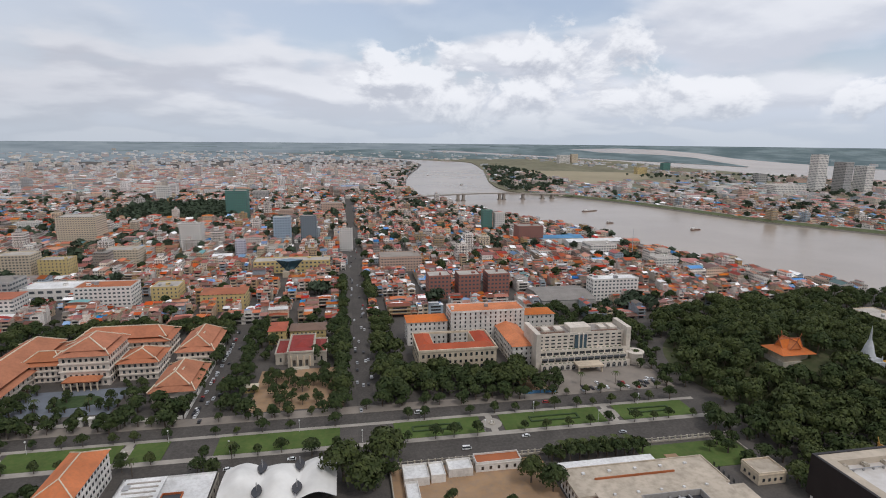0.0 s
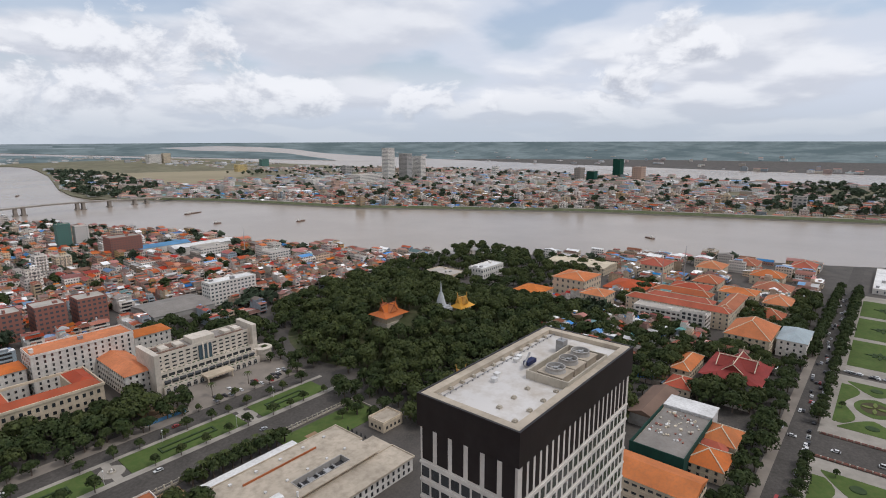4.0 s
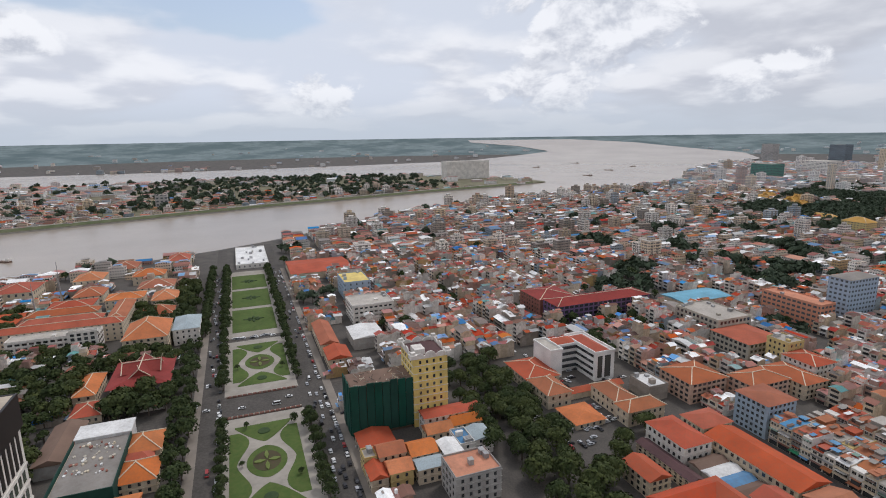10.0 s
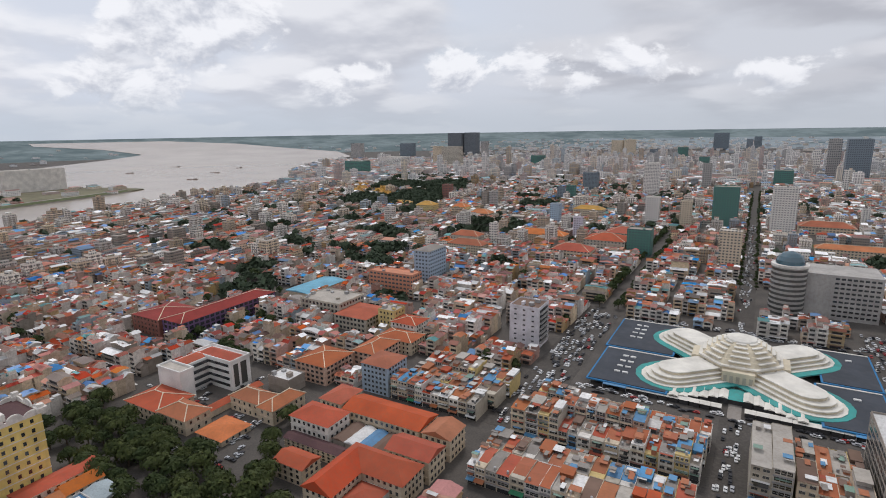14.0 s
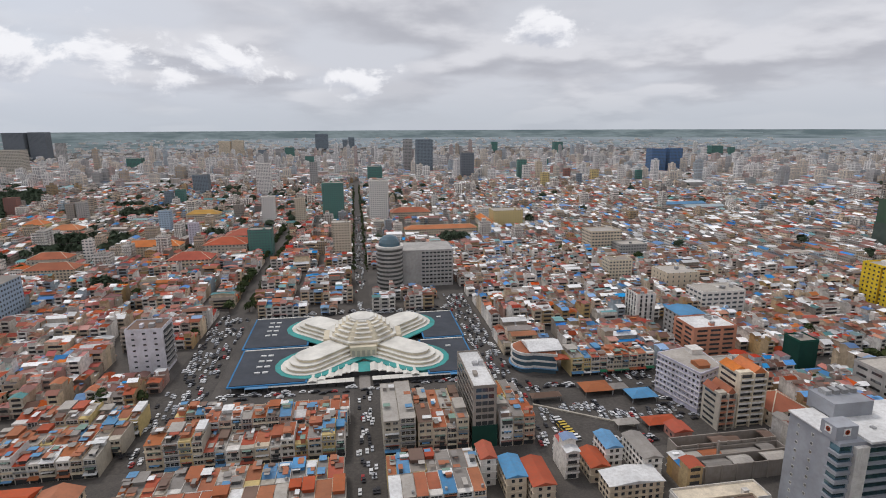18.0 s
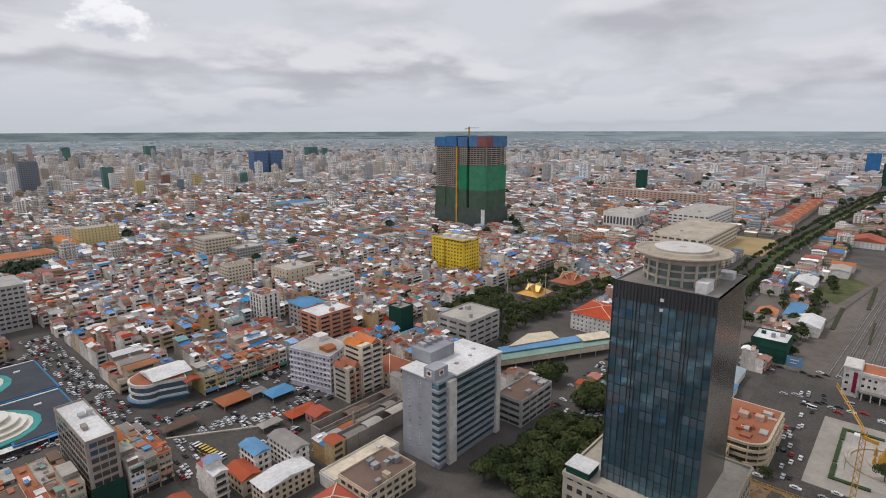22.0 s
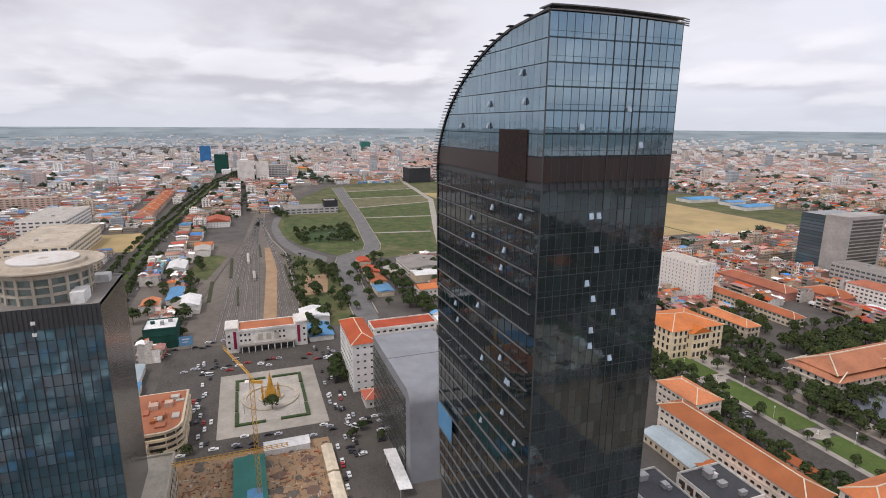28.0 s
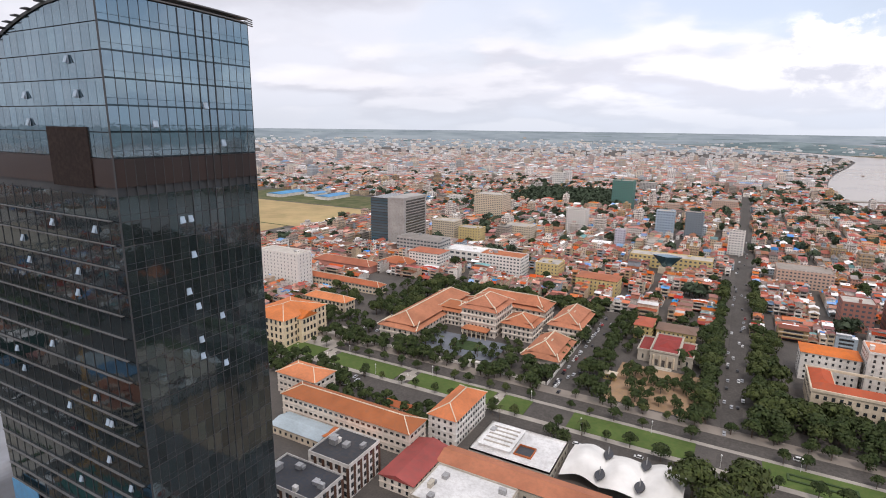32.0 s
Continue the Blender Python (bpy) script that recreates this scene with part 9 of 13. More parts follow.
# wall colours of far towers, lightened and blued to paint in haze
COLOURS.update({"glass_dim": (0.19, 0.235, 0.27), "glass_flank": (0.17, 0.19, 0.21), "net_green": (0.08, 0.22, 0.18), "net_blue": (0.07, 0.16, 0.31)})


def skyline(rows, where):
    """Each row: x0, x1, y0, y1, height, material, height of the ground."""
    for x0, x1, y0, y1, h, mat, foot in rows:
        word, name = TOWER_WORDS[mat]
        far = math.hypot(x0, y0) > 1500
        kind = "tower" if h > 35 else "block"
        building(name, "%s %s %s" % (word, kind, where), (x0, x1, y0, y1), h, max(3, round(h / (5.0 if far else 3.4))), mat, "flat", "roof_pale" if "plaster" in mat else "concrete",
                 gap=5 if far else 3.6, size=(2.8, 2.2) if far else (1.9, 1.6), style="bare", plant=1, band=False, category=kind, foot=foot)


skyline((
    (1554, 1646, -2997, -2932, 124, "glass_flank", 14),
    (1467, 1544, -3003, -2949, 128, "glass_flank", 12),
    (1237, 1277, -2164, -2136, 87, "plaster_cream", 0),
    (1132, 1210, -2151, -2097, 86, "stone_tan", 0),
    (1729, 1803, -2700, -2647, 80, "glass_dim", 6),
    (1893, 1954, -2432, -2390, 91, "plaster_grey", 2),
    (1261, 1338, -1652, -1598, 51, "net_green", 0),
    (1385, 1496, -2113, -2035, 42, "plaster_white", 0),
    (658, 717, -3167, -3126, 79, "plaster_cream", 7),
    (593, 649, -3167, -3128, 83, "plaster_cream", 7),
    (159, 237, -3588, -3534, 91, "glass_dim", 25),
    (196, 229, -1357, -1334, 77, "plaster_white", 0),
    (134, 155, -948, -934, 47, "plaster_white", 0),
    (85, 102, -944, -932, 43, "plaster_cream", 0),
    (21, 57, -973, -948, 66, "net_green", 0),
    (356, 392, -1436, -1411, 46, "glass_dim", 0),
    (420, 455, -2787, -2762, 53, "glass_dim", 0),
), "on the southern skyline")
skyline((
    (832, 887, -2376, -2337, 41, "net_green", 0),
    (614, 636, -1117, -1103, 35, "brick_red", 0),
    (469, 482, -1004, -995, 35, "concrete", 0),
    (450, 466, -1006, -995, 37, "plaster_grey", 0),
    (280, 297, -886, -875, 36, "plaster_blue", 0),
    (213, 226, -778, -770, 33, "plaster_lilac", 0),
    (315, 326, -706, -698, 28, "plaster_white", 0),
    (8, 30, -691, -675, 44, "plaster_cream", 0),
    (108, 137, -725, -705, 33, "net_green", 0),
    (354, 373, -1222, -1208, 32, "net_green", 0),
    (373, 389, -1204, -1193, 31, "glass_dim", 0),
    (316, 364, -3060, -3027, 52, "net_green", 1),
    (162, 197, -2309, -2284, 44, "net_green", 0),
    (31, 57, -2884, -2865, 96, "glass_dim", 0),
    (1280, 1315, -2734, -2709, 94, "plaster_grey", 0),
    (291, 324, -2417, -2394, 69, "plaster_grey", 0),
    (100, 121, -1533, -1517, 67, "plaster_grey", 0),
), "above low southern houses")
skyline((
    (-273, -215, -1970, -1930, 115, "glass_dim", 0),
    (-209, -176, -2028, -2005, 114, "plaster_grey", 0),
    (-174, -150, -2184, -2167, 73, "plaster_white", 0),
    (-357, -318, -1659, -1632, 81, "glass_flank", 0),
    (-82, -38, -1730, -1699, 40, "net_green", 0),
    (-54, -22, -941, -919, 71, "plaster_white", 0),
    (-1036, -984, -1754, -1717, 83, "net_blue", 0),
    (-1094, -1048, -1746, -1713, 84, "net_blue", 0),
    (-1150, -1101, -2984, -2949, 68, "net_green", 5),
    (-535, -508, -1691, -1672, 56, "net_green", 0),
    (-769, -745, -2137, -2121, 31, "net_green", 0),
    (-841, -823, -1524, -1512, 31, "net_green", 0),
    (-639, -620, -1581, -1567, 34, "brick_red", 0),
    (-515, -494, -1422, -1408, 37, "plaster_yellow", 0),
    (-707, -685, -1534, -1519, 34, "plaster_yellow", 0),
    (-708, -691, -1373, -1362, 52, "plaster_white", 0),
    (-1039, -1011, -2207, -2187, 47, "plaster_white", 0),
    (-531, -509, -1637, -1621, 43, "plaster_white", 0),
), "beyond the domed market")
skyline((
    (-622, -608, -1451, -1441, 30, "glass_dim", 0),
    (-4, 34, -3553, -3526, 71, "glass_dim", 24),
    (-568, -550, -1631, -1619, 52, "plaster_cream", 0),
    (-845, -808, -3238, -3213, 55, "net_green", 13),
    (-255, -242, -948, -940, 18, "plaster_blue", 0),
    (-336, -294, -672, -643, 28, "plaster_cream", 0),
    (-358, -323, -643, -619, 15, "plaster_grey", 0),
    (-287, -261, -540, -522, 21, "trim_cream", 0),
    (-238, -213, -958, -940, 16, "plaster_white", 0),
    (-263, -215, -867, -834, 28, "plaster_yellow", 0),
    (-163, -152, -1099, -1091, 24, "plaster_white", 0),
    (-194, -182, -1648, -1640, 48, "plaster_white", 0),
    (-651, -634, -1730, -1719, 30, "plaster_rose", 0),
    (-764, -751, -1720, -1712, 40, "plaster_cream", 0),
    (-1221, -1198, -2494, -2478, 71, "plaster_grey", 0),
    (-1836, -1817, -2758, -2745, 60, "plaster_white", 12),
    (-1963, -1898, -2753, -2707, 39, "net_green", 13),
    (-1914, -1886, -2568, -2548, 44, "net_green", 6),
), "among crowded southern houses")
skyline((
    (-428, -372, 898, 937, 41, "plaster_cream", 0),
    (-235, -205, 825, 846, 38, "plaster_white", 0),
    (-238, -196, 1162, 1191, 55, "net_green", 0),
    (-111, -85, 874, 892, 39, "plaster_blue", 0),
    (-69, -45, 869, 885, 41, "glass_dim", 0),
    (-457, -427, 1447, 1468, 42, "plaster_white", 0),
    (-347, -315, 678, 700, 21, "plaster_yellow", 0),
    (-394, -357, 684, 710, 26, "plaster_cream", 0),
    (-9, 10, 796, 809, 31, "plaster_white", 0),
    (-149, -136, 770, 779, 23, "plaster_lilac", 0),
    (-302, -261, 738, 767, 19, "plaster_cream", 0),
    (-130, -103, 1118, 1137, 20, "salmon_pale", 0),
    (-52, -5, 1217, 1250, 21, "salmon_pale", 0),
    (41, 92, 655, 690, 18, "salmon_pale", 0),
    (-545, -515, 1020, 1041, 17, "plaster_white", 0),
    (-232, -195, 1461, 1487, 27, "plaster_grey", 0),
), "above the old northern quarter")
skyline((
    (1490, 1526, 1518, 1552, 121, "plaster_white", 3),
    (1576, 1606, 1501, 1545, 98, "plaster_grey", 3),
    (1650, 1680, 1494, 1540, 86, "plaster_white", 3),
    (1706, 1749, 2730, 2760, 39, "net_green", 9),
    (1328, 1397, 3268, 3317, 49, "plaster_white", 25),
    (1403, 1444, 3254, 3283, 54, "plaster_cream", 26),
    (240, 258, 932, 945, 38, "net_green", 0),
    (262, 280, 929, 942, 33, "plaster_white", 0),
    (265, 305, 802, 829, 29, "brick_red", 0),
    (343, 383, 712, 741, 15, "plaster_white", 0),
    (387, 418, 616, 637, 15, "plaster_white", 0),
    (1311, 1423, 1481, 1559, 27, "plaster_white", 3),
    (1425, 1476, 2498, 2534, 33, "plaster_yellow", 3),
    (1718, 1774, 1851, 1891, 23, "salmon_pale", 3),
    (1159, 1223, 1548, 1593, 18, "plaster_white", 3),
    (1088, 1109, 1347, 1362, 28, "salmon_pale", 3),
), "near the northern river bank")

# ---- royal quarter and halls among the southern streets ----
M["gold_tile"] = surface("gold_tile", (0.56, 0.32, 0.075), dirt=(0.30, 0.17, 0.06), dirt_amount=0.5, grain=0.4, amount=0.1, island=False)
for x, y, w, d in ((905, -1120, 60, 30), (850, -1150, 44, 26), (800, -1110, 40, 24), (940, -1190, 46, 34), (990, -1260, 50, 30), (880, -1210, 36, 24)):
    shrine("royal_hall", "royal hall with steep layered golden roofs", x, y, w, d, 0, "gold_tile", "gold")
    keep_out(x - w / 2 - 6, x + w / 2 + 6, y - d / 2 - 6, y + d / 2 + 6)
for x0, x1, y0, y1, h, wall, tile, lab in (
        (625, 680, -972, -950, 9, "plaster_cream", "gold_tile", "low hall with a golden tiled roof"), (530, 566, -905, -880, 20, "plaster_yellow", "gold_tile", "tall ochre temple house with golden roofs"),
        (480, 510, -945, -920, 14, "plaster_yellow", "roof_orange", "ochre hall with an orange roof"), (570, 600, -950, -930, 9, "plaster_cream", "gold_tile", "low hall with a golden tiled roof"),
        (225, 296, -748, -724, 13, "plaster_cream", "roof_orange", "cream school hall with a bright orange roof"), (236, 290, -1008, -985, 14, "plaster_cream", "gold_tile", "long cream hall with a golden roof"),
        (165, 212, -660, -632, 15, "plaster_cream", "roof_red", "cream block with a broad red roof"), (139, 192, -745, -705, 16, "stone_tan", "roof_red", "broad block with a red tiled roof"),
        (128, 178, -800, -765, 16, "stone_tan", "roof_red", "broad block with a red tiled roof"), (-180, -70, -816, -798, 10, "plaster_cream", "roof_orange", "long school wing with an orange roof"),
        (-130, -60, -985, -955, 12, "plaster_cream", "roof_terracotta", "school hall with a terracotta roof"), (-215, -200, -900, -830, 10, "plaster_cream", "roof_orange", "school wing with an orange roof"),
        (300, 350, -640, -618, 13, "plaster_cream", "roof_terracotta", "cream block with a terracotta roof"), (330, 372, -690, -668, 14, "stone_tan", "roof_terracotta", "tan block with a terracotta roof"),
        (410, 450, -900, -875, 12, "plaster_cream", "roof_orange", "cream hall with an orange roof")):
    building("tiled_hall", lab, (x0, x1, y0, y1), h, max(2, round(h / 3.6)), wall, "ridged", tile, min(7, (y1 - y0) * 0.28), gap=4.5, size=(1.8, 1.7))
for x0, x1, y0, y1, h, tile, lab in ((-690, -600, -1010, -985, 8, "roof_blue", "long market shed with a pale blue roof"), (-700, -620, -965, -942, 8, "sky_sheet", "long market shed with a grey-blue roof"), (-900, -850, -1345, -1300, 16, "roof_white", "hall with a white roof")):
    building("market_shed", lab, (x0, x1, y0, y1), h, 2, "plaster_grey", "gable", tile, 4, gap=6, win=False, along="x")
tagged(new("school_field", Solid().box(-198, -72, -878, -822, 0, 0.15).mesh("school_field", "rough_grass")), "green playing field between school wings", "field", kind="structure")
keep_out(-200, -70, -880, -820)

# ---- the domed market ----
M["market_cream"] = surface("market_cream", (0.68, 0.60, 0.45), dirt=(0.48, 0.41, 0.30), dirt_amount=0.3, grain=0.3, amount=0.0, rough=0.7)
M["market_white"] = surface("market_white", (0.74, 0.71, 0.64), dirt=(0.5, 0.45, 0.36), dirt_amount=0.3, grain=0.3, amount=0.0, rough=0.7)
M["market_blue"] = surface("market_blue", (0.035, 0.20, 0.42), dirt_amount=0.3, grain=0.4, amount=0.0)
M["market_teal"] = surface("market_teal", (0.06, 0.33, 0.31), dirt_amount=0.35, grain=0.3, amount=0.0)
M["market_dark"] = surface("market_dark", (0.055, 0.062, 0.075), dirt=(0.09, 0.09, 0.1), dirt_amount=0.4, grain=0.3, amount=0.0)
keep_out(-86, 92, -460, -318)


def domed_market(cx, cy):
    t = thing("domed_market", "cream domed market hall with four stepped wings", "market", (cx, cy, 0))
    R = 25.0
    # octagonal drum and stepped dome, ring by ring
    oct_ = lambda r, k=8: [(cx + r * math.cos(math.pi / 8 + 2 * math.pi * i / k), cy + r * math.sin(math.pi / 8 + 2 * math.pi * i / k)) for i in range(k)]
    drum = part("drum", Solid().prism(oct_(R), 0, 13), "market_cream", t)
    part("cornice", Solid().prism(oct_(R + 0.8), 13, 14), "market_white", drum)
    steps = ((23.5, 14, 16.8), (20.6, 16.8, 19.4), (17.6, 19.4, 21.6), (14.4, 21.6, 23.4), (11.0, 23.4, 24.8))
    for r, a, b in steps:
        part("dome_ring", Solid().prism(oct_(r), a, b, oct_(r - 2.2)), "market_cream", t)
        lip = Solid()
        for i in range(8):
            an = 2 * math.pi * i / 8
            w, ap = r * 0.26, r * math.cos(math.pi / 8) - 0.6
            c, s = math.cos(an), math.sin(an)
            q = [(ap + 0.9, -w), (ap + 0.9, w), (ap - 1.6, w), (ap - 1.6, -w)]
            lip.prism([(cx + u * c - v * s, cy + u * s + v * c) for u, v in q], b - 1.0, b - 0.3)
        part("dome_louvre", lip, "market_white", t, "projecting sunshade slabs of the dome")
    part("dome_cap", Solid().lathe(cx, cy, [(9.2, 24.6), (8.6, 25.4), (6.0, 26.2), (2.5, 26.7), (0.1, 26.8)], 24), "market_white", t)
    for i in range(16):
        a = 2 * math.pi * (i + 0.5) / 16
        part("drum_window", Solid().box(-1.0, 1.0, -0.3, 0.1, 0, 6), "stone_tan", drum, m=pose(cx + R * 0.955 * math.cos(a), cy + R * 0.955 * math.sin(a), 6, 0, 0, math.degrees(a) + 90))
    # four wings on the diagonals, each of three steps with rounded ends
    for k in range(4):
        an = math.radians((43, 137, 223, 317)[k])
        c, s = math.cos(an), math.sin(an)
        wing = part("wing", Solid().prism([(cx + u * c - v * s, cy + u * s + v * c) for u, v in wing_plan(20, 67, 15.5)], 0, 5.2), "market_white", t)
        for j, (hw, length, z0, z1) in enumerate(((13.6, 65.2, 5.2, 7.2), (11.4, 62.0, 7.2, 9.2), (9.0, 57.5, 9.2, 11.4))):
            part("step", Solid().prism([(cx + u * c - v * s, cy + u * s + v * c) for u, v in wing_plan(16, length, hw)], z0, z1 - 0.5), "market_cream", wing)
            part("eave", Solid().prism([(cx + u * c - v * s, cy + u * s + v * c) for u, v in wing_plan(16, length + 0.7, hw + 0.7)], z1 - 0.5, z1), "market_white", wing)
        part("teal_skirt", Solid().prism([(cx + u * c - v * s, cy + u * s + v * c) for u, v in wing_plan(14, 72, 22.0)], 4.2, 4.95 + 0.01 * k), "market_teal", t, "low teal sheet roof round a wing")
        part("ground_eave", Solid().prism([(cx + u * c - v * s, cy + u * s + v * c) for u, v in wing_plan(20, 68.6, 17.0)], 5.02, 5.4), "market_white", wing)
    # gates between the wings
    for k in range(4):
        an = math.radians(90 * k)
        c, s = math.cos(an), math.sin(an)
        g = part("gate", Solid().prism([(cx + u * c - v * s, cy + u * s + v * c) for u, v in ((18, -9), (28, -9), (28, 9), (18, 9))], 0, 12.0), "market_cream", t)
        for i in range(5):
            v0 = -7 + i * 3.5
            part("gate_slot", Solid().prism([(cx + u * c - v * s, cy + u * s + v * c) for u, v in ((27.9, v0 - 1.0), (28.2, v0 - 1.0), (28.2, v0 + 1.0), (27.9, v0 + 1.0))], 1.0, 9.5), "stone_tan", g)


def wing_plan(u0, u1, hw, n=8):
    """A wing from u0 out to u1, with a rounded end."""
    pts = [(u0, -hw), (u1 - hw, -hw)]
    pts += [(u1 - hw + hw * math.sin(math.pi * i / n), -hw * math.cos(math.pi * i / n)) for i in range(1, n)]
    return pts + [(u1 - hw, hw), (u0, hw)]


MC = (-1.0, -384.0)
domed_market(*MC)


def stalls():
    """Low blue-edged stall roofs that fill the corners round the market."""
    g = "stall roofs"
    for x0, x1, y0, y1 in ((36, 82, -380, -325), (40, 84, -446, -385), (-75, -43, -380, -325), (-76, -47, -442, -385)):
        t = thing("stall_roof", "broad dark grey stall roof edged in blue", "stall roof", ((x0 + x1) / 2, (y0 + y1) / 2, 0), g)
        part("deck", Solid().box(x0, x1, y0, y1, 4.2, 4.8), "market_dark", t)
        part("edge", Solid().ring(x0 - 1.2, x1 + 1.2, y0 - 1.2, y1 + 1.2, 3.6, 4.4, 1.6), "market_blue", t)
        part("gutter", Solid().box(x0, x1, y0 - 0.2, y0 + 1.0, 4.8, 5.1), "market_white", t)
        post = Solid().box(-0.2, 0.2, -0.2, 0.2, 0, 4.2).mesh("post", "metal_grey")
        for px in (x0 + 1, x1 - 1):
            for py in (y0 + 1, (y0 + y1) / 2, y1 - 1):
                part("post", post, None, t, m=pose(px, py, 0))
        lamp = Solid().box(-1.8, 1.8, -0.8, 0.8, 0, 0.7).mesh("roof_light", "white_paint")
        n = 4 if x0 > 0 else 1
        for i in range(n):
            for j in range(2 if x0 > 0 else 1):
                part("roof_light", lamp, None, t, m=pose((x0 + x1) / 2 - 2.5 + j * 5.0 + (6 if x0 > 0 else 0), y0 + 12 + i * 9 if x0 > 0 else y0 + 15, 4.8))
    for x0, x1, y0, y1 in ((24, 58, -362, -325), (-56, -26, -362, -325), (34, 60, -442, -412), (-58, -30, -442, -412), (-27, 25, -352, -336)):
        t = thing("teal_roof", "low teal green sheet roof beside the market", "stall roof", ((x0 + x1) / 2, (y0 + y1) / 2, 0), g)
        part("sheet", Solid().gable(x0, x1, y0, y1, 3.2, 4.0, "x", 0.2), "market_teal", t)
        # dark box in place of the shade under the sheet roof
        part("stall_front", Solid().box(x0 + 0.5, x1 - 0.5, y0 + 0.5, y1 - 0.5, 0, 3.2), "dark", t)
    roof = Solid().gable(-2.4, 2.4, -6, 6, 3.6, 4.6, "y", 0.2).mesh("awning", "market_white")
    # dark box in place of the shade under each awning
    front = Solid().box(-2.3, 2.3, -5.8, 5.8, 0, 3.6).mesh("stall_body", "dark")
    for side in (-1, 1):
        for i in range(6):
            t = thing("market_stall", "market stall under a white ridged awning", "stall", (-1.0 + side * (6.5 + i * 5.2), -338 - 0.4 * i, 0), "market stalls")
            part("awning", roof, None, t, m=pose(-1.0 + side * (6.5 + i * 5.2), -341 + (i * 2.2), 0.4 + 0.3 * (i % 2)))
            part("stall_body", front, None, t, m=pose(-1.0 + side * (6.5 + i * 5.2), -341 + (i * 2.2), 0))
    for i in range(22):
        x = -60 + i * 5.7
        if abs(x + 1.0) < 4:
            continue
        t = thing("market_stall", "small market stall under a white awning", "stall", (x, -326, 0), "market stalls")
        part("awning", Solid().gable(x - 2.7, x + 2.7, -328.5, -323, 3.0, 3.9, "x", 0.1), "market_white", t)
        # dark box again for the shaded inside of the stall
        part("stall_body", Solid().box(x - 2.5, x + 2.5, -328, -323.5, 0, 3.0), "dark", t)
    for x0, x1 in ((58, 72), (-74, -56)):
        t = thing("blue_awning", "bright blue awning at the market corner", "awning", ((x0 + x1) / 2, -325, 0))
        part("sheet", Solid().box(x0, x1, -329, -321, 3.6, 3.9), "roof_blue", t)
        part("post", Solid().box(x0, x0 + 0.3, -321.5, -321.2, 0, 3.6), "metal_grey", t)
        part("post", Solid().box(x1 - 0.3, x1, -321.5, -321.2, 0, 3.6), "metal_grey", t)
    walk_ = new("market_path", Solid().box(-4.5, 2.5, -360, -318, 0, 0.2).mesh("market_path", "roof_grey"))
    tagged(walk_, "dark paved path to the market gate", "path", kind="structure")


stalls()

# ---- south of the market ----
def dome_block():
    t = thing("domed_office", "round office tower with a blue dome and a grey annex", "building", (-45, -545, 0))
    part("drum", Solid().cyl(-31, -534, 13, 0, 44, 28), "plaster_grey", t)
    for f in range(10):
        part("drum_band", Solid().lathe(-31, -534, [(13, 2 + f * 4.2), (13.3, 2 + f * 4.2), (13.3, 4.0 + f * 4.2), (13, 4.0 + f * 4.2)], 28), "glass_flank", t)
    part("collar", Solid().cyl(-31, -534, 14, 43, 45, 28), "plaster_white", t)
    part("dome", Solid().lathe(-31, -534, [(11, 45), (10.6, 48), (9, 51.5), (6, 54), (2.5, 55.2), (0.1, 55.5)], 28), "dome_blue", t, "blue-green glass dome")
    part("annex", Solid().box(-96, -44, -575, -535, 0, 38), "plaster_grey", t)
    windows(t, (-96, -62, -575, -535), 3, 9, 3.9, 4, (2.8, 1.6), "bare", ["N"])
    keep_out(-100, -16, -580, -518)


M["dome_blue"] = glass_wall("dome_blue", (0.02, 0.10, 0.14), rough=0.2)
dome_block()
building("frame_block", "bare concrete frame block with green netting at its foot", (-66, -54, -288, -244), 33, 9, "concrete", "flat", "roof_white", gap=3.6, size=(2.8, 2.2), style="bare", free_around=0.2)
tagged(new("net_screen", Solid().box(-66.6, -53.4, -243.8, -243.4, 0, 12).mesh("net_screen", "net_green")), "green safety net hung at a building's foot", "net")


def storey_front(t, a, b, z0, floors, storey, gap, size, depth=0.12, name="window"):
    """Windows, each set in a frame with a sill, along an upright front from a to b, seen from its right-hand side."""
    a, b = Vector(a), Vector(b)
    u = (b - a).normalized()
    n = max(1, int((b - a).length // gap))
    me = window_mesh(*size, "plain")
    for f in range(floors):
        for i in range(n):
            p = a + u * ((i + 0.5) * (b - a).length / n)
            part(name, me, None, t, m=pose(p.x, p.y, z0 + f * storey, 0, 0, math.degrees(math.atan2(u.y, u.x))))


def corner_shop():
    """Rounded towards the street corner: bands of glass between white slabs, under a broad white roof."""
    pts = [(-131, -337), (-112, -346)] + [(-109 + 9 * math.cos(a), -333 + 11 * math.sin(a)) for a in np.linspace(-0.7, 1.9, 9)] + [(-126, -317)]
    grow = lambda k: [(-117 + (x + 117) * k, -331 + (y + 331) * k) for x, y in pts]
    t = thing("curved_corner_shop", "corner shop with curved glass bands and a white roof", "shop", (-117, -331, 0))
    part("glass_front", Solid().prism(grow(0.97), 0, 13.4), "glass_pale", t)
    for z0, z1 in ((3.6, 4.9), (7.8, 9.0), (12.2, 14.0)):
        part("slab_band", Solid().prism(grow(1.02), z0, z1), "plaster_white", t)
    part("canopy", Solid().prism(grow(1.09), 3.1, 3.5), "roof_blue", t)
    part("terrace", Solid().prism(grow(0.95), 14.0, 14.3), "roof_rust", t)
    part("roof", Solid().gable(-131, -109, -341, -321, 15.6, 18.6, "x", 0.6), "roof_white", t)
    part("upper_wall", Solid().box(-130, -110, -340, -322, 14.2, 15.6), "plaster_grey", t)
    part("side_roof", Solid().gable(-133, -124, -320, -313, 12.0, 13.2, "y", 0.3), "roof_red", t)
    keep_out(-134, -98, -348, -312)


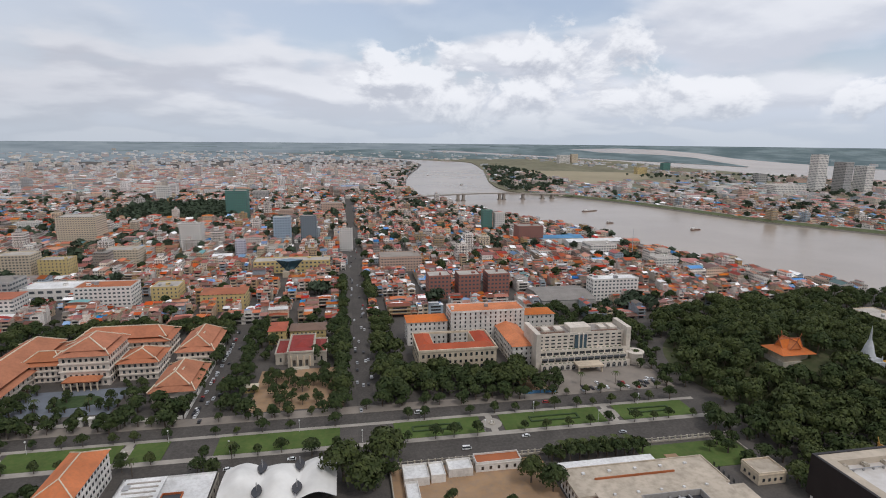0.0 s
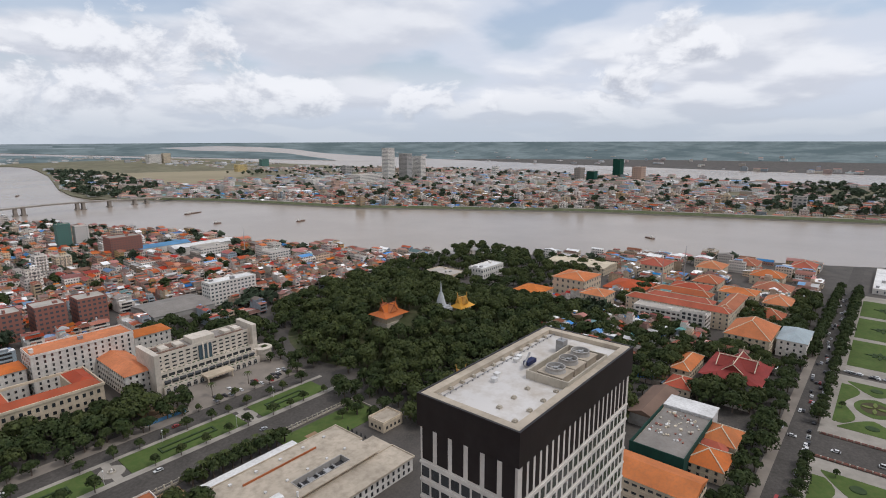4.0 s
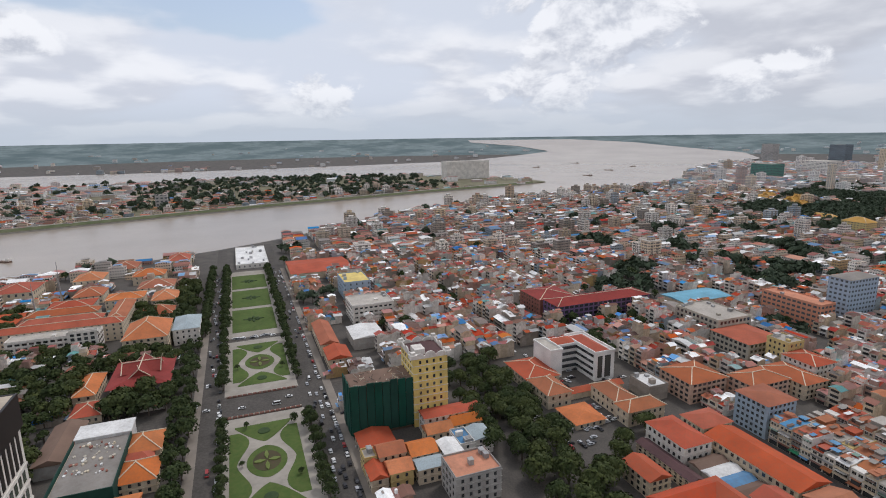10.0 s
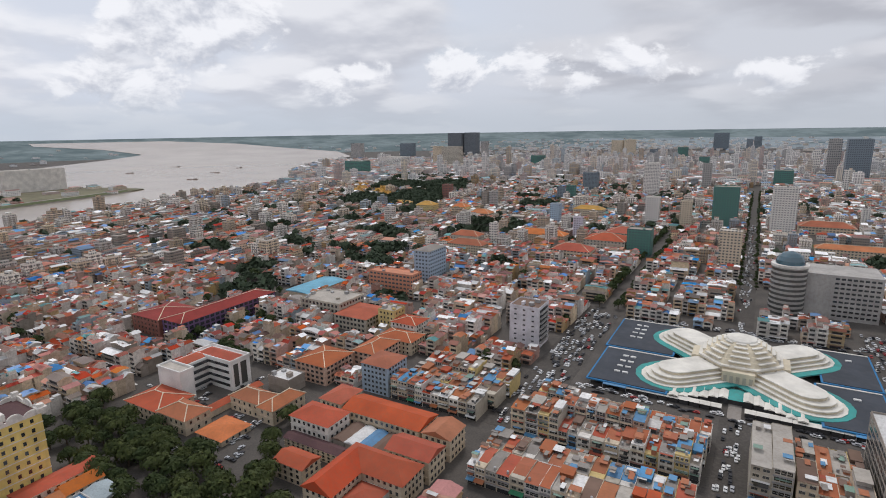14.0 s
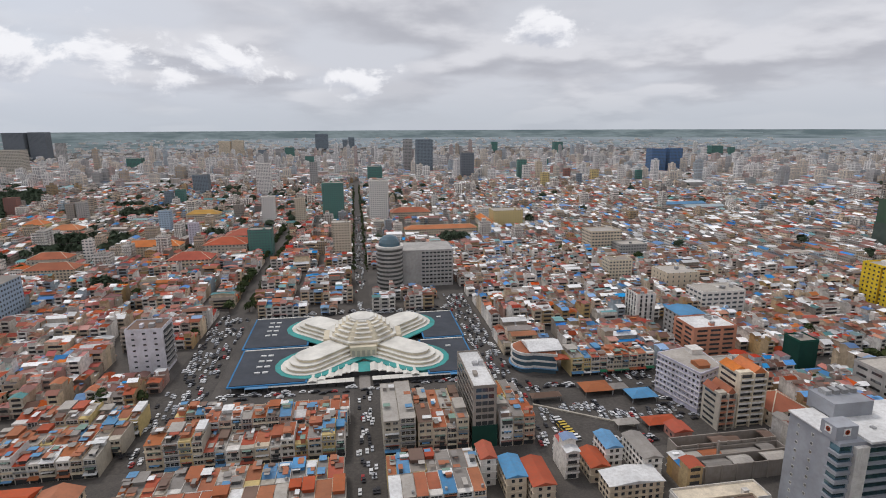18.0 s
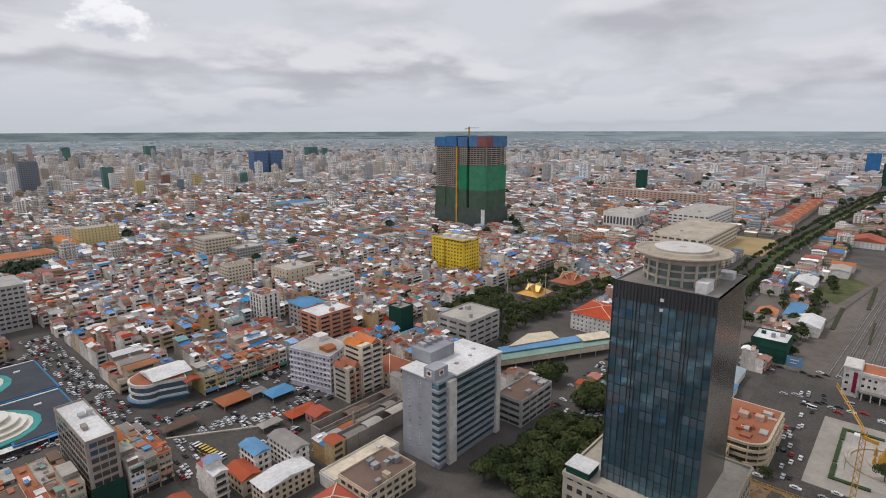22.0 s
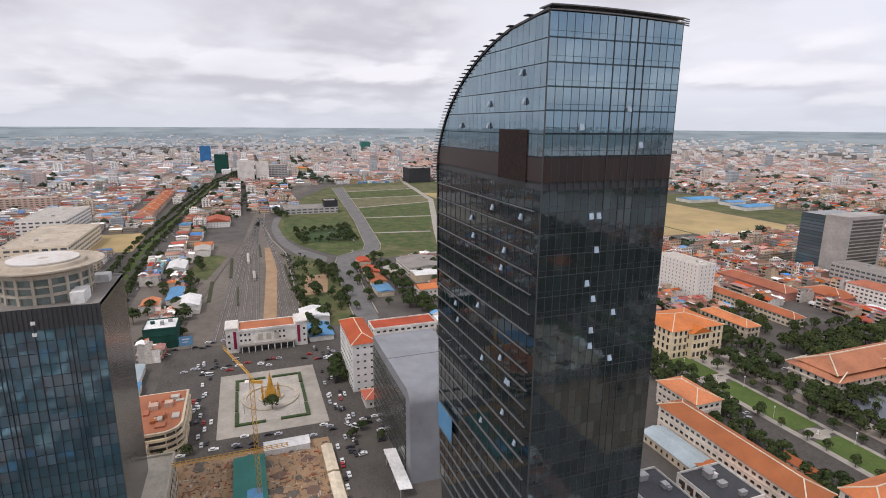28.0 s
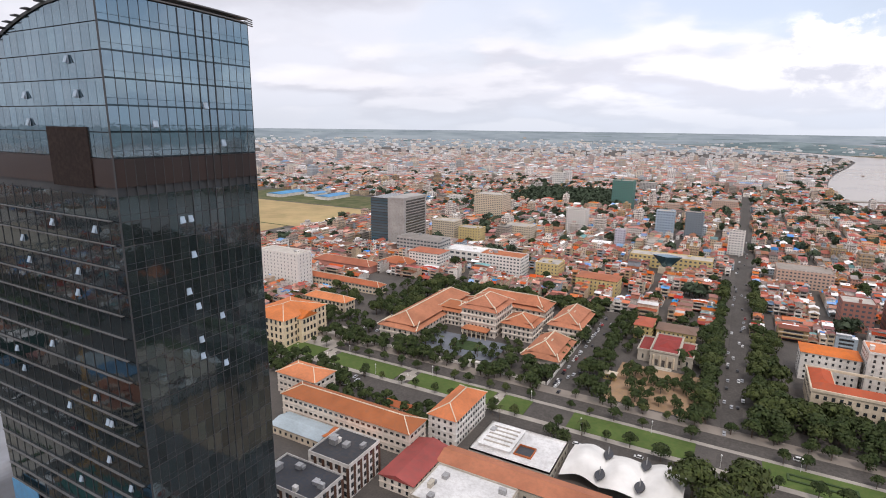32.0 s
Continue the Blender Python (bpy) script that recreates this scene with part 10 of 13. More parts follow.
def lilac_hotel():
    """Wedge-shaped, its long front slanting along the yard."""
    A, B, C, D = (-178, -286), (-186, -255), (-204, -262), (-206, -292)
    t = thing("lilac_hotel", "white and lilac hotel with rows of framed windows", "hotel", (-194, -274, 0))
    grow = lambda k: [(-193.5 + (x + 193.5) * k, -273.7 + (y + 273.7) * k) for x, y in (A, B, C, D)]
    part("wall", Solid().prism(grow(1.0), 0, 24), "plaster_lilac", t)
    for f in range(7):
        part("string_course", Solid().prism(grow(1.025), 3.1 + f * 3.4, 3.5 + f * 3.4), "plaster_white", t)
    part("parapet", Solid().prism(grow(1.02), 24, 25.2), "plaster_lilac", t)
    part("roof", Solid().prism(grow(0.96), 25.2, 25.3), "roof_pale", t)
    part("roof_hut", Solid().box(-203, -196, -286, -279, 25.3, 28).box(-203.4, -195.6, -286.4, -278.6, 28, 28.3), "plaster_white", t)
    part("roof_terrace", Solid().box(-195, -188, -268, -260, 25.3, 27.2).gable(-195, -188, -268, -260, 27.2, 28.4, "x", 0.3), "roof_rust", t)
    storey_front(t, (*B, 0), (*A, 0), 4.6, 6, 3.4, 2.9, (1.5, 1.4))
    storey_front(t, (*C, 0), (*B, 0), 4.6, 6, 3.4, 3.4, (1.5, 1.4))
    part("banner", Solid().poly([(-178.5, -286.8, 18), (-184, -291, 18), (-184, -291, 25), (-178.5, -286.8, 25)], [(0, 1, 2, 3)]), "roof_blue", t)
    keep_out(-210, -176, -296, -250)


def balcony_house(name, label, x0, x1, y0, y1, floors, wall, slab, tile):
    """Flats with a deep balcony on every floor, and a stepped tiled top."""
    t = thing(name, label, "building", ((x0 + x1) / 2, (y0 + y1) / 2, 0))
    fl, top = 3.4, floors * 3.4
    part("wall", Solid().box(x0, x1, y0, y1, 0, top), wall, t)
    for f in range(floors):
        part("loggia", Solid().box(x0 + 1.0, x1 - 1.0, y1, y1 + 0.08, f * fl + 0.9, f * fl + 2.8), "pane_dark", t)
        part("side_window", Solid().box(x1, x1 + 0.08, y0 + 2, y1 - 2, f * fl + 1.2, f * fl + 2.5), "pane_dark", t)
        if f:
            part("balcony", Solid().box(x0 + 0.4, x1 - 0.4, y1, y1 + 1.6, f * fl - 0.15, f * fl + 0.05).box(x0 + 0.4, x1 - 0.4, y1 + 1.45, y1 + 1.6, f * fl, f * fl + 0.95), slab, t)
    for x in (x0 + 0.4, (x0 + x1) / 2, x1 - 0.4):
        part("pier", Solid().box(x - 0.4, x + 0.4, y1, y1 + 1.7, 0, top + 0.6), wall, t)
    xm = (x0 + x1) / 2
    part("roof", Solid().gable(x0, xm, y0, y1, top, top + 3.4, "y", 0.5), tile, t)
    part("roof", Solid().gable(xm, x1, y0, y1 - 4, top, top + 2.6, "y", 0.3), tile, t)
    part("gable_wall", Solid().box(xm, x1, y1 - 3.6, y1, top, top + 1.0), wall, t)
    keep_out(x0 - 1, x1 + 1, y0 - 1, y1 + 2)


corner_shop()
lilac_hotel()
balcony_house("balcony_tower", "brown flats with open balconies and red tops", -196, -186, -252, -239, 6, "stone_tan", "salmon", "roof_terracotta")
balcony_house("cream_balcony_tower", "tall cream flats with open balconies and a tiled top", -214, -197.5, -256, -240, 9, "trim_cream", "plaster_white", "roof_orange")
building("white_flats", "white flats with dark narrow windows", (-236, -216, -290, -266), 17, 5, "plaster_white", "flat", "roof_pale", gap=3.4, size=(1.5, 1.5), style="bare", plant=6)
building("red_temple_hall", "hall with steep layered red tiled roofs", (-238, -217, -258, -236), 9, 2, "plaster_cream", "ridged", "roof_terracotta", 6, gap=4)
building("brick_terrace", "red-brown block banded with pale balconies", (-263, -230, -352, -327), 21, 6, "salmon", "flat", "roof_white", gap=9, size=(7.6, 1.5), style="bare", plant=5)
building("blue_topped_block", "grey block with a blue sheet roof", (-262, -240, -382, -358), 19, 5, "plaster_grey", "gable", "roof_blue", 1.6, gap=5, size=(2.4, 1.6), style="bare")
building("black_windowed_block", "white block with tall black window strips", (-238, -222, -412, -392), 26, 7, "plaster_white", "flat", "roof_terracotta", gap=4.5, size=(1.6, 2.9), style="bare", plant=4)
building("grey_office", "grey banded office block", (-330, -292, -262, -232), 22, 5, "plaster_grey", "flat", "roof_pale", gap=8, size=(6.5, 1.5), style="bare")
building("white_sign_block", "white block with a large picture board", (-330, -290, -430, -405), 20, 5, "plaster_white", "flat", "roof_pale", gap=6, size=(4, 1.8), style="bare")
building("cream_flats", "cream flats with rounded bays", (-330, -296, -500, -470), 19, 5, "plaster_cream", "flat", "roof_pale", gap=6, size=(2.6, 2.2), style="bare")
building("green_scaffold", "narrow block hung with green netting", (-300, -286, -310, -296), 20, 5, "net_green", "flat", "concrete", win=False)


def shed(name, label, x0, x1, y0, y1, mat, group=""):
    t = thing(name, label, "shed", ((x0 + x1) / 2, (y0 + y1) / 2, 0), group)
    part("roof", Solid().hip(x0, x1, y0, y1, 3.6, 5.4, 0.4), mat, t)
    for px in (x0 + 0.5, x1 - 0.5):
        for py in (y0 + 0.5, y1 - 0.5):
            part("post", Solid().box(px - 0.15, px + 0.15, py - 0.15, py + 0.15, 0, 3.6), "metal_grey", t)


shed("waiting_shed", "bus shed with a rusty hipped roof", -150, -132, -297, -284, "roof_rust")
shed("waiting_shed", "bus shed with a blue hipped roof", -172, -156, -284, -272, "roof_blue")
shed("waiting_shed", "round-cornered grey bus shed", -160, -150, -292, -285, "roof_grey")
shed("bus_platform_roof", "narrow green bus platform roof", -116, -98, -288, -282, "roof_brown")
shed("bus_platform_roof", "narrow pale bus platform roof", -146, -134, -252, -246, "roof_pale")
shed("bus_platform_roof", "narrow red bus platform roof", -168, -150, -252, -243, "roof_red")
tagged(new("yard_divider", Solid().prism([(-98, -281), (-97.4, -280), (-145, -248.4), (-145.6, -249.4)], 0, 0.9).mesh("yard_divider", "stone_tan")), "low wall dividing the bus yard", "wall")
for box, h, fl, wm, tile, rise, lab in (((-119, -111, -227, -213), 13, 4, "plaster_white", "roof_blue", 1.5, "white shophouse with a blue sheet roof"), ((-134, -125, -225, -204), 12, 4, "plaster_white", "roof_grey", 1.5, "white shophouse with a grey-green roof"),
                                        ((-110, -101, -222, -207), 8, 2, "plaster_cream", "roof_red", 1.8, "cream shophouse with a red roof"), ((-80, -70, -216, -196), 10, 3, "plaster_cream", "roof_red", 1.6, "cream shophouse with a wide red roof"),
                                        ((-69, -60, -218, -202), 11, 3, "plaster_cream", "roof_blue", 1.4, "cream shophouse with a pale blue roof"), ((-58, -51, -225, -213), 14, 4, "plaster_white", "roof_red", 2.0, "narrow white shophouse with a red roof"),
                                        ((-128, -103, -203, -192), 9, 3, "plaster_cream", "roof_white", 1.5, "shophouse with a broad white sheet roof"),
                                        ((-168, -158, -242, -232), 5, 1, "plaster_rose", "roof_red", 1.8, "small red-roofed ticket house")):
    building("shophouse", lab, box, h, fl, wm, "gable", tile, rise, gap=3, size=(1.5, 1.5), style="bare", along="y", group="shophouses", category="house")


def warehouse():
    """Long half-roofed sheds side by side, with stained walls and rusty sheets."""
    t = thing("old_warehouse", "old stained sheds half roofed with rusty sheets", "warehouse", (-172, -211, 0))
    for y0, y1, h in ((-224, -216, 8.0), (-215.5, -207, 6.5), (-206.5, -198, 8.5)):
        part("wall", Solid().ring(-203, -149, y0, y1, 0, h, 0.5), "concrete", t)
        r = random.Random(int(-y0))
        x = -202.5
        while x < -150:
            w = min(r.uniform(5, 13), -149.6 - x)
            if r.random() < 0.72:
                z = h - r.uniform(0.4, 2.2)
                part("roof_sheet", Solid().gable(x, x + w, y0 + 0.6, y1 - 0.6, z, z + r.uniform(0.6, 1.4), "x", 0.0), r.choice(("roof_grey", "roof_brown", "roof_rust", "concrete", "roof_pale")), t)
            else:
                part("floor_patch", Solid().box(x, x + w, y0 + 0.6, y1 - 0.6, 0.3, r.uniform(1.0, 3.0)), "roof_brown", t)
            x += w + 0.1
        for x in range(-200, -150, 8):
            part("buttress", Solid().box(x - 0.4, x + 0.4, y1, y1 + 0.5, 0, h + 0.6), "concrete", t)
    part("chimney", Solid().box(-166, -165, -209, -208, 0, 14), "concrete", t)
    keep_out(-205, -147, -226, -196)


warehouse()
building("low_white_store", "low long store with a flat pale roof", (-169, -129, -189, -178), 6, 1, "plaster_white", "flat", "trim_cream", plant=1, win=False)
building("brown_roofed_office", "cream office with a cluttered brown flat roof", (-157, -129, -175, -155), 11, 3, "plaster_cream", "flat", "roof_brown", gap=4, size=(2.6, 1.5), style="bare", plant=8)
building("red_roofed_house", "house with a broad red hipped roof", (-127, -109, -174, -157), 8, 2, "plaster_cream", "ridged", "roof_red", 3.5, gap=4)
building("pale_blue_house", "pale blue house with a tiled roof", (184, 204, -270, -249), 19, 6, "plaster_blue", "hip", "roof_terracotta", 2.0, gap=3, size=(1.5, 1.5), style="bare")


# ---- rows of single shophouses between the square and the market ----
HOUSE_WALLS = ("plaster_cream", "plaster_cream", "plaster_white", "stone_tan", "plaster_cream", "concrete", "plaster_yellow", "plaster_white", "salmon_pale", "plaster_white")
HOUSE_ROOFS = (("roof_red", "dull red"), ("roof_rust", "rusty"), ("roof_brown", "brown"), ("roof_white", "white"), ("roof_blue", "blue"), ("roof_terracotta", "terracotta"), ("roof_pale", "pale"), ("roof_grey", "grey"), ("roof_rust", "rusty"), ("roof_terracotta", "terracotta"))
WALL_WORDS = {"plaster_cream": "cream", "plaster_white": "off-white", "stone_tan": "tan", "plaster_grey": "grey", "concrete": "bare concrete", "plaster_yellow": "ochre", "salmon_pale": "salmon"}
M["salmon_pale"] = surface("salmon_pale", COLOURS["salmon_pale"], dirt_amount=0.4, grain=0.4, amount=0.06, island=False, streaks=True)
OPENING, RAIL = {}, {}


def bay(k, style):
    """One storey of a front, k wide: 0 a deep loggia with bars, 1 two framed windows, 2 three narrow shutters, 3 a shop. Faces north."""
    if (k, style) not in OPENING:
        s = Solid()
        if style == 0:
            s.box(-k * 0.42, k * 0.42, -0.02, 0.06, 0, 2.0)
            s.cur = 1
            s.box(-k * 0.42, k * 0.42, 0.06, 0.12, 0.85, 0.93).box(-k * 0.42, k * 0.42, 0.0, 0.22, 2.0, 2.2)
            for i in range(4):
                x = k * (0.42 - 0.28 * i)
                s.box(x - 0.09, x + 0.09, 0.0, 0.16, 0, 2.0)
        elif style in (1, 2):
            n, w = (2, k * 0.15) if style == 1 else (3, k * 0.09)
            for i in range(n):
                x = (i - (n - 1) / 2) * k * (0.46 if n == 2 else 0.3)
                s.cur = 0
                s.box(x - w, x + w, -0.02, 0.06, 0.1, 1.6)
                s.cur = 1
                s.box(x - w - 0.12, x + w + 0.12, 0, 0.2, -0.08, 0.08).box(x - w - 0.15, x + w + 0.15, 0, 0.55, 1.62, 1.74).box(x - 0.04, x + 0.04, 0.02, 0.09, 0.1, 1.6)
        else:
            s.box(-k * 0.45, k * 0.45, -0.02, 0.06, -0.3, 2.1)
            s.cur = 1
            s.box(-k * 0.47, k * 0.47, 0.0, 0.3, 2.2, 2.9)
        OPENING[k, style] = s.mesh("window", "pane_dark", ("frame_white", "stone_tan", "frame_white", "sign_red")[style])
    return OPENING[k, style]


def ledge(k, style):
    """A balcony: 0 a solid plaster front, 1 thin dark bars."""
    if (k, style) not in RAIL:
        s = Solid().box(-k * 0.48, k * 0.48, 0, 1.15, -0.14, 0.02)
        if style == 0:
            s.box(-k * 0.48, k * 0.48, 1.03, 1.15, 0.02, 0.85)
        else:
            s.box(-k * 0.48, k * 0.48, 1.06, 1.12, 0.78, 0.86)
            for i in range(9):
                x = k * 0.46 * (i / 4 - 1)
                s.box(x - 0.03, x + 0.03, 1.06, 1.12, 0.02, 0.8)
        RAIL[k, style] = s.mesh("balcony", ("trim_cream", "metal_grey")[style])
    return RAIL[k, style]


M["sign_red"] = surface("sign_red", (0.30, 0.12, 0.09), amount=0.3, island=False, dirt_amount=0.4)


def shophouse(x0, x1, y0, y1, storeys, r):
    """A narrow house whose front looks north: body, roofs, openings and balconies storey by storey."""
    wall = r.choice(HOUSE_WALLS)
    tile, word = r.choice(HOUSE_ROOFS)
    fl = r.uniform(3.15, 3.35)
    top = storeys * fl
    w, deep = x1 - x0, y1 - y0
    xm = (x0 + x1) / 2
    pitched = r.random() < 0.78
    t = thing("shophouse", "narrow %s shophouse with a %s %s roof" % (WALL_WORDS[wall], word, "sheet" if pitched else "flat"), "house", (xm, (y0 + y1) / 2, 0), "shophouses")
    part("wall", Solid().box(x0, x1, y0, y1, 0, top), wall, t)
    # party walls stand up between the roofs
    part("parapet", Solid().box(x0, x0 + 0.22, y0, y1, top, top + 0.75).box(x0, x1, y0, y0 + 0.2, top, top + 0.4), wall, t)
    yf = y1 - (r.uniform(2.5, 4.5) if r.random() < 0.35 else 0.0)
    rise = r.uniform(0.7, 1.7)
    if pitched:
        ym = y0 + (yf - y0) * r.uniform(0.4, 0.62)
        e = 0.55 if yf == y1 else 0.1
        pts = [(y0 - 0.2, top + 0.12), (ym, top + rise), (yf + e, top + 0.12 - 0.1 * e)]
        s = Solid()
        for (ya, za), (yb, zb) in zip(pts[:-1], pts[1:]):
            s.poly([(x0 + 0.24, ya, za), (x1, ya, za), (x1, yb, zb), (x0 + 0.24, yb, zb), (x0 + 0.24, ya, za - 0.12), (x1, ya, za - 0.12), (x1, yb, zb - 0.12), (x0 + 0.24, yb, zb - 0.12)],
                   [(0, 1, 2, 3), (7, 6, 5, 4), (0, 4, 5, 1), (1, 5, 6, 2), (2, 6, 7, 3), (3, 7, 4, 0)])
        part("roof", s, tile, t)
    else:
        part("roof", Solid().box(x0 + 0.24, x1, y0 + 0.2, y1 - 0.2, top, top + 0.15), r.choice(("roof_pale", "concrete", "roof_grey")), t)
        a = r.uniform(0.3, 0.65)
        part("roof_shed", Solid().box(x0 + 0.5, x1 - 0.3, y0 + 0.4, y0 + deep * a, top + 0.15, top + 2.4).box(x0 + 0.25, x1 - 0.1, y0 + 0.2, y0 + deep * a + 1.2, top + 2.4, top + 2.54), tile, t)
    if r.random() < 0.42:
        px, py = xm + r.choice((-1, 1)) * w * 0.25, y1 - 1.6
        part("water_tank", Solid().cyl(px, py, 0.62, top, top + 1.5, 10).cyl(px, py, 0.62, top + 1.5, top + 1.75, 10, 0.2), "metal_grey", t)
    k = round(w * 2) / 2
    style, rail = r.choice((0, 0, 1, 1, 2)), r.choice((0, 1, 1))
    for f in range(storeys):
        part("window" if f else "shop_front", bay(k, style if f else 3), None, t, m=pose(xm, y1, f * fl + (0.75 if f else 0.4)))
        if f and (style == 0 or r.random() < 0.45):
            part("balcony", ledge(k, rail), None, t, m=pose(xm, y1 + 0.01, f * fl))
    if r.random() < 0.5:
        z0 = 2.9
        part("awning", Solid().poly([(x0 + 0.1, y1, z0 + 0.7), (x1 - 0.1, y1, z0 + 0.7), (x1 - 0.1, y1 + 2.4, z0), (x0 + 0.1, y1 + 2.4, z0), (x0 + 0.1, y1, z0 + 0.6), (x1 - 0.1, y1, z0 + 0.6), (x1 - 0.1, y1 + 2.4, z0 - 0.1), (x0 + 0.1, y1 + 2.4, z0 - 0.1)],
                                    [(0, 1, 2, 3), (7, 6, 5, 4), (0, 4, 5, 1), (1, 5, 6, 2), (2, 6, 7, 3), (3, 7, 4, 0)]), r.choice(("roof_blue", "roof_red", "roof_white", "net_bright", "roof_rust")), t)


ROOF_TOPS = []          # plan and height of each shophouse, for what lies on the roofs


def house_row(x0, x1, y0, y1, lo, hi, seed, wide=(4.6, 7.2)):
    r = random.Random(seed)
    keep_out(x0, x1, y0 - 0.5, y1 + 0.5)
    x, level = x0, lo
    while x < x1 - 3:
        w = min(r.uniform(*wide), x1 - x)
        if x1 - x - w < 3:
            w = x1 - x
        if r.random() < 0.4:
            level = r.randint(lo, hi)
        shophouse(x + 0.03, x + w - 0.03, y0 + r.uniform(0, 0.5), y1 - r.uniform(0, 0.3), level, r)
        if y1 < -205 or r.random() < 0.3:
            ROOF_TOPS.append((x, x + w, y0, y1, level * 3.25))
        x += w


keep_out(-90, 106, -292, -196)
keep_out(118, 206, -306, -244)
house_row(9, 104, -216, -199, 3, 3, 301)
house_row(10, 104, -232, -216.3, 3, 3, 302)
house_row(10, 102, -262, -246, 3, 5, 303)
house_row(9, 100, -276, -263, 3, 5, 304)
house_row(8, 98, -289, -277, 3, 4, 305)
house_row(-50, -9, -214, -198, 3, 3, 315)
house_row(-50, -9, -229, -214.3, 3, 3, 316)
house_row(-25, -9, -284, -244, 6, 7, 306, (8, 8))
house_row(-52, -26, -262, -244, 4, 5, 307)
house_row(-52, -26, -284, -263, 4, 6, 308)
house_row(-86, -68, -282, -262, 4, 5, 309)
house_row(-86, -68, -260, -242, 4, 5, 310)
house_row(-192, -134, -330, -312, 4, 4, 311, (4.6, 6.4))
house_row(124, 182, -264, -249, 3, 4, 312)
house_row(120, 180, -282, -265, 3, 4, 313)
house_row(118, 178, -300, -283, 3, 4, 314)


def roof_clutter():
    """Lean-tos, loose sheets, tarpaulins, crates and caged balconies heaped on the rows of shophouses."""
    g = np.random.default_rng(77)
    h = np.array(ROOF_TOPS)
    s = Soup(["roof_white", "roof_blue", "roof_red", "roof_rust", "roof_brown", "roof_grey", "concrete", "plaster_cream", "pane_dark", "canopy_green", "roof_pale"])
    for _ in range(5):
        q = h[g.random(len(h)) < 0.75]
        n = len(q)
        w, d = q[:, 1] - q[:, 0], q[:, 3] - q[:, 2]
        cx, cy = q[:, 0] + w * g.uniform(0.25, 0.75, n), q[:, 2] + d * g.uniform(0.08, 0.92, n)
        a, b = g.uniform(0.8, 2.3, n), g.uniform(0.8, 2.6, n)
        z = q[:, 4] + g.uniform(0.9, 2.6, n)
        m = g.choice([0, 0, 1, 2, 3, 3, 3, 4, 4, 5, 5, 9, 10], n)
        p, k = np.stack([cx, cy], 1), np.zeros(n, int)
        put_boxes(s, p, k, -a, a, -b, b, z, z + 0.14, m, m)
        lean = g.random(n) < 0.5
        e = g.choice([6, 7, 8, 3, 4, 6], lean.sum())
        put_boxes(s, p[lean], k[lean], -a[lean] * 0.8, a[lean] * 0.8, -b[lean] * 0.8, b[lean] * 0.8, q[lean, 4] - 0.2, z[lean], e, e)
    for f in range(1, 5):
        q = h[(g.random(len(h)) < 0.55) & (h[:, 4] > f * 3.25 + 1)]
        n = len(q)
        p, k = np.stack([(q[:, 0] + q[:, 1]) / 2, q[:, 3]], 1), np.zeros(n, int)
        a, out = (q[:, 1] - q[:, 0]) * g.uniform(0.25, 0.46, n), g.uniform(0.8, 1.7, n)
        m = g.choice([3, 4, 5, 0, 1, 9, 2], n)
        put_boxes(s, p, k, -a, a, 0.05, out, f * 3.25 + 2.3, f * 3.25 + 2.42, m, m)
        box = g.random(n) < 0.4
        put_boxes(s, p[box], k[box], -a[box] * 0.9, a[box] * g.uniform(0.0, 0.9, box.sum()), 0.05, out[box] * 0.8, f * 3.25 + 0.1, f * 3.25 + 1.9, 8, 8)
    stuff("roof_clutter", s, "loose sheets, lean-tos and caged balconies on shophouses", "clutter")


M["canopy_green"] = surface("canopy_green", (0.22, 0.33, 0.27), dirt_amount=0.4, amount=0.0)
roof_clutter()

# ---- western quarter: bus hall, yellow block, green towers, station ----
keep_out(-262, -120, -150, 60)


def yellow_block():
    x0, x1, y0, y1, z = -478, -450, -412, -366, 38
    t = thing("yellow_apartment_block", "bright yellow twin apartment block with dark windows", "building", (-463, -384, 0))
    part("wall", Solid().box(x0, x1, y0, y1 - 28, 0, z).box(x0, x1, y1 - 26, y1, 0, z + 1).box(x0 + 4, x1 - 4, y1 - 28, y1 - 26, 0, z - 2), "bright_yellow", t)
    part("parapet", Solid().ring(x0, x1, y0, y1, z, z + 2.2, 0.5), "bright_yellow", t)
    part("roof", Solid().box(x0 + 1, x1 - 1, y0 + 1, y1 - 1, z, z + 1.1), "roof_pale", t)
    for i in range(4):
        part("roof_hut", Solid().box(x0 + 8, x0 + 16, y0 + 6 + i * 12, y0 + 12 + i * 12, z + 1, z + 3.6), "plaster_white", t)
    windows(t, (x0, x1, y0, y1), 2, 10, 3.9, 4.4, (1.6, 1.6), "bare", ["E", "N"])
    keep_out(x0 - 3, x1 + 3, y0 - 3, y1 + 3)


yellow_block()


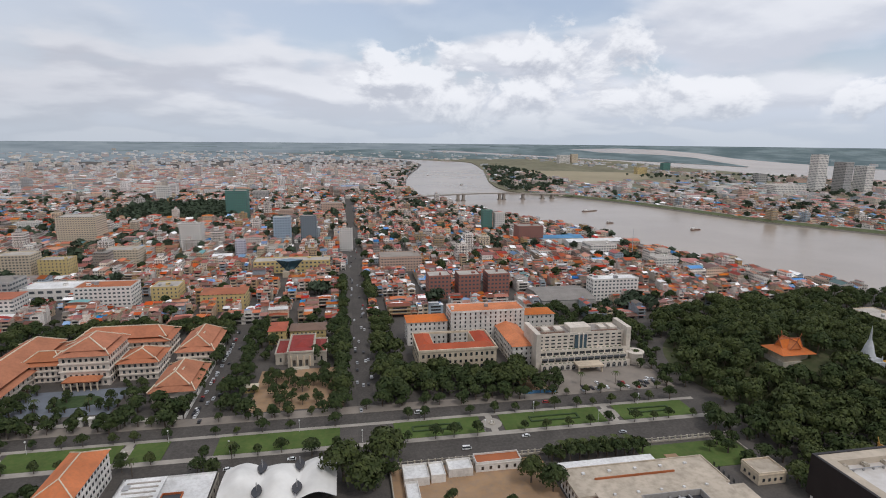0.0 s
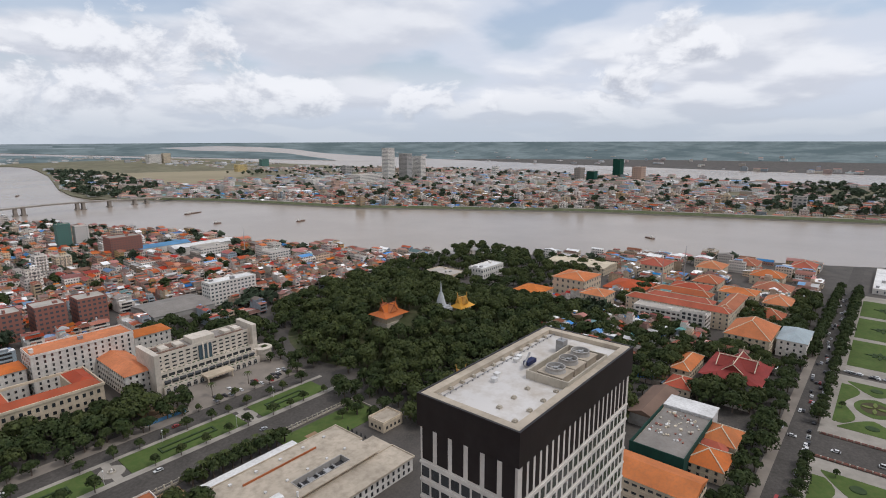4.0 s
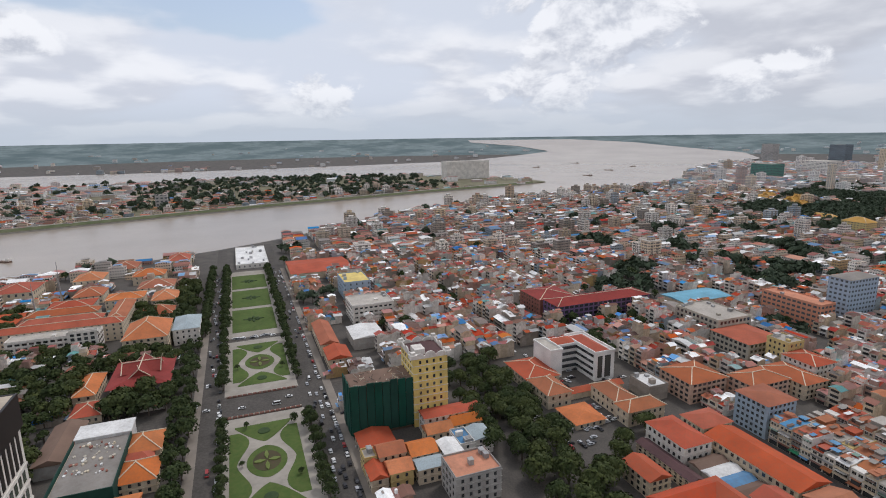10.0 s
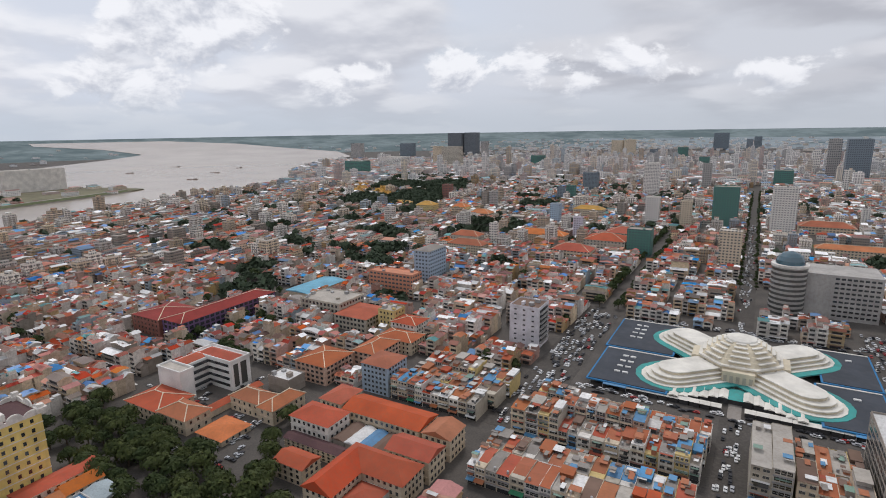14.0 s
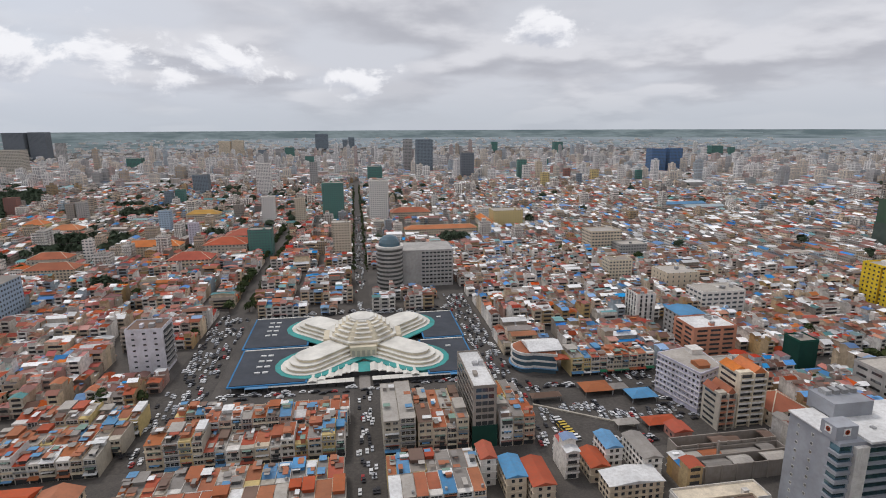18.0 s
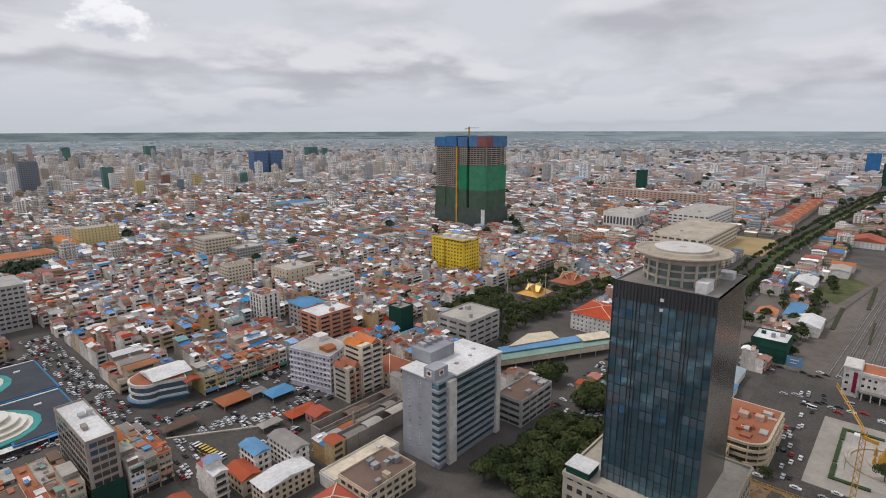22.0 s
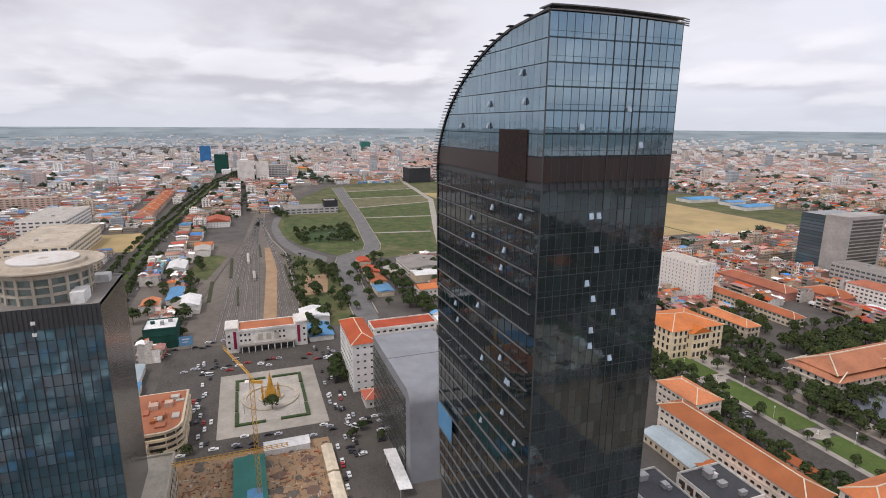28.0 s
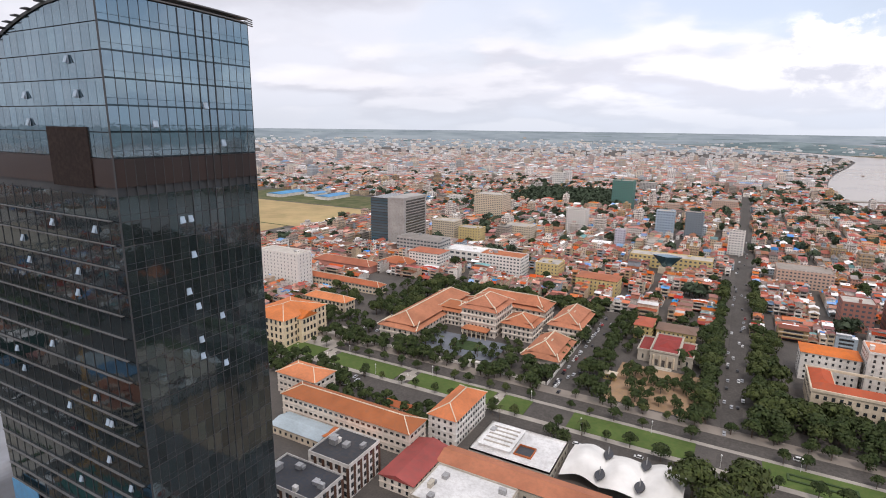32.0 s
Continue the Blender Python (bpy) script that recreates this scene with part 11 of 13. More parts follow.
def green_towers():
    t = thing("towers_under_construction", "concrete towers under construction in green and blue netting", "tower", (-762, -600, 0))
    xs = ((-758, -703, -634, -612), (-758, -703, -609, -588), (-758, -703, -583, -566), (-758, -705, -561, -527))
    part("podium", Solid().box(-764, -702, -636, -525, 0, 30), "net_grey", t, "lower storeys in dark grey netting")
    slab_mesh = {}
    for k, (x0, x1, y0, y1) in enumerate(xs):
        # solid dark core, put in as the shade between the bare floors
        body = part("frame", Solid().box(x0 + 2, x1 - 2, y0 + 1.5, y1 - 1.5, 30, 130), "dark", t, "dark core painted as the shade of open storeys")
        slab_mesh = Solid().box(x0, x1, y0, y1, 0, 0.9).mesh("floor_slab", "stone_tan")
        for f in range(21):
            part("floor_slab", slab_mesh, None, body, m=pose(0, 0, 63 + f * 3.2))
        n = 5 if k == 3 else 4
        for i in range(n + 1):
            a = y0 + 0.6 + i * (y1 - y0 - 1.2) / n
            part("pier", Solid().box(x1 - 0.6, x1 + 0.3, a - 0.6, a + 0.6, 30, 130), "concrete", t)
        for i in range(5):
            a = x0 + 0.6 + i * (x1 - x0 - 1.2) / 4
            part("pier", Solid().box(a - 0.6, a + 0.6, y1 - 0.6, y1 + 0.3, 30, 130), "concrete", t)
        part("lower_net", Solid().box(x1 + 0.4, x1 + 0.8, y0 - 0.5, y1 + 0.5, 30, 62).box(x0, x1 + 0.4, y1 + 0.4, y1 + 0.8, 30, 62), "net_olive", t, "olive green netting")
        if k > 1:
            part("net", Solid().box(x1 + 0.5, x1 + 1.0, y0 - 0.5, y1 + 0.5, 60, 100).box(x0, x1 + 0.5, y1 + 0.5, y1 + 1.0, 60, 100), "net_bright", t, "bright green safety net")
        part("screen", Solid().ring(x0 - 1, x1 + 1.0, y0 - 1, y1 + 1, 130, 145 + 2 * (k % 2), 0.5), "net_blue", t, "blue climbing screen round the top storeys")
    part("screen", Solid().box(-720, -703.8, -526.4, -525.6, 130, 146).box(-704.2, -703.4, -545, -526, 130, 146), "net_red", t, "red climbing screen")
    part("mast", Solid().box(-736, -734, -588, -586, 130, 162), "crane_yellow", t)
    part("jib", Solid().beam((-735, -587, 160), (-735, -566, 160), 1.0, 1.0).beam((-735, -587, 160), (-735, -596, 158), 1.2, 1.6), "metal_grey", t)
    part("hoist_tower", Solid().box(-703, -700.8, -587.5, -584.5, 0, 130), "crane_yellow", t)
    part("white_strip", Solid().box(-701.8, -701.2, -534, -527, 0, 30), "white_paint", t)
    keep_out(-767, -697, -640, -520)


M["net_olive"] = surface("net_olive", (0.06, 0.11, 0.07), dirt=(0.11, 0.12, 0.09), dirt_amount=0.6, grain=0.15, amount=0.0, streaks=True)
M["net_grey"] = surface("net_grey", (0.07, 0.095, 0.08), dirt=(0.12, 0.12, 0.10), dirt_amount=0.6, grain=0.15, amount=0.0, streaks=True)
M["net_red"] = surface("net_red", (0.25, 0.09, 0.09), dirt_amount=0.4, amount=0.0)
green_towers()


def bus_hall():
    t = thing("market_canopy", "long angular canopy with green, blue and cream sheets", "canopy", (-325, -180, 0))
    a = [(-279, -197), (-360, -152), (-378, -163), (-291, -212)]
    part("lower_roof", Solid().prism(a, 7.2, 7.8), "canopy_green", t)
    part("blue_roof", Solid().prism([(-290, -201), (-345, -170), (-352, -178), (-296, -209)], 8.4, 9.0), "roof_blue", t)
    part("cream_roof", Solid().prism([(-300, -203), (-338, -184), (-346, -196), (-330, -206)], 9.4, 9.9), "trim_cream", t)
    part("cream_roof", Solid().prism([(-345, -168), (-366, -156), (-374, -166), (-352, -178)], 9.0, 9.5), "trim_cream", t)
    part("front_wall", Solid().prism([(-281, -196.5), (-358, -153), (-358.4, -153.6), (-281.4, -197.2)], 3.5, 7.2), "plaster_cream", t)
    for i in range(8):
        q = i / 7
        part("post", Solid().cyl(-281 - 77 * q, -197 + 44 * q, 0.3, 0, 7.2, 8), "metal_grey", t)
    keep_out(-382, -276, -216, -150)


bus_hall()
building("red_roofed_hotel", "white hotel with an orange-red roof", (-424, -385, -200, -165), 14, 4, "plaster_white", "ridged", "roof_red", 4, gap=3.6, size=(1.0, 1.2))
building("grey_annex", "plain white-grey block with a cluttered dark roof", (-262, -230, -162, -146), 15, 4, "plaster_grey", "flat", "roof_brown", gap=8, size=(6.5, 1.6), style="bare", plant=5)
keep_out(-436, -328, -304, -208)
keep_out(-528, -430, -300, -222)
shrine("yellow_temple", "small temple with golden-orange roofs", -436, -266, 28, 23, 0, "gold", "trim_cream")
shrine("orange_temple", "temple hall with an orange roof", -498, -262, 36, 26, 0, "roof_terracotta", "trim_cream")
for x, y in ((-418, -285), (-432, -252)):
    t = thing("ceremonial_pole", "tall slim pole with a carved top", "pole", (x, y, 0))
    part("pole", Solid().cyl(x, y, 0.5, 0, 24, 8, 0.3), "stone_tan", t)
    part("finial", Solid().lathe(x, y, [(0.3, 24), (1.0, 25), (0.6, 26), (0.1, 28)], 8), "gold", t)
building("ribbed_office", "office with tall white ribs", (-896, -832, -384, -332), 27, 1, "plaster_white", "flat", "roof_pale", gap=5.4, size=(3.4, 21), style="bare")
building("council_building", "broad cream ministry with deep flat eaves", (-870, -716, -264, -194), 22, 4, "trim_cream", "flat", "roof_buff", gap=9, size=(6, 2.4), style="bare")
building("council_building", "broad pale ministry with deep flat eaves", (-1030, -890, -300, -240), 26, 5, "plaster_white", "flat", "roof_pale", gap=8, size=(5, 3), style="bare")
tagged(new("sand_court", Solid().box(-900, -770, -215, -140, 0, 0.3).mesh("sand_court", "dry_field")), "bare sandy sports ground", "yard", kind="structure")
keep_out(-905, -765, -218, -135)
for i in range(6):
    building("avenue_school", "long school with orange-red roofs", (-1060 - i * 62, -1010 - i * 62, -175, -150), 10, 3, "salmon_pale", "ridged", "roof_terracotta", 4, gap=6, size=(3, 1.6), style="bare")
building("far_white_hospital", "large plain white hospital block", (-1660, -1610, -16, 28), 58, 10, "plaster_white", "flat", "roof_pale", win=False)
building("far_white_hospital", "large plain white hospital block", (-1660, -1618, 33, 66), 54, 10, "plaster_white", "flat", "roof_pale", win=False)
building("far_open_frame", "concrete building frame beside a hospital", (-1690, -1650, 70, 120), 44, 9, "plaster_grey", "flat", "concrete", gap=9, size=(7, 2.6), style="bare")
building("orange_roofed_villa", "orange house at the head of an avenue", (-1880, -1840, 150, 196), 20, 4, "plaster_yellow", "hip", "roof_orange", 5, win=False)
building("dark_netted_block", "block wrapped in dark netting", (-1040, -1012, 136, 160), 22, 5, "net_black", "flat", "concrete", win=False)
building("dark_netted_block", "broad block wrapped in dark netting", (-1540, -1480, 436, 500), 40, 8, "net_black", "flat", "concrete", win=False)
building("far_teal_tower", "far teal netted tower", (-3400, -3360, 690, 745), 56, 10, "net_teal", "flat", "concrete", win=False)
building("far_green_netted", "far tower in green netting", (-1985, -1955, -88, -45), 60, 9, "net_green", "flat", "concrete", win=False)
building("far_blue_tower", "far blue glass tower", (-2450, -2420, -160, -120), 70, 10, "net_blue", "flat", "concrete", win=False)
building("far_teal_tower", "far teal netted tower", (-1420, -1395, -560, -540), 52, 8, "net_green", "flat", "concrete", win=False)
building("terrace_apartments", "long row of pale apartment blocks", (-1210, -1190, -560, -330), 24, 6, "salmon_pale", "flat", "roof_pale", gap=9, size=(5, 1.6), style="bare")
building("goods_terminal", "low long terminal building of grey glass", (-1060, -1010, 64, 160), 10, 2, "plaster_grey", "flat", "roof_grey", gap=10, size=(7, 3), style="bare")


def station():
    x0, x1, y0, y1 = -410, -393, -20, 36
    t = thing("railway_station", "white art deco railway station with red banners", "station", (-401, 8, 0))
    part("hall", Solid().box(x0, x1, y0 + 7, y1 - 7, 0, 16), "plaster_white", t)
    for a, b in ((y0, y0 + 8), (y1 - 8, y1)):
        part("end_tower", Solid().box(x0 + 1, x1 + 1.0, a, b, 0, 19).box(x0 + 0.5, x1 + 1.5, a - 0.5, b + 0.5, 18, 18.8), "plaster_white", t)
    part("cornice", Solid().ring(x0 - 0.5, x1 + 0.8, y0 + 8, y1 - 8, 15.2, 16.8, 0.9), "plaster_white", t)
    part("roof", Solid().box(x0 + 0.5, x1 - 0.5, y0 + 8, y1 - 8, 16, 16.4), "roof_rust", t)
    for yy in (y0 + 6.0, y1 - 6.0):
        part("banner", Solid().box(x1 + 1.0, x1 + 1.3, yy - 1.0, yy + 1.0, 3, 16), "banner_red", t, "tall dark red banner")
    part("porch", Solid().box(x1, x1 + 3.5, y0 + 9, y1 - 9, 4.6, 5.4), "roof_grey", t)
    # dark sheet laid on the wall as the shade under the porch
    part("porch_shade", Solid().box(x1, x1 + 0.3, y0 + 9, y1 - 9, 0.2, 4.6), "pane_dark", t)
    for i in range(9):
        part("pier", Solid().box(x1 + 2.9, x1 + 3.4, y0 + 10 + i * 4.45, y0 + 10.6 + i * 4.45, 0, 4.6), "plaster_white", t)
    for i in range(3):
        g = part("grille", Solid().box(x1, x1 + 0.25, 1.6 + i * 5.6, 5.0 + i * 5.6, 7.2, 12.2), "stone_tan", t)
    for i in range(6):
        for f in range(2):
            yy = y0 + 10 + (i if i < 3 else i + 5.2) * 2.9
            part("window", window_mesh(1.4, 1.5, "bare"), None, t, m=pose(x1, yy, 7.5 + f * 4.2, 0, 0, 90))
    for yy in (y0 + 2, y1 - 2):
        for f in range(3):
            part("window", window_mesh(1.6, 1.6, "bare"), None, t, m=pose(x1 + 1, yy, 3 + f * 4.6, 0, 0, 90))


M["banner_red"] = surface("banner_red", (0.22, 0.01, 0.05), dirt_amount=0.2, amount=0.0)
station()
building("blue_platform_shed", "low shed with a blue roof beside the station", (-425, -395, 38, 56), 4, 1, "plaster_white", "gable", "roof_blue", 1.5, win=False)
building("white_goods_shed", "goods shed with a white roof", (-455, -430, 36, 58), 7, 1, "plaster_white", "gable", "roof_white", 2.5, win=False)
building("green_scaffold_house", "half-built house in teal netting", (-440, -417, -76, -54), 15, 3, "net_green", "flat", "roof_white", win=False)
tb = thing("billboard", "blue roadside billboard with pale bars", "billboard", (-408, -47, 0))
part("board", Solid().box(-408, -407.6, -52, -43, 4, 11), "roof_blue", tb)
part("bar", Solid().box(-407.6, -407.5, -50, -45, 8.5, 9.3), "white_paint", tb)
part("bar", Solid().box(-407.6, -407.5, -50, -46, 6.5, 7.0), "white_paint", tb)
part("leg", Solid().box(-408.3, -407.9, -51, -50.6, 0, 4), "metal_grey", tb)
part("leg", Solid().box(-408.3, -407.9, -44.4, -44, 0, 4), "metal_grey", tb)
for box, h, tile, rise, lab in (((-660, -622, -84, -66), 9, "roof_white", 3, "hall with a broad white roof"), ((-742, -712, -64, -46), 8, "roof_pale", 2, "long cream yard house"), ((-770, -748, -66, -44), 7, "roof_orange", 2.5, "orange-roofed yard house"), ((-528, -508, -92, -78), 6, "roof_orange", 2.5, "small house with an orange roof"),
                                ((-566, -524, -74, -62), 4.5, "roof_blue", 1.2, "long shed with a blue sheet roof"), ((-520, -490, -62, -44), 8, "roof_white", 3, "white shed with a pale double roof"), ((-505, -484, -66, -50), 7, "roof_grey", 2.4, "grey-roofed shed beside the yard"), ((-960, -915, -66, -26), 9, "roof_red", 6, "hall with a broad red tiled roof"),
                                ((-380, -352, -88, -70), 5, "sky_sheet", 1.4, "low shed with a pale sheet roof"), ((-352, -322, -88, -68), 5, "roof_blue", 1.6, "low shed with a blue sheet roof")):
    building("yard_shed", lab + " by the railway", box, h, 2, "plaster_white", "gable", tile, rise, gap=5, win=h > 8.5)


def square():
    tagged(new("station_square", Solid().box(-354, -277, -23, 35, 0, 0.3).mesh("station_square", "pale_paving")), "pale paved square with clipped hedges", "square", kind="structure")
    tagged(new("square_floor", Solid().box(-342, -289, -12, 24, 0.3, 0.34).mesh("square_floor", "roof_pale")), "pale stone floor of the square", "paving", kind="structure")
    hedges = ((-344, -330, -14, -12), (-344, -342, -11.9, 4), (-344, -330, 24, 26), (-344, -342, 8, 23.9), (-302, -287, -14, -12), (-289, -287, -11.9, 2), (-302, -287, 24, 26), (-289, -287, 10, 23.9), (-328, -304, -14, -12.4), (-328, -304, 24.4, 26))
    for x0, x1, y0, y1 in hedges:
        h = thing("clipped_hedge", "low clipped dark hedge edging the square", "hedge", ((x0 + x1) / 2, (y0 + y1) / 2, 0.3), "square hedges")
        part("hedge", Solid().box(x0, x1, y0, y1, 0.3, 1.1), "hedge", h)
    t = thing("gilded_monument", "gilded stepped monument on a round stone terrace", "monument", (-316, 6, 0.3))
    for r, z in ((16.5, 0.4), (15.2, 0.42)):
        part("ring", Solid().lathe(-316, 6, [(r, z), (r, z + 0.7), (r - 1.2, z + 0.7), (r - 1.2, z)], 40, False), "stone_tan" if r > 14 else "hedge", t)
    part("terrace", Solid().cyl(-316, 6, 7.5, 0.34, 1.2, 28).cyl(-316, 6, 5.5, 1.2, 2.0, 28), "stone_tan", t)
    part("tower", Solid().prism([(-319.5, 2.5), (-312.5, 2.5), (-312.5, 9.5), (-319.5, 9.5)], 2.0, 5.5, [(-318.5, 3.5), (-313.5, 3.5), (-313.5, 8.5), (-318.5, 8.5)])
         .prism([(-318.2, 3.8), (-313.8, 3.8), (-313.8, 8.2), (-318.2, 8.2)], 5.5, 8.5, [(-317.4, 4.6), (-314.6, 4.6), (-314.6, 7.4), (-317.4, 7.4)])
         .lathe(-316, 6, [(1.7, 8.5), (1.3, 10.5), (0.8, 13), (0.3, 15.5), (0.05, 17)], 10), "gold", t)
    for sx, sy in ((-1, -1), (1, -1), (1, 1), (-1, 1)):
        part("corner_spire", Solid().lathe(-316 + 4.6 * sx, 6 + 4.6 * sy, [(0.9, 2), (0.7, 4), (0.3, 6), (0.05, 7.5)], 8), "gold", t)
    for yy in (-9, 21):
        part("lamp_post", Solid().cyl(-300, yy, 0.15, 0.3, 7, 6), "metal_grey", t)


square()
building("corner_hotel_white", "white seven-storey hotel with a red roof", (-350, -306, 54, 69), 31, 7, "white_paint", "ridged", "roof_red", 4, gap=3.8, size=(1.4, 1.0), style="bare", sides=["E", "S"])
building("red_roofed_gatehouse", "small white house with a red hipped roof", (-297, -284, 57, 70), 5.5, 1, "plaster_white", "ridged", "roof_red", 3, gap=3)
building("long_red_roof_school", "long white building with a red roof", (-382, -364, 80, 128), 16, 4, "plaster_white", "flat", "roof_red", gap=4.4, size=(2.4, 1.4), style="bare", plant=0)
for box, h, tile, rise in (((-628, -606, 118, 132), 5, "roof_red", 2.2), ((-585, -556, 116, 132), 5, "roof_red", 2.4), ((-548, -522, 114, 130), 5, "roof_rust", 2.4), ((-512, -486, 112, 128), 5, "roof_blue", 1.6), ((-572, -545, 138, 153), 6, "roof_pale", 2.0), ((-598, -545, 160, 204), 9, "roof_grey", 2.6), ((-542, -520, 160, 190), 8, "roof_white", 2.0),
                           ((-480, -462, 146, 164), 11, "roof_orange", 3.0), ((-470, -448, 170, 186), 8, "roof_red", 2.6), ((-500, -480, 168, 184), 7, "roof_rust", 2.2)):
    building("roadside_house", "low roadside house with a sheet roof", box, h, 2, "plaster_white" if h > 8 else "plaster_cream", "gable", tile, rise, gap=4, win=h > 8)


def corner_house():
    """Four storeys of balconies that run round a quarter-circle corner, under a patched roof terrace."""
    t = thing("curved_corner_house", "cream corner house with curved balconies and a rusty roof", "house", (-290, -50, 0))

    def plan(out):
        x0, x1, y0, y1, q = -312 - out, -269 + out, -63 - out, -38 + out, 9 + out
        pts = [(x0, y0)]
        for cx, cy, a0 in ((x1 - q, y0 + q, -90), (x1 - q, y1 - q, 0)):
            pts += [(cx + q * math.cos(math.radians(a0 + 15 * i)), cy + q * math.sin(math.radians(a0 + 15 * i))) for i in range(7)]
        return pts + [(x0, y1)]

    # whole wall in dark glass, painting in the shade behind the balconies
    part("wall", Solid().prism(plan(0), 0, 13.4), "pane_dark", t, "dark glass fronts painted for balcony shade")
    for f in range(5):
        z = f * 3.3
        part("balcony", Solid().prism(plan(1.2 if f < 4 else 0.8), z - 0.1 if f else 0.05, z + 1.15), "bank_cream" if f % 2 else "plaster_cream", t)
    p = plan(0.5)
    for i in range(1, len(p) - 1, 2):
        part("pillar", Solid().cyl(p[i][0], p[i][1], 0.35, 0, 13.2, 8), "plaster_cream", t)
    for i in range(6):
        for x, y in ((-311 + i * 6.5, -63.4), (-311 + i * 6.5, -37.6)):
            part("pillar", Solid().box(x - 0.8, x + 0.8, y - 0.3, y + 0.3, 0, 13.2), "plaster_cream", t)
    part("roof", Solid().prism(plan(-0.4), 14.3, 14.5), "roof_rust", t, "rusty patched roof terrace")
    r = random.Random(8)
    for i in range(16):
        x, y = r.uniform(-309, -276), r.uniform(-60, -42)
        part("roof_shed", Solid().box(x, x + r.uniform(2, 6), y, y + r.uniform(2, 5), 14.5, 14.5 + r.uniform(0.3, 2.6)), r.choice(("roof_terracotta", "roof_pale", "roof_rust", "plaster_cream", "salmon_pale")), t)
    keep_out(-314, -266, -66, -35)


corner_house()
building("small_block", "dark roofed block behind the corner house", (-268, -246, -66, -52), 10, 3, "plaster_cream", "flat", "roof_rust", gap=4, plant=3)


def construction_site():
    g = new("construction_pit", Solid().prism([(-262, -42), (-206, -40), (-204, 34), (-262, 32)], 0, 0.25).mesh("construction_pit", "earth"))
    tagged(g, "torn up orange earth of a building site", "building site", kind="structure")
    g = np.random.default_rng(6)
    s = Soup(["earth", "yard_dust", "earth", "roof_brown", "stone_tan", "roof_rust"])
    n = 900
    c = np.stack([g.uniform(-259, -209, n), g.uniform(-39, 30, n)], 1)
    a, b, z = g.uniform(0.1, 1.5, n), g.uniform(0.08, 0.4, n), g.uniform(0.3, 0.9, n)
    m = g.choice([0, 1, 2, 3, 3, 4, 5], n)
    put_boxes(s, c, g.integers(0, 4, n), -a, a, -b, b, 0.2, z, m, m)
    n, k = 60, 9
    c, q, tall = np.stack([g.uniform(-257, -211, n), g.uniform(-37, 29, n)], 1), g.uniform(1.5, 4.8, n), g.uniform(0.7, 2.6, n)
    ang = np.arange(k) * 2 * np.pi / k
    foot = np.stack([c[:, :1] + q[:, None] * g.uniform(0.7, 1.1, (n, k)) * np.cos(ang), c[:, 1:] + q[:, None] * g.uniform(0.6, 1.0, (n, k)) * np.sin(ang), np.full((n, k), 0.2)], -1)
    peak = np.concatenate([c, tall[:, None]], 1)[:, None]
    s.add(np.concatenate([foot, peak], 1), [(i, (i + 1) % k, k) for i in range(k)], np.repeat(g.integers(0, 4, n)[:, None], k, 1))
    stuff("site_rubble", s, "heaped orange earth, planks and rubble of a building site", "rubble")
    for x0, x1, y0, y1, z, m, lab in ((-252, -212, -14, 0, 3.2, "net_teal", "long site shed under teal sheeting"), (-225, -214, -9, -2, 3.6, "roof_blue", "blue tarpaulin shelter on the building site"), (-262, -254, 0, 22, 3.4, "roof_white", "white site cabin beside the pit"),
                                      (-250, -228, 27, 32, 3.2, "trim_cream", "cream site cabin in a row"), (-226, -206, 27, 32, 3.2, "trim_cream", "cream site cabin in a row"), (-216, -206, -30, -16, 2.8, "roof_blue", "blue site store under a sheet roof"), (-212, -206, 8, 16, 3.0, "roof_grey", "grey site store under a sheet roof")):
        t = thing("site_shed", lab, "shed", ((x0 + x1) / 2, (y0 + y1) / 2, 0.2), "site sheds")
        part("body", Solid().box(x0, x1, y0, y1, 0.2, z), m, t)
        part("roof", Solid().gable(x0, x1, y0, y1, z, z + 0.7, "x" if x1 - x0 > y1 - y0 else "y", 0.2), m, t)
    t = thing("tower_crane", "orange-yellow tower crane with a lattice jib", "crane", (-222, -3, 0))
    mast = Solid()
    for dx, dy in ((-0.8, -0.8), (0.8, -0.8), (0.8, 0.8), (-0.8, 0.8)):
        mast.box(-222 + dx - 0.12, -222 + dx + 0.12, -3 + dy - 0.12, -3 + dy + 0.12, 0.2, 58)
    for k in range(22):
        z = 1 + k * 2.6
        mast.beam((-222.8, -3.8, z), (-221.2, -3.8, z + 2.6), 0.15, 0.15).beam((-221.2, -2.2, z), (-222.8, -2.2, z + 2.6), 0.15, 0.15).beam((-221.2, -3.8, z), (-221.2, -2.2, z + 2.6), 0.15, 0.15).beam((-222.8, -2.2, z), (-222.8, -3.8, z + 2.6), 0.15, 0.15)
    part("mast", mast, "crane_yellow", t)
    jib = Solid()
    for dz, dw in ((0, -0.6), (0, 0.6), (1.3, 0)):
        jib.beam((-222 + dw, 10, 24 + dz), (-222 + dw, -36, 24 + dz), 0.2, 0.2)
    for k in range(22):
        y = 10 - k * 2.1
        jib.beam((-222.6, y, 24), (-222, y - 1.05, 25.3), 0.14, 0.14).beam((-221.4, y, 24), (-222, y - 1.05, 25.3), 0.14, 0.14)
    part("jib", jib, "crane_yellow", t)
    jib2 = Solid()
    for dz, dw in ((0, -0.5), (0, 0.5), (1.2, 0)):
        jib2.beam((-222 + dw, -3, 58 + dz), (-245 + dw, -14, 63 + dz), 0.2, 0.2)
    part("upper_jib", jib2.beam((-222, -3, 56), (-216, 1, 58), 0.8, 1.2), "crane_yellow", t)
    part("cab", Solid().box(-223.2, -220.8, -5.6, -3.9, 54, 56.4), "white_paint", t)


construction_site()

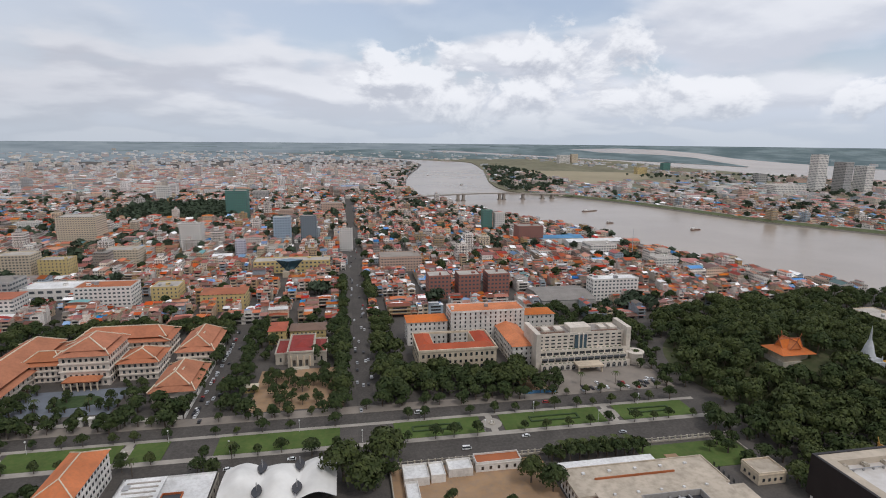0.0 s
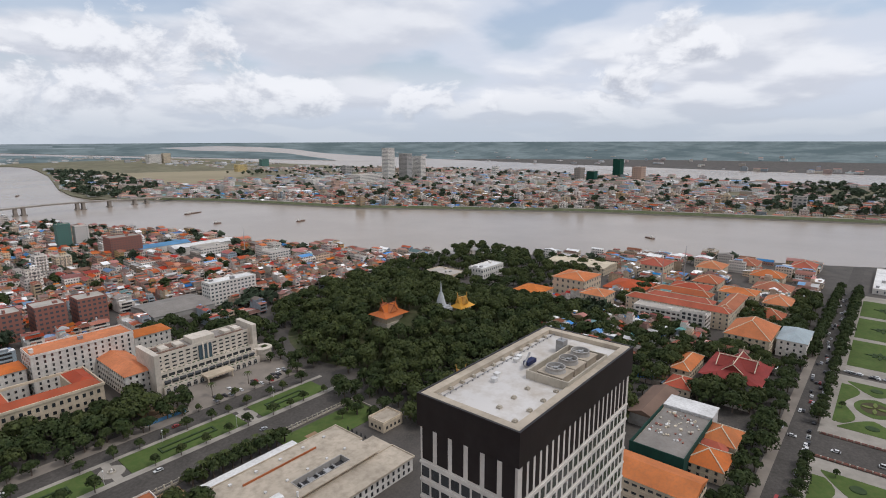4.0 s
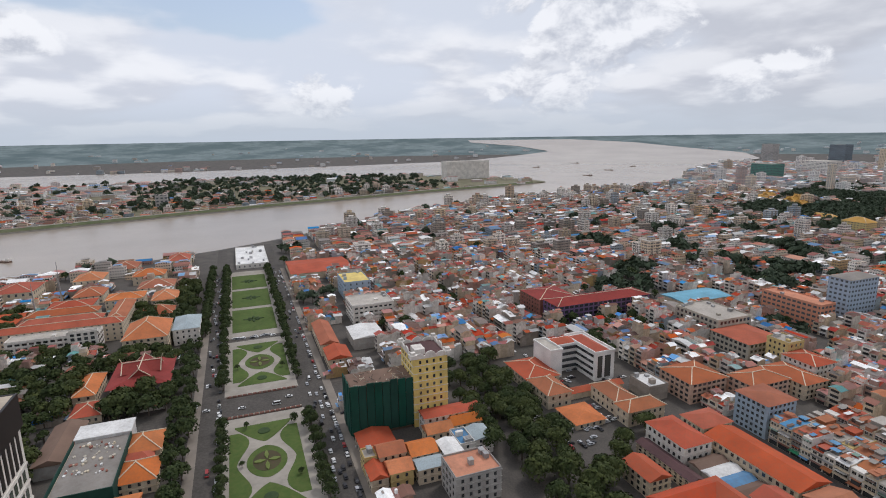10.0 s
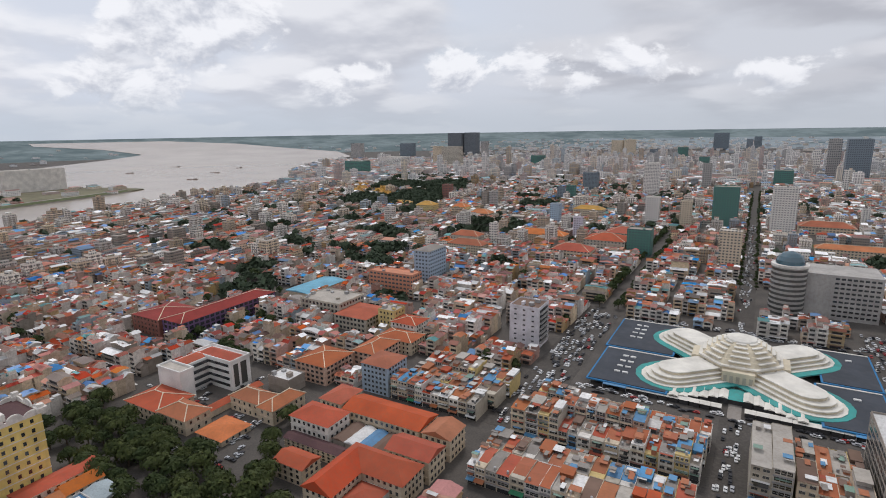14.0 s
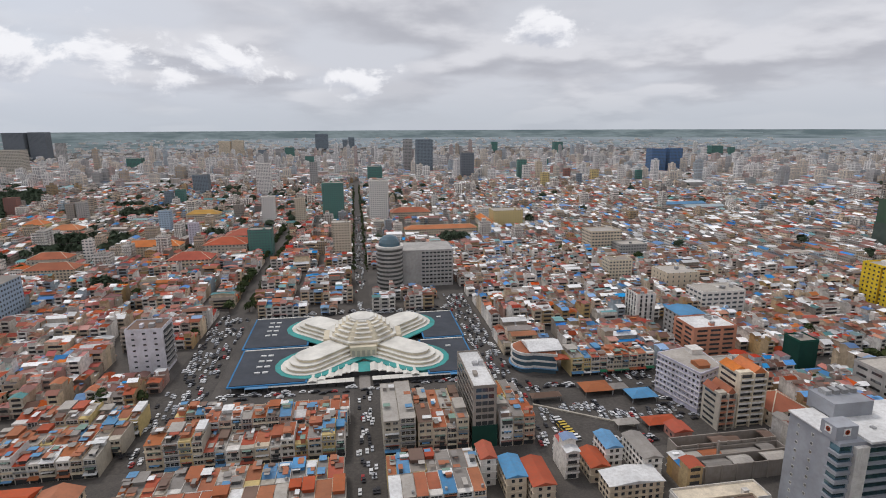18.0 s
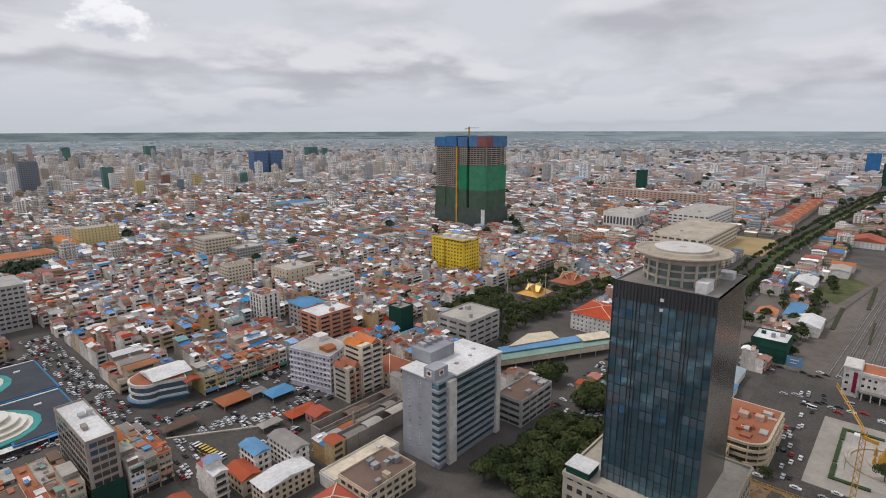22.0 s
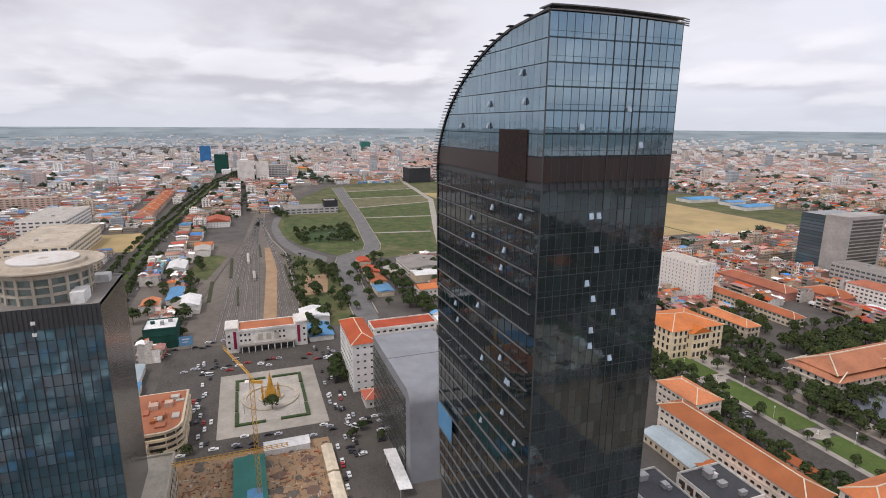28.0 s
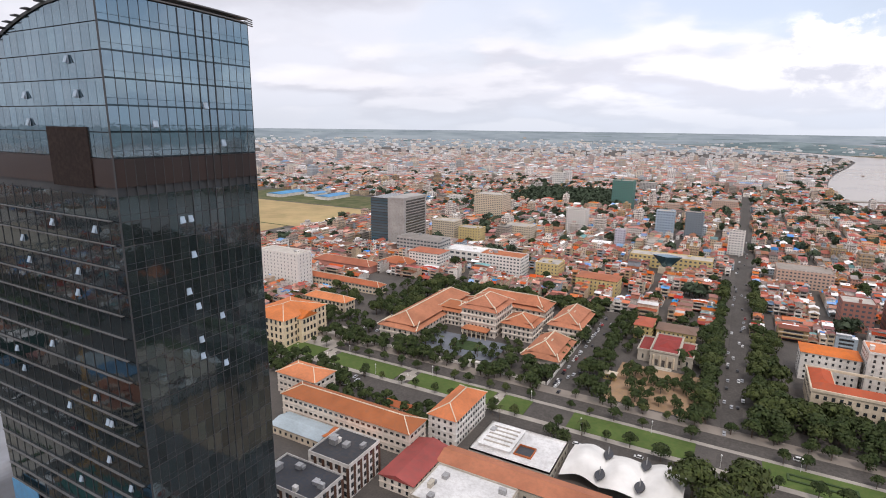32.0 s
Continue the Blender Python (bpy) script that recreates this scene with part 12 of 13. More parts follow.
# ---- trees ----
def crown_leaves(seed, height, radius, lobes=9, leaves=330, size=0.85):
    """Leaf clumps over uneven rounded lobes that reach low round the trunk. Returns (leaves, 3, 3)."""
    r = np.random.default_rng(seed)
    a = r.uniform(0, 2 * np.pi) + np.arange(lobes) * 2.4 + r.uniform(-0.5, 0.5, lobes)
    q = np.sqrt(np.linspace(0.0, 1, lobes)) * radius * 0.60
    cz = height * (0.74 - 0.30 * (q / radius / 0.6) ** 1.5 * r.uniform(0.55, 1.25, lobes))
    cen = np.stack([q * np.cos(a), q * np.sin(a), cz], 1)
    rad = radius * r.uniform(0.40, 0.60, lobes)
    k = r.choice(lobes, leaves, p=rad ** 2 / (rad ** 2).sum())
    d = r.normal(size=(leaves, 3))
    d /= np.linalg.norm(d, axis=1, keepdims=True)
    d[:, 2] = np.where(d[:, 2] < -0.45, -d[:, 2], d[:, 2])
    p = cen[k] + d * rad[k, None] * r.uniform(0.80, 1.05, (leaves, 1)) * np.array([1, 1, 0.85])
    n = d + r.normal(scale=0.30, size=(leaves, 3))
    n /= np.linalg.norm(n, axis=1, keepdims=True)
    t = np.cross(n, r.normal(size=(leaves, 3)))
    t /= np.linalg.norm(t, axis=1, keepdims=True)
    b = np.cross(n, t)
    s = size * r.uniform(0.6, 1.3, (leaves, 1))
    e = r.uniform(0.7, 1.1, (leaves, 1))
    return np.stack([p - t * s - b * s * e * 0.6, p + t * s - b * s * e * 0.6, p + b * s * e], 1)


def trunk_solid(height, girth, seed):
    r = random.Random(seed)
    s = Solid().lathe(0, 0, [(girth, 0), (girth * 0.75, height * 0.2), (girth * 0.6, height * 0.45), (girth * 0.3, height * 0.62)], 8)
    for i in range(5):
        a = 2 * math.pi * i / 5 + r.uniform(-0.4, 0.4)
        z0 = height * r.uniform(0.28, 0.45)
        s.beam((0, 0, z0), (math.cos(a) * height * 0.22, math.sin(a) * height * 0.22, z0 + height * 0.28), girth * 0.5, girth * 0.5)
    return s


TREE_KINDS = []
for i, (hh, rr, gg, lv, mat) in enumerate(((7.0, 2.9, 0.20, 420, "leaf"), (9.5, 4.2, 0.30, 620, "leaf"), (13.5, 6.4, 0.45, 1000, "leaf"), (15.0, 7.2, 0.5, 1150, "leaf_light"), (6.0, 2.4, 0.18, 340, "leaf_light"))):
    q = crown_leaves(20 + i, hh, rr, 7 + i % 4 * 2, lv, 0.30 + 0.062 * rr)
    s = Soup([mat])
    s.add(q, [(0, 1, 2)], 0)
    TREE_KINDS.append((s.mesh("crown"), trunk_solid(hh, gg, i).mesh("trunk", "bark"), q, mat))
TREE_MADE = {}
TREE_WORDS = ("small round dark green street tree", "dark green broad street tree", "tall spreading dark green tree", "tall spreading leafy green tree", "small light green tree")


def tree(x, y, kind=1, scale=1.0, z=0.0, where="beside a road"):
    key = (kind, where)
    m = pose(x, y, z, 0, 0, (x * 37 + y * 91) % 360) @ Matrix.Scale(scale, 4)
    if key not in TREE_MADE:
        t = thing("tree", TREE_WORDS[kind] + " " + where, "tree", (0, 0, 0), "trees " + where)
        part("trunk", TREE_KINDS[kind][1], None, t)
        part("crown", TREE_KINDS[kind][0], None, t)
        TREE_MADE[key] = t
        t.matrix_basis = m
        return t
    return copy_thing(TREE_MADE[key], m @ Matrix.Diagonal((*[1 / q for q in TREE_MADE[key].scale], 1)))


def wood(points, kinds=(1, 2, 3), big=(0.8, 1.25), seed=1, name="woods", label="dense dark green trees", thin=0.55, far=False):
    """Many trees joined: points (n, 2 or 3)."""
    pts = np.asarray(points, float)
    if not len(pts):
        return
    r = np.random.default_rng(seed)
    kind = r.choice(kinds, len(pts))
    s = Soup(["leaf_hazed", "leaf_hazed", "bark"] if far else ["leaf", "leaf_light", "bark"])
    for k in set(kind):
        sel = pts[kind == k]
        n = len(sel)
        a, sc = r.uniform(0, 2 * np.pi, n), r.uniform(*big, n)
        c, sn = np.cos(a)[:, None] * sc[:, None], np.sin(a)[:, None] * sc[:, None]
        base = sel[:, 2, None] if sel.shape[1] > 2 else 0.0

        leaves = TREE_KINDS[k][2]
        leaves = leaves[: int(len(leaves) * thin)]
        mid = leaves.mean(1, keepdims=True)
        flat = (mid + (leaves - mid) / math.sqrt(thin)).reshape(-1, 3)
        v = np.stack([sel[:, 0, None] + c * flat[:, 0] - sn * flat[:, 1], sel[:, 1, None] + sn * flat[:, 0] + c * flat[:, 1], base + sc[:, None] * flat[:, 2] * np.ones_like(c)], -1)
        s.add(v.reshape(-1, 3, 3), [(0, 1, 2)], 0 if TREE_KINDS[k][3] == "leaf" else 1)
        th = TREE_KINDS[k][2][:, :, 2].max() * 0.6
        put_boxes(s, sel[:, :2], np.zeros(n, int), -0.3, 0.3, -0.3, 0.3, sel[:, 2] if sel.shape[1] > 2 else 0.0, (sel[:, 2] if sel.shape[1] > 2 else 0.0) + th * sc, 2, 2)
    stuff(name, s, label, "trees")


def scatter(x0, x1, y0, y1, n, seed, gap=5.0, avoid=()):
    r = np.random.default_rng(seed)
    out = []
    for _ in range(n * 6):
        x, y = r.uniform(x0, x1), r.uniform(y0, y1)
        if any(a - 2 < x < b + 2 and c - 2 < y < d + 2 for a, b, c, d in avoid):
            continue
        if all((x - p) ** 2 + (y - q) ** 2 > gap * gap for p, q in out):
            out.append((x, y))
        if len(out) >= n:
            break
    return out


# single trees of streets and parks
rt = random.Random(12)
for x in range(168, 690, 9):
    if 306 < x < 352:
        continue
    near = x < 470
    for y in (18.5, -28.0):
        if near:
            tree(x + rt.uniform(-1.5, 1.5), y + rt.uniform(-0.8, 0.8), 1, rt.uniform(0.75, 1.15), where="along the long garden")
far_row = [(x + rt.uniform(-2, 2), y + rt.uniform(-1, 1)) for x in range(470, 700, 7) for y in (18.5, -28.5, 34)]
wood(far_row, (1,), (0.9, 1.3), 2, "garden_trees", "rows of dark trees along the far garden")
for x in range(-320, 210, 13):
    for y in (267.5, 289.8, 305.5):
        if rt.random() < 0.10 or -92 < x < -78 or 0 < x < 19:
            continue
        tree(x + rt.uniform(-2, 2), y + rt.uniform(-0.6, 0.6), rt.choice((0, 0, 0, 4)), rt.uniform(0.9, 1.4), where="in the park strip")
for x, y, k, s in ((-4, 238, 3, 1.5), (16, 244, 3, 1.55), (6, 228, 3, 1.3), (20, 255, 3, 1.1), (92, 214, 2, 1.1), (84, 222, 3, 1.0), (-20, 262, 2, 0.8), (-74, 256, 1, 1.0), (-66, 252, 1, 1.1), (-110, 262, 0, 1.1), (212, 250, 2, 0.8), (208, 262, 2, 0.9), (200, 220, 1, 0.8), (186, 232, 0, 1.0),
                   (18, 236, 1, 1.0), (10, 228, 2, 0.8), (44, 214, 1, 0.8), (70, 206, 0, 1.0), (300, 6, 0, 0.7), (246, -18, 0, 0.6), (262, 9, 0, 0.6), (386, 10, 0, 0.7), (380, -20, 0, 0.7), (298, -20, 1, 0.7)):
    tree(x, y, k, s, where="standing by itself")
for x, y, k in ((325, -125, 2), (326, -142, 2), (199, -122, 3), (189, -150, 2), (177, -135, 3), (162, -138, 3), (180, -120, 2)):
    tree(x, y, k, 0.95, where="by a car park")
for x, y, s in ((191, -133, 1.15), (178, -140, 1.2), (184, -151, 1.0), (213, -196, 0.9), (197, -120, 1.1), (196, -166, 0.85), (216, -142, 1.0), (206, -176, 0.8), (170, -128, 1.0)):
    tree(x, y, 3, s, where="between school halls")
for i, (x, y) in enumerate(scatter(-66, -2, 313, 374, 44, 3, 5.4, [(-44, -24, 362, 378)])):
    tree(x, y, (0, 1, 4)[i % 3], 0.9 + 0.1 * (i % 4), where="in the library garden")
for i, (x, y) in enumerate(scatter(-240, -96, 313, 366, 46, 4, 6.2, [(-196, -134, 322, 365), (-124, -92, 330, 378), (-240, -202, 326, 366)])):
    tree(x, y, (0, 1, 4)[i % 3], 0.9 + 0.1 * (i % 4), where="in the palace garden")
wood(scatter(26, 116, 316, 352, 60, 5, 4.6, [(48, 104, 352, 392)]) + [(x, y) for y in range(312, 620, 8) for x in (-4 + rt.uniform(-2, 1), 22 + rt.uniform(-1, 3), 30 + rt.uniform(-2, 4)) if y < 470 or x < 26], (1, 2, 1, 3), (0.75, 1.15), 6, "street_trees", "thick dark trees along a street")
wood(scatter(-78, -66, 314, 480, 34, 14, 5) + scatter(-100, -93, 314, 480, 26, 141, 5) + scatter(-62, 0, 384, 470, 36, 142, 6, [(-52, -16, 400, 430)]) + scatter(-250, -98, 300, 334, 24, 143, 6, [(-196, -134, 320, 336)]) + scatter(-300, -95, 304, 311, 24, 144, 6) + scatter(-60, 130, 304, 310, 16, 145, 7), (1, 2, 1), (0.75, 1.05), 15, "garden_wall_trees", "dark trees beside a side street")
wood(scatter(-270, -96, 366, 480, 90, 16, 6, [(-222, -122, 366, 444), (-240, -200, 326, 434), (-126, -92, 366, 444)]), (1, 2, 3), (0.7, 1.0), 17, "palace_trees", "dark trees behind the palace halls")
wood(scatter(-310, -240, 250, 262, 14, 18, 5) + scatter(-300, -200, 240, 264, 30, 19, 5, [(-238, -204, 220, 242)]), (0, 1), (0.9, 1.3), 20, "car_park_trees", "small trees over parked cars")
wood(scatter(-420, -300, 330, 410, 26, 21, 7, [(-426, -368, 380, 408), (-340, -290, 352, 374)]), (2, 3), (0.6, 0.9), 22, "school_trees", "trees between school buildings")
wood(scatter(-222, -128, 229, 246, 34, 231, 5) + scatter(-345, -245, 326, 352, 26, 232, 6, [(-342, -290, 352, 374), (-322, -276, 268, 322)]) + scatter(-296, -250, 376, 470, 30, 233, 7) + scatter(-330, -280, 322, 350, 12, 234, 6), (1, 0, 1), (0.75, 1.1), 235, "compound_trees", "dark trees in walled compounds")
# the wooded hill and the park round it
pts = [(x, y, hill_z(x, y) * 0.98) for x, y in scatter(210, 446, 206, 470, 620, 7, 6.6, [(279, 312, 287, 318), (332, 354, 276, 298), (350, 374, 268, 290), (318, 341, 200, 216)]) if y < np.interp(x, [210, 275, 336, 446], [426, 430, 452, 480]) and x > np.interp(y, [206, 262, 298, 322, 351, 392, 430], [222, 226, 226, 232, 246, 256, 262]) or (x < 236 and 398 < y < 426)]
wood(pts, (2, 3, 3, 1), (0.7, 1.35), 8, "hill_woods", "dense dark green woods on a temple hill", 0.58)
wood(scatter(192, 228, 214, 262, 13, 701, 7.5) + scatter(206, 232, 300, 372, 16, 702, 6.5) + scatter(140, 242, 378, 400, 34, 703, 5.5) + scatter(174, 246, 400, 472, 60, 704, 6.5, [(185, 240, 480, 530)]) + scatter(118, 140, 306, 332, 10, 705, 5.5), (1, 2, 1), (0.75, 1.1), 706, "hotel_trees", "dark round trees about a hotel")
wood(scatter(436, 640, 262, 480, 230, 9, 7.5, [(495, 545, 350, 380), (465, 500, 255, 295), (465, 500, 376, 424)]), (2, 3, 1), (0.8, 1.1), 10, "riverside_woods", "dark green woods by the river", 0.5)
wood(scatter(206, 330, 104, 206, 170, 11, 5.8, [(286, 334, 84, 106)]) + scatter(345, 462, 106, 210, 120, 12, 6.8) + scatter(336, 364, 50, 82, 22, 121, 5) + scatter(406, 434, 50, 104, 22, 122, 6) + scatter(486, 640, 44, 62, 30, 123, 7, [(520, 546, 60, 90)]) + scatter(550, 600, 176, 200, 14, 124, 7) + scatter(500, 530, 176, 196, 10, 125, 6) + scatter(520, 560, 66, 92, 12, 126, 6), (1, 2, 3), (0.75, 1.1), 13, "park_trees", "dark park trees beside car parks", 0.5)
wood(scatter(222, 340, 34, 47, 34, 23, 4.2) + scatter(340, 470, 36, 50, 26, 24, 5), (1, 2), (0.6, 0.95), 25, "avenue_trees", "dark trees in front of house walls")
wood(scatter(222, 264, -152, -112, 18, 26, 7.5) + scatter(264, 330, -158, -114, 24, 27, 7) + [(205, -140), (198, -132), (210, -128), (216, -122)], (2, 3), (0.75, 1.05), 29, "square_trees", "thick dark trees of a town square", 0.9)
wood(scatter(300, 372, -250, -228, 16, 30, 6) + scatter(330, 376, -330, -240, 20, 31, 7), (1, 2), (0.7, 1.0), 32, "school_street_trees", "trees along a school street")
wood(scatter(-250, -178, -134, -97, 46, 33, 6.0) + scatter(-297, -282, -172, -158, 6, 34, 5) + scatter(-300, -268, -134, -118, 12, 341, 6), (2, 3), (0.7, 1.05), 35, "boulevard_trees", "thick dark green trees along a boulevard", 0.9)
wood(scatter(-430, -330, -300, -225, 70, 36, 6.8, [(-454, -400, -286, -246)]) + scatter(-520, -440, -300, -224, 34, 37, 8, [(-520, -470, -278, -236), (-454, -410, -286, -246)]), (2, 3, 1), (0.7, 1.0), 38, "temple_trees", "dark trees round a temple", 0.5)
wood([(x + rt.uniform(-1.5, 1.5), y) for x in (-9, 6.5) for y in np.arange(-1500, -600, 13)], (0,), (0.7, 1.1), 48, "market_street_trees", "dark trees along a straight street", 0.3)
wood([(x + rt.uniform(-3, 3), y + rt.uniform(-1, 1)) for x in range(-2000, -430, 15) for y in (avenue_y(x) - 14, avenue_y(x), avenue_y(x) + 14)], (1, 0), (0.8, 1.15), 39, "avenue_rows", "rows of dark trees along a broad avenue", 0.5)
wood(scatter(-420, -395, 40, 84, 8, 40, 5) + scatter(-350, -322, 45, 52, 6, 41, 5) + scatter(-520, -440, 38, 60, 8, 411, 6) + scatter(-620, -430, 70, 86, 22, 412, 6) + scatter(-640, -440, 132, 150, 26, 413, 7) + scatter(-640, -440, 186, 215, 30, 414, 8) + scatter(-480, -420, 130, 150, 10, 42, 6) + scatter(-620, -430, 40, 60, 16, 43, 9) + scatter(-700, -420, -86, -50, 40, 44, 8) + scatter(-600, -420, 98, 200, 36, 45, 9), (1, 2), (0.7, 1.0), 46, "verge_trees", "scattered dark trees beside the railway", 0.45)
wood(scatter(-690, -440, 37, 46, 70, 415, 3.0) + scatter(-690, -560, 46, 70, 26, 416, 5), (0, 4), (0.35, 0.65), 417, "trackside_bushes", "low dark bushes beside the railway", 0.5)
tree(-300, 6, 2, 0.75, 0.3, "on the paved square")
for x, y in ((-262, 50), (-256, 44), (-250, 58), (-270, -48), (-268, -36)):
    tree(x, y, 1, 0.7, where="by the station square")


def palm(x, y, s=1.0):
    if "palm" not in TREE_MADE:
        t = thing("palm_tree", "slender palm tree with drooping fronds", "palm", (0, 0, 0), "palms")
        part("trunk", Solid().lathe(0, 0, [(0.25, 0), (0.18, 4), (0.16, 8)], 7), "bark", t)
        c = Solid()
        for i in range(11):
            a = 2 * math.pi * i / 11
            u = Vector((math.cos(a), math.sin(a), 0))
            v = Vector((-math.sin(a), math.cos(a), 0)) * 0.45
            p = [Vector((0, 0, 8)), u * 1.3 + Vector((0, 0, 8.9)), u * 2.5 + Vector((0, 0, 8.6)), u * 3.3 + Vector((0, 0, 7.4))]
            for k in range(3):
                c.poly([p[k] - v * (1 - k * 0.25), p[k] + v * (1 - k * 0.25), p[k + 1] + v * (0.75 - k * 0.25), p[k + 1] - v * (0.75 - k * 0.25)], [(0, 1, 2, 3)])
        part("crown", c, "leaf_light", t)
        TREE_MADE["palm"] = t
        t.matrix_basis = pose(x, y, 0)
        return
    copy_thing(TREE_MADE["palm"], pose(x, y, 0, 0, 0, (x * 53) % 360))


wood(scatter(-204, -136, 322, 336, 14, 401, 5.5) + scatter(-204, -192, 336, 366, 6, 402, 5) + scatter(-146, -134, 336, 366, 6, 403, 5) + scatter(-178, -154, 338, 352, 5, 404, 5), (1, 0, 1), (0.6, 0.85), 405, "drive_trees", "dark trees round a palace drive", 0.8)
for x, y in ((106, 240), (112, 241), (118, 240), (124, 241), (130, 240), (136, 241), (142, 240), (-84 - 20, 258), (-60, 266), (-152, 330), (-182, 332), (152, 318), (176, 316), (-130, 336)):
    palm(x, y)
row = [(x, y) for x in range(100, 152, 5) for y in (236.5, 241)]
wood(row, (0, 4), (1.1, 1.4), 47, "hedge_trees", "thick row of small trees along a wall")
# trees scattered between the houses, thinning out with distance
r9 = np.random.default_rng(90)
px, py = r9.uniform(-1500, 1200, 9000), r9.uniform(-1600, 1700, 9000)
rr_ = np.hypot(px, py)
north = py > 420
keep = (rr_ > 330) & free(px, py, 3, 3) & (r9.random(9000) < np.where(north & (px < 480), 0.75, np.where((px < 60) & (py < -180), 0.05, 0.30)))
for a, b in zip(px[keep], py[keep]):
    TREE_CELLS.add((int(np.floor(a / 8)), int(np.floor(b / 8))))
wood(np.stack([px, py], 1)[keep & (rr_ < 760)], (1, 2, 1), (0.75, 1.15), 91, "yard_trees", "trees in yards between houses", 0.35)
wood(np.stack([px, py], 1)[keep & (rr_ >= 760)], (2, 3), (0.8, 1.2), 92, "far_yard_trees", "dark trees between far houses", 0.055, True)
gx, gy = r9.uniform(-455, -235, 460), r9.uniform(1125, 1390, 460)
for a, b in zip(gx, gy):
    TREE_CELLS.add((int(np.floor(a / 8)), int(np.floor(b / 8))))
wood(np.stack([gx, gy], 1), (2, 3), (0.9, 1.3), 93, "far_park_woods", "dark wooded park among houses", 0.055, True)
def mark(xs, ys, reach=1):
    for a, b in zip(xs, ys):
        for i in range(-reach, reach + 1):
            for j in range(-reach, reach + 1):
                TREE_CELLS.add((int(np.floor(a / 8)) + i, int(np.floor(b / 8)) + j))


# clumps of trees in larger grounds between the southern and eastern streets
cl = []
for x, y, q, n in ((399, -1066, 26, 26), (372, -1080, 20, 16), (398, -825, 24, 24), (388, -740, 22, 22), (340, -805, 24, 18), (415, -587, 22, 24), (440, -570, 20, 16), (385, -509, 20, 22), (804, -980, 40, 40), (760, -960, 34, 34), (534, -1664, 40, 22), (592, -896, 26, 22), (-100, -850, 22, 18), (-160, -860, 26, 26),
                   (620, -760, 24, 16), (520, -690, 20, 14), (470, -660, 22, 18), (560, -560, 20, 12), (640, -480, 18, 10), (500, -430, 20, 14), (430, -360, 22, 18), (700, -640, 20, 10), (860, -800, 26, 18), (250, -560, 16, 8), (-317, -1428, 30, 12), (120, -1150, 20, 10), (200, -1350, 30, 16), (300, -1450, 26, 14), (-420, -700, 16, 6)):
    cl.append(np.stack([x + q * r9.normal(size=n) * 0.6, y + q * r9.normal(size=n) * 0.6], 1))
for _ in range(95):
    a, q = r9.uniform(0, 2 * np.pi), r9.uniform(480, 1600)
    n, e = r9.integers(3, 11), r9.uniform(8, 22)
    cl.append(np.array([q * np.cos(a), q * np.sin(a)]) + r9.normal(size=(n, 2)) * e * (0.7, 0.4))
cl = np.concatenate(cl)
cl = cl[free(cl[:, 0], cl[:, 1], 4, 4) & ~((cl[:, 0] < -205) & (cl[:, 1] < -180))]
mark(cl[:, 0], cl[:, 1])
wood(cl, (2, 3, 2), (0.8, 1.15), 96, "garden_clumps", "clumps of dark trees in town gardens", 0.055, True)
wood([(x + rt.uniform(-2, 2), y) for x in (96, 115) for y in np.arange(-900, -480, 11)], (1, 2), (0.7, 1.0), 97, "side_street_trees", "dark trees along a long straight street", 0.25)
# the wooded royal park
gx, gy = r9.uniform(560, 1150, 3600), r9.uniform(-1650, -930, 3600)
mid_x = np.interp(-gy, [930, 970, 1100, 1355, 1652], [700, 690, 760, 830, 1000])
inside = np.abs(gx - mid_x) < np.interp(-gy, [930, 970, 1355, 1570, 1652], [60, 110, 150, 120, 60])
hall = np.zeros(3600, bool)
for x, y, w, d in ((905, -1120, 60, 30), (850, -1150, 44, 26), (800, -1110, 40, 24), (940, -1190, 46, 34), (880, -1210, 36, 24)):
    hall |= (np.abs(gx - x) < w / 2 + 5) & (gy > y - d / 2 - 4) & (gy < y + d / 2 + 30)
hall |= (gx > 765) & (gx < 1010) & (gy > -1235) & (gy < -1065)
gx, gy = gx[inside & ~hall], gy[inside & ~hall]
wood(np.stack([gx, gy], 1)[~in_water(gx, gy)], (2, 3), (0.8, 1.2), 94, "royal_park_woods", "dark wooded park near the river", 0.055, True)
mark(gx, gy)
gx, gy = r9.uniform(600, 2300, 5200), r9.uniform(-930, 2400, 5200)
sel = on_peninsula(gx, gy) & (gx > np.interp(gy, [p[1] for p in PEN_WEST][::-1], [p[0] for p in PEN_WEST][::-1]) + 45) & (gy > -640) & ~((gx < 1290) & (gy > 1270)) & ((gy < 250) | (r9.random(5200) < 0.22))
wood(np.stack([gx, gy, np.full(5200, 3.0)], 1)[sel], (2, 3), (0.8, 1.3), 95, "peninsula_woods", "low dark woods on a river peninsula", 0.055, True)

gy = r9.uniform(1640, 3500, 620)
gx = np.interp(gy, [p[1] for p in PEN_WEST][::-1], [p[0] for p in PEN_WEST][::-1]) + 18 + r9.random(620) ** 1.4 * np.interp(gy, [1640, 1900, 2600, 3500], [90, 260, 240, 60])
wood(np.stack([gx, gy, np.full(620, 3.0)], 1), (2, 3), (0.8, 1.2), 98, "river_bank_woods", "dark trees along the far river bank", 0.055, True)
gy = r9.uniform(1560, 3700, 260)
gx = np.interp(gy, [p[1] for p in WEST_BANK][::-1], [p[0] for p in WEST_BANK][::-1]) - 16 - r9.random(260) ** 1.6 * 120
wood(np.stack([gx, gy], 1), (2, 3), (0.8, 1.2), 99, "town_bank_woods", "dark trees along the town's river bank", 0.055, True)

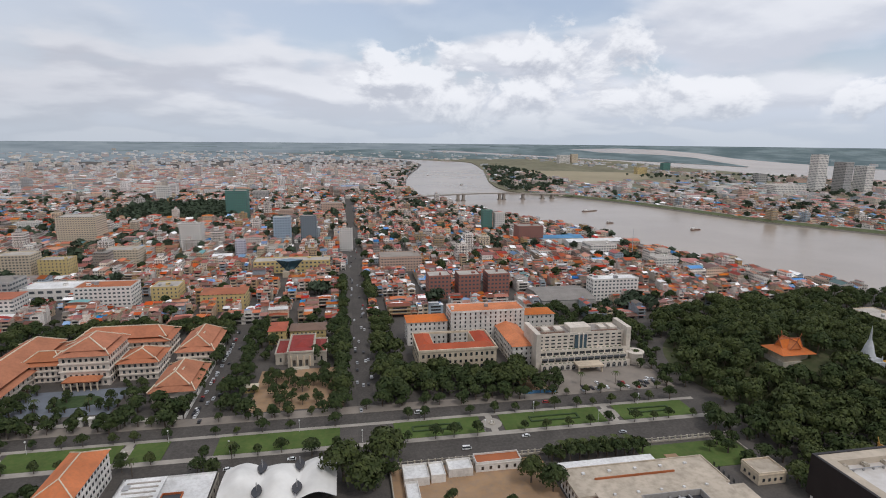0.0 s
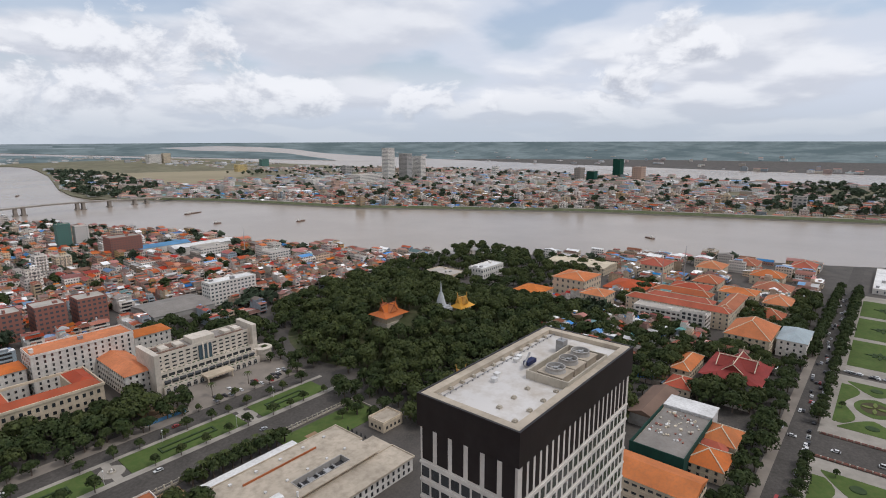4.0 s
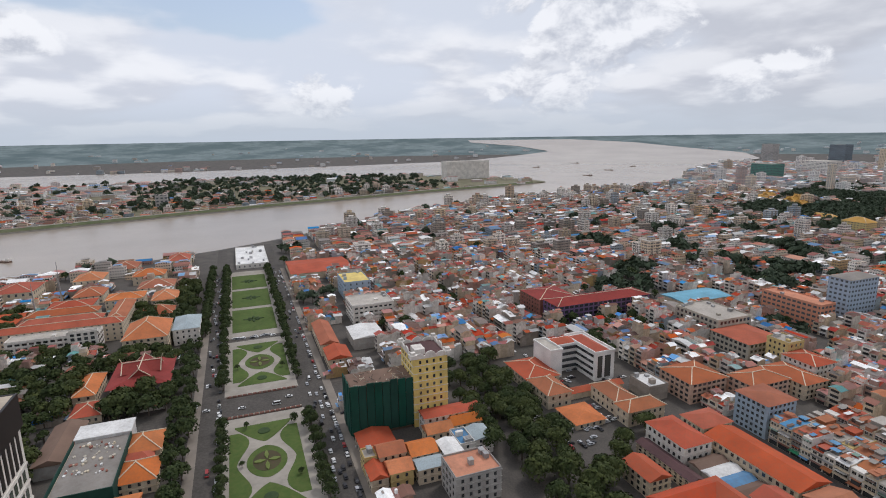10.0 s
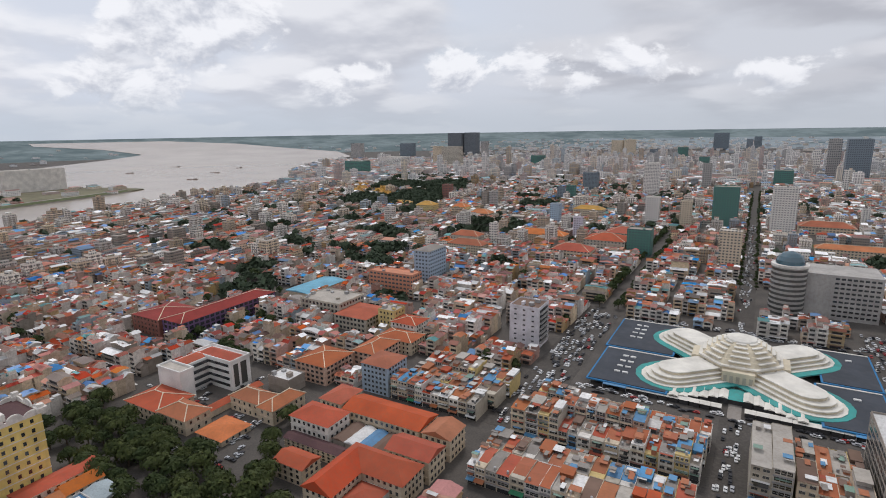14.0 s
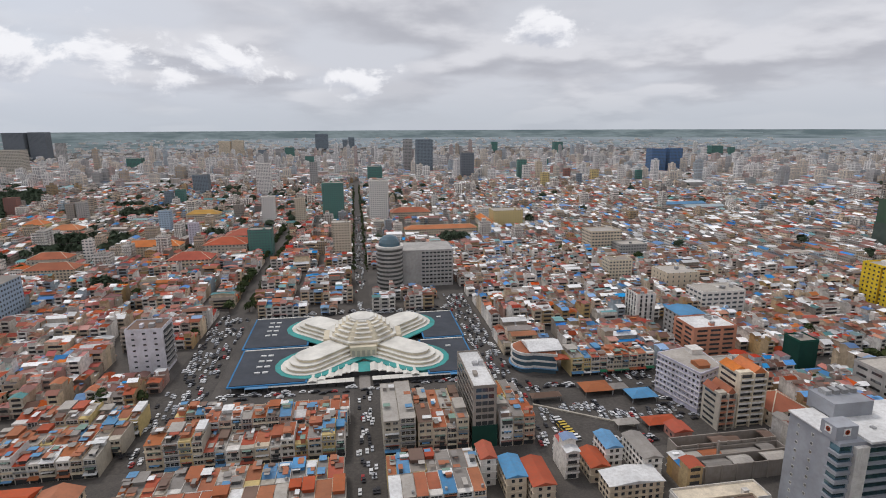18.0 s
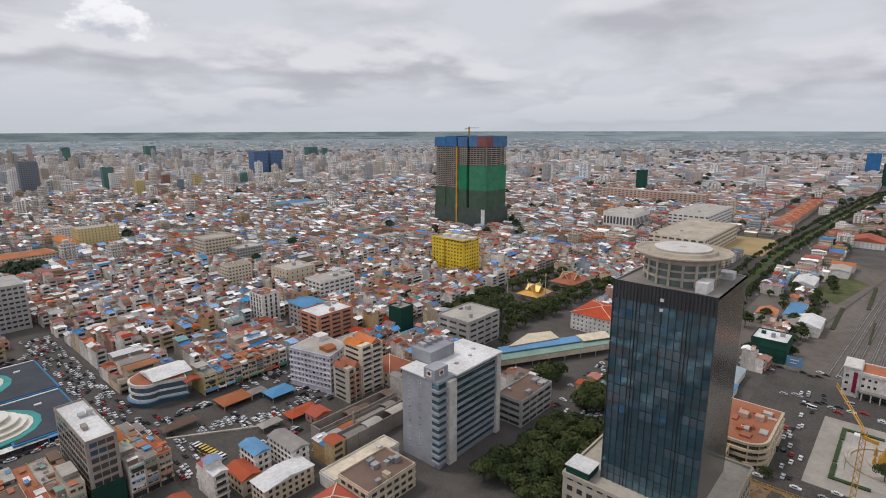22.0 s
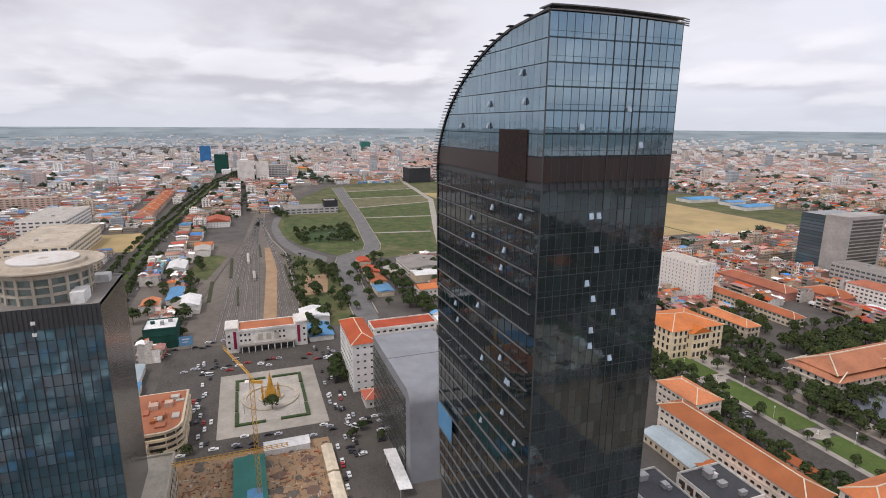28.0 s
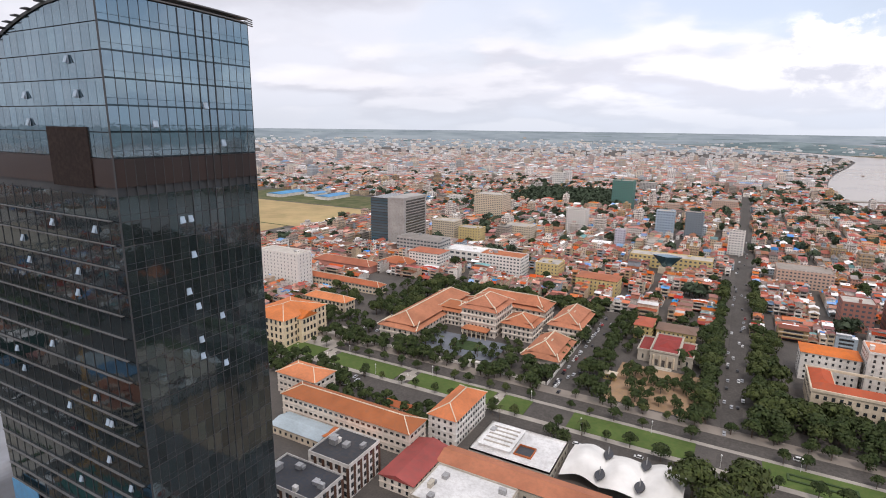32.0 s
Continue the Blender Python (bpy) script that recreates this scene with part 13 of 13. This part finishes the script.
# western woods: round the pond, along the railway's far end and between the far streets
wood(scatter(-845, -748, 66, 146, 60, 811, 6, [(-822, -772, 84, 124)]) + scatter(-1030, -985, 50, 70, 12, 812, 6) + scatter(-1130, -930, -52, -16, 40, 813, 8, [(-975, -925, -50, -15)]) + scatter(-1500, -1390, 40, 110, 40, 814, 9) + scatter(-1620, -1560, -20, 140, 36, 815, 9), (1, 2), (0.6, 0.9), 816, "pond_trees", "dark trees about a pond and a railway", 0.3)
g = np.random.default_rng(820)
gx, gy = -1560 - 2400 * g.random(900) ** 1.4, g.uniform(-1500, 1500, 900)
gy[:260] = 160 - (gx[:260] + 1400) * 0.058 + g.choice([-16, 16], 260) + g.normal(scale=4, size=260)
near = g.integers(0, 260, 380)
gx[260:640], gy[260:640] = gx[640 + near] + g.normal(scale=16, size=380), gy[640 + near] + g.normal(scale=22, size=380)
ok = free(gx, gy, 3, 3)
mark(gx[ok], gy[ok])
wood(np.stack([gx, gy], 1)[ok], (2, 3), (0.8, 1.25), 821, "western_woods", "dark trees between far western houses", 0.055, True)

# ---- vehicles ----
for key, rgb in (("car_white", (0.72, 0.72, 0.71)), ("car_silver", (0.42, 0.43, 0.45)), ("car_black", (0.03, 0.03, 0.035)), ("car_red", (0.35, 0.03, 0.03)), ("car_yellow", (0.60, 0.42, 0.05))):
    M[key] = surface(key, rgb, rough=0.3, dirt_amount=0.15, amount=0.0)
M["tyre"] = surface("tyre", (0.02, 0.02, 0.02), amount=0.0, dirt_amount=0.2)


def car_shapes(kind):
    """Body and glasshouse, nose towards +x, on the ground at the origin."""
    L, W, H, wx = {"car": (4.4, 1.75, 1.45, 1.35), "van": (5.0, 1.85, 2.1, 1.6), "bus": (9.5, 2.4, 2.9, 3.0)}[kind]
    hood = H * (0.58 if kind == "car" else 0.5)
    w = W / 2
    body = Solid()
    prof = [(-L / 2, 0.35), (L / 2, 0.35), (L / 2, hood * 0.85), (L / 2 - 0.25, hood), (-L / 2 + 0.1, hood)]
    n = len(prof)
    body.poly([(x, -w, z) for x, z in prof] + [(x, w, z) for x, z in prof], [tuple(range(n)), tuple(range(2 * n - 1, n - 1, -1))] + [(i, (i + 1) % n, n + (i + 1) % n, n + i) for i in range(n)])
    top0, top1 = (-L * 0.30, L * 0.14) if kind == "car" else (-L * 0.47, L * 0.34)
    bot0, bot1 = (-L * 0.42, L * 0.27) if kind == "car" else (-L * 0.49, L * 0.44)
    glass = Solid().poly([(bot0, -w * 0.95, hood), (bot1, -w * 0.95, hood), (bot1, w * 0.95, hood), (bot0, w * 0.95, hood), (top0, -w * 0.8, H - 0.06), (top1, -w * 0.8, H - 0.06), (top1, w * 0.8, H - 0.06), (top0, w * 0.8, H - 0.06)],
                         [(0, 1, 5, 4), (1, 2, 6, 5), (2, 3, 7, 6), (3, 0, 4, 7), (4, 5, 6, 7)])
    roof = Solid().box(top0 + 0.05, top1 - 0.05, -w * 0.8, w * 0.8, H - 0.08, H)
    return body, glass, roof, wx, w


CAR_MADE = {}


def car(x, y, turn, kind="car", paint="car_white", where="on the road"):
    key = (kind, paint, where)
    if key not in CAR_MADE:
        body, glass, roof, wx, w = car_shapes(kind)
        words = {"car_white": "white", "car_silver": "silver", "car_black": "black", "car_red": "dark red", "car_yellow": "yellow"}[paint]
        t = thing("minibus" if kind != "car" else "car", words + (" saloon car " if kind == "car" else " minibus ") + where, "car" if kind == "car" else "minibus", (0, 0, 0), "vehicles " + where)
        part("body", body, paint, t)
        part("glasshouse", glass, "pane_dark", t)
        part("roof", roof, paint, t)
        wm = Solid().poly([(0.32 * math.cos(a * math.pi / 5), 0.11 * s, 0.32 + 0.32 * math.sin(a * math.pi / 5)) for s in (-1, 1) for a in range(10)],
                          [tuple(range(10)), tuple(range(19, 9, -1))] + [(i, (i + 1) % 10, 10 + (i + 1) % 10, 10 + i) for i in range(10)]).mesh("wheel", "tyre")
        for sx in (-1, 1):
            for sy in (-1, 1):
                part("wheel", wm, None, t, m=pose(sx * wx, sy * (w - 0.08), 0))
        CAR_MADE[key] = t
        t.matrix_basis = pose(x, y, 0.08, 0, 0, turn)
        return t
    return copy_thing(CAR_MADE[key], pose(x, y, 0.08, 0, 0, turn))


PAINTS = ("car_white", "car_white", "car_silver", "car_white", "car_black", "car_silver", "car_red")
rc = random.Random(21)
for i in range(26):
    if i % 2 == 0 and not (310 < 172 + i * 10 < 350):
        car(172 + i * 10 + rc.uniform(-2, 2), 20.5, 0, "car", rc.choice(PAINTS), "parked beside the long garden")
        car(172 + i * 10 + rc.uniform(-2, 2), -41.5, 180, "car", rc.choice(PAINTS), "parked beside the long garden")
for x, y, a in ((326, 8, 90), (331, -20, 270), (324, -12, 90), (330, 28, 270), (225, 26, 180), (262, 25, 180), (290, -34, 0), (352, -35, 0), (338, 34, 180), (-60, 256, 0), (-30, 260, 180), (60, 255, 0), (95, 262, 180), (150, 257, 0), (40, 297, 180), (120, 298, 0), (9, 340, 90), (12, 380, 270), (8, 420, 90), (-86, 330, 90),
                (-265, 20, 90), (-268, -5, 90), (-266, 48, 45), (-258, 60, 90), (-372, 10, 270), (-378, -14, 270), (-362, 44, 180), (-330, 44, 180), (-300, 45, 0), (-270, 44, 30), (-330, -32, 0), (-300, -34, 0), (-359, -30, 270), (-240, 46, 100), (-246, 66, 100), (-244, 80, 90), (-252, 90, 90)):
    car(x, y, a, "car" if rc.random() < 0.8 else "van", rc.choice(PAINTS), "driving along the street")
for i in range(9):
    car(-105 + rc.uniform(-0.4, 0.4) - i * 0.4, -262 + i * 2.6, 5, "van", "car_yellow" if 1 < i < 7 else "car_white", "parked in the bus yard")


def packed_cars(seed, areas):
    """The rest of the parked cars, joined."""
    r = np.random.default_rng(seed)
    s = Soup(["car_white", "car_silver", "car_black", "car_red", "pane_dark"])
    pts, turn = [], []
    for x0, x1, y0, y1, n, k in areas:
        for _ in range(n):
            pts.append((r.uniform(x0, x1), r.uniform(y0, y1)))
            turn.append(k if k >= 0 else r.integers(0, 4))
    c, k = np.array(pts), np.array(turn)
    n = len(c)
    paint = r.choice(4, n, p=(0.34, 0.27, 0.34, 0.05))
    L, W = r.uniform(1.9, 2.4, n), r.uniform(0.8, 0.9, n)
    put_boxes(s, c, k, -L, L, -W, W, 0.35, 0.85, paint, paint)
    put_boxes(s, c, k, -L * 0.6, L * 0.35, -W * 0.85, W * 0.85, 0.85, 1.4, 4, paint)
    stuff("parked_cars", s, "crowds of small parked cars and motorbikes", "cars")


packed_cars(5, ((94, 120, -470, -255, 260, 1), (-98, -80, -500, -290, 240, 1), (-84, 90, -322, -314, 70, 0), (-80, 90, -470, -456, 110, 0), (-135, -104, -304, -298, 20, 0), (-188, -155, -312, -302, 26, 1), (-178, -130, -266, -258, 36, 1), (-106, -88, -312, -232, 40, 1), (-138, -112, -278, -268, 30, 1), (-150, -118, -240, -233, 22, 0), (-188, -172, -296, -250, 26, 0), (-5, 4, -312, -215, 44, 1), (-6, 4, -1000, -460, 150, 1), (345, 450, 110, 200, 90, 0), (-300, -262, -145, -120, 40, -1),
                (-360, -285, -150, -135, 60, -1), (268, 330, -232, -186, 40, -1), (214, 250, -190, -150, 60, -1), (-91, -89, 310, 460, 40, 1), (-86, -81, 300, 460, 8, 1), (4, 7, 300, 900, 22, 1), (11, 15, 300, 900, 22, 1), (-300, -200, 242, 262, 70, -1), (-205, -135, 222, 228, 26, 1), (-262, -226, 330, 400, 20, 1), (448, 452, -24, 14, 16, 1), (-372, -360, -50, 70, 26, 1), (-276, -264, -60, 70, 26, 1), (-390, -270, 38, 50, 34, 0), (-390, -270, -38, -26, 24, 0), (-262, -200, 34, 46, 16, 0), (-420, -395, -60, 70, 24, 1), (-262, -236, 40, 120, 26, 1), (172, 700, -42, -40.5, 70, 0), (172, 470, 20, 21.2, 40, 0), (196, 700, -38, -32, 40, 0), (350, 690, 21, 30, 60, 0), (216, 262, -58, -46, 20, -1), (286, 318, -110, -46, 40, 1), (150, 205, 308, 320, 22, 1), (-1600, -420, -118, -94, 160, 0), (-900, -420, 100, 150, 10, 0)))

# ---- lamps and masts ----
lamp = None
for x in range(-300, 200, 34):
    m = pose(x, 279 + (8 if (x // 34) % 2 else -8), 0)
    if lamp is None:
        lamp = thing("street_lamp", "white globe lamp on a slim post", "lamp", (0, 0, 0), "park lamps")
        part("post", Solid().lathe(0, 0, [(0.16, 0), (0.09, 1), (0.07, 6.5)], 8), "white_paint", lamp)
        part("globe", Solid().lathe(0, 0, [(0.1, 6.5), (0.42, 6.8), (0.45, 7.1), (0.3, 7.4), (0.05, 7.5)], 10), "white_paint", lamp)
        lamp.matrix_basis = m
    else:
        copy_thing(lamp, m)
for x, y, h in ((610, 168, 46), (575, 180, 34), (400, 700, 40)):
    t = thing("lattice_mast", "tall thin radio mast above the roofs", "mast", (x, y, 0), "masts")
    part("mast", Solid().prism([(x - 0.8, y - 0.8), (x + 0.8, y - 0.8), (x, y + 0.8)], 0, h, [(x - 0.15, y - 0.15), (x + 0.15, y - 0.15), (x, y + 0.15)]), "metal_grey", t)

# ---- the bridge and what stands beyond the river ----
def bridge():
    t = thing("river_bridge", "long concrete road bridge on paired piers", "bridge", (400, 1440, 0))
    a, b = (150, 1415), (650, 1478)
    n = 24
    for i in range(n):
        q0, q1 = i / n, (i + 1) / n
        z0, z1 = 11 + 6 * math.sin(math.pi * min(1, q0 * 1.15)), 11 + 6 * math.sin(math.pi * min(1, q1 * 1.15))
        x0, y0, x1, y1 = a[0] + (b[0] - a[0]) * q0, a[1] + (b[1] - a[1]) * q0, a[0] + (b[0] - a[0]) * q1, a[1] + (b[1] - a[1]) * q1
        v = [(x0, y0 - 7, z0), (x1, y1 - 7, z1), (x1, y1 + 7, z1), (x0, y0 + 7, z0), (x0, y0 - 7, z0 + 2.6), (x1, y1 - 7, z1 + 2.6), (x1, y1 + 7, z1 + 2.6), (x0, y0 + 7, z0 + 2.6)]
        part("deck_span", Solid().poly(v, [(3, 2, 1, 0), (4, 5, 6, 7), (0, 1, 5, 4), (1, 2, 6, 5), (2, 3, 7, 6), (3, 0, 4, 7)]), "concrete", t)
    for q in (0.18, 0.30, 0.33, 0.54, 0.565, 0.68, 0.80, 0.86):
        x, y = a[0] + (b[0] - a[0]) * q, a[1] + (b[1] - a[1]) * q
        part("pier", Solid().box(x - 3, x + 3, y - 6, y + 6, 0, 11.5 + 5 * math.sin(math.pi * min(1, q * 1.15))).box(x - 5, x + 5, y - 8, y + 8, 0, 2.5), "concrete", t)


bridge()
building("river_hotel", "very large cream riverside hotel with three curved wings", (1815, 1870, -870, -705), 62, 14, "plaster_white", "flat", "roof_pale", win=False, plant=4, foot=3.0)
for x0, x1, y0, y1, h, m, lab in ((2150, 2190, 870, 900, 72, "net_green", "tower in dark green netting"), (2005, 2050, 730, 765, 52, "salmon_pale", "rose tower"), (1840, 1875, 890, 915, 50, "concrete", "grey tower"), (1890, 1920, 860, 890, 36, "net_green", "netted block"), (1400, 1425, 150, 175, 30, "plaster_grey", "grey block"), (1900, 1925, 1300, 1320, 40, "plaster_white", "white block"),
                                  (1600, 1640, 1900, 1930, 36, "plaster_grey", "grey block")):
    building("peninsula_tower", lab + " on the far bank", (x0, x1, y0, y1), h, max(4, h // 7), m, "flat", "concrete", gap=9, size=(5, 2.6), style="bare", plant=1, band=False, foot=3.0, win="net" not in m)
M["sand_land"] = surface("sand_land", (0.34, 0.285, 0.19), dirt=(0.22, 0.21, 0.12), dirt_amount=0.6, grain=0.012, broad=0.003, amount=0.0, rough=1.0)
sand = new("reclaimed_land", Solid().prism([(830, 1830), (1086, 2065), (1305, 2182), (1500, 2560), (1683, 3006), (1600, 3400), (1514, 3777), (1351, 4427), (1096, 4676), (1010, 4000), (975, 3300), (880, 2500)], 3.0, 3.4).mesh("reclaimed_land", "sand_land"))
tagged(sand, "bare sandy reclaimed land", "field", kind="structure")
keep_out(900, 1500, 2000, 4400)
road_p = new("peninsula_road", Solid().prism([(1135, 540), (1142, 548), (1900, 860), (1896, 850)], 3.0, 3.6).mesh("peninsula_road", "pale_paving"))
tagged(road_p, "straight pale road on the far bank", "road", kind="structure")
# boats
rb = random.Random(31)
for x, y, L, a in ((560, 1180, 46, 20), (640, 900, 22, 10), (520, 1000, 14, 0), (420, 1950, 20, 60), (380, 2500, 26, 70), (1750, -1250, 40, 30), (1950, -1500, 50, 10), (2300, -1350, 40, 100), (2500, -1700, 50, 40), (2100, -1750, 30, 80), (2700, -2000, 60, 20), (1900, -1950, 30, 50), (2400, -2200, 40, 70), (880, 300, 20, 60), (1180, -300, 12, 30)):
    t = thing("river_boat", "low dark cargo boat on the river", "boat", (x, y, 0.3), "river boats")
    hull = [(-L / 2, -2.5), (L * 0.35, -2.8), (L / 2, 0), (L * 0.35, 2.8), (-L / 2, 2.5)]
    c, s = math.cos(math.radians(a)), math.sin(math.radians(a))
    part("hull", Solid().prism([(x + u * c - v * s, y + u * s + v * c) for u, v in hull], 0.3, 2.2), "roof_brown", t)
    part("cabin", Solid().prism([(x + u * c - v * s, y + u * s + v * c) for u, v in ((-L * 0.45, -1.8), (-L * 0.2, -1.8), (-L * 0.2, 1.8), (-L * 0.45, 1.8))], 2.2, 5.0), "plaster_white", t)

town()
